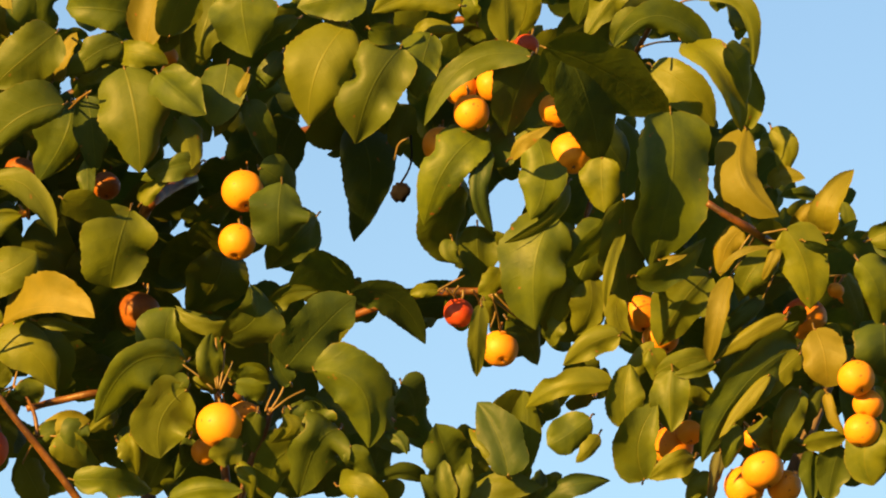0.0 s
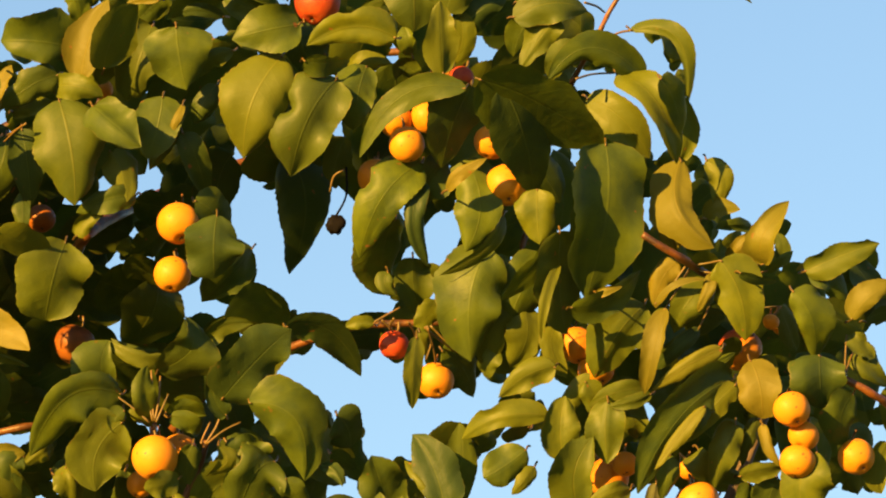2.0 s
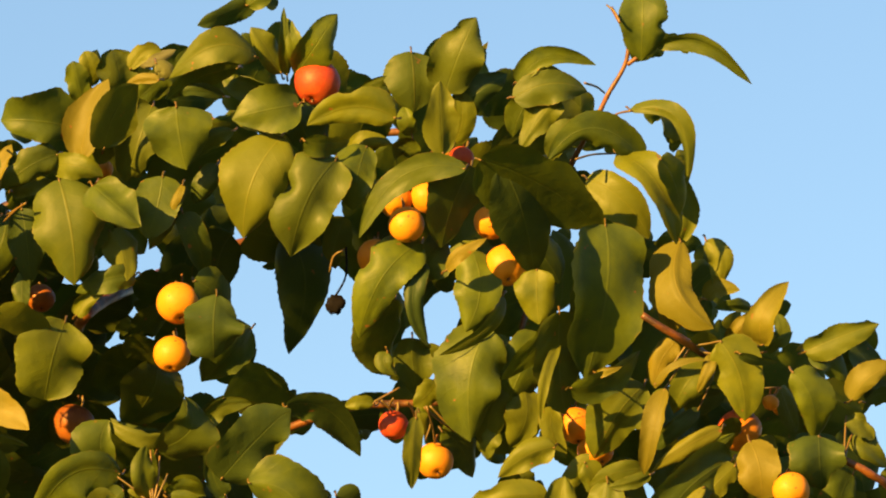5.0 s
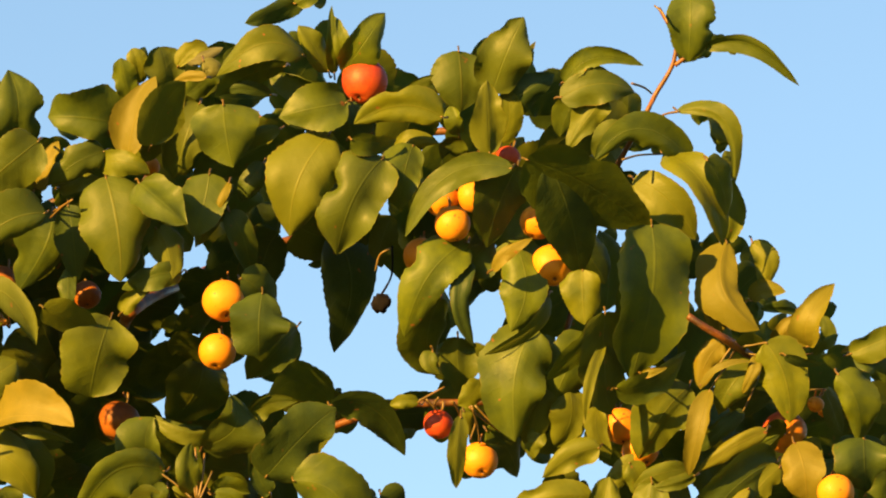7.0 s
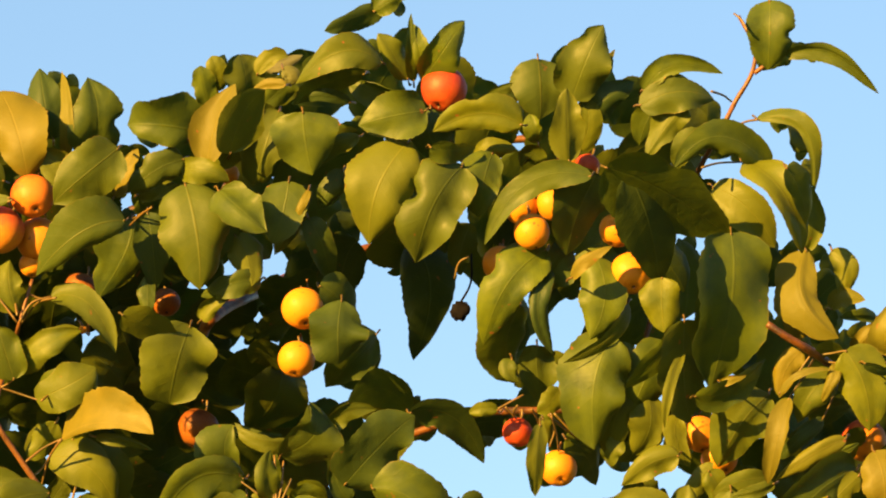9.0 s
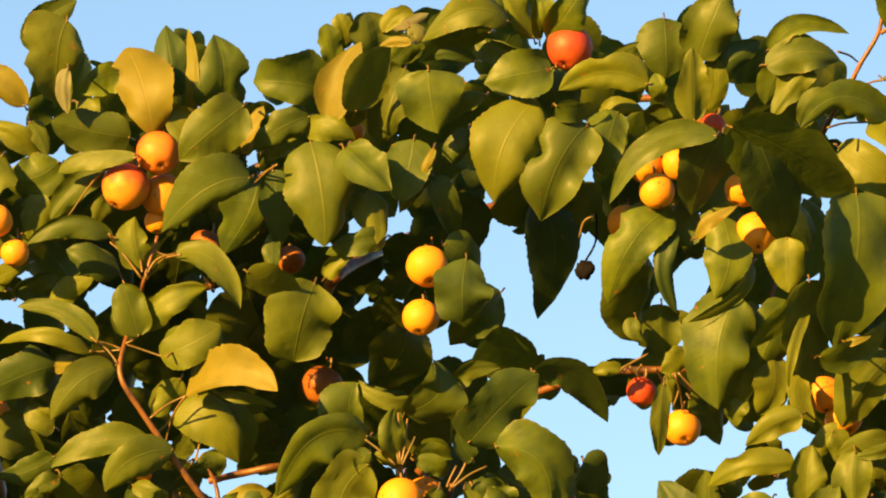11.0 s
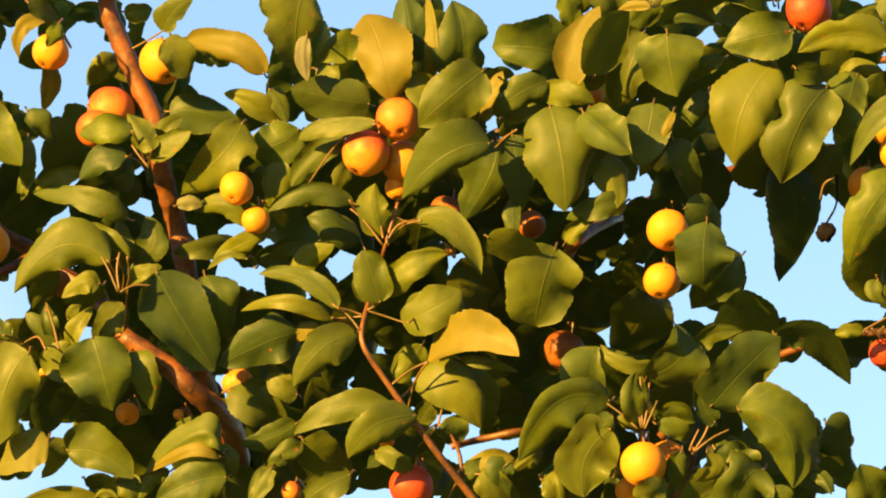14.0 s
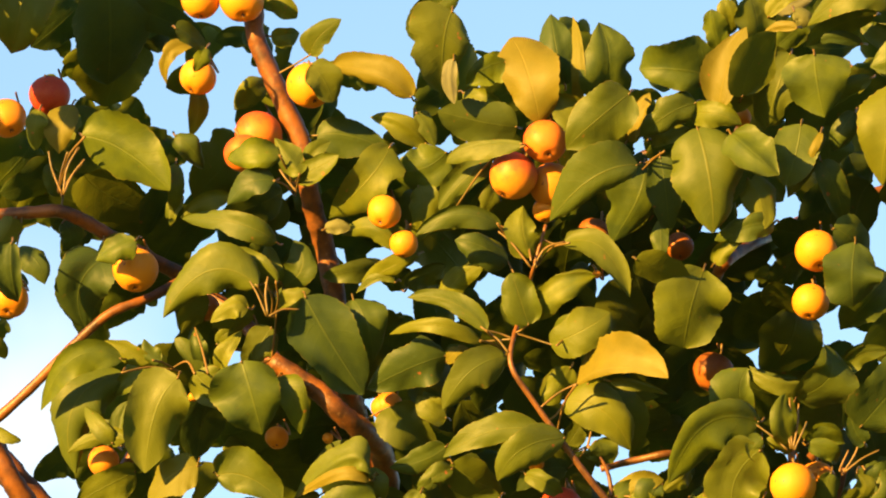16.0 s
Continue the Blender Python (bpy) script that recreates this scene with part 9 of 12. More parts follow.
shaded_leaf((-0.1513, 4.9366, 2.9089), (-0.1721, 4.9023, 2.9257), (-0.1957, 4.8765, 2.9418), (0.0141, 0.0109, 0.0176), (-0.0143, -0.0069, -0.0166))
shaded_leaf((-0.7067, 4.8885, 2.7118), (-0.7331, 4.8766, 2.6954), (-0.7598, 4.8729, 2.6793), (-0.0071, -0.0157, 0.0116), (0.0071, 0.0157, -0.0116))
shaded_leaf((-0.7557, 4.8858, 2.7606), (-0.7428, 4.9145, 2.7363), (-0.7378, 4.9519, 2.7108), (-0.0204, -0.0118, -0.0118), (0.0203, 0.0140, 0.0123))
shaded_leaf((0.2498, 4.8438, 2.8790), (0.2267, 4.8459, 2.8556), (0.2128, 4.8574, 2.8281), (-0.0138, -0.0186, 0.0057), (0.0138, 0.0204, -0.0053))
shaded_leaf((-0.2278, 4.9090, 2.7315), (-0.2393, 4.9171, 2.7018), (-0.2553, 4.9325, 2.6755), (-0.0163, -0.0190, 0.0030), (0.0163, 0.0190, -0.0030))
shaded_leaf((0.1300, 4.9310, 2.7025), (0.1512, 4.9249, 2.7255), (0.1725, 4.9265, 2.7503), (0.0130, 0.0177, -0.0079), (-0.0130, -0.0177, 0.0079))
shaded_leaf((-0.4246, 4.9406, 2.7114), (-0.4400, 4.9426, 2.6885), (-0.4583, 4.9520, 2.6688), (-0.0150, -0.0209, 0.0070), (0.0151, 0.0190, -0.0075))
shaded_leaf((0.3589, 4.8994, 2.7669), (0.3670, 4.9201, 2.7386), (0.3747, 4.9487, 2.7116), (-0.0189, -0.0133, -0.0076), (0.0189, 0.0133, 0.0076))
shaded_leaf((-0.0698, 4.8778, 2.7067), (-0.0600, 4.9034, 2.6831), (-0.0438, 4.9360, 2.6642), (-0.0169, -0.0117, -0.0119), (0.0168, 0.0136, 0.0124))
shaded_leaf((0.3685, 4.8967, 2.7758), (0.3415, 4.8700, 2.7807), (0.3132, 4.8533, 2.7795), (0.0044, -0.0072, 0.0149), (-0.0045, 0.0088, -0.0145))
shaded_leaf((-0.7199, 4.9284, 2.6762), (-0.7267, 4.8996, 2.6980), (-0.7297, 4.8783, 2.7227), (0.0155, 0.0091, 0.0068), (-0.0154, -0.0107, -0.0072))
shaded_leaf((-0.1070, 4.8570, 3.0236), (-0.0801, 4.8857, 3.0063), (-0.0636, 4.9242, 2.9831), (-0.0192, -0.0066, -0.0173), (0.0189, 0.0138, 0.0192))
shaded_leaf((-0.6467, 4.8039, 2.9203), (-0.6202, 4.8248, 2.9153), (-0.5944, 4.8533, 2.9126), (-0.0079, 0.0216, -0.0154), (0.0078, -0.0195, 0.0160))
shaded_leaf((-0.5084, 4.9511, 2.7498), (-0.4929, 4.9283, 2.7819), (-0.4788, 4.9132, 2.8160), (0.0206, 0.0206, -0.0029), (-0.0205, -0.0228, 0.0024))
shaded_leaf((-0.4363, 4.7991, 2.9662), (-0.4023, 4.8098, 2.9839), (-0.3680, 4.8287, 3.0019), (0.0074, 0.0192, -0.0174), (-0.0072, -0.0236, 0.0162))
shaded_leaf((-0.7896, 4.9025, 2.9498), (-0.7957, 4.8746, 2.9702), (-0.7953, 4.8540, 2.9941), (0.0158, 0.0111, 0.0063), (-0.0158, -0.0111, -0.0063))
shaded_leaf((0.0295, 4.8565, 3.0330), (0.0246, 4.8737, 3.0027), (0.0307, 4.8985, 2.9746), (-0.0217, -0.0182, -0.0051), (0.0216, 0.0204, 0.0056))
shaded_leaf((-0.4595, 4.8822, 2.9899), (-0.4648, 4.8523, 3.0123), (-0.4716, 4.8302, 3.0364), (0.0196, 0.0157, 0.0096), (-0.0197, -0.0116, -0.0085))
shaded_leaf((0.1010, 4.8425, 2.8580), (0.0729, 4.8308, 2.8417), (0.0453, 4.8270, 2.8267), (-0.0072, -0.0185, 0.0121), (0.0072, 0.0185, -0.0121))
shaded_leaf((-0.5468, 4.9094, 2.6798), (-0.5319, 4.9017, 2.6930), (-0.5216, 4.9011, 2.7107), (0.0091, 0.0142, -0.0042), (-0.0092, -0.0118, 0.0048))
shaded_leaf((-0.5668, 4.8460, 2.9451), (-0.5800, 4.8441, 2.9260), (-0.5989, 4.8485, 2.9141), (-0.0079, -0.0132, 0.0058), (0.0079, 0.0144, -0.0055))
shaded_leaf((0.0638, 4.8431, 3.0300), (0.0841, 4.8552, 3.0292), (0.1037, 4.8757, 3.0277), (-0.0038, 0.0102, -0.0099), (0.0036, -0.0066, 0.0108))
shaded_leaf((0.0362, 4.8918, 2.9703), (0.0528, 4.8869, 2.9836), (0.0652, 4.8887, 3.0027), (0.0094, 0.0129, -0.0058), (-0.0094, -0.0129, 0.0058))
shaded_leaf((-0.5694, 4.8597, 2.9431), (-0.5466, 4.8745, 2.9436), (-0.5245, 4.8969, 2.9462), (-0.0022, 0.0111, -0.0109), (0.0021, -0.0072, 0.0119))
shaded_leaf((-0.6901, 4.8937, 2.8882), (-0.6931, 4.8978, 2.8677), (-0.7039, 4.9090, 2.8513), (-0.0114, -0.0110, 0.0011), (0.0114, 0.0110, -0.0011))
shaded_leaf((-0.3835, 4.8404, 2.9571), (-0.4061, 4.8217, 2.9536), (-0.4292, 4.8112, 2.9504), (0.0009, -0.0123, 0.0141), (-0.0009, 0.0139, -0.0137))
shaded_leaf((0.3364, 4.9585, 2.6710), (0.3568, 4.9635, 2.6764), (0.3780, 4.9767, 2.6824), (0.0019, 0.0122, -0.0102), (-0.0019, -0.0135, 0.0098))
shaded_leaf((-0.0612, 4.8613, 3.0347), (-0.0391, 4.8704, 3.0389), (-0.0171, 4.8867, 3.0475), (0.0013, 0.0123, -0.0119), (-0.0013, -0.0123, 0.0119))
shaded_leaf((-0.2316, 4.9480, 2.6508), (-0.2512, 4.9378, 2.6441), (-0.2687, 4.9370, 2.6330), (-0.0044, -0.0132, 0.0089), (0.0044, 0.0132, -0.0089))
shaded_leaf((-0.5201, 4.8664, 2.6590), (-0.4997, 4.8809, 2.6551), (-0.4817, 4.9041, 2.6491), (-0.0055, 0.0069, -0.0112), (0.0055, -0.0056, 0.0115))
shaded_leaf((-0.0785, 4.9776, 2.6395), (-0.0712, 4.9637, 2.6629), (-0.0616, 4.9579, 2.6871), (0.0137, 0.0149, -0.0010), (-0.0137, -0.0164, 0.0006))
shaded_leaf((-0.1977, 4.8741, 2.6706), (-0.1766, 4.8950, 2.6574), (-0.1586, 4.9246, 2.6427), (-0.0108, -0.0037, -0.0132), (0.0108, 0.0037, 0.0132))
shaded_leaf((-0.3863, 4.8923, 2.6890), (-0.3649, 4.9102, 2.6801), (-0.3503, 4.9380, 2.6654), (-0.0085, -0.0057, -0.0123), (0.0085, 0.0070, 0.0127))
shaded_leaf((-0.3782, 4.9003, 2.6814), (-0.3994, 4.8930, 2.6705), (-0.4201, 4.8940, 2.6593), (-0.0056, -0.0146, 0.0096), (0.0056, 0.0160, -0.0092))
shaded_leaf((-0.4820, 4.8012, 2.9410), (-0.4650, 4.8019, 2.9519), (-0.4464, 4.8116, 2.9599), (0.0041, 0.0133, -0.0079), (-0.0041, -0.0133, 0.0079))
shaded_leaf((-0.2995, 4.8868, 2.9847), (-0.3026, 4.8953, 2.9664), (-0.3064, 4.9116, 2.9502), (-0.0106, -0.0083, -0.0005), (0.0106, 0.0094, 0.0008))
shaded_leaf((-0.0223, 4.8889, 2.8835), (-0.0077, 4.9079, 2.8678), (0.0135, 4.9330, 2.8607), (-0.0108, -0.0037, -0.0133), (0.0108, 0.0037, 0.0133))
shaded_leaf((-0.2020, 4.9224, 2.6864), (-0.2124, 4.8990, 2.6988), (-0.2236, 4.8835, 2.7126), (0.0094, 0.0032, 0.0075), (-0.0093, -0.0044, -0.0078))
shaded_leaf((0.1872, 4.8440, 2.9276), (0.1891, 4.8576, 2.9104), (0.1966, 4.8786, 2.8962), (-0.0113, -0.0079, -0.0046), (0.0113, 0.0068, 0.0043))
shaded_leaf((0.2965, 4.8992, 2.6952), (0.3067, 4.8899, 2.7145), (0.3204, 4.8888, 2.7339), (0.0132, 0.0167, -0.0042), (-0.0132, -0.0167, 0.0042))
shaded_leaf((-0.7905, 4.8786, 2.9245), (-0.8034, 4.8738, 2.9052), (-0.8201, 4.8762, 2.8902), (-0.0083, -0.0130, 0.0052), (0.0083, 0.0118, -0.0056))
shaded_leaf((0.0418, 4.8269, 3.0567), (0.0590, 4.8422, 3.0473), (0.0754, 4.8655, 3.0388), (-0.0093, -0.0033, -0.0126), (0.0093, 0.0047, 0.0129))
shaded_leaf((0.1124, 4.8618, 2.7705), (0.0912, 4.8556, 2.7528), (0.0704, 4.8572, 2.7366), (-0.0099, -0.0173, 0.0097), (0.0098, 0.0190, -0.0093))
shaded_leaf((0.2222, 4.9380, 2.6789), (0.2410, 4.9360, 2.6939), (0.2599, 4.9419, 2.7110), (0.0080, 0.0132, -0.0072), (-0.0080, -0.0132, 0.0072))
shaded_leaf((0.0208, 4.8849, 2.6847), (0.0443, 4.8947, 2.6899), (0.0681, 4.9125, 2.6964), (0.0013, 0.0102, -0.0115), (-0.0012, -0.0116, 0.0112))
shaded_leaf((-0.2649, 4.8922, 2.9598), (-0.2880, 4.8777, 2.9515), (-0.3108, 4.8717, 2.9425), (-0.0029, -0.0135, 0.0111), (0.0029, 0.0135, -0.0111))
shaded_leaf((-0.2697, 4.8788, 2.9044), (-0.2442, 4.8856, 2.9171), (-0.2170, 4.9021, 2.9249), (0.0040, 0.0190, -0.0136), (-0.0040, -0.0172, 0.0140))
shaded_leaf((-0.1766, 4.9001, 2.7174), (-0.2020, 4.8746, 2.7186), (-0.2283, 4.8583, 2.7168), (0.0031, -0.0107, 0.0146), (-0.0030, 0.0091, -0.0150))
shaded_leaf((0.3823, 4.9046, 2.8449), (0.3641, 4.9015, 2.8300), (0.3455, 4.9059, 2.8181), (-0.0071, -0.0130, 0.0075), (0.0071, 0.0143, -0.0072))
shaded_leaf((-0.5044, 4.9102, 2.9213), (-0.5195, 4.9091, 2.8970), (-0.5427, 4.9137, 2.8818), (-0.0103, -0.0165, 0.0069), (0.0103, 0.0150, -0.0072))
shaded_leaf((-0.5613, 4.8822, 2.8813), (-0.5802, 4.8760, 2.8653), (-0.6003, 4.8775, 2.8518), (-0.0083, -0.0174, 0.0090), (0.0083, 0.0159, -0.0094))
shaded_leaf((-0.1483, 4.8201, 3.0531), (-0.1648, 4.8248, 3.0327), (-0.1731, 4.8384, 3.0101), (-0.0129, -0.0156, 0.0033), (0.0129, 0.0156, -0.0033))
shaded_leaf((-0.1432, 4.9124, 2.9434), (-0.1466, 4.8937, 2.9589), (-0.1451, 4.8827, 2.9768), (0.0113, 0.0106, 0.0035), (-0.0114, -0.0094, -0.0032))
shaded_leaf((-0.1313, 4.8994, 3.0564), (-0.1586, 4.8743, 3.0530), (-0.1856, 4.8565, 3.0533), (0.0036, -0.0158, 0.0155), (-0.0037, 0.0177, -0.0150))
shaded_leaf((-0.7185, 4.7739, 3.0496), (-0.7006, 4.7945, 3.0364), (-0.6839, 4.8230, 3.0250), (-0.0128, -0.0044, -0.0157), (0.0128, 0.0044, 0.0157))
shaded_leaf((-0.3734, 4.8836, 2.6588), (-0.3649, 4.8737, 2.6802), (-0.3502, 4.8725, 2.6999), (0.0123, 0.0166, -0.0030), (-0.0124, -0.0151, 0.0033))
shaded_leaf((0.1771, 4.8273, 2.8912), (0.2014, 4.8434, 2.8876), (0.2273, 4.8654, 2.8932), (-0.0029, 0.0131, -0.0128), (0.0027, -0.0085, 0.0140))
shaded_leaf((-0.6767, 4.9179, 2.8864), (-0.6735, 4.8987, 2.9029), (-0.6763, 4.8873, 2.9211), (0.0138, 0.0100, 0.0035), (-0.0139, -0.0086, -0.0031))
shaded_leaf((0.1261, 4.7951, 3.0088), (0.1365, 4.8101, 2.9921), (0.1510, 4.8322, 2.9798), (-0.0101, -0.0047, -0.0080), (0.0101, 0.0047, 0.0080))
shaded_leaf((-0.1328, 4.8556, 2.7235), (-0.1285, 4.8726, 2.7029), (-0.1183, 4.8969, 2.6859), (-0.0139, -0.0066, -0.0066), (0.0139, 0.0081, 0.0070))
shaded_leaf((0.0696, 4.8535, 3.0180), (0.0922, 4.8629, 3.0213), (0.1143, 4.8788, 3.0318), (0.0017, 0.0143, -0.0120), (-0.0019, -0.0098, 0.0131))
shaded_leaf((0.0550, 4.8953, 2.9046), (0.0384, 4.8947, 2.8914), (0.0275, 4.9031, 2.8754), (-0.0078, -0.0120, 0.0047), (0.0078, 0.0131, -0.0044))
shaded_leaf((-0.3193, 4.9370, 2.7274), (-0.2927, 4.9503, 2.7280), (-0.2666, 4.9699, 2.7361), (-0.0001, 0.0148, -0.0145), (0.0002, -0.0165, 0.0140))
shaded_leaf((-0.3422, 4.8959, 2.7423), (-0.3385, 4.8761, 2.7638), (-0.3327, 4.8642, 2.7867), (0.0161, 0.0145, 0.0010), (-0.0162, -0.0128, -0.0005))
shaded_leaf((-0.2577, 4.8972, 2.8337), (-0.2396, 4.8949, 2.8496), (-0.2180, 4.9020, 2.8617), (0.0077, 0.0153, -0.0092), (-0.0078, -0.0138, 0.0096))
shaded_leaf((-0.2746, 4.8639, 2.7577), (-0.2489, 4.8746, 2.7674), (-0.2225, 4.8951, 2.7713), (0.0013, 0.0173, -0.0127), (-0.0013, -0.0156, 0.0132))
shaded_leaf((-0.0471, 4.9460, 2.7054), (-0.0380, 4.9629, 2.6891), (-0.0237, 4.9867, 2.6778), (-0.0114, -0.0039, -0.0090), (0.0114, 0.0039, 0.0090))
shaded_leaf((-0.5097, 4.9391, 2.6525), (-0.5083, 4.9186, 2.6754), (-0.5013, 4.9062, 2.6991), (0.0138, 0.0136, 0.0018), (-0.0138, -0.0136, -0.0018))
shaded_leaf((-0.3857, 4.8350, 2.9152), (-0.3631, 4.8546, 2.9061), (-0.3382, 4.8804, 2.9047), (-0.0083, 0.0190, -0.0133), (0.0082, -0.0172, 0.0138))
shaded_leaf((-0.7135, 4.8277, 2.8249), (-0.6919, 4.8364, 2.8347), (-0.6704, 4.8540, 2.8422), (0.0023, 0.0133, -0.0096), (-0.0023, -0.0133, 0.0096))
shaded_leaf((-0.0787, 4.8830, 2.7685), (-0.1035, 4.8561, 2.7735), (-0.1291, 4.8376, 2.7782), (0.0068, -0.0153, 0.0124), (-0.0068, 0.0170, -0.0120))
shaded_leaf((0.0522, 4.8438, 2.9650), (0.0769, 4.8479, 2.9700), (0.1001, 4.8582, 2.9829), (0.0042, 0.0161, -0.0130), (-0.0042, -0.0161, 0.0130))
shaded_leaf((-0.7548, 4.8414, 2.8315), (-0.7483, 4.8611, 2.8090), (-0.7516, 4.8889, 2.7870), (-0.0158, -0.0112, -0.0055), (0.0157, 0.0128, 0.0059))
shaded_leaf((0.3023, 4.9234, 2.8490), (0.2921, 4.9278, 2.8286), (0.2815, 4.9398, 2.8105), (-0.0114, -0.0150, 0.0024), (0.0114, 0.0150, -0.0024))
shaded_leaf((-0.0861, 4.9318, 2.6356), (-0.1091, 4.9086, 2.6374), (-0.1294, 4.8916, 2.6466), (0.0059, -0.0099, 0.0108), (-0.0060, 0.0113, -0.0105))
shaded_leaf((-0.2511, 4.8632, 2.8511), (-0.2252, 4.8671, 2.8598), (-0.2034, 4.8767, 2.8784), (0.0065, 0.0169, -0.0111), (-0.0065, -0.0185, 0.0107))
shaded_leaf((-0.3653, 4.8917, 2.7869), (-0.3859, 4.8756, 2.7781), (-0.4075, 4.8660, 2.7758), (-0.0010, -0.0114, 0.0096), (0.0009, 0.0126, -0.0093))
shaded_leaf((-0.6419, 4.8989, 2.8772), (-0.6183, 4.9106, 2.8775), (-0.5959, 4.9281, 2.8873), (0.0003, 0.0122, -0.0119), (-0.0005, -0.0094, 0.0127))
shaded_leaf((-0.7100, 4.8379, 2.8314), (-0.7245, 4.8384, 2.8143), (-0.7371, 4.8472, 2.7969), (-0.0109, -0.0137, 0.0053), (0.0108, 0.0151, -0.0050))
shaded_leaf((-0.0757, 4.8360, 2.9235), (-0.0575, 4.8491, 2.9176), (-0.0439, 4.8715, 2.9079), (-0.0074, -0.0002, -0.0103), (0.0073, 0.0026, 0.0109))
shaded_leaf((0.0073, 4.9425, 2.6823), (-0.0074, 4.9432, 2.6641), (-0.0201, 4.9522, 2.6462), (-0.0096, -0.0132, 0.0042), (0.0095, 0.0144, -0.0039))
shaded_leaf((-0.3171, 4.8937, 2.7821), (-0.3135, 4.9138, 2.7585), (-0.3005, 4.9407, 2.7399), (-0.0160, -0.0076, -0.0080), (0.0160, 0.0076, 0.0080))
shaded_leaf((0.2652, 4.9511, 2.6597), (0.2725, 4.9346, 2.6811), (0.2751, 4.9257, 2.7051), (0.0166, 0.0188, 0.0011), (-0.0166, -0.0188, -0.0011))
shaded_leaf((-0.1540, 4.8800, 2.6386), (-0.1281, 4.8976, 2.6359), (-0.1022, 4.9230, 2.6350), (-0.0042, 0.0120, -0.0136), (0.0041, -0.0088, 0.0145))
shaded_leaf((-0.3309, 4.8574, 2.8803), (-0.3386, 4.8592, 2.8582), (-0.3538, 4.8677, 2.8420), (-0.0110, -0.0150, 0.0029), (0.0110, 0.0137, -0.0033))
shaded_leaf((0.2018, 4.8860, 2.7502), (0.2141, 4.9039, 2.7304), (0.2186, 4.9304, 2.7097), (-0.0162, -0.0130, -0.0088), (0.0163, 0.0096, 0.0079))
shaded_leaf((-0.5680, 4.9158, 2.8137), (-0.5540, 4.9128, 2.8306), (-0.5381, 4.9184, 2.8467), (0.0084, 0.0135, -0.0056), (-0.0085, -0.0123, 0.0059))
shaded_leaf((-0.3542, 4.9280, 2.8583), (-0.3734, 4.9221, 2.8407), (-0.3932, 4.9238, 2.8253), (-0.0103, -0.0177, 0.0099), (0.0102, 0.0194, -0.0094))
shaded_leaf((0.3631, 4.8927, 2.8305), (0.3772, 4.9096, 2.8165), (0.3913, 4.9343, 2.8038), (-0.0095, -0.0057, -0.0088), (0.0096, 0.0033, 0.0082))
shaded_leaf((-0.2549, 4.9572, 2.6594), (-0.2357, 4.9706, 2.6542), (-0.2212, 4.9936, 2.6441), (-0.0080, 0.0070, -0.0108), (0.0079, -0.0042, 0.0116))
shaded_leaf((0.2533, 4.8984, 2.8085), (0.2562, 4.8785, 2.8256), (0.2554, 4.8662, 2.8449), (0.0148, 0.0144, 0.0026), (-0.0149, -0.0129, -0.0022))
shaded_leaf((-0.8306, 4.9221, 2.8935), (-0.8293, 4.9015, 2.9116), (-0.8342, 4.8888, 2.9308), (0.0129, 0.0078, 0.0043), (-0.0129, -0.0091, -0.0046))
shaded_leaf((0.0255, 4.9842, 2.6459), (-0.0005, 4.9646, 2.6409), (-0.0261, 4.9537, 2.6348), (-0.0011, -0.0120, 0.0136), (0.0009, 0.0167, -0.0123))
shaded_leaf((0.1410, 4.8891, 2.9785), (0.1268, 4.8615, 2.9930), (0.1076, 4.8427, 3.0053), (0.0128, 0.0095, 0.0141), (-0.0130, -0.0061, -0.0133))
shaded_leaf((-0.0243, 4.9030, 2.8431), (-0.0046, 4.9202, 2.8329), (0.0100, 4.9465, 2.8195), (-0.0090, -0.0044, -0.0111), (0.0090, 0.0057, 0.0114))
shaded_leaf((0.1253, 4.9216, 2.7673), (0.1499, 4.9424, 2.7570), (0.1757, 4.9706, 2.7496), (-0.0097, 0.0127, -0.0133), (0.0096, -0.0109, 0.0138))
shaded_leaf((-0.2280, 4.8873, 2.9438), (-0.2147, 4.9034, 2.9309), (-0.2034, 4.9277, 2.9186), (-0.0100, -0.0060, -0.0096), (0.0101, 0.0047, 0.0092))
shaded_leaf((0.2956, 4.9782, 2.7338), (0.2753, 4.9497, 2.7466), (0.2548, 4.9293, 2.7604), (0.0106, 0.0021, 0.0123), (-0.0107, -0.0006, -0.0119))
shaded_leaf((-0.2139, 4.8048, 2.9588), (-0.1934, 4.8127, 2.9648), (-0.1729, 4.8289, 2.9710), (0.0011, 0.0112, -0.0094), (-0.0011, -0.0112, 0.0094))
shaded_leaf((-0.5870, 4.8247, 2.9532), (-0.5828, 4.8045, 2.9748), (-0.5810, 4.7920, 2.9987), (0.0178, 0.0172, 0.0032), (-0.0179, -0.0136, -0.0022))
shaded_leaf((-0.7418, 4.9691, 2.6982), (-0.7596, 4.9431, 2.7069), (-0.7807, 4.9260, 2.7133), (0.0070, -0.0056, 0.0115), (-0.0070, 0.0070, -0.0111))
shaded_leaf((0.0959, 4.8227, 3.0243), (0.0750, 4.8128, 3.0140), (0.0558, 4.8115, 3.0024), (-0.0057, -0.0171, 0.0100), (0.0057, 0.0171, -0.0100))
shaded_leaf((-0.6133, 4.9467, 2.7187), (-0.6072, 4.9608, 2.6977), (-0.6105, 4.9829, 2.6773), (-0.0148, -0.0105, -0.0046), (0.0148, 0.0105, 0.0046))
shaded_leaf((-0.0371, 4.9221, 2.7888), (-0.0107, 4.9389, 2.7884), (0.0150, 4.9646, 2.7861), (-0.0041, 0.0140, -0.0118), (0.0040, -0.0125, 0.0122))
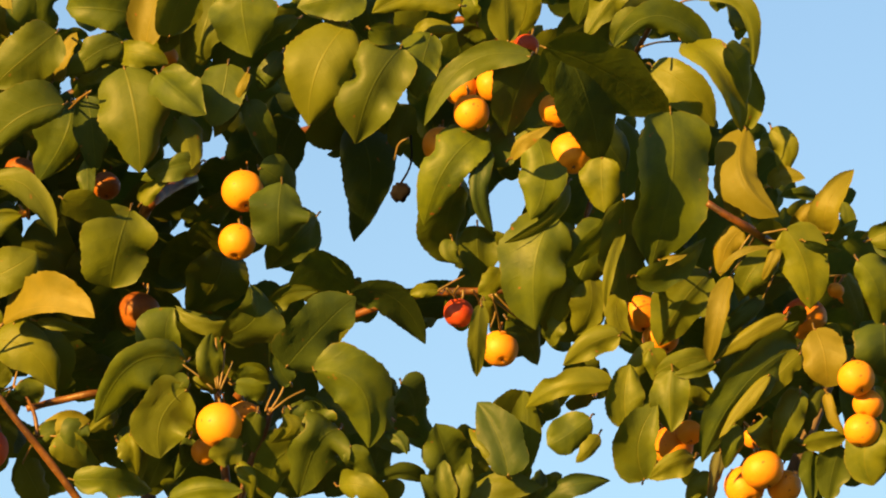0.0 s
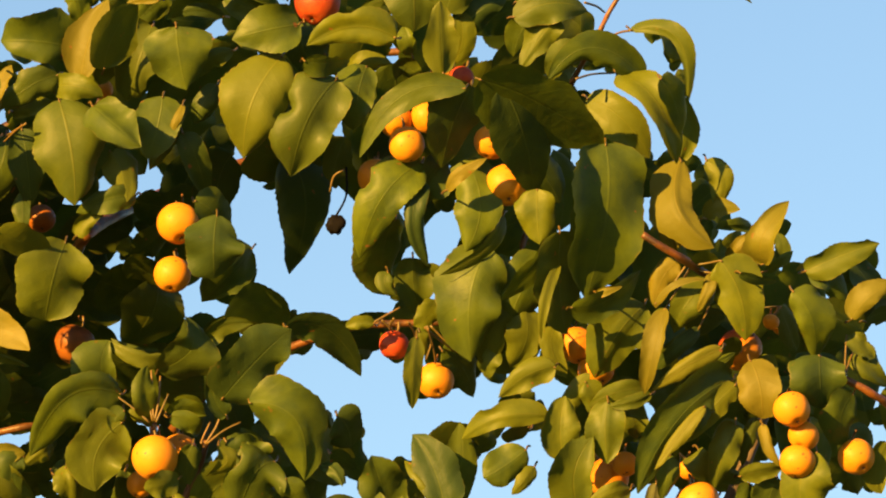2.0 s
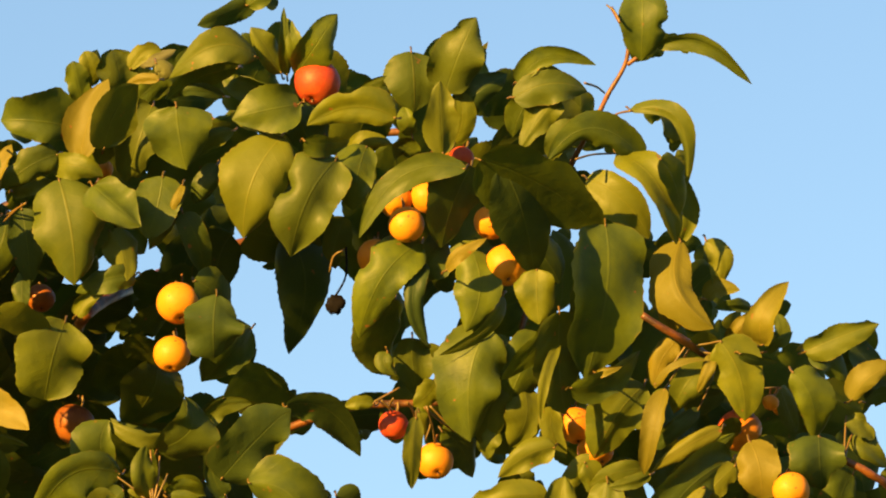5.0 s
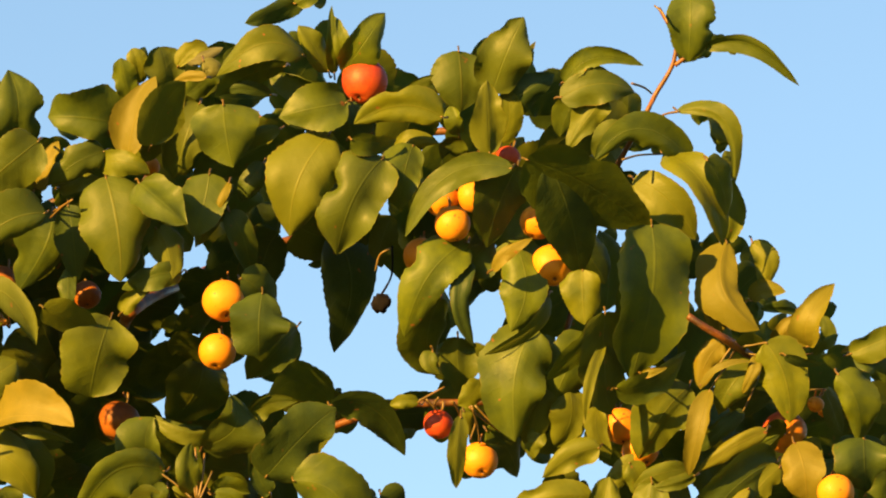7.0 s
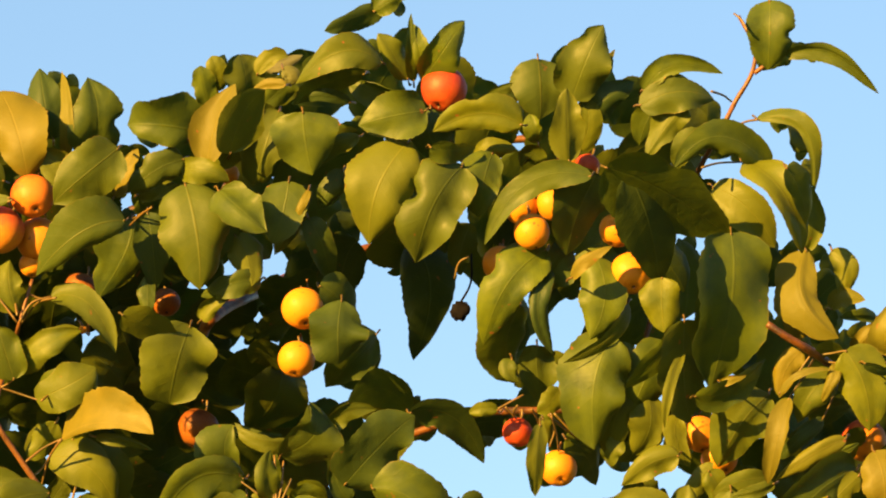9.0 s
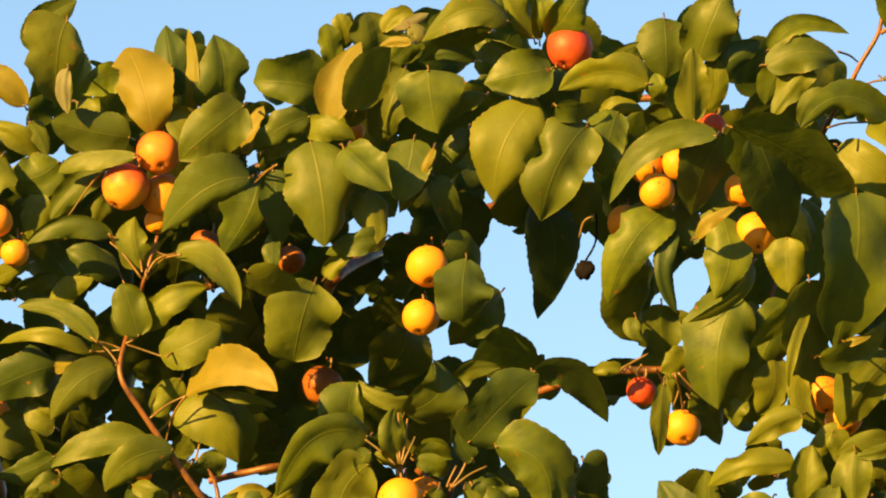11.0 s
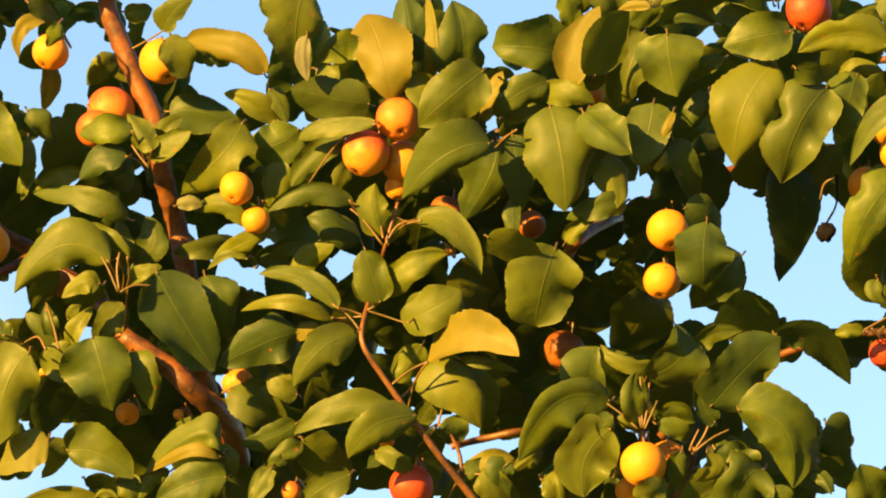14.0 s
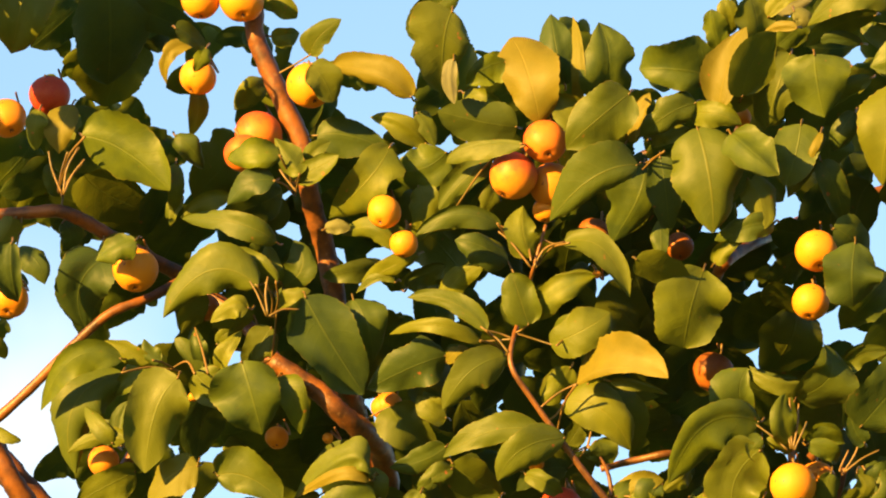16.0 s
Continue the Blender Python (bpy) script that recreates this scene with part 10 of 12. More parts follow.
shaded_leaf((-0.3819, 4.9448, 2.6805), (-0.3564, 4.9614, 2.6806), (-0.3311, 4.9856, 2.6837), (-0.0020, 0.0128, -0.0125), (0.0020, -0.0128, 0.0125))
shaded_leaf((0.3548, 4.8713, 2.6919), (0.3627, 4.8906, 2.6695), (0.3638, 4.9179, 2.6477), (-0.0151, -0.0092, -0.0044), (0.0150, 0.0123, 0.0052))
shaded_leaf((-0.7067, 4.8826, 2.9678), (-0.7058, 4.8933, 2.9532), (-0.7031, 4.9116, 2.9412), (-0.0097, -0.0058, -0.0036), (0.0098, 0.0048, 0.0033))
shaded_leaf((0.1572, 4.8358, 2.9409), (0.1430, 4.8183, 2.9445), (0.1273, 4.8095, 2.9465), (0.0044, -0.0056, 0.0090), (-0.0046, 0.0088, -0.0082))
shaded_leaf((-0.6597, 4.8094, 2.9960), (-0.6631, 4.7902, 3.0060), (-0.6694, 4.7790, 3.0175), (0.0079, 0.0054, 0.0051), (-0.0080, -0.0029, -0.0044))
shaded_leaf((0.0195, 4.9528, 2.7364), (0.0233, 4.9414, 2.7488), (0.0241, 4.9377, 2.7635), (0.0081, 0.0072, 0.0005), (-0.0081, -0.0072, -0.0005))
shaded_leaf((-0.6603, 4.8123, 3.0001), (-0.6736, 4.8044, 2.9904), (-0.6885, 4.8040, 2.9839), (-0.0040, -0.0120, 0.0070), (0.0040, 0.0120, -0.0070))
shaded_leaf((-0.2510, 4.9705, 2.6637), (-0.2678, 4.9617, 2.6538), (-0.2852, 4.9604, 2.6465), (-0.0041, -0.0118, 0.0079), (0.0042, 0.0107, -0.0082))
shaded_leaf((-0.1432, 4.8185, 3.0163), (-0.1619, 4.8014, 3.0093), (-0.1807, 4.7908, 3.0087), (0.0003, -0.0069, 0.0093), (-0.0004, 0.0089, -0.0088))
shaded_leaf((-0.0067, 4.9236, 2.7824), (-0.0253, 4.9059, 2.7791), (-0.0436, 4.8971, 2.7734), (-0.0005, -0.0103, 0.0100), (0.0005, 0.0115, -0.0097))
shaded_leaf((-0.5166, 4.8155, 2.9407), (-0.5022, 4.8206, 2.9418), (-0.4888, 4.8330, 2.9469), (0.0002, 0.0087, -0.0085), (-0.0003, -0.0067, 0.0091))
shaded_leaf((-0.3585, 4.8333, 2.9929), (-0.3695, 4.8304, 2.9804), (-0.3821, 4.8349, 2.9714), (-0.0070, -0.0121, 0.0055), (0.0070, 0.0110, -0.0057))
shaded_leaf((-0.5828, 4.8484, 2.8910), (-0.5771, 4.8559, 2.8803), (-0.5762, 4.8715, 2.8703), (-0.0069, -0.0048, -0.0037), (0.0069, 0.0048, 0.0037))
shaded_leaf((-0.5344, 4.8657, 2.7195), (-0.5251, 4.8774, 2.7085), (-0.5207, 4.8975, 2.6970), (-0.0095, -0.0044, -0.0068), (0.0095, 0.0033, 0.0065))
shaded_leaf((-0.2428, 4.8902, 2.8881), (-0.2484, 4.8714, 2.9002), (-0.2507, 4.8602, 2.9153), (0.0094, 0.0065, 0.0044), (-0.0094, -0.0056, -0.0041))
shaded_leaf((0.0641, 4.9321, 2.7662), (0.0751, 4.9415, 2.7583), (0.0866, 4.9586, 2.7526), (-0.0054, -0.0027, -0.0074), (0.0054, 0.0027, 0.0074))
shaded_leaf((-0.0681, 4.8945, 2.7674), (-0.0836, 4.8782, 2.7666), (-0.0995, 4.8705, 2.7643), (0.0010, -0.0063, 0.0085), (-0.0010, 0.0063, -0.0085))
shaded_leaf((-0.3771, 4.9068, 2.6876), (-0.3793, 4.8897, 2.6991), (-0.3864, 4.8809, 2.7109), (0.0081, 0.0038, 0.0042), (-0.0081, -0.0047, -0.0045))
shaded_leaf((-0.0478, 4.9605, 2.6379), (-0.0624, 4.9459, 2.6341), (-0.0770, 4.9388, 2.6335), (0.0002, -0.0065, 0.0074), (-0.0002, 0.0065, -0.0074))
shaded_leaf((0.2607, 4.9447, 2.6824), (0.2450, 4.9370, 2.6683), (0.2263, 4.9353, 2.6622), (-0.0058, -0.0123, 0.0090), (0.0057, 0.0136, -0.0087))
shaded_leaf((0.1863, 4.8520, 3.0626), (0.1999, 4.8540, 3.0663), (0.2141, 4.8642, 3.0705), (0.0012, 0.0093, -0.0077), (-0.0012, -0.0093, 0.0077))
shaded_leaf((0.0096, 4.8732, 3.0065), (0.0014, 4.8560, 3.0139), (-0.0041, 4.8461, 3.0248), (0.0068, 0.0039, 0.0050), (-0.0069, -0.0016, -0.0044))
shaded_leaf((-0.6993, 4.8511, 2.9581), (-0.6953, 4.8580, 2.9451), (-0.6978, 4.8729, 2.9336), (-0.0093, -0.0076, -0.0032), (0.0093, 0.0076, 0.0032))
shaded_leaf((0.0041, 4.8748, 2.7509), (-0.0046, 4.8567, 2.7593), (-0.0122, 4.8462, 2.7701), (0.0077, 0.0045, 0.0065), (-0.0078, -0.0027, -0.0060))
shaded_leaf((0.0596, 4.8890, 2.6872), (0.0738, 4.8889, 2.6966), (0.0879, 4.8965, 2.7081), (0.0051, 0.0100, -0.0060), (-0.0051, -0.0110, 0.0057))
shaded_leaf((-0.6778, 4.8365, 3.0396), (-0.6636, 4.8439, 3.0405), (-0.6504, 4.8586, 3.0446), (-0.0006, 0.0055, -0.0075), (0.0006, -0.0064, 0.0073))
shaded_leaf((-0.7683, 4.7951, 2.9950), (-0.7543, 4.7974, 2.9993), (-0.7415, 4.8075, 3.0059), (0.0019, 0.0095, -0.0068), (-0.0019, -0.0086, 0.0070))
shaded_leaf((0.0873, 4.8719, 3.0240), (0.0907, 4.8614, 3.0346), (0.0952, 4.8587, 3.0471), (0.0076, 0.0090, -0.0002), (-0.0076, -0.0082, 0.0004))
shaded_leaf((-0.7371, 4.9047, 2.9916), (-0.7504, 4.8902, 2.9858), (-0.7644, 4.8821, 2.9875), (0.0009, -0.0072, 0.0083), (-0.0010, 0.0082, -0.0080))
shaded_leaf((-0.5459, 4.9394, 2.8687), (-0.5496, 4.9213, 2.8785), (-0.5587, 4.9116, 2.8876), (0.0066, 0.0031, 0.0050), (-0.0067, -0.0016, -0.0046))
shaded_leaf((-0.6712, 4.9027, 2.7277), (-0.6746, 4.9076, 2.7109), (-0.6833, 4.9200, 2.6971), (-0.0089, -0.0096, 0.0006), (0.0088, 0.0105, -0.0003))
shaded_leaf((-0.7182, 4.8516, 2.9894), (-0.7265, 4.8547, 2.9720), (-0.7314, 4.8658, 2.9552), (-0.0105, -0.0102, 0.0011), (0.0104, 0.0113, -0.0008))
shaded_leaf((0.2791, 4.9373, 2.6812), (0.2902, 4.9342, 2.6935), (0.3051, 4.9400, 2.7035), (0.0070, 0.0116, -0.0063), (-0.0070, -0.0116, 0.0063))
shaded_leaf((0.0895, 4.9627, 2.7306), (0.0947, 4.9525, 2.7451), (0.1059, 4.9509, 2.7583), (0.0089, 0.0110, -0.0025), (-0.0089, -0.0110, 0.0025))
shaded_leaf((-0.1457, 4.9280, 2.6361), (-0.1612, 4.9172, 2.6297), (-0.1766, 4.9144, 2.6239), (-0.0023, -0.0097, 0.0068), (0.0023, 0.0097, -0.0068))
shaded_leaf((-0.5873, 4.8720, 2.9048), (-0.5821, 4.8631, 2.9159), (-0.5766, 4.8621, 2.9285), (0.0068, 0.0077, -0.0009), (-0.0069, -0.0070, 0.0011))
shaded_leaf((-0.8070, 4.8547, 3.0558), (-0.7947, 4.8518, 3.0673), (-0.7803, 4.8578, 3.0764), (0.0051, 0.0108, -0.0056), (-0.0051, -0.0098, 0.0058))
shaded_leaf((-0.3508, 4.8616, 3.0104), (-0.3541, 4.8408, 3.0221), (-0.3636, 4.8285, 3.0335), (0.0100, 0.0036, 0.0058), (-0.0100, -0.0047, -0.0061))
shaded_leaf((-0.5717, 4.8346, 2.8929), (-0.5784, 4.8133, 2.9042), (-0.5914, 4.8008, 2.9134), (0.0098, 0.0059, 0.0099), (-0.0098, -0.0059, -0.0099))
shaded_leaf((0.0043, 4.8588, 2.8490), (-0.0073, 4.8611, 2.8342), (-0.0123, 4.8719, 2.8182), (-0.0096, -0.0115, 0.0022), (0.0097, 0.0104, -0.0025))
shaded_leaf((0.2461, 4.8480, 2.8573), (0.2394, 4.8531, 2.8446), (0.2383, 4.8663, 2.8324), (-0.0080, -0.0086, 0.0003), (0.0081, 0.0077, -0.0005))
shaded_leaf((-0.7087, 4.8920, 2.7682), (-0.6958, 4.8870, 2.7800), (-0.6839, 4.8898, 2.7935), (0.0084, 0.0136, -0.0057), (-0.0085, -0.0124, 0.0061))
shaded_leaf((-0.4606, 4.9078, 2.9636), (-0.4628, 4.8922, 2.9732), (-0.4698, 4.8847, 2.9834), (0.0069, 0.0040, 0.0041), (-0.0069, -0.0025, -0.0038))
shaded_leaf((-0.4751, 4.9039, 2.8361), (-0.4597, 4.9020, 2.8448), (-0.4466, 4.9073, 2.8576), (0.0064, 0.0120, -0.0071), (-0.0063, -0.0132, 0.0068))
shaded_leaf((0.0206, 4.8666, 2.8218), (0.0321, 4.8745, 2.8162), (0.0426, 4.8905, 2.8112), (-0.0054, 0.0008, -0.0075), (0.0053, 0.0010, 0.0079))
shaded_leaf((-0.5712, 4.8926, 2.6603), (-0.5855, 4.8819, 2.6539), (-0.6011, 4.8785, 2.6510), (-0.0015, -0.0098, 0.0071), (0.0015, 0.0089, -0.0074))
shaded_leaf((0.2570, 4.9247, 2.8638), (0.2455, 4.9084, 2.8688), (0.2354, 4.8996, 2.8766), (0.0055, 0.0036, 0.0075), (-0.0055, -0.0028, -0.0073))
shaded_leaf((-0.7084, 4.9352, 2.7192), (-0.7033, 4.9471, 2.7038), (-0.7035, 4.9672, 2.6892), (-0.0125, -0.0075, -0.0049), (0.0124, 0.0100, 0.0056))
shaded_leaf((-0.7476, 4.8195, 3.0194), (-0.7595, 4.8102, 3.0107), (-0.7735, 4.8078, 3.0074), (-0.0024, -0.0077, 0.0071), (0.0023, 0.0095, -0.0067))
shaded_leaf((0.2846, 4.8952, 2.8495), (0.2993, 4.8935, 2.8565), (0.3148, 4.8996, 2.8650), (0.0038, 0.0098, -0.0065), (-0.0038, -0.0089, 0.0067))
shaded_leaf((-0.6447, 4.8818, 2.7133), (-0.6345, 4.8899, 2.7070), (-0.6259, 4.9060, 2.7015), (-0.0059, -0.0011, -0.0081), (0.0058, 0.0030, 0.0086))
shaded_leaf((0.3134, 4.9836, 2.6430), (0.3162, 4.9685, 2.6548), (0.3163, 4.9611, 2.6687), (0.0091, 0.0090, 0.0011), (-0.0091, -0.0090, -0.0011))
shaded_leaf((0.1168, 4.8408, 3.0194), (0.1342, 4.8476, 3.0205), (0.1518, 4.8612, 3.0269), (0.0002, 0.0082, -0.0080), (-0.0002, -0.0073, 0.0083))
shaded_leaf((0.1169, 4.9544, 2.7294), (0.1058, 4.9513, 2.7184), (0.0955, 4.9561, 2.7085), (-0.0067, -0.0121, 0.0045), (0.0068, 0.0101, -0.0050))
shaded_leaf((-0.5708, 4.8505, 2.8962), (-0.5834, 4.8354, 2.8955), (-0.5971, 4.8294, 2.8919), (0.0007, -0.0084, 0.0083), (-0.0007, 0.0084, -0.0083))
shaded_leaf((-0.4520, 4.8796, 2.8372), (-0.4523, 4.8847, 2.8235), (-0.4563, 4.8975, 2.8120), (-0.0080, -0.0070, -0.0008), (0.0080, 0.0070, 0.0008))
shaded_leaf((0.3548, 4.9440, 2.7866), (0.3700, 4.9444, 2.7945), (0.3857, 4.9524, 2.8047), (0.0045, 0.0107, -0.0069), (-0.0045, -0.0107, 0.0069))
shaded_leaf((0.0536, 4.9570, 2.6492), (0.0375, 4.9409, 2.6474), (0.0226, 4.9316, 2.6516), (0.0023, -0.0040, 0.0084), (-0.0024, 0.0049, -0.0081))
shaded_leaf((-0.5362, 4.9120, 2.6457), (-0.5346, 4.8949, 2.6601), (-0.5378, 4.8858, 2.6757), (0.0098, 0.0081, 0.0031), (-0.0099, -0.0071, -0.0029))
shaded_leaf((-0.5977, 4.8359, 2.9845), (-0.5997, 4.8175, 2.9967), (-0.6083, 4.8075, 3.0088), (0.0109, 0.0063, 0.0065), (-0.0109, -0.0051, -0.0062))
shaded_leaf((-0.8374, 4.9371, 2.8347), (-0.8297, 4.9301, 2.8454), (-0.8199, 4.9315, 2.8555), (0.0056, 0.0081, -0.0028), (-0.0056, -0.0081, 0.0028))
shaded_leaf((-0.1516, 4.8720, 2.8379), (-0.1600, 4.8713, 2.8251), (-0.1671, 4.8786, 2.8132), (-0.0066, -0.0084, 0.0022), (0.0066, 0.0084, -0.0022))
shaded_leaf((-0.1908, 4.8401, 2.8079), (-0.1746, 4.8454, 2.8127), (-0.1584, 4.8598, 2.8144), (0.0002, 0.0084, -0.0082), (-0.0002, -0.0084, 0.0082))
shaded_leaf((-0.5782, 4.8423, 2.9676), (-0.5657, 4.8418, 2.9748), (-0.5563, 4.8482, 2.9872), (0.0046, 0.0090, -0.0044), (-0.0046, -0.0082, 0.0046))
shaded_leaf((0.0537, 4.9381, 2.6202), (0.0589, 4.9269, 2.6320), (0.0604, 4.9234, 2.6464), (0.0082, 0.0094, 0.0003), (-0.0082, -0.0085, -0.0001))
shaded_leaf((0.0489, 4.9788, 2.6393), (0.0647, 4.9796, 2.6445), (0.0788, 4.9873, 2.6552), (0.0038, 0.0100, -0.0066), (-0.0038, -0.0091, 0.0069))
shaded_leaf((-0.5106, 4.9036, 2.7172), (-0.5242, 4.8956, 2.7087), (-0.5374, 4.8960, 2.6998), (-0.0039, -0.0089, 0.0056), (0.0039, 0.0080, -0.0058))
shaded_leaf((-0.7365, 4.9461, 2.6870), (-0.7223, 4.9540, 2.6863), (-0.7091, 4.9695, 2.6883), (-0.0013, 0.0074, -0.0073), (0.0012, -0.0039, 0.0082))
shaded_leaf((-0.5667, 4.8397, 2.8957), (-0.5843, 4.8273, 2.8901), (-0.6009, 4.8243, 2.8806), (-0.0032, -0.0118, 0.0095), (0.0031, 0.0142, -0.0088))
shaded_leaf((-0.6529, 4.8334, 3.0396), (-0.6616, 4.8334, 3.0244), (-0.6715, 4.8409, 3.0116), (-0.0080, -0.0104, 0.0028), (0.0080, 0.0113, -0.0026))
shaded_leaf((-0.3805, 4.9155, 2.7389), (-0.3637, 4.9260, 2.7361), (-0.3502, 4.9458, 2.7296), (-0.0056, 0.0105, -0.0083), (0.0056, -0.0094, 0.0086))
shaded_leaf((0.0676, 4.9396, 2.7637), (0.0536, 4.9362, 2.7526), (0.0419, 4.9412, 2.7411), (-0.0057, -0.0101, 0.0046), (0.0057, 0.0110, -0.0044))
shaded_leaf((-0.1630, 4.9371, 2.6395), (-0.1753, 4.9296, 2.6326), (-0.1872, 4.9302, 2.6260), (-0.0036, -0.0082, 0.0062), (0.0036, 0.0091, -0.0059))
shaded_leaf((-0.4229, 4.9347, 2.8393), (-0.4358, 4.9271, 2.8296), (-0.4508, 4.9265, 2.8250), (-0.0031, -0.0083, 0.0064), (0.0031, 0.0092, -0.0062))
shaded_leaf((-0.6257, 4.8994, 2.6475), (-0.6119, 4.8991, 2.6592), (-0.5962, 4.9078, 2.6681), (0.0046, 0.0098, -0.0061), (-0.0047, -0.0089, 0.0063))
shaded_leaf((-0.6207, 4.7751, 3.0265), (-0.6119, 4.7852, 3.0174), (-0.6045, 4.8030, 3.0100), (-0.0081, -0.0049, -0.0082), (0.0081, 0.0059, 0.0085))
shaded_leaf((0.2264, 4.8139, 2.9811), (0.2173, 4.7966, 2.9883), (0.2067, 4.7874, 2.9962), (0.0065, 0.0040, 0.0070), (-0.0065, -0.0040, -0.0070))
shaded_leaf((-0.7649, 4.8545, 2.9603), (-0.7608, 4.8426, 2.9735), (-0.7573, 4.8385, 2.9888), (0.0091, 0.0083, 0.0002), (-0.0091, -0.0083, -0.0002))
shaded_leaf((0.1465, 4.8276, 3.0230), (0.1466, 4.8352, 3.0060), (0.1429, 4.8504, 2.9915), (-0.0106, -0.0082, -0.0009), (0.0105, 0.0092, 0.0012))
shaded_leaf((-0.8330, 4.9016, 2.8201), (-0.8232, 4.8924, 2.8316), (-0.8187, 4.8904, 2.8468), (0.0098, 0.0104, -0.0023), (-0.0098, -0.0115, 0.0020))
shaded_leaf((0.2407, 4.8865, 2.6574), (0.2538, 4.8937, 2.6544), (0.2658, 4.9096, 2.6499), (-0.0039, 0.0058, -0.0062), (0.0039, -0.0058, 0.0062))
shaded_leaf((-0.0850, 4.8471, 3.0830), (-0.0979, 4.8421, 3.0696), (-0.1128, 4.8441, 3.0610), (-0.0060, -0.0109, 0.0062), (0.0060, 0.0109, -0.0062))
shaded_leaf((-0.4879, 4.9667, 2.7113), (-0.5038, 4.9469, 2.7148), (-0.5173, 4.9337, 2.7248), (0.0056, -0.0030, 0.0083), (-0.0057, 0.0050, -0.0077))
shaded_leaf((-0.2807, 4.9445, 2.6638), (-0.2948, 4.9282, 2.6646), (-0.3076, 4.9186, 2.6711), (0.0047, -0.0076, 0.0083), (-0.0048, 0.0097, -0.0077))
shaded_leaf((-0.7487, 4.8093, 3.0641), (-0.7619, 4.7993, 3.0549), (-0.7771, 4.7963, 3.0508), (-0.0024, -0.0090, 0.0073), (0.0025, 0.0081, -0.0075))
shaded_leaf((-0.5459, 4.8884, 3.0099), (-0.5567, 4.8710, 3.0148), (-0.5701, 4.8620, 3.0190), (0.0045, -0.0017, 0.0073), (-0.0046, 0.0034, -0.0069))
shaded_leaf((-0.7662, 4.8483, 2.8801), (-0.7686, 4.8516, 2.8662), (-0.7722, 4.8626, 2.8544), (-0.0075, -0.0067, -0.0004), (0.0074, 0.0082, 0.0008))
shaded_leaf((-0.1491, 4.8615, 2.9902), (-0.1369, 4.8564, 3.0022), (-0.1266, 4.8587, 3.0178), (0.0076, 0.0111, -0.0040), (-0.0077, -0.0090, 0.0045))
shaded_leaf((-0.1902, 4.8248, 3.0537), (-0.1763, 4.8275, 3.0551), (-0.1629, 4.8374, 3.0608), (0.0008, 0.0072, -0.0070), (-0.0008, -0.0072, 0.0070))
shaded_leaf((0.3438, 4.9137, 2.7043), (0.3611, 4.9182, 2.7048), (0.3780, 4.9288, 2.7132), (0.0014, 0.0102, -0.0085), (-0.0014, -0.0092, 0.0088))
shaded_leaf((-0.5458, 4.8813, 2.7665), (-0.5454, 4.8918, 2.7517), (-0.5405, 4.9098, 2.7399), (-0.0106, -0.0063, -0.0043), (0.0106, 0.0074, 0.0046))
shaded_leaf((-0.6217, 4.8114, 3.0265), (-0.6351, 4.7983, 3.0245), (-0.6489, 4.7944, 3.0191), (-0.0004, -0.0068, 0.0066), (0.0004, 0.0068, -0.0066))
shaded_leaf((-0.3451, 4.9196, 2.7017), (-0.3525, 4.9080, 2.7032), (-0.3601, 4.9041, 2.7070), (0.0024, -0.0025, 0.0039), (-0.0024, 0.0030, -0.0038))
shaded_leaf((-0.2750, 4.9503, 2.6577), (-0.2816, 4.9363, 2.6630), (-0.2874, 4.9298, 2.6709), (0.0047, 0.0010, 0.0041), (-0.0047, -0.0010, -0.0041))
shaded_leaf((-0.5370, 4.8130, 3.0017), (-0.5372, 4.8160, 2.9929), (-0.5369, 4.8266, 2.9864), (-0.0061, -0.0044, -0.0015), (0.0061, 0.0050, 0.0017))
shaded_leaf((-0.5356, 4.9021, 2.7473), (-0.5385, 4.9022, 2.7367), (-0.5427, 4.9100, 2.7281), (-0.0059, -0.0063, 0.0004), (0.0059, 0.0057, -0.0006))
shaded_leaf((-0.0270, 4.9019, 2.6983), (-0.0357, 4.8931, 2.6940), (-0.0446, 4.8916, 2.6932), (-0.0006, -0.0047, 0.0039), (0.0006, 0.0047, -0.0039))
shaded_leaf((-0.2043, 4.9302, 2.8753), (-0.2048, 4.9174, 2.8843), (-0.2069, 4.9124, 2.8952), (0.0067, 0.0047, 0.0022), (-0.0066, -0.0061, -0.0025))
shaded_leaf((0.3932, 4.9354, 2.8169), (0.3950, 4.9390, 2.8076), (0.3993, 4.9502, 2.8006), (-0.0063, -0.0037, -0.0028), (0.0063, 0.0050, 0.0032))
shaded_leaf((0.1424, 4.8795, 2.9910), (0.1504, 4.8754, 2.9953), (0.1583, 4.8789, 3.0025), (0.0032, 0.0066, -0.0033), (-0.0033, -0.0060, 0.0035))
shaded_leaf((-0.4987, 4.9421, 2.8125), (-0.5035, 4.9279, 2.8184), (-0.5093, 4.9216, 2.8260), (0.0051, 0.0018, 0.0041), (-0.0051, -0.0018, -0.0041))
shaded_leaf((-0.5099, 4.8875, 2.8424), (-0.5168, 4.8758, 2.8443), (-0.5256, 4.8725, 2.8456), (0.0020, -0.0041, 0.0038), (-0.0020, 0.0046, -0.0037))
shaded_leaf((-0.7924, 4.8288, 2.8810), (-0.7839, 4.8285, 2.8854), (-0.7757, 4.8364, 2.8895), (0.0019, 0.0073, -0.0045), (-0.0020, -0.0054, 0.0050))
shaded_leaf((-0.3248, 4.8396, 2.9181), (-0.3180, 4.8338, 2.9244), (-0.3126, 4.8355, 2.9335), (0.0049, 0.0075, -0.0022), (-0.0049, -0.0075, 0.0022))
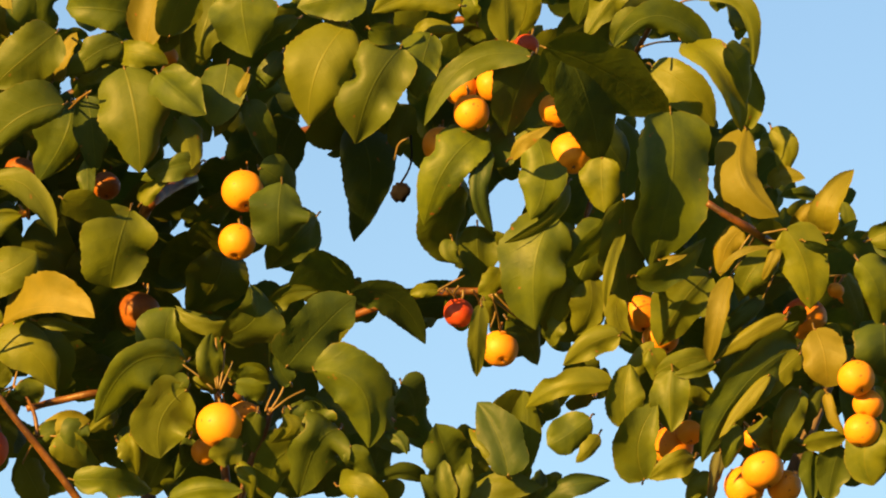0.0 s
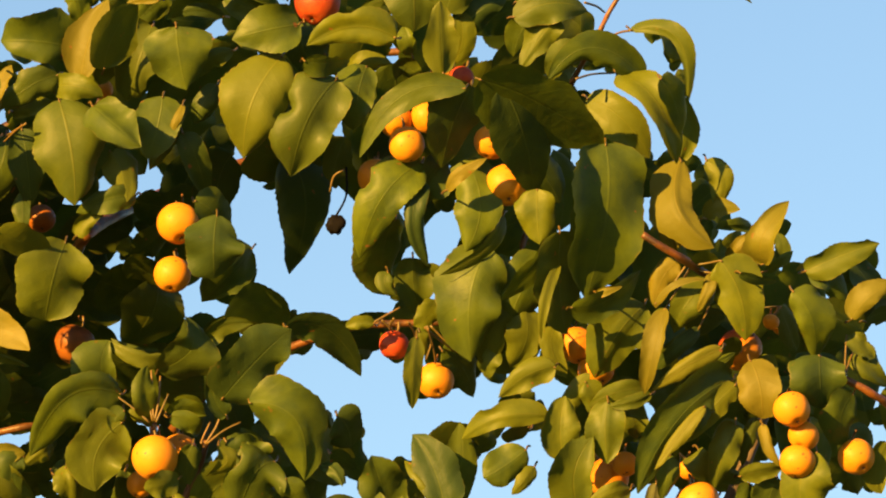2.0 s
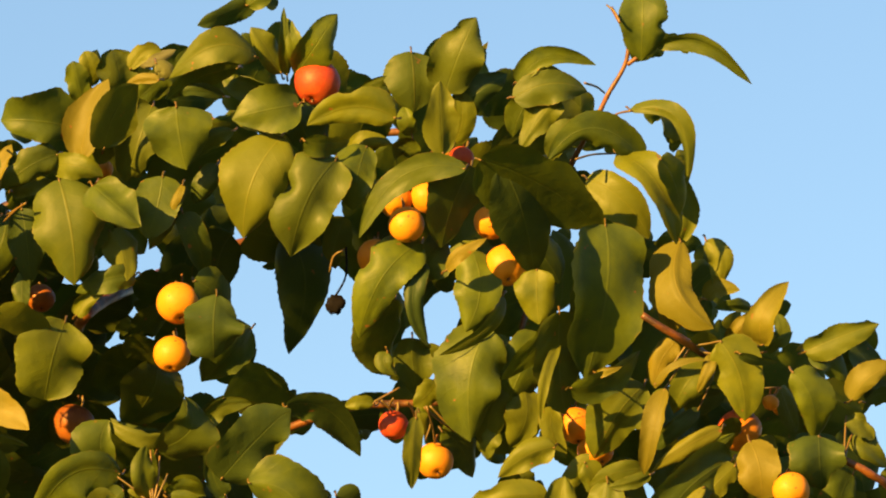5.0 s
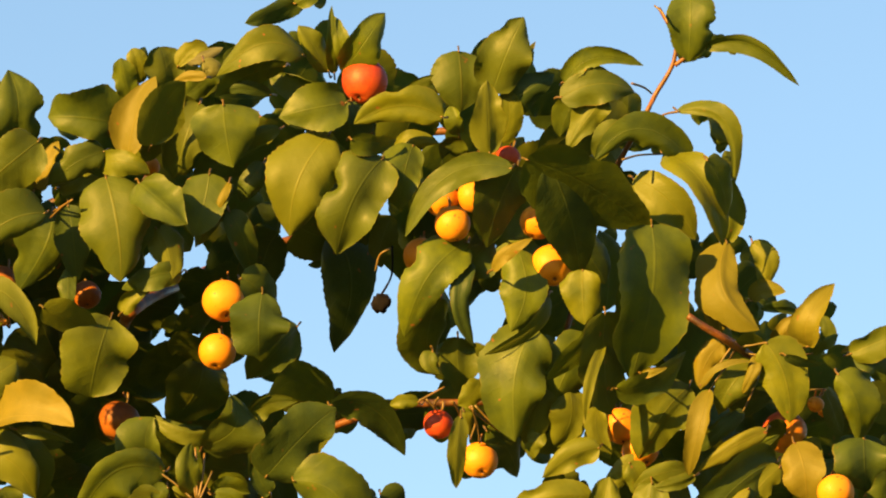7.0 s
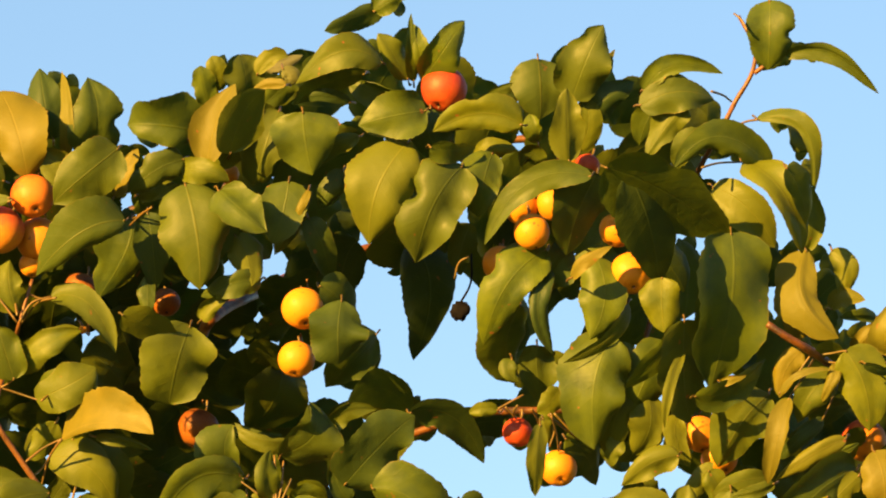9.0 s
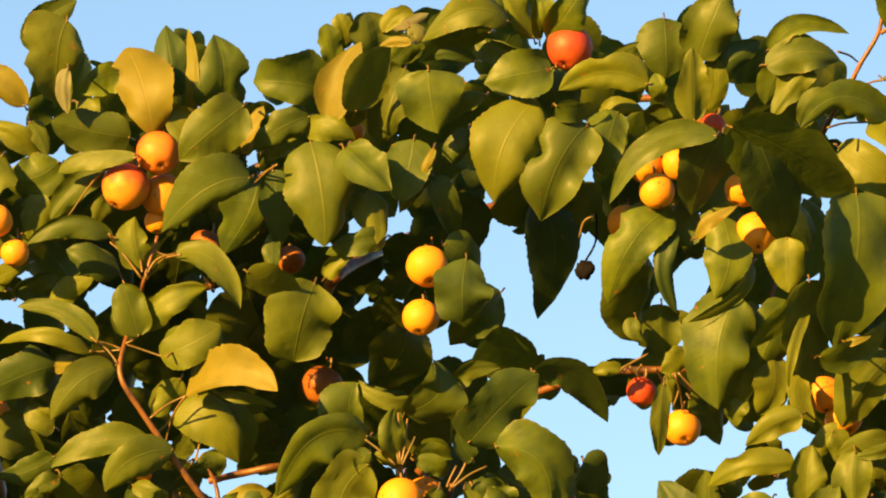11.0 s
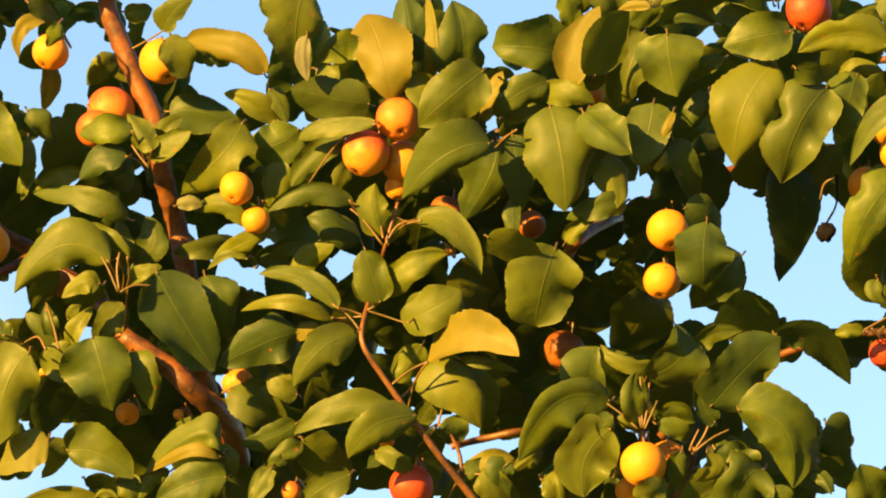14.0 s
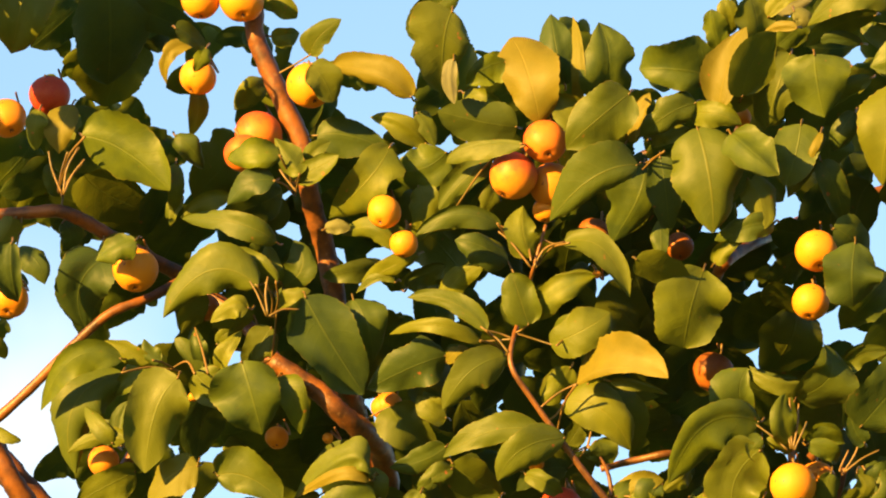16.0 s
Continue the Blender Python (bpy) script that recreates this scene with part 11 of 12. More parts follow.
shaded_leaf((-0.4781, 4.8348, 2.9927), (-0.4857, 4.8289, 2.9854), (-0.4953, 4.8298, 2.9833), (-0.0021, -0.0059, 0.0040), (0.0021, 0.0059, -0.0040))
shaded_leaf((-0.5234, 4.9015, 2.8536), (-0.5128, 4.9044, 2.8534), (-0.5033, 4.9140, 2.8590), (0.0004, 0.0053, -0.0051), (-0.0004, -0.0059, 0.0050))
shaded_leaf((-0.4181, 4.9684, 2.6913), (-0.4140, 4.9589, 2.7003), (-0.4136, 4.9571, 2.7116), (0.0073, 0.0074, 0.0005), (-0.0074, -0.0059, -0.0001))
shaded_leaf((-0.6871, 4.8020, 3.0233), (-0.6962, 4.7924, 3.0177), (-0.7067, 4.7898, 3.0172), (-0.0006, -0.0049, 0.0055), (0.0006, 0.0056, -0.0054))
shaded_leaf((-0.0056, 4.8091, 3.0300), (-0.0087, 4.8090, 3.0198), (-0.0145, 4.8162, 3.0132), (-0.0061, -0.0065, 0.0015), (0.0061, 0.0072, -0.0013))
shaded_leaf((0.2967, 4.8870, 2.7442), (0.3070, 4.8919, 2.7416), (0.3170, 4.9052, 2.7389), (-0.0028, 0.0038, -0.0049), (0.0027, -0.0019, 0.0054))
shaded_leaf((0.2057, 4.8223, 2.8927), (0.2128, 4.8179, 2.8979), (0.2194, 4.8211, 2.9061), (0.0037, 0.0055, -0.0027), (-0.0037, -0.0061, 0.0026))
shaded_leaf((0.0108, 4.9336, 2.8225), (0.0023, 4.9273, 2.8170), (-0.0062, 4.9288, 2.8135), (-0.0024, -0.0072, 0.0042), (0.0024, 0.0059, -0.0045))
shaded_leaf((0.2005, 4.9182, 2.8609), (0.1904, 4.9041, 2.8642), (0.1812, 4.8974, 2.8703), (0.0045, 0.0032, 0.0072), (-0.0046, -0.0024, -0.0070))
shaded_leaf((0.2430, 4.8395, 2.8990), (0.2435, 4.8454, 2.8889), (0.2477, 4.8588, 2.8813), (-0.0070, -0.0049, -0.0027), (0.0070, 0.0056, 0.0029))
shaded_leaf((-0.7843, 4.8505, 2.9830), (-0.7844, 4.8390, 2.9926), (-0.7835, 4.8352, 3.0044), (0.0066, 0.0062, 0.0018), (-0.0066, -0.0049, -0.0015))
shaded_leaf((-0.3970, 4.9305, 2.6736), (-0.3895, 4.9340, 2.6702), (-0.3818, 4.9449, 2.6703), (-0.0022, 0.0039, -0.0044), (0.0021, -0.0034, 0.0045))
shaded_leaf((0.2032, 4.8675, 2.9096), (0.1956, 4.8555, 2.9122), (0.1878, 4.8515, 2.9161), (0.0035, 0.0001, 0.0052), (-0.0035, 0.0011, -0.0049))
shaded_leaf((0.2317, 4.8193, 2.9896), (0.2246, 4.8171, 2.9825), (0.2182, 4.8226, 2.9774), (-0.0036, -0.0055, 0.0028), (0.0036, 0.0055, -0.0028))
shaded_leaf((-0.5125, 4.8942, 2.8920), (-0.5101, 4.8985, 2.8819), (-0.5106, 4.9105, 2.8736), (-0.0071, -0.0050, -0.0024), (0.0071, 0.0043, 0.0022))
shaded_leaf((-0.6738, 4.8215, 2.9423), (-0.6794, 4.8200, 2.9323), (-0.6841, 4.8265, 2.9234), (-0.0060, -0.0073, 0.0015), (0.0061, 0.0066, -0.0017))
shaded_leaf((-0.6248, 4.8728, 3.0345), (-0.6301, 4.8585, 3.0398), (-0.6345, 4.8515, 3.0485), (0.0063, 0.0022, 0.0046), (-0.0063, -0.0015, -0.0044))
shaded_leaf((0.2504, 4.9004, 2.8142), (0.2512, 4.9024, 2.8050), (0.2498, 4.9122, 2.7977), (-0.0054, -0.0040, -0.0008), (0.0053, 0.0046, 0.0009))
shaded_leaf((0.1280, 4.7931, 3.0241), (0.1179, 4.7809, 3.0239), (0.1079, 4.7766, 3.0255), (0.0023, -0.0058, 0.0056), (-0.0023, 0.0058, -0.0056))
shaded_leaf((-0.3661, 4.8653, 3.0392), (-0.3717, 4.8514, 3.0442), (-0.3782, 4.8453, 3.0511), (0.0058, 0.0042, 0.0059), (-0.0058, -0.0027, -0.0056))
shaded_leaf((-0.4126, 4.9188, 2.7446), (-0.4204, 4.9075, 2.7452), (-0.4294, 4.9048, 2.7445), (0.0011, -0.0052, 0.0044), (-0.0011, 0.0052, -0.0044))
shaded_leaf((-0.8223, 4.8760, 2.8117), (-0.8266, 4.8742, 2.8030), (-0.8298, 4.8804, 2.7954), (-0.0046, -0.0048, 0.0009), (0.0046, 0.0048, -0.0009))
shaded_leaf((-0.4365, 4.8672, 2.8612), (-0.4409, 4.8687, 2.8509), (-0.4424, 4.8781, 2.8418), (-0.0069, -0.0072, -0.0000), (0.0069, 0.0072, 0.0000))
shaded_leaf((0.1781, 4.8765, 2.8252), (0.1726, 4.8724, 2.8159), (0.1648, 4.8755, 2.8108), (-0.0043, -0.0067, 0.0027), (0.0043, 0.0061, -0.0029))
shaded_leaf((-0.7187, 4.8968, 2.8471), (-0.7128, 4.9033, 2.8395), (-0.7075, 4.9174, 2.8341), (-0.0049, -0.0023, -0.0046), (0.0049, 0.0017, 0.0044))
shaded_leaf((0.2147, 4.8264, 3.0611), (0.2066, 4.8216, 3.0547), (0.2000, 4.8249, 3.0491), (-0.0038, -0.0066, 0.0037), (0.0037, 0.0072, -0.0036))
shaded_leaf((0.0809, 4.9232, 2.8552), (0.0847, 4.9296, 2.8465), (0.0909, 4.9435, 2.8408), (-0.0055, -0.0038, -0.0041), (0.0055, 0.0045, 0.0042))
shaded_leaf((0.1948, 4.9021, 2.6942), (0.1827, 4.8905, 2.6937), (0.1709, 4.8868, 2.6943), (0.0012, -0.0046, 0.0062), (-0.0012, 0.0053, -0.0060))
shaded_leaf((0.2196, 4.9073, 2.6533), (0.2298, 4.9092, 2.6552), (0.2402, 4.9189, 2.6594), (0.0007, 0.0065, -0.0042), (-0.0008, -0.0059, 0.0043))
shaded_leaf((0.2590, 4.8719, 2.8402), (0.2663, 4.8689, 2.8447), (0.2731, 4.8734, 2.8522), (0.0033, 0.0055, -0.0030), (-0.0033, -0.0049, 0.0031))
shaded_leaf((-0.7189, 4.8371, 2.8268), (-0.7140, 4.8437, 2.8186), (-0.7092, 4.8579, 2.8130), (-0.0058, -0.0027, -0.0047), (0.0059, 0.0020, 0.0046))
shaded_leaf((-0.4749, 4.8859, 2.9320), (-0.4685, 4.8824, 2.9387), (-0.4607, 4.8873, 2.9451), (0.0039, 0.0070, -0.0033), (-0.0039, -0.0070, 0.0033))
shaded_leaf((-0.7199, 4.9043, 2.9757), (-0.7207, 4.8935, 2.9824), (-0.7214, 4.8903, 2.9914), (0.0060, 0.0049, 0.0022), (-0.0060, -0.0049, -0.0022))
shaded_leaf((0.2224, 4.8243, 2.9507), (0.2283, 4.8187, 2.9561), (0.2338, 4.8206, 2.9643), (0.0047, 0.0061, -0.0025), (-0.0047, -0.0061, 0.0025))
shaded_leaf((0.3700, 4.8865, 2.7053), (0.3788, 4.8878, 2.7061), (0.3881, 4.8968, 2.7090), (0.0003, 0.0046, -0.0045), (-0.0002, -0.0052, 0.0044))
shaded_leaf((0.2070, 4.8250, 3.0650), (0.2192, 4.8305, 3.0642), (0.2319, 4.8427, 3.0693), (-0.0004, 0.0050, -0.0057), (0.0004, -0.0043, 0.0059))
shaded_leaf((-0.2449, 4.8718, 3.0507), (-0.2418, 4.8624, 3.0593), (-0.2389, 4.8607, 3.0702), (0.0067, 0.0063, -0.0002), (-0.0067, -0.0056, 0.0004))
shaded_leaf((-0.3167, 4.8230, 2.9294), (-0.3101, 4.8273, 2.9241), (-0.3068, 4.8399, 2.9189), (-0.0047, -0.0028, -0.0044), (0.0047, 0.0034, 0.0046))
shaded_leaf((0.2557, 4.9004, 2.8797), (0.2610, 4.9065, 2.8719), (0.2674, 4.9201, 2.8665), (-0.0063, -0.0014, -0.0044), (0.0062, 0.0029, 0.0048))
shaded_leaf((-0.4311, 4.9872, 2.6745), (-0.4355, 4.9731, 2.6826), (-0.4369, 4.9666, 2.6935), (0.0073, 0.0043, 0.0035), (-0.0073, -0.0035, -0.0033))
shaded_leaf((0.1901, 4.9854, 2.6476), (0.1796, 4.9714, 2.6508), (0.1723, 4.9645, 2.6588), (0.0047, 0.0023, 0.0062), (-0.0048, -0.0002, -0.0056))
shaded_leaf((-0.5311, 4.9498, 2.7164), (-0.5216, 4.9526, 2.7191), (-0.5129, 4.9640, 2.7202), (0.0000, 0.0059, -0.0057), (-0.0000, -0.0059, 0.0057))
shaded_leaf((-0.7772, 4.7962, 3.0293), (-0.7725, 4.8035, 3.0205), (-0.7706, 4.8187, 3.0133), (-0.0063, -0.0030, -0.0036), (0.0063, 0.0030, 0.0036))
shaded_leaf((-0.0951, 4.8424, 3.0984), (-0.1006, 4.8303, 3.1019), (-0.1072, 4.8261, 3.1070), (0.0037, 0.0023, 0.0044), (-0.0037, -0.0023, -0.0044))
shaded_leaf((-0.7703, 4.9494, 2.7010), (-0.7766, 4.9355, 2.7056), (-0.7858, 4.9301, 2.7096), (0.0044, 0.0001, 0.0067), (-0.0045, 0.0014, -0.0063))
shaded_leaf((-0.8045, 4.8355, 2.8410), (-0.8061, 4.8349, 2.8319), (-0.8121, 4.8417, 2.8261), (-0.0047, -0.0060, 0.0007), (0.0048, 0.0050, -0.0010))
shaded_leaf((-0.4813, 4.8735, 2.8339), (-0.4793, 4.8661, 2.8415), (-0.4752, 4.8667, 2.8501), (0.0052, 0.0057, -0.0004), (-0.0052, -0.0062, 0.0003))
shaded_leaf((0.3891, 4.9362, 2.7106), (0.3804, 4.9242, 2.7130), (0.3716, 4.9204, 2.7156), (0.0030, -0.0038, 0.0049), (-0.0031, 0.0051, -0.0046))
shaded_leaf((-0.6342, 4.9449, 2.6549), (-0.6343, 4.9341, 2.6619), (-0.6360, 4.9313, 2.6704), (0.0055, 0.0039, 0.0020), (-0.0055, -0.0050, -0.0023))
shaded_leaf((0.0220, 4.8464, 2.9358), (0.0206, 4.8343, 2.9440), (0.0200, 4.8298, 2.9543), (0.0075, 0.0054, 0.0021), (-0.0075, -0.0061, -0.0023))
shaded_leaf((-0.1451, 4.9281, 2.8210), (-0.1361, 4.9330, 2.8172), (-0.1265, 4.9452, 2.8170), (-0.0027, 0.0053, -0.0049), (0.0027, -0.0046, 0.0051))
shaded_leaf((-0.2278, 4.9520, 2.6312), (-0.2341, 4.9385, 2.6362), (-0.2419, 4.9333, 2.6416), (0.0043, 0.0034, 0.0057), (-0.0043, -0.0021, -0.0054))
shaded_leaf((-0.1083, 4.8074, 3.0481), (-0.1140, 4.7931, 3.0537), (-0.1213, 4.7867, 3.0605), (0.0054, 0.0025, 0.0049), (-0.0054, -0.0012, -0.0046))
shaded_leaf((-0.4816, 4.9424, 2.6521), (-0.4879, 4.9299, 2.6559), (-0.4920, 4.9246, 2.6636), (0.0039, 0.0029, 0.0040), (-0.0039, -0.0029, -0.0040))
shaded_leaf((-0.6485, 4.9624, 2.7409), (-0.6579, 4.9572, 2.7331), (-0.6677, 4.9601, 2.7263), (-0.0040, -0.0084, 0.0043), (0.0040, 0.0084, -0.0043))
shaded_leaf((-0.3083, 4.9728, 2.7218), (-0.3167, 4.9592, 2.7251), (-0.3252, 4.9533, 2.7306), (0.0040, 0.0008, 0.0061), (-0.0041, 0.0006, -0.0057))
shaded_leaf((0.2192, 4.8722, 2.9015), (0.2270, 4.8693, 2.9057), (0.2352, 4.8742, 2.9120), (0.0031, 0.0072, -0.0039), (-0.0031, -0.0072, 0.0039))
shaded_leaf((-0.0432, 4.8243, 2.8953), (-0.0471, 4.8247, 2.8869), (-0.0487, 4.8331, 2.8799), (-0.0048, -0.0047, 0.0004), (0.0048, 0.0047, -0.0004))
shaded_leaf((0.0443, 4.8739, 2.8728), (0.0363, 4.8624, 2.8743), (0.0276, 4.8592, 2.8758), (0.0022, -0.0046, 0.0043), (-0.0023, 0.0051, -0.0041))
shaded_leaf((-0.5197, 4.8049, 2.9841), (-0.5271, 4.7943, 2.9832), (-0.5354, 4.7918, 2.9832), (0.0010, -0.0034, 0.0046), (-0.0010, 0.0039, -0.0045))
shaded_leaf((-0.7569, 4.8595, 2.8823), (-0.7608, 4.8565, 2.8733), (-0.7677, 4.8610, 2.8675), (-0.0042, -0.0052, 0.0020), (0.0041, 0.0063, -0.0018))
shaded_leaf((-0.6698, 4.8054, 2.9825), (-0.6625, 4.7990, 2.9910), (-0.6550, 4.8005, 3.0007), (0.0051, 0.0072, -0.0025), (-0.0051, -0.0072, 0.0025))
shaded_leaf((-0.6960, 4.9851, 2.6866), (-0.6994, 4.9696, 2.6943), (-0.7037, 4.9619, 2.7038), (0.0074, 0.0043, 0.0048), (-0.0075, -0.0027, -0.0044))
shaded_leaf((-0.6946, 4.8535, 2.9580), (-0.7041, 4.8412, 2.9560), (-0.7141, 4.8360, 2.9586), (0.0018, -0.0050, 0.0057), (-0.0017, 0.0043, -0.0059))
shaded_leaf((-0.5141, 4.8724, 2.8395), (-0.5058, 4.8719, 2.8446), (-0.4972, 4.8798, 2.8493), (0.0024, 0.0076, -0.0045), (-0.0025, -0.0069, 0.0046))
shaded_leaf((-0.3002, 4.8701, 2.9674), (-0.3050, 4.8564, 2.9746), (-0.3061, 4.8501, 2.9852), (0.0061, 0.0042, 0.0031), (-0.0061, -0.0030, -0.0027))
shaded_leaf((0.2165, 4.8567, 3.0106), (0.2197, 4.8613, 3.0003), (0.2201, 4.8737, 2.9918), (-0.0062, -0.0038, -0.0019), (0.0062, 0.0044, 0.0020))
shaded_leaf((-0.0224, 4.9353, 2.7692), (-0.0290, 4.9217, 2.7743), (-0.0372, 4.9163, 2.7796), (0.0046, 0.0036, 0.0059), (-0.0046, -0.0029, -0.0058))
shaded_leaf((0.1989, 4.8587, 3.0093), (0.2071, 4.8583, 3.0122), (0.2158, 4.8657, 3.0167), (0.0017, 0.0058, -0.0046), (-0.0017, -0.0052, 0.0048))
shaded_leaf((-0.1039, 4.9558, 2.7344), (-0.1059, 4.9447, 2.7436), (-0.1039, 4.9415, 2.7546), (0.0069, 0.0051, 0.0014), (-0.0068, -0.0057, -0.0015))
shaded_leaf((-0.7902, 4.7914, 3.0621), (-0.7807, 4.7946, 3.0639), (-0.7724, 4.8057, 3.0666), (-0.0001, 0.0057, -0.0049), (0.0001, -0.0051, 0.0050))
shaded_leaf((-0.0928, 4.9317, 2.7894), (-0.0867, 4.9258, 2.7959), (-0.0810, 4.9276, 2.8045), (0.0048, 0.0067, -0.0022), (-0.0048, -0.0067, 0.0022))
shaded_leaf((-0.3310, 4.8641, 2.9802), (-0.3211, 4.8628, 2.9863), (-0.3102, 4.8702, 2.9909), (0.0027, 0.0090, -0.0053), (-0.0027, -0.0082, 0.0055))
shaded_leaf((0.3995, 4.9461, 2.8049), (0.3900, 4.9422, 2.7992), (0.3836, 4.9469, 2.7923), (-0.0034, -0.0070, 0.0030), (0.0034, 0.0070, -0.0030))
shaded_leaf((-0.6986, 4.8856, 2.6625), (-0.6941, 4.8779, 2.6709), (-0.6883, 4.8783, 2.6798), (0.0053, 0.0065, -0.0014), (-0.0054, -0.0059, 0.0016))
shaded_leaf((-0.0501, 4.9074, 2.7850), (-0.0408, 4.9079, 2.7857), (-0.0318, 4.9158, 2.7897), (0.0007, 0.0058, -0.0048), (-0.0006, -0.0064, 0.0047))
shaded_leaf((-0.5443, 4.8544, 2.8394), (-0.5445, 4.8573, 2.8289), (-0.5447, 4.8679, 2.8204), (-0.0074, -0.0055, -0.0016), (0.0074, 0.0069, 0.0020))
shaded_leaf((-0.5147, 4.8523, 2.8334), (-0.5062, 4.8548, 2.8336), (-0.4986, 4.8650, 2.8359), (-0.0003, 0.0034, -0.0047), (0.0004, -0.0045, 0.0044))
shaded_leaf((-0.3542, 4.8452, 3.0432), (-0.3629, 4.8404, 3.0350), (-0.3725, 4.8431, 3.0297), (-0.0040, -0.0085, 0.0044), (0.0040, 0.0077, -0.0046))
shaded_leaf((-0.3023, 4.7997, 2.9902), (-0.2956, 4.8049, 2.9842), (-0.2880, 4.8173, 2.9819), (-0.0039, -0.0026, -0.0057), (0.0039, 0.0032, 0.0058))
shaded_leaf((0.3715, 4.9622, 2.6614), (0.3799, 4.9618, 2.6647), (0.3892, 4.9696, 2.6686), (0.0013, 0.0050, -0.0035), (-0.0013, -0.0055, 0.0034))
shaded_leaf((-0.6158, 4.8216, 3.0060), (-0.6150, 4.8110, 3.0142), (-0.6146, 4.8082, 3.0247), (0.0059, 0.0050, 0.0012), (-0.0059, -0.0044, -0.0011))
shaded_leaf((-0.7849, 4.8072, 3.0580), (-0.7756, 4.8045, 3.0626), (-0.7674, 4.8096, 3.0691), (0.0027, 0.0061, -0.0039), (-0.0026, -0.0067, 0.0037))
shaded_leaf((-0.2181, 4.8972, 2.8392), (-0.2139, 4.8872, 2.8466), (-0.2138, 4.8847, 2.8566), (0.0056, 0.0057, 0.0003), (-0.0056, -0.0057, -0.0003))
shaded_leaf((0.3679, 4.9170, 2.6562), (0.3583, 4.9089, 2.6537), (0.3501, 4.9095, 2.6498), (-0.0014, -0.0064, 0.0046), (0.0014, 0.0058, -0.0047))
shaded_leaf((0.3018, 4.9107, 2.8186), (0.3112, 4.9063, 2.8254), (0.3192, 4.9092, 2.8360), (0.0057, 0.0093, -0.0039), (-0.0058, -0.0084, 0.0041))
shaded_leaf((-0.4835, 4.8201, 2.9841), (-0.4826, 4.8107, 2.9907), (-0.4828, 4.8090, 2.9995), (0.0060, 0.0057, 0.0015), (-0.0061, -0.0045, -0.0012))
shaded_leaf((-0.7607, 4.8842, 2.6936), (-0.7582, 4.8873, 2.6848), (-0.7605, 4.8982, 2.6775), (-0.0061, -0.0044, -0.0017), (0.0061, 0.0050, 0.0019))
shaded_leaf((0.2276, 4.8677, 3.0699), (0.2371, 4.8691, 3.0720), (0.2471, 4.8791, 3.0733), (-0.0001, 0.0050, -0.0042), (0.0001, -0.0044, 0.0044))
shaded_leaf((0.2232, 4.8410, 2.8971), (0.2326, 4.8422, 2.9000), (0.2426, 4.8520, 2.9019), (0.0005, 0.0062, -0.0053), (-0.0005, -0.0050, 0.0056))
shaded_leaf((-0.0562, 4.8961, 2.9108), (-0.0674, 4.8831, 2.9102), (-0.0790, 4.8784, 2.9094), (0.0011, -0.0055, 0.0054), (-0.0011, 0.0062, -0.0053))
shaded_leaf((0.1682, 4.8835, 3.0054), (0.1707, 4.8889, 2.9973), (0.1765, 4.9017, 2.9925), (-0.0054, -0.0026, -0.0032), (0.0054, 0.0031, 0.0034))
shaded_leaf((-0.5010, 4.8522, 2.8045), (-0.5107, 4.8398, 2.8038), (-0.5194, 4.8341, 2.8089), (0.0024, -0.0030, 0.0048), (-0.0025, 0.0041, -0.0045))
shaded_leaf((-0.1032, 4.8414, 2.8818), (-0.0974, 4.8358, 2.8872), (-0.0947, 4.8375, 2.8962), (0.0039, 0.0048, -0.0012), (-0.0039, -0.0053, 0.0010))
shaded_leaf((-0.0280, 4.9391, 2.7796), (-0.0306, 4.9388, 2.7697), (-0.0362, 4.9461, 2.7629), (-0.0047, -0.0049, 0.0010), (0.0047, 0.0054, -0.0009))
shaded_leaf((-0.6288, 4.9290, 2.6643), (-0.6194, 4.9346, 2.6602), (-0.6116, 4.9483, 2.6567), (-0.0037, 0.0028, -0.0056), (0.0037, -0.0021, 0.0057))
shaded_leaf((0.3816, 4.9165, 2.8134), (0.3919, 4.9201, 2.8135), (0.4018, 4.9324, 2.8120), (-0.0017, 0.0038, -0.0051), (0.0016, -0.0026, 0.0054))
shaded_leaf((-0.3226, 4.8304, 2.9410), (-0.3168, 4.8242, 2.9487), (-0.3115, 4.8257, 2.9584), (0.0060, 0.0076, -0.0020), (-0.0060, -0.0069, 0.0022))
shaded_leaf((0.0992, 4.9292, 2.7384), (0.1043, 4.9331, 2.7311), (0.1076, 4.9451, 2.7246), (-0.0051, -0.0024, -0.0033), (0.0051, 0.0024, 0.0033))
shaded_leaf((-0.1919, 4.8763, 2.8617), (-0.2006, 4.8659, 2.8589), (-0.2092, 4.8624, 2.8611), (0.0011, -0.0048, 0.0047), (-0.0011, 0.0054, -0.0046))
shaded_leaf((0.1459, 4.8816, 2.9980), (0.1579, 4.8870, 2.9976), (0.1702, 4.9002, 2.9990), (-0.0013, 0.0062, -0.0052), (0.0013, -0.0055, 0.0054))
shaded_leaf((-0.7390, 4.9687, 2.6810), (-0.7359, 4.9612, 2.6890), (-0.7310, 4.9618, 2.6975), (0.0047, 0.0059, -0.0006), (-0.0047, -0.0059, 0.0006))
shaded_leaf((0.0333, 4.9459, 2.6321), (0.0414, 4.9496, 2.6288), (0.0505, 4.9604, 2.6299), (-0.0019, 0.0042, -0.0048), (0.0018, -0.0031, 0.0051))
shaded_leaf((0.0708, 4.8748, 2.6948), (0.0690, 4.8750, 2.6838), (0.0637, 4.8827, 2.6757), (-0.0069, -0.0068, 0.0008), (0.0069, 0.0068, -0.0008))
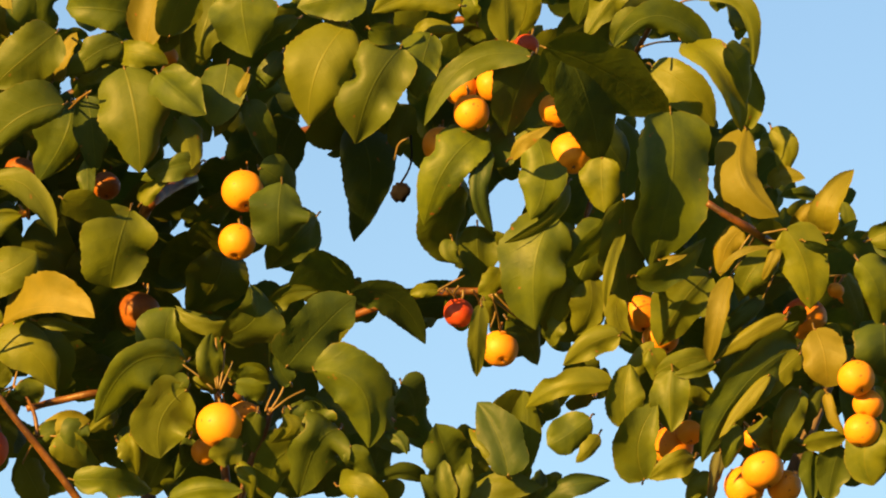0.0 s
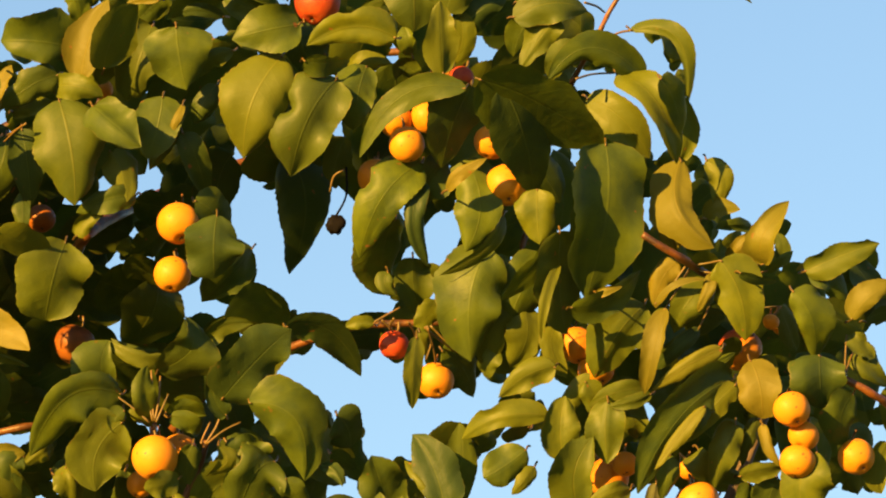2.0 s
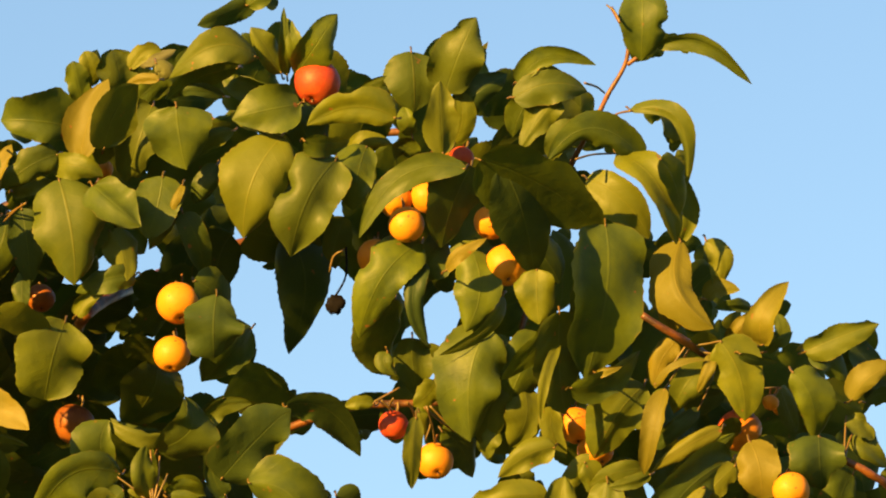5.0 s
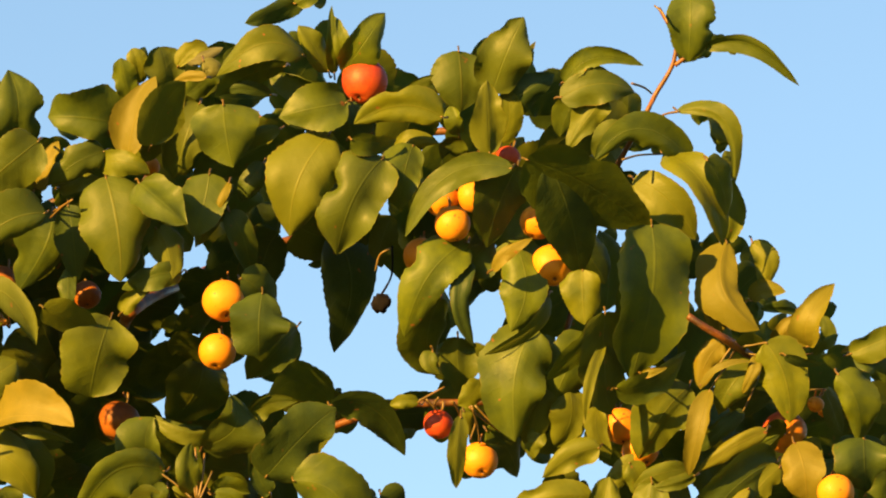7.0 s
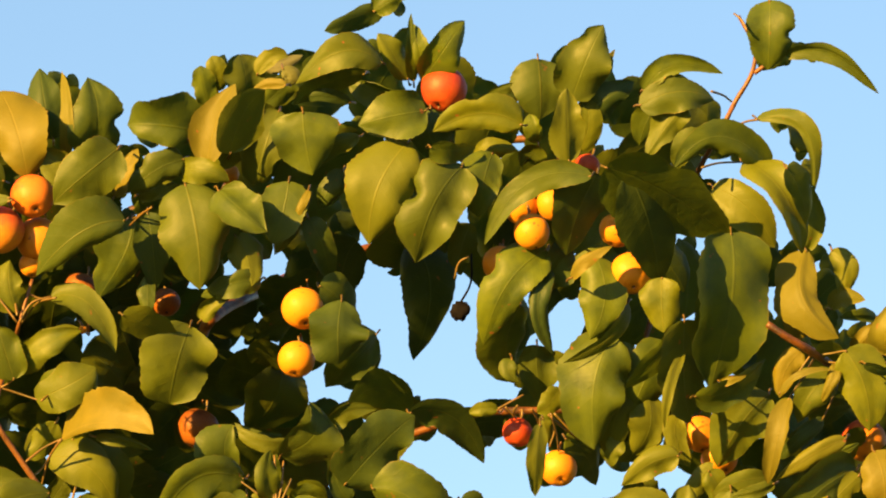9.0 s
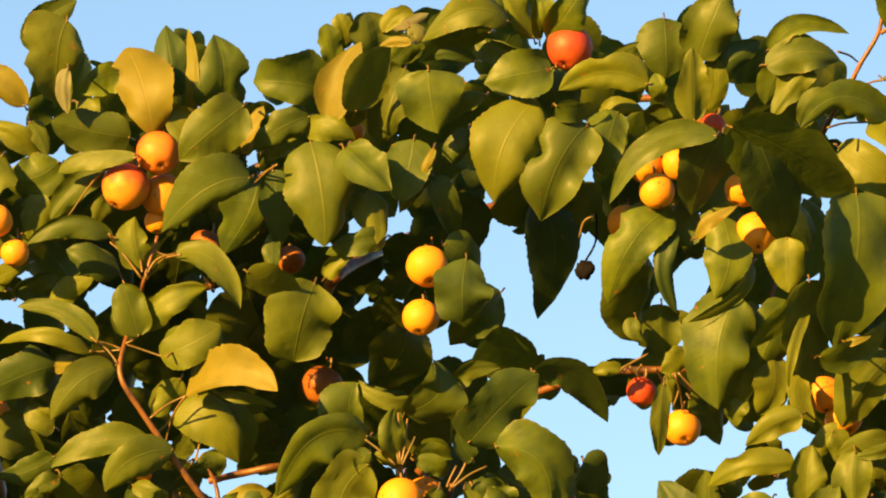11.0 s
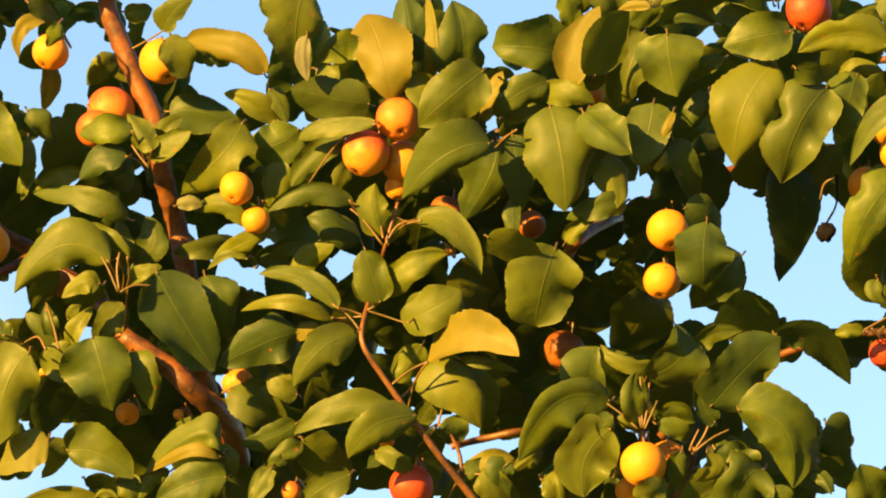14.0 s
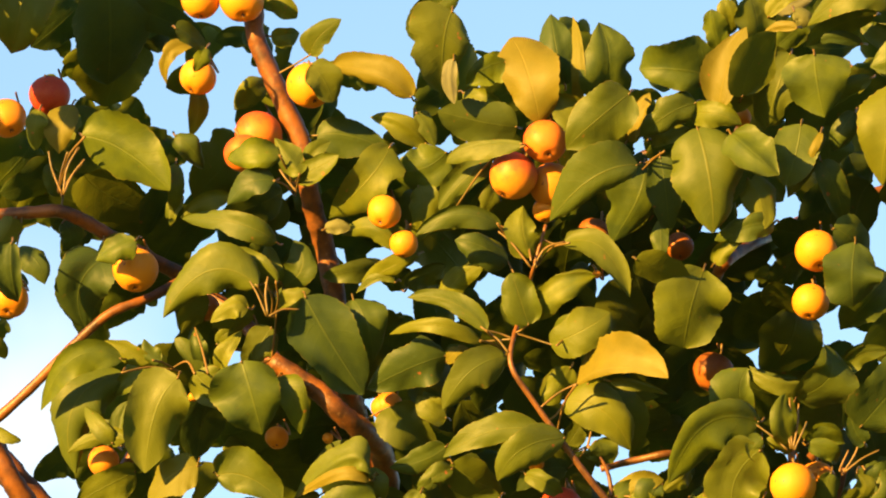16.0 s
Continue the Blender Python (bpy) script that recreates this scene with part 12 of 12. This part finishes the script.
shaded_leaf((-0.7807, 4.7883, 2.9923), (-0.7775, 4.7932, 2.9849), (-0.7736, 4.8055, 2.9808), (-0.0044, -0.0020, -0.0032), (0.0044, 0.0020, 0.0032))
shaded_leaf((-0.3086, 4.9122, 2.7161), (-0.3167, 4.9098, 2.7099), (-0.3233, 4.9157, 2.7032), (-0.0042, -0.0065, 0.0034), (0.0042, 0.0065, -0.0034))
shaded_leaf((-0.4565, 4.8866, 2.8195), (-0.4477, 4.8863, 2.8240), (-0.4387, 4.8945, 2.8278), (0.0017, 0.0056, -0.0045), (-0.0017, -0.0056, 0.0045))
shaded_leaf((-0.7765, 4.8588, 2.8575), (-0.7679, 4.8572, 2.8625), (-0.7594, 4.8638, 2.8673), (0.0024, 0.0057, -0.0043), (-0.0024, -0.0063, 0.0042))
shaded_leaf((-0.1299, 4.9302, 2.8221), (-0.1209, 4.9257, 2.8294), (-0.1130, 4.9287, 2.8394), (0.0045, 0.0080, -0.0029), (-0.0046, -0.0073, 0.0031))
shaded_leaf((-0.4907, 4.8873, 2.9727), (-0.4919, 4.8753, 2.9806), (-0.4937, 4.8710, 2.9907), (0.0062, 0.0037, 0.0022), (-0.0062, -0.0037, -0.0022))
shaded_leaf((0.0896, 4.8206, 3.0373), (0.0971, 4.8263, 3.0312), (0.1057, 4.8394, 3.0283), (-0.0049, -0.0010, -0.0061), (0.0049, 0.0017, 0.0063))
shaded_leaf((-0.7588, 4.8980, 2.8091), (-0.7642, 4.8829, 2.8154), (-0.7725, 4.8759, 2.8219), (0.0057, 0.0035, 0.0065), (-0.0057, -0.0027, -0.0063))
shaded_leaf((0.0661, 4.9004, 2.6888), (0.0570, 4.8955, 2.6806), (0.0504, 4.8990, 2.6720), (-0.0054, -0.0078, 0.0037), (0.0054, 0.0078, -0.0037))
shaded_leaf((-0.3654, 4.8982, 2.6423), (-0.3664, 4.8873, 2.6495), (-0.3657, 4.8842, 2.6584), (0.0064, 0.0046, 0.0016), (-0.0064, -0.0053, -0.0017))
shaded_leaf((0.1909, 4.9610, 2.6483), (0.1911, 4.9646, 2.6388), (0.1913, 4.9761, 2.6309), (-0.0069, -0.0058, -0.0015), (0.0070, 0.0052, 0.0014))
shaded_leaf((-0.7546, 4.8277, 3.0021), (-0.7527, 4.8313, 2.9927), (-0.7544, 4.8427, 2.9854), (-0.0062, -0.0045, -0.0018), (0.0062, 0.0045, 0.0018))
shaded_leaf((0.2264, 4.8321, 2.9922), (0.2225, 4.8318, 2.9827), (0.2200, 4.8393, 2.9751), (-0.0056, -0.0062, 0.0005), (0.0056, 0.0062, -0.0005))
shaded_leaf((0.1238, 4.9116, 2.9141), (0.1319, 4.9054, 2.9217), (0.1392, 4.9068, 2.9321), (0.0057, 0.0082, -0.0029), (-0.0057, -0.0082, 0.0029))
shaded_leaf((-0.7632, 4.8216, 3.0118), (-0.7694, 4.8170, 3.0051), (-0.7747, 4.8207, 2.9986), (-0.0032, -0.0046, 0.0022), (0.0032, 0.0051, -0.0021))
shaded_leaf((-0.8405, 4.9103, 2.8518), (-0.8310, 4.9152, 2.8490), (-0.8222, 4.9273, 2.8503), (-0.0021, 0.0053, -0.0060), (0.0021, -0.0046, 0.0062))
shaded_leaf((0.0664, 4.8251, 3.0600), (0.0652, 4.8283, 3.0492), (0.0634, 4.8391, 3.0408), (-0.0077, -0.0076, -0.0008), (0.0077, 0.0076, 0.0008))
shaded_leaf((-0.8262, 4.8511, 2.9547), (-0.8142, 4.8511, 2.9568), (-0.8049, 4.8577, 2.9650), (0.0020, 0.0069, -0.0047), (-0.0021, -0.0062, 0.0049))
shaded_leaf((-0.6838, 4.8451, 3.0765), (-0.6843, 4.8478, 3.0681), (-0.6848, 4.8581, 3.0620), (-0.0053, -0.0044, -0.0012), (0.0053, 0.0044, 0.0012))
shaded_leaf((-0.0883, 4.8816, 2.7846), (-0.0932, 4.8676, 2.7908), (-0.0974, 4.8612, 2.7993), (0.0053, 0.0025, 0.0034), (-0.0053, -0.0025, -0.0034))
shaded_leaf((0.2312, 4.8608, 2.9626), (0.2280, 4.8477, 2.9698), (0.2235, 4.8426, 2.9785), (0.0068, 0.0040, 0.0035), (-0.0069, -0.0025, -0.0032))
shaded_leaf((0.2846, 4.9559, 2.6256), (0.2784, 4.9436, 2.6302), (0.2747, 4.9389, 2.6375), (0.0045, 0.0016, 0.0033), (-0.0045, -0.0016, -0.0033))
shaded_leaf((-0.6621, 4.8001, 3.0027), (-0.6632, 4.8052, 2.9916), (-0.6633, 4.8179, 2.9827), (-0.0077, -0.0065, -0.0018), (0.0078, 0.0049, 0.0014))
shaded_leaf((-0.6624, 4.8249, 3.0123), (-0.6612, 4.8280, 3.0035), (-0.6597, 4.8387, 2.9971), (-0.0054, -0.0032, -0.0021), (0.0053, 0.0043, 0.0023))
part("inner_foliage", mesh_of("inner_foliage", inner_verts, inner_faces, LEAF["green"], inner_uvs), tree, "dense green leaves in the shaded crown, with unseen ones added for shade", kind="stuff")

# ---- apples ----
APPLE_LABEL = {
    "yellow": "small ripe yellow crab apple hanging among leaves",
    "orange": "small orange crab apple hanging among leaves",
    "shade_brown": "small crab apple deep among leaves, its shade put into a brown skin",
    "flame": "small orange-red crab apple hanging among leaves",
    "crimson": "small deep red crab apple hanging among leaves",
    "red": "small crab apple with a red blush on yellow",
}


def apple(tone, centre, wide, branch_at):
    """A crab apple with a dimple at each end, its dry calyx and its stem; a spur ties it to the branch."""
    r = random.Random(round(centre[0] * 1000) * 7919 + round(centre[2] * 1000))
    axis = Vector((r.uniform(-0.5, 0.5), r.uniform(-0.1, 0.75), 1.0)).normalized()
    spin = Vector((0, 0, 1)).rotation_difference(axis).to_matrix().to_4x4()
    fruit = tagged(new("crab_apple"), label=APPLE_LABEL[tone], category="apple", group="crab apples on the tree")
    fruit.matrix_world = Matrix.Translation(centre) @ spin
    rings, sides, rad = 16, 28, wide / 2
    tall, waist = r.uniform(0.90, 1.02), r.uniform(0.0, 0.08)
    lobes, shift = r.uniform(0.01, 0.03), r.uniform(0, 6.3)
    verts, faces = [], []
    for i in range(rings + 1):
        a = math.pi * i / rings
        for j in range(sides):
            b = 2 * math.pi * j / sides
            d = math.sin(a) * (1 + waist * math.cos(a)) * (1 + lobes * math.sin(5 * b + shift) * (1 - math.cos(a)) / 2 + lobes * math.sin(2 * b))
            z = math.cos(a) * tall - 0.15 * math.exp(-((math.sin(a) / 0.22) ** 2)) * math.copysign(1, math.cos(a))
            verts.append((rad * d * math.cos(b), rad * d * math.sin(b), rad * z))
    for i in range(rings):
        for j in range(sides):
            j2 = (j + 1) % sides
            faces.append((i * sides + j, (i + 1) * sides + j, (i + 1) * sides + j2, i * sides + j2))
    part("skin", mesh_of("skin", verts, faces, APPLE[tone]), fruit)
    # dry calyx: five withered sepals round the lower dimple
    cv, cf = [], []
    for s in range(5):
        b = 2 * math.pi * s / 5 + r.uniform(-0.2, 0.2)
        out = Vector((math.cos(b), math.sin(b), 0))
        side = Vector((-math.sin(b), math.cos(b), 0))
        low = -rad * tall * 0.87
        i = len(cv)
        for at, half, drop in ((0.01, 0.05, 0.0), (0.07, 0.04, -0.06), (0.14, 0.010, -0.12 + r.uniform(-0.04, 0.05))):
            for h in (-1, 1):
                cv.append(out * (at * rad) + side * (h * half * rad) + Vector((0, 0, low + drop * rad)))
        cf += [(i, i + 1, i + 3, i + 2), (i + 2, i + 3, i + 5, i + 4)]
    part("calyx", mesh_of("calyx", cv, cf, TWIG), fruit, "dry brown calyx")
    head = Vector((0, 0, rad * tall * 0.78))
    peak = head + Vector((r.uniform(-0.003, 0.003), r.uniform(0, 0.004), 0.008 + rad * 0.2))
    stem = glide([head, (head + peak) / 2 + Vector((0.001, 0.001, 0)), peak], 4)
    part("stem", mesh_of("stem", *tube(stem, [0.0010] * len(stem), 6), STALK), fruit)
    start = np.array(fruit.matrix_world @ peak)
    finish_at = np.array(branch_at)
    sag = (start + finish_at) / 2 + np.array((0, 0.06, 0.004))
    spur = glide([start, sag, finish_at], 5)
    part("fruit_spur", mesh_of("fruit_spur", *tube(spur, [0.0009] * len(spur), 6), TWIG), tree)


apple("yellow", (-0.6396, 4.6360, 3.0061), 0.0302, (-0.6374, 4.6615, 3.0337))
apple("yellow", (-0.6076, 4.6364, 3.0049), 0.0345, (-0.6054, 4.6612, 3.0349))
apple("yellow", (-0.6424, 4.6515, 2.9485), 0.0285, (-0.6402, 4.6772, 2.9751))
apple("yellow", (-0.5557, 4.6534, 2.9412), 0.0354, (-0.5535, 4.6781, 2.9718))
apple("flame", (-0.5984, 4.6825, 2.9101), 0.0369, (-0.5962, 4.7069, 2.9415))
apple("flame", (-0.6071, 4.6668, 2.8914), 0.0311, (-0.6049, 4.6921, 2.9195))
apple("crimson", (-0.7640, 4.6933, 2.9470), 0.0322, (-0.7618, 4.7184, 2.9757))
apple("orange", (-0.7947, 4.6785, 2.9249), 0.0312, (-0.7925, 4.7038, 2.9531))
apple("yellow", (-0.6923, 4.6899, 2.8052), 0.0354, (-0.6901, 4.7145, 2.8358))
apple("yellow", (-0.7916, 4.6954, 2.7846), 0.0311, (-0.7895, 4.7207, 2.8126))
apple("yellow", (-0.4956, 4.6459, 2.8379), 0.0257, (-0.4934, 4.6720, 2.8629))
apple("yellow", (-0.4813, 4.6580, 2.8160), 0.0215, (-0.4792, 4.6848, 2.8384))
apple("flame", (-0.3729, 4.6459, 2.8920), 0.0335, (-0.3707, 4.6709, 2.9215))
apple("red", (-0.3979, 4.6525, 2.8672), 0.0370, (-0.3956, 4.6770, 2.8987))
apple("orange", (-0.3696, 4.6737, 2.8655), 0.0345, (-0.3674, 4.6985, 2.8956))
apple("yellow", (-0.3750, 4.6787, 2.8467), 0.0199, (-0.3729, 4.7058, 2.8683))
apple("shade_brown", (-0.6456, 4.7557, 2.7915), 0.0210, (-0.6435, 4.7825, 2.8137))
apple("orange", (-0.7189, 4.7280, 2.6630), 0.0242, (-0.7168, 4.7543, 2.6871))
apple("yellow", (-0.6485, 4.7152, 2.7106), 0.0078, (-0.6465, 4.7441, 2.7251))
apple("yellow", (-0.5888, 4.7625, 2.6888), 0.0183, (-0.5867, 4.7897, 2.7094))
apple("yellow", (-0.5439, 4.7348, 2.7148), 0.0113, (-0.5418, 4.7631, 2.7314))
apple("orange", (-0.5012, 4.7562, 2.7123), 0.0218, (-0.4991, 4.7829, 2.7350))
apple("yellow", (-0.5468, 4.7432, 2.6836), 0.0087, (-0.5448, 4.7718, 2.6987))
apple("yellow", (-0.3843, 4.7289, 2.6597), 0.0130, (-0.3823, 4.7569, 2.6773))
apple("red", (-0.3622, 4.7552, 2.6387), 0.0147, (-0.3601, 4.7830, 2.6573))
apple("shade_brown", (-0.3465, 4.8093, 2.8618), 0.0275, (-0.3443, 4.8352, 2.8878))
apple("yellow", (-0.3374, 4.7109, 2.8041), 0.0069, (-0.3353, 4.7398, 2.8181))
apple("orange", (-0.5395, 4.7433, 2.7604), 0.0174, (-0.5374, 4.7707, 2.7805))
apple("orange", (-0.2259, 4.6992, 2.9249), 0.0157, (-0.2239, 4.7268, 2.9440))
apple("yellow", (-0.1674, 4.6873, 2.8149), 0.0333, (-0.1655, 4.7122, 2.8442))
apple("yellow", (-0.1725, 4.6974, 2.7773), 0.0285, (-0.1705, 4.7230, 2.8038))
apple("shade_brown", (-0.2795, 4.8119, 2.8522), 0.0222, (-0.2775, 4.8385, 2.8751))
apple("shade_brown", (-0.2548, 4.8473, 2.7586), 0.0329, (-0.2528, 4.8723, 2.7876))
apple("yellow", (-0.1856, 4.6946, 2.6329), 0.0351, (-0.1837, 4.7193, 2.6633))
apple("orange", (-0.1704, 4.7714, 2.6556), 0.0287, (-0.1684, 4.7970, 2.6823))
apple("crimson", (-0.0602, 4.6438, 2.9770), 0.0354, (-0.0582, 4.6683, 3.0075))
apple("yellow", (-0.0445, 4.6794, 2.9215), 0.0139, (-0.0425, 4.7072, 2.9396))
apple("crimson", (0.0498, 4.6590, 2.9205), 0.0190, (0.0519, 4.6860, 2.9415))
apple("orange", (0.0344, 4.6779, 2.9273), 0.0182, (0.0365, 4.7050, 2.9478))
apple("yellow", (-0.0012, 4.6673, 2.8893), 0.0268, (0.0009, 4.6932, 2.9148))
apple("yellow", (0.0239, 4.6667, 2.8918), 0.0259, (0.0259, 4.6926, 2.9168))
apple("yellow", (0.0074, 4.6373, 2.8623), 0.0274, (0.0094, 4.6630, 2.8882))
apple("yellow", (-0.0164, 4.6978, 2.8528), 0.0286, (-0.0144, 4.7234, 2.8794))
apple("yellow", (0.0722, 4.6718, 2.8725), 0.0276, (0.0743, 4.6975, 2.8985))
apple("yellow", (0.0831, 4.6610, 2.8357), 0.0327, (0.0851, 4.6859, 2.8646))
apple("crimson", (-0.0036, 4.7117, 2.7237), 0.0233, (-0.0015, 4.7381, 2.7472))
apple("yellow", (0.0279, 4.7189, 2.6970), 0.0285, (0.0299, 4.7444, 2.7235))
apple("orange", (0.1365, 4.7316, 2.7269), 0.0286, (0.1385, 4.7571, 2.7535))
apple("yellow", (0.1516, 4.7364, 2.7089), 0.0286, (0.1536, 4.7619, 2.7355))
apple("red", (0.2638, 4.7619, 2.7295), 0.0349, (0.2658, 4.7865, 2.7597))
apple("yellow", (0.2848, 4.7078, 2.7384), 0.0130, (0.2868, 4.7358, 2.7559))
apple("yellow", (-0.1985, 4.7389, 2.6224), 0.0207, (-0.1965, 4.7659, 2.6444))
apple("yellow", (-0.1301, 4.7328, 2.6449), 0.0112, (-0.1280, 4.7612, 2.6614))
apple("yellow", (-0.1299, 4.7565, 2.6337), 0.0095, (-0.1278, 4.7852, 2.6492))
apple("yellow", (0.2220, 4.7467, 2.6318), 0.0173, (0.2241, 4.7742, 2.6519))
apple("yellow", (0.2274, 4.7236, 2.6021), 0.0327, (0.2295, 4.7488, 2.6311))
apple("yellow", (0.2144, 4.7465, 2.5938), 0.0311, (0.2166, 4.7720, 2.6219))
apple("yellow", (0.2447, 4.7466, 2.5936), 0.0268, (0.2468, 4.7727, 2.6192))
apple("orange", (0.1600, 4.7579, 2.6285), 0.0330, (0.1621, 4.7832, 2.6577))
apple("yellow", (0.1724, 4.7357, 2.6342), 0.0199, (0.1744, 4.7628, 2.6558))
apple("orange", (0.1203, 4.7567, 2.7877), 0.0149, (0.1223, 4.7845, 2.8063))
apple("crimson", (-0.3652, 4.7381, 2.6254), 0.0337, (-0.3631, 4.7630, 2.6550))
apple("red", (-0.4597, 4.7585, 2.6263), 0.0156, (-0.4577, 4.7862, 2.6453))
apple("orange", (-0.5053, 4.7566, 2.7108), 0.0200, (-0.5032, 4.7836, 2.7325))
apple("yellow", (0.2940, 4.7480, 2.7430), 0.0105, (0.2960, 4.7764, 2.7591))
apple("yellow", (0.3481, 4.7151, 2.6336), 0.0284, (0.3503, 4.7409, 2.6601))
apple("yellow", (0.2968, 4.6666, 2.6601), 0.0282, (0.2990, 4.6924, 2.6865))
apple("yellow", (0.3060, 4.6835, 2.6437), 0.0239, (0.3081, 4.7099, 2.6676))
apple("yellow", (0.3013, 4.6846, 2.6238), 0.0282, (0.3034, 4.7104, 2.6502))


# ---- one dried black fruit on its long stalk ----
def dried_fruit(centre, wide, hang):
    r = random.Random(9)
    fruit = tagged(new("dried_fruit"), label="shrivelled black dried fruit on a thin stalk", category="dried fruit")
    fruit.matrix_world = Matrix.Translation(centre)
    rings, sides = 10, 14
    verts, faces = [], []
    for i in range(rings + 1):
        a = math.pi * i / rings
        for j in range(sides):
            b = 2 * math.pi * j / sides
            rad = wide / 2 * (1 + 0.16 * math.sin(3 * b + 2 * a) + r.uniform(-0.12, 0.12)) if 0 < i < rings else wide / 2 * 0.9
            verts.append((rad * math.sin(a) * math.cos(b), rad * math.sin(a) * math.sin(b), rad * math.cos(a)))
    for i in range(rings):
        for j in range(sides):
            j2 = (j + 1) % sides
            faces.append((i * sides + j, (i + 1) * sides + j, (i + 1) * sides + j2, i * sides + j2))
    part("flesh", mesh_of("flesh", verts, faces, m_dark), fruit)
    top = Vector(hang) - Vector(centre)
    line = glide([Vector((0, 0, wide * 0.4)), top * 0.5 + Vector((0.004, 0, 0)), top], 5)
    part("stalk", mesh_of("stalk", *tube(line, [0.0009] * len(line), 6), m_dark), fruit)


dried_fruit((-0.0478, 4.7145, 2.8201), 0.0145, (-0.0393, 4.7323, 2.8703))
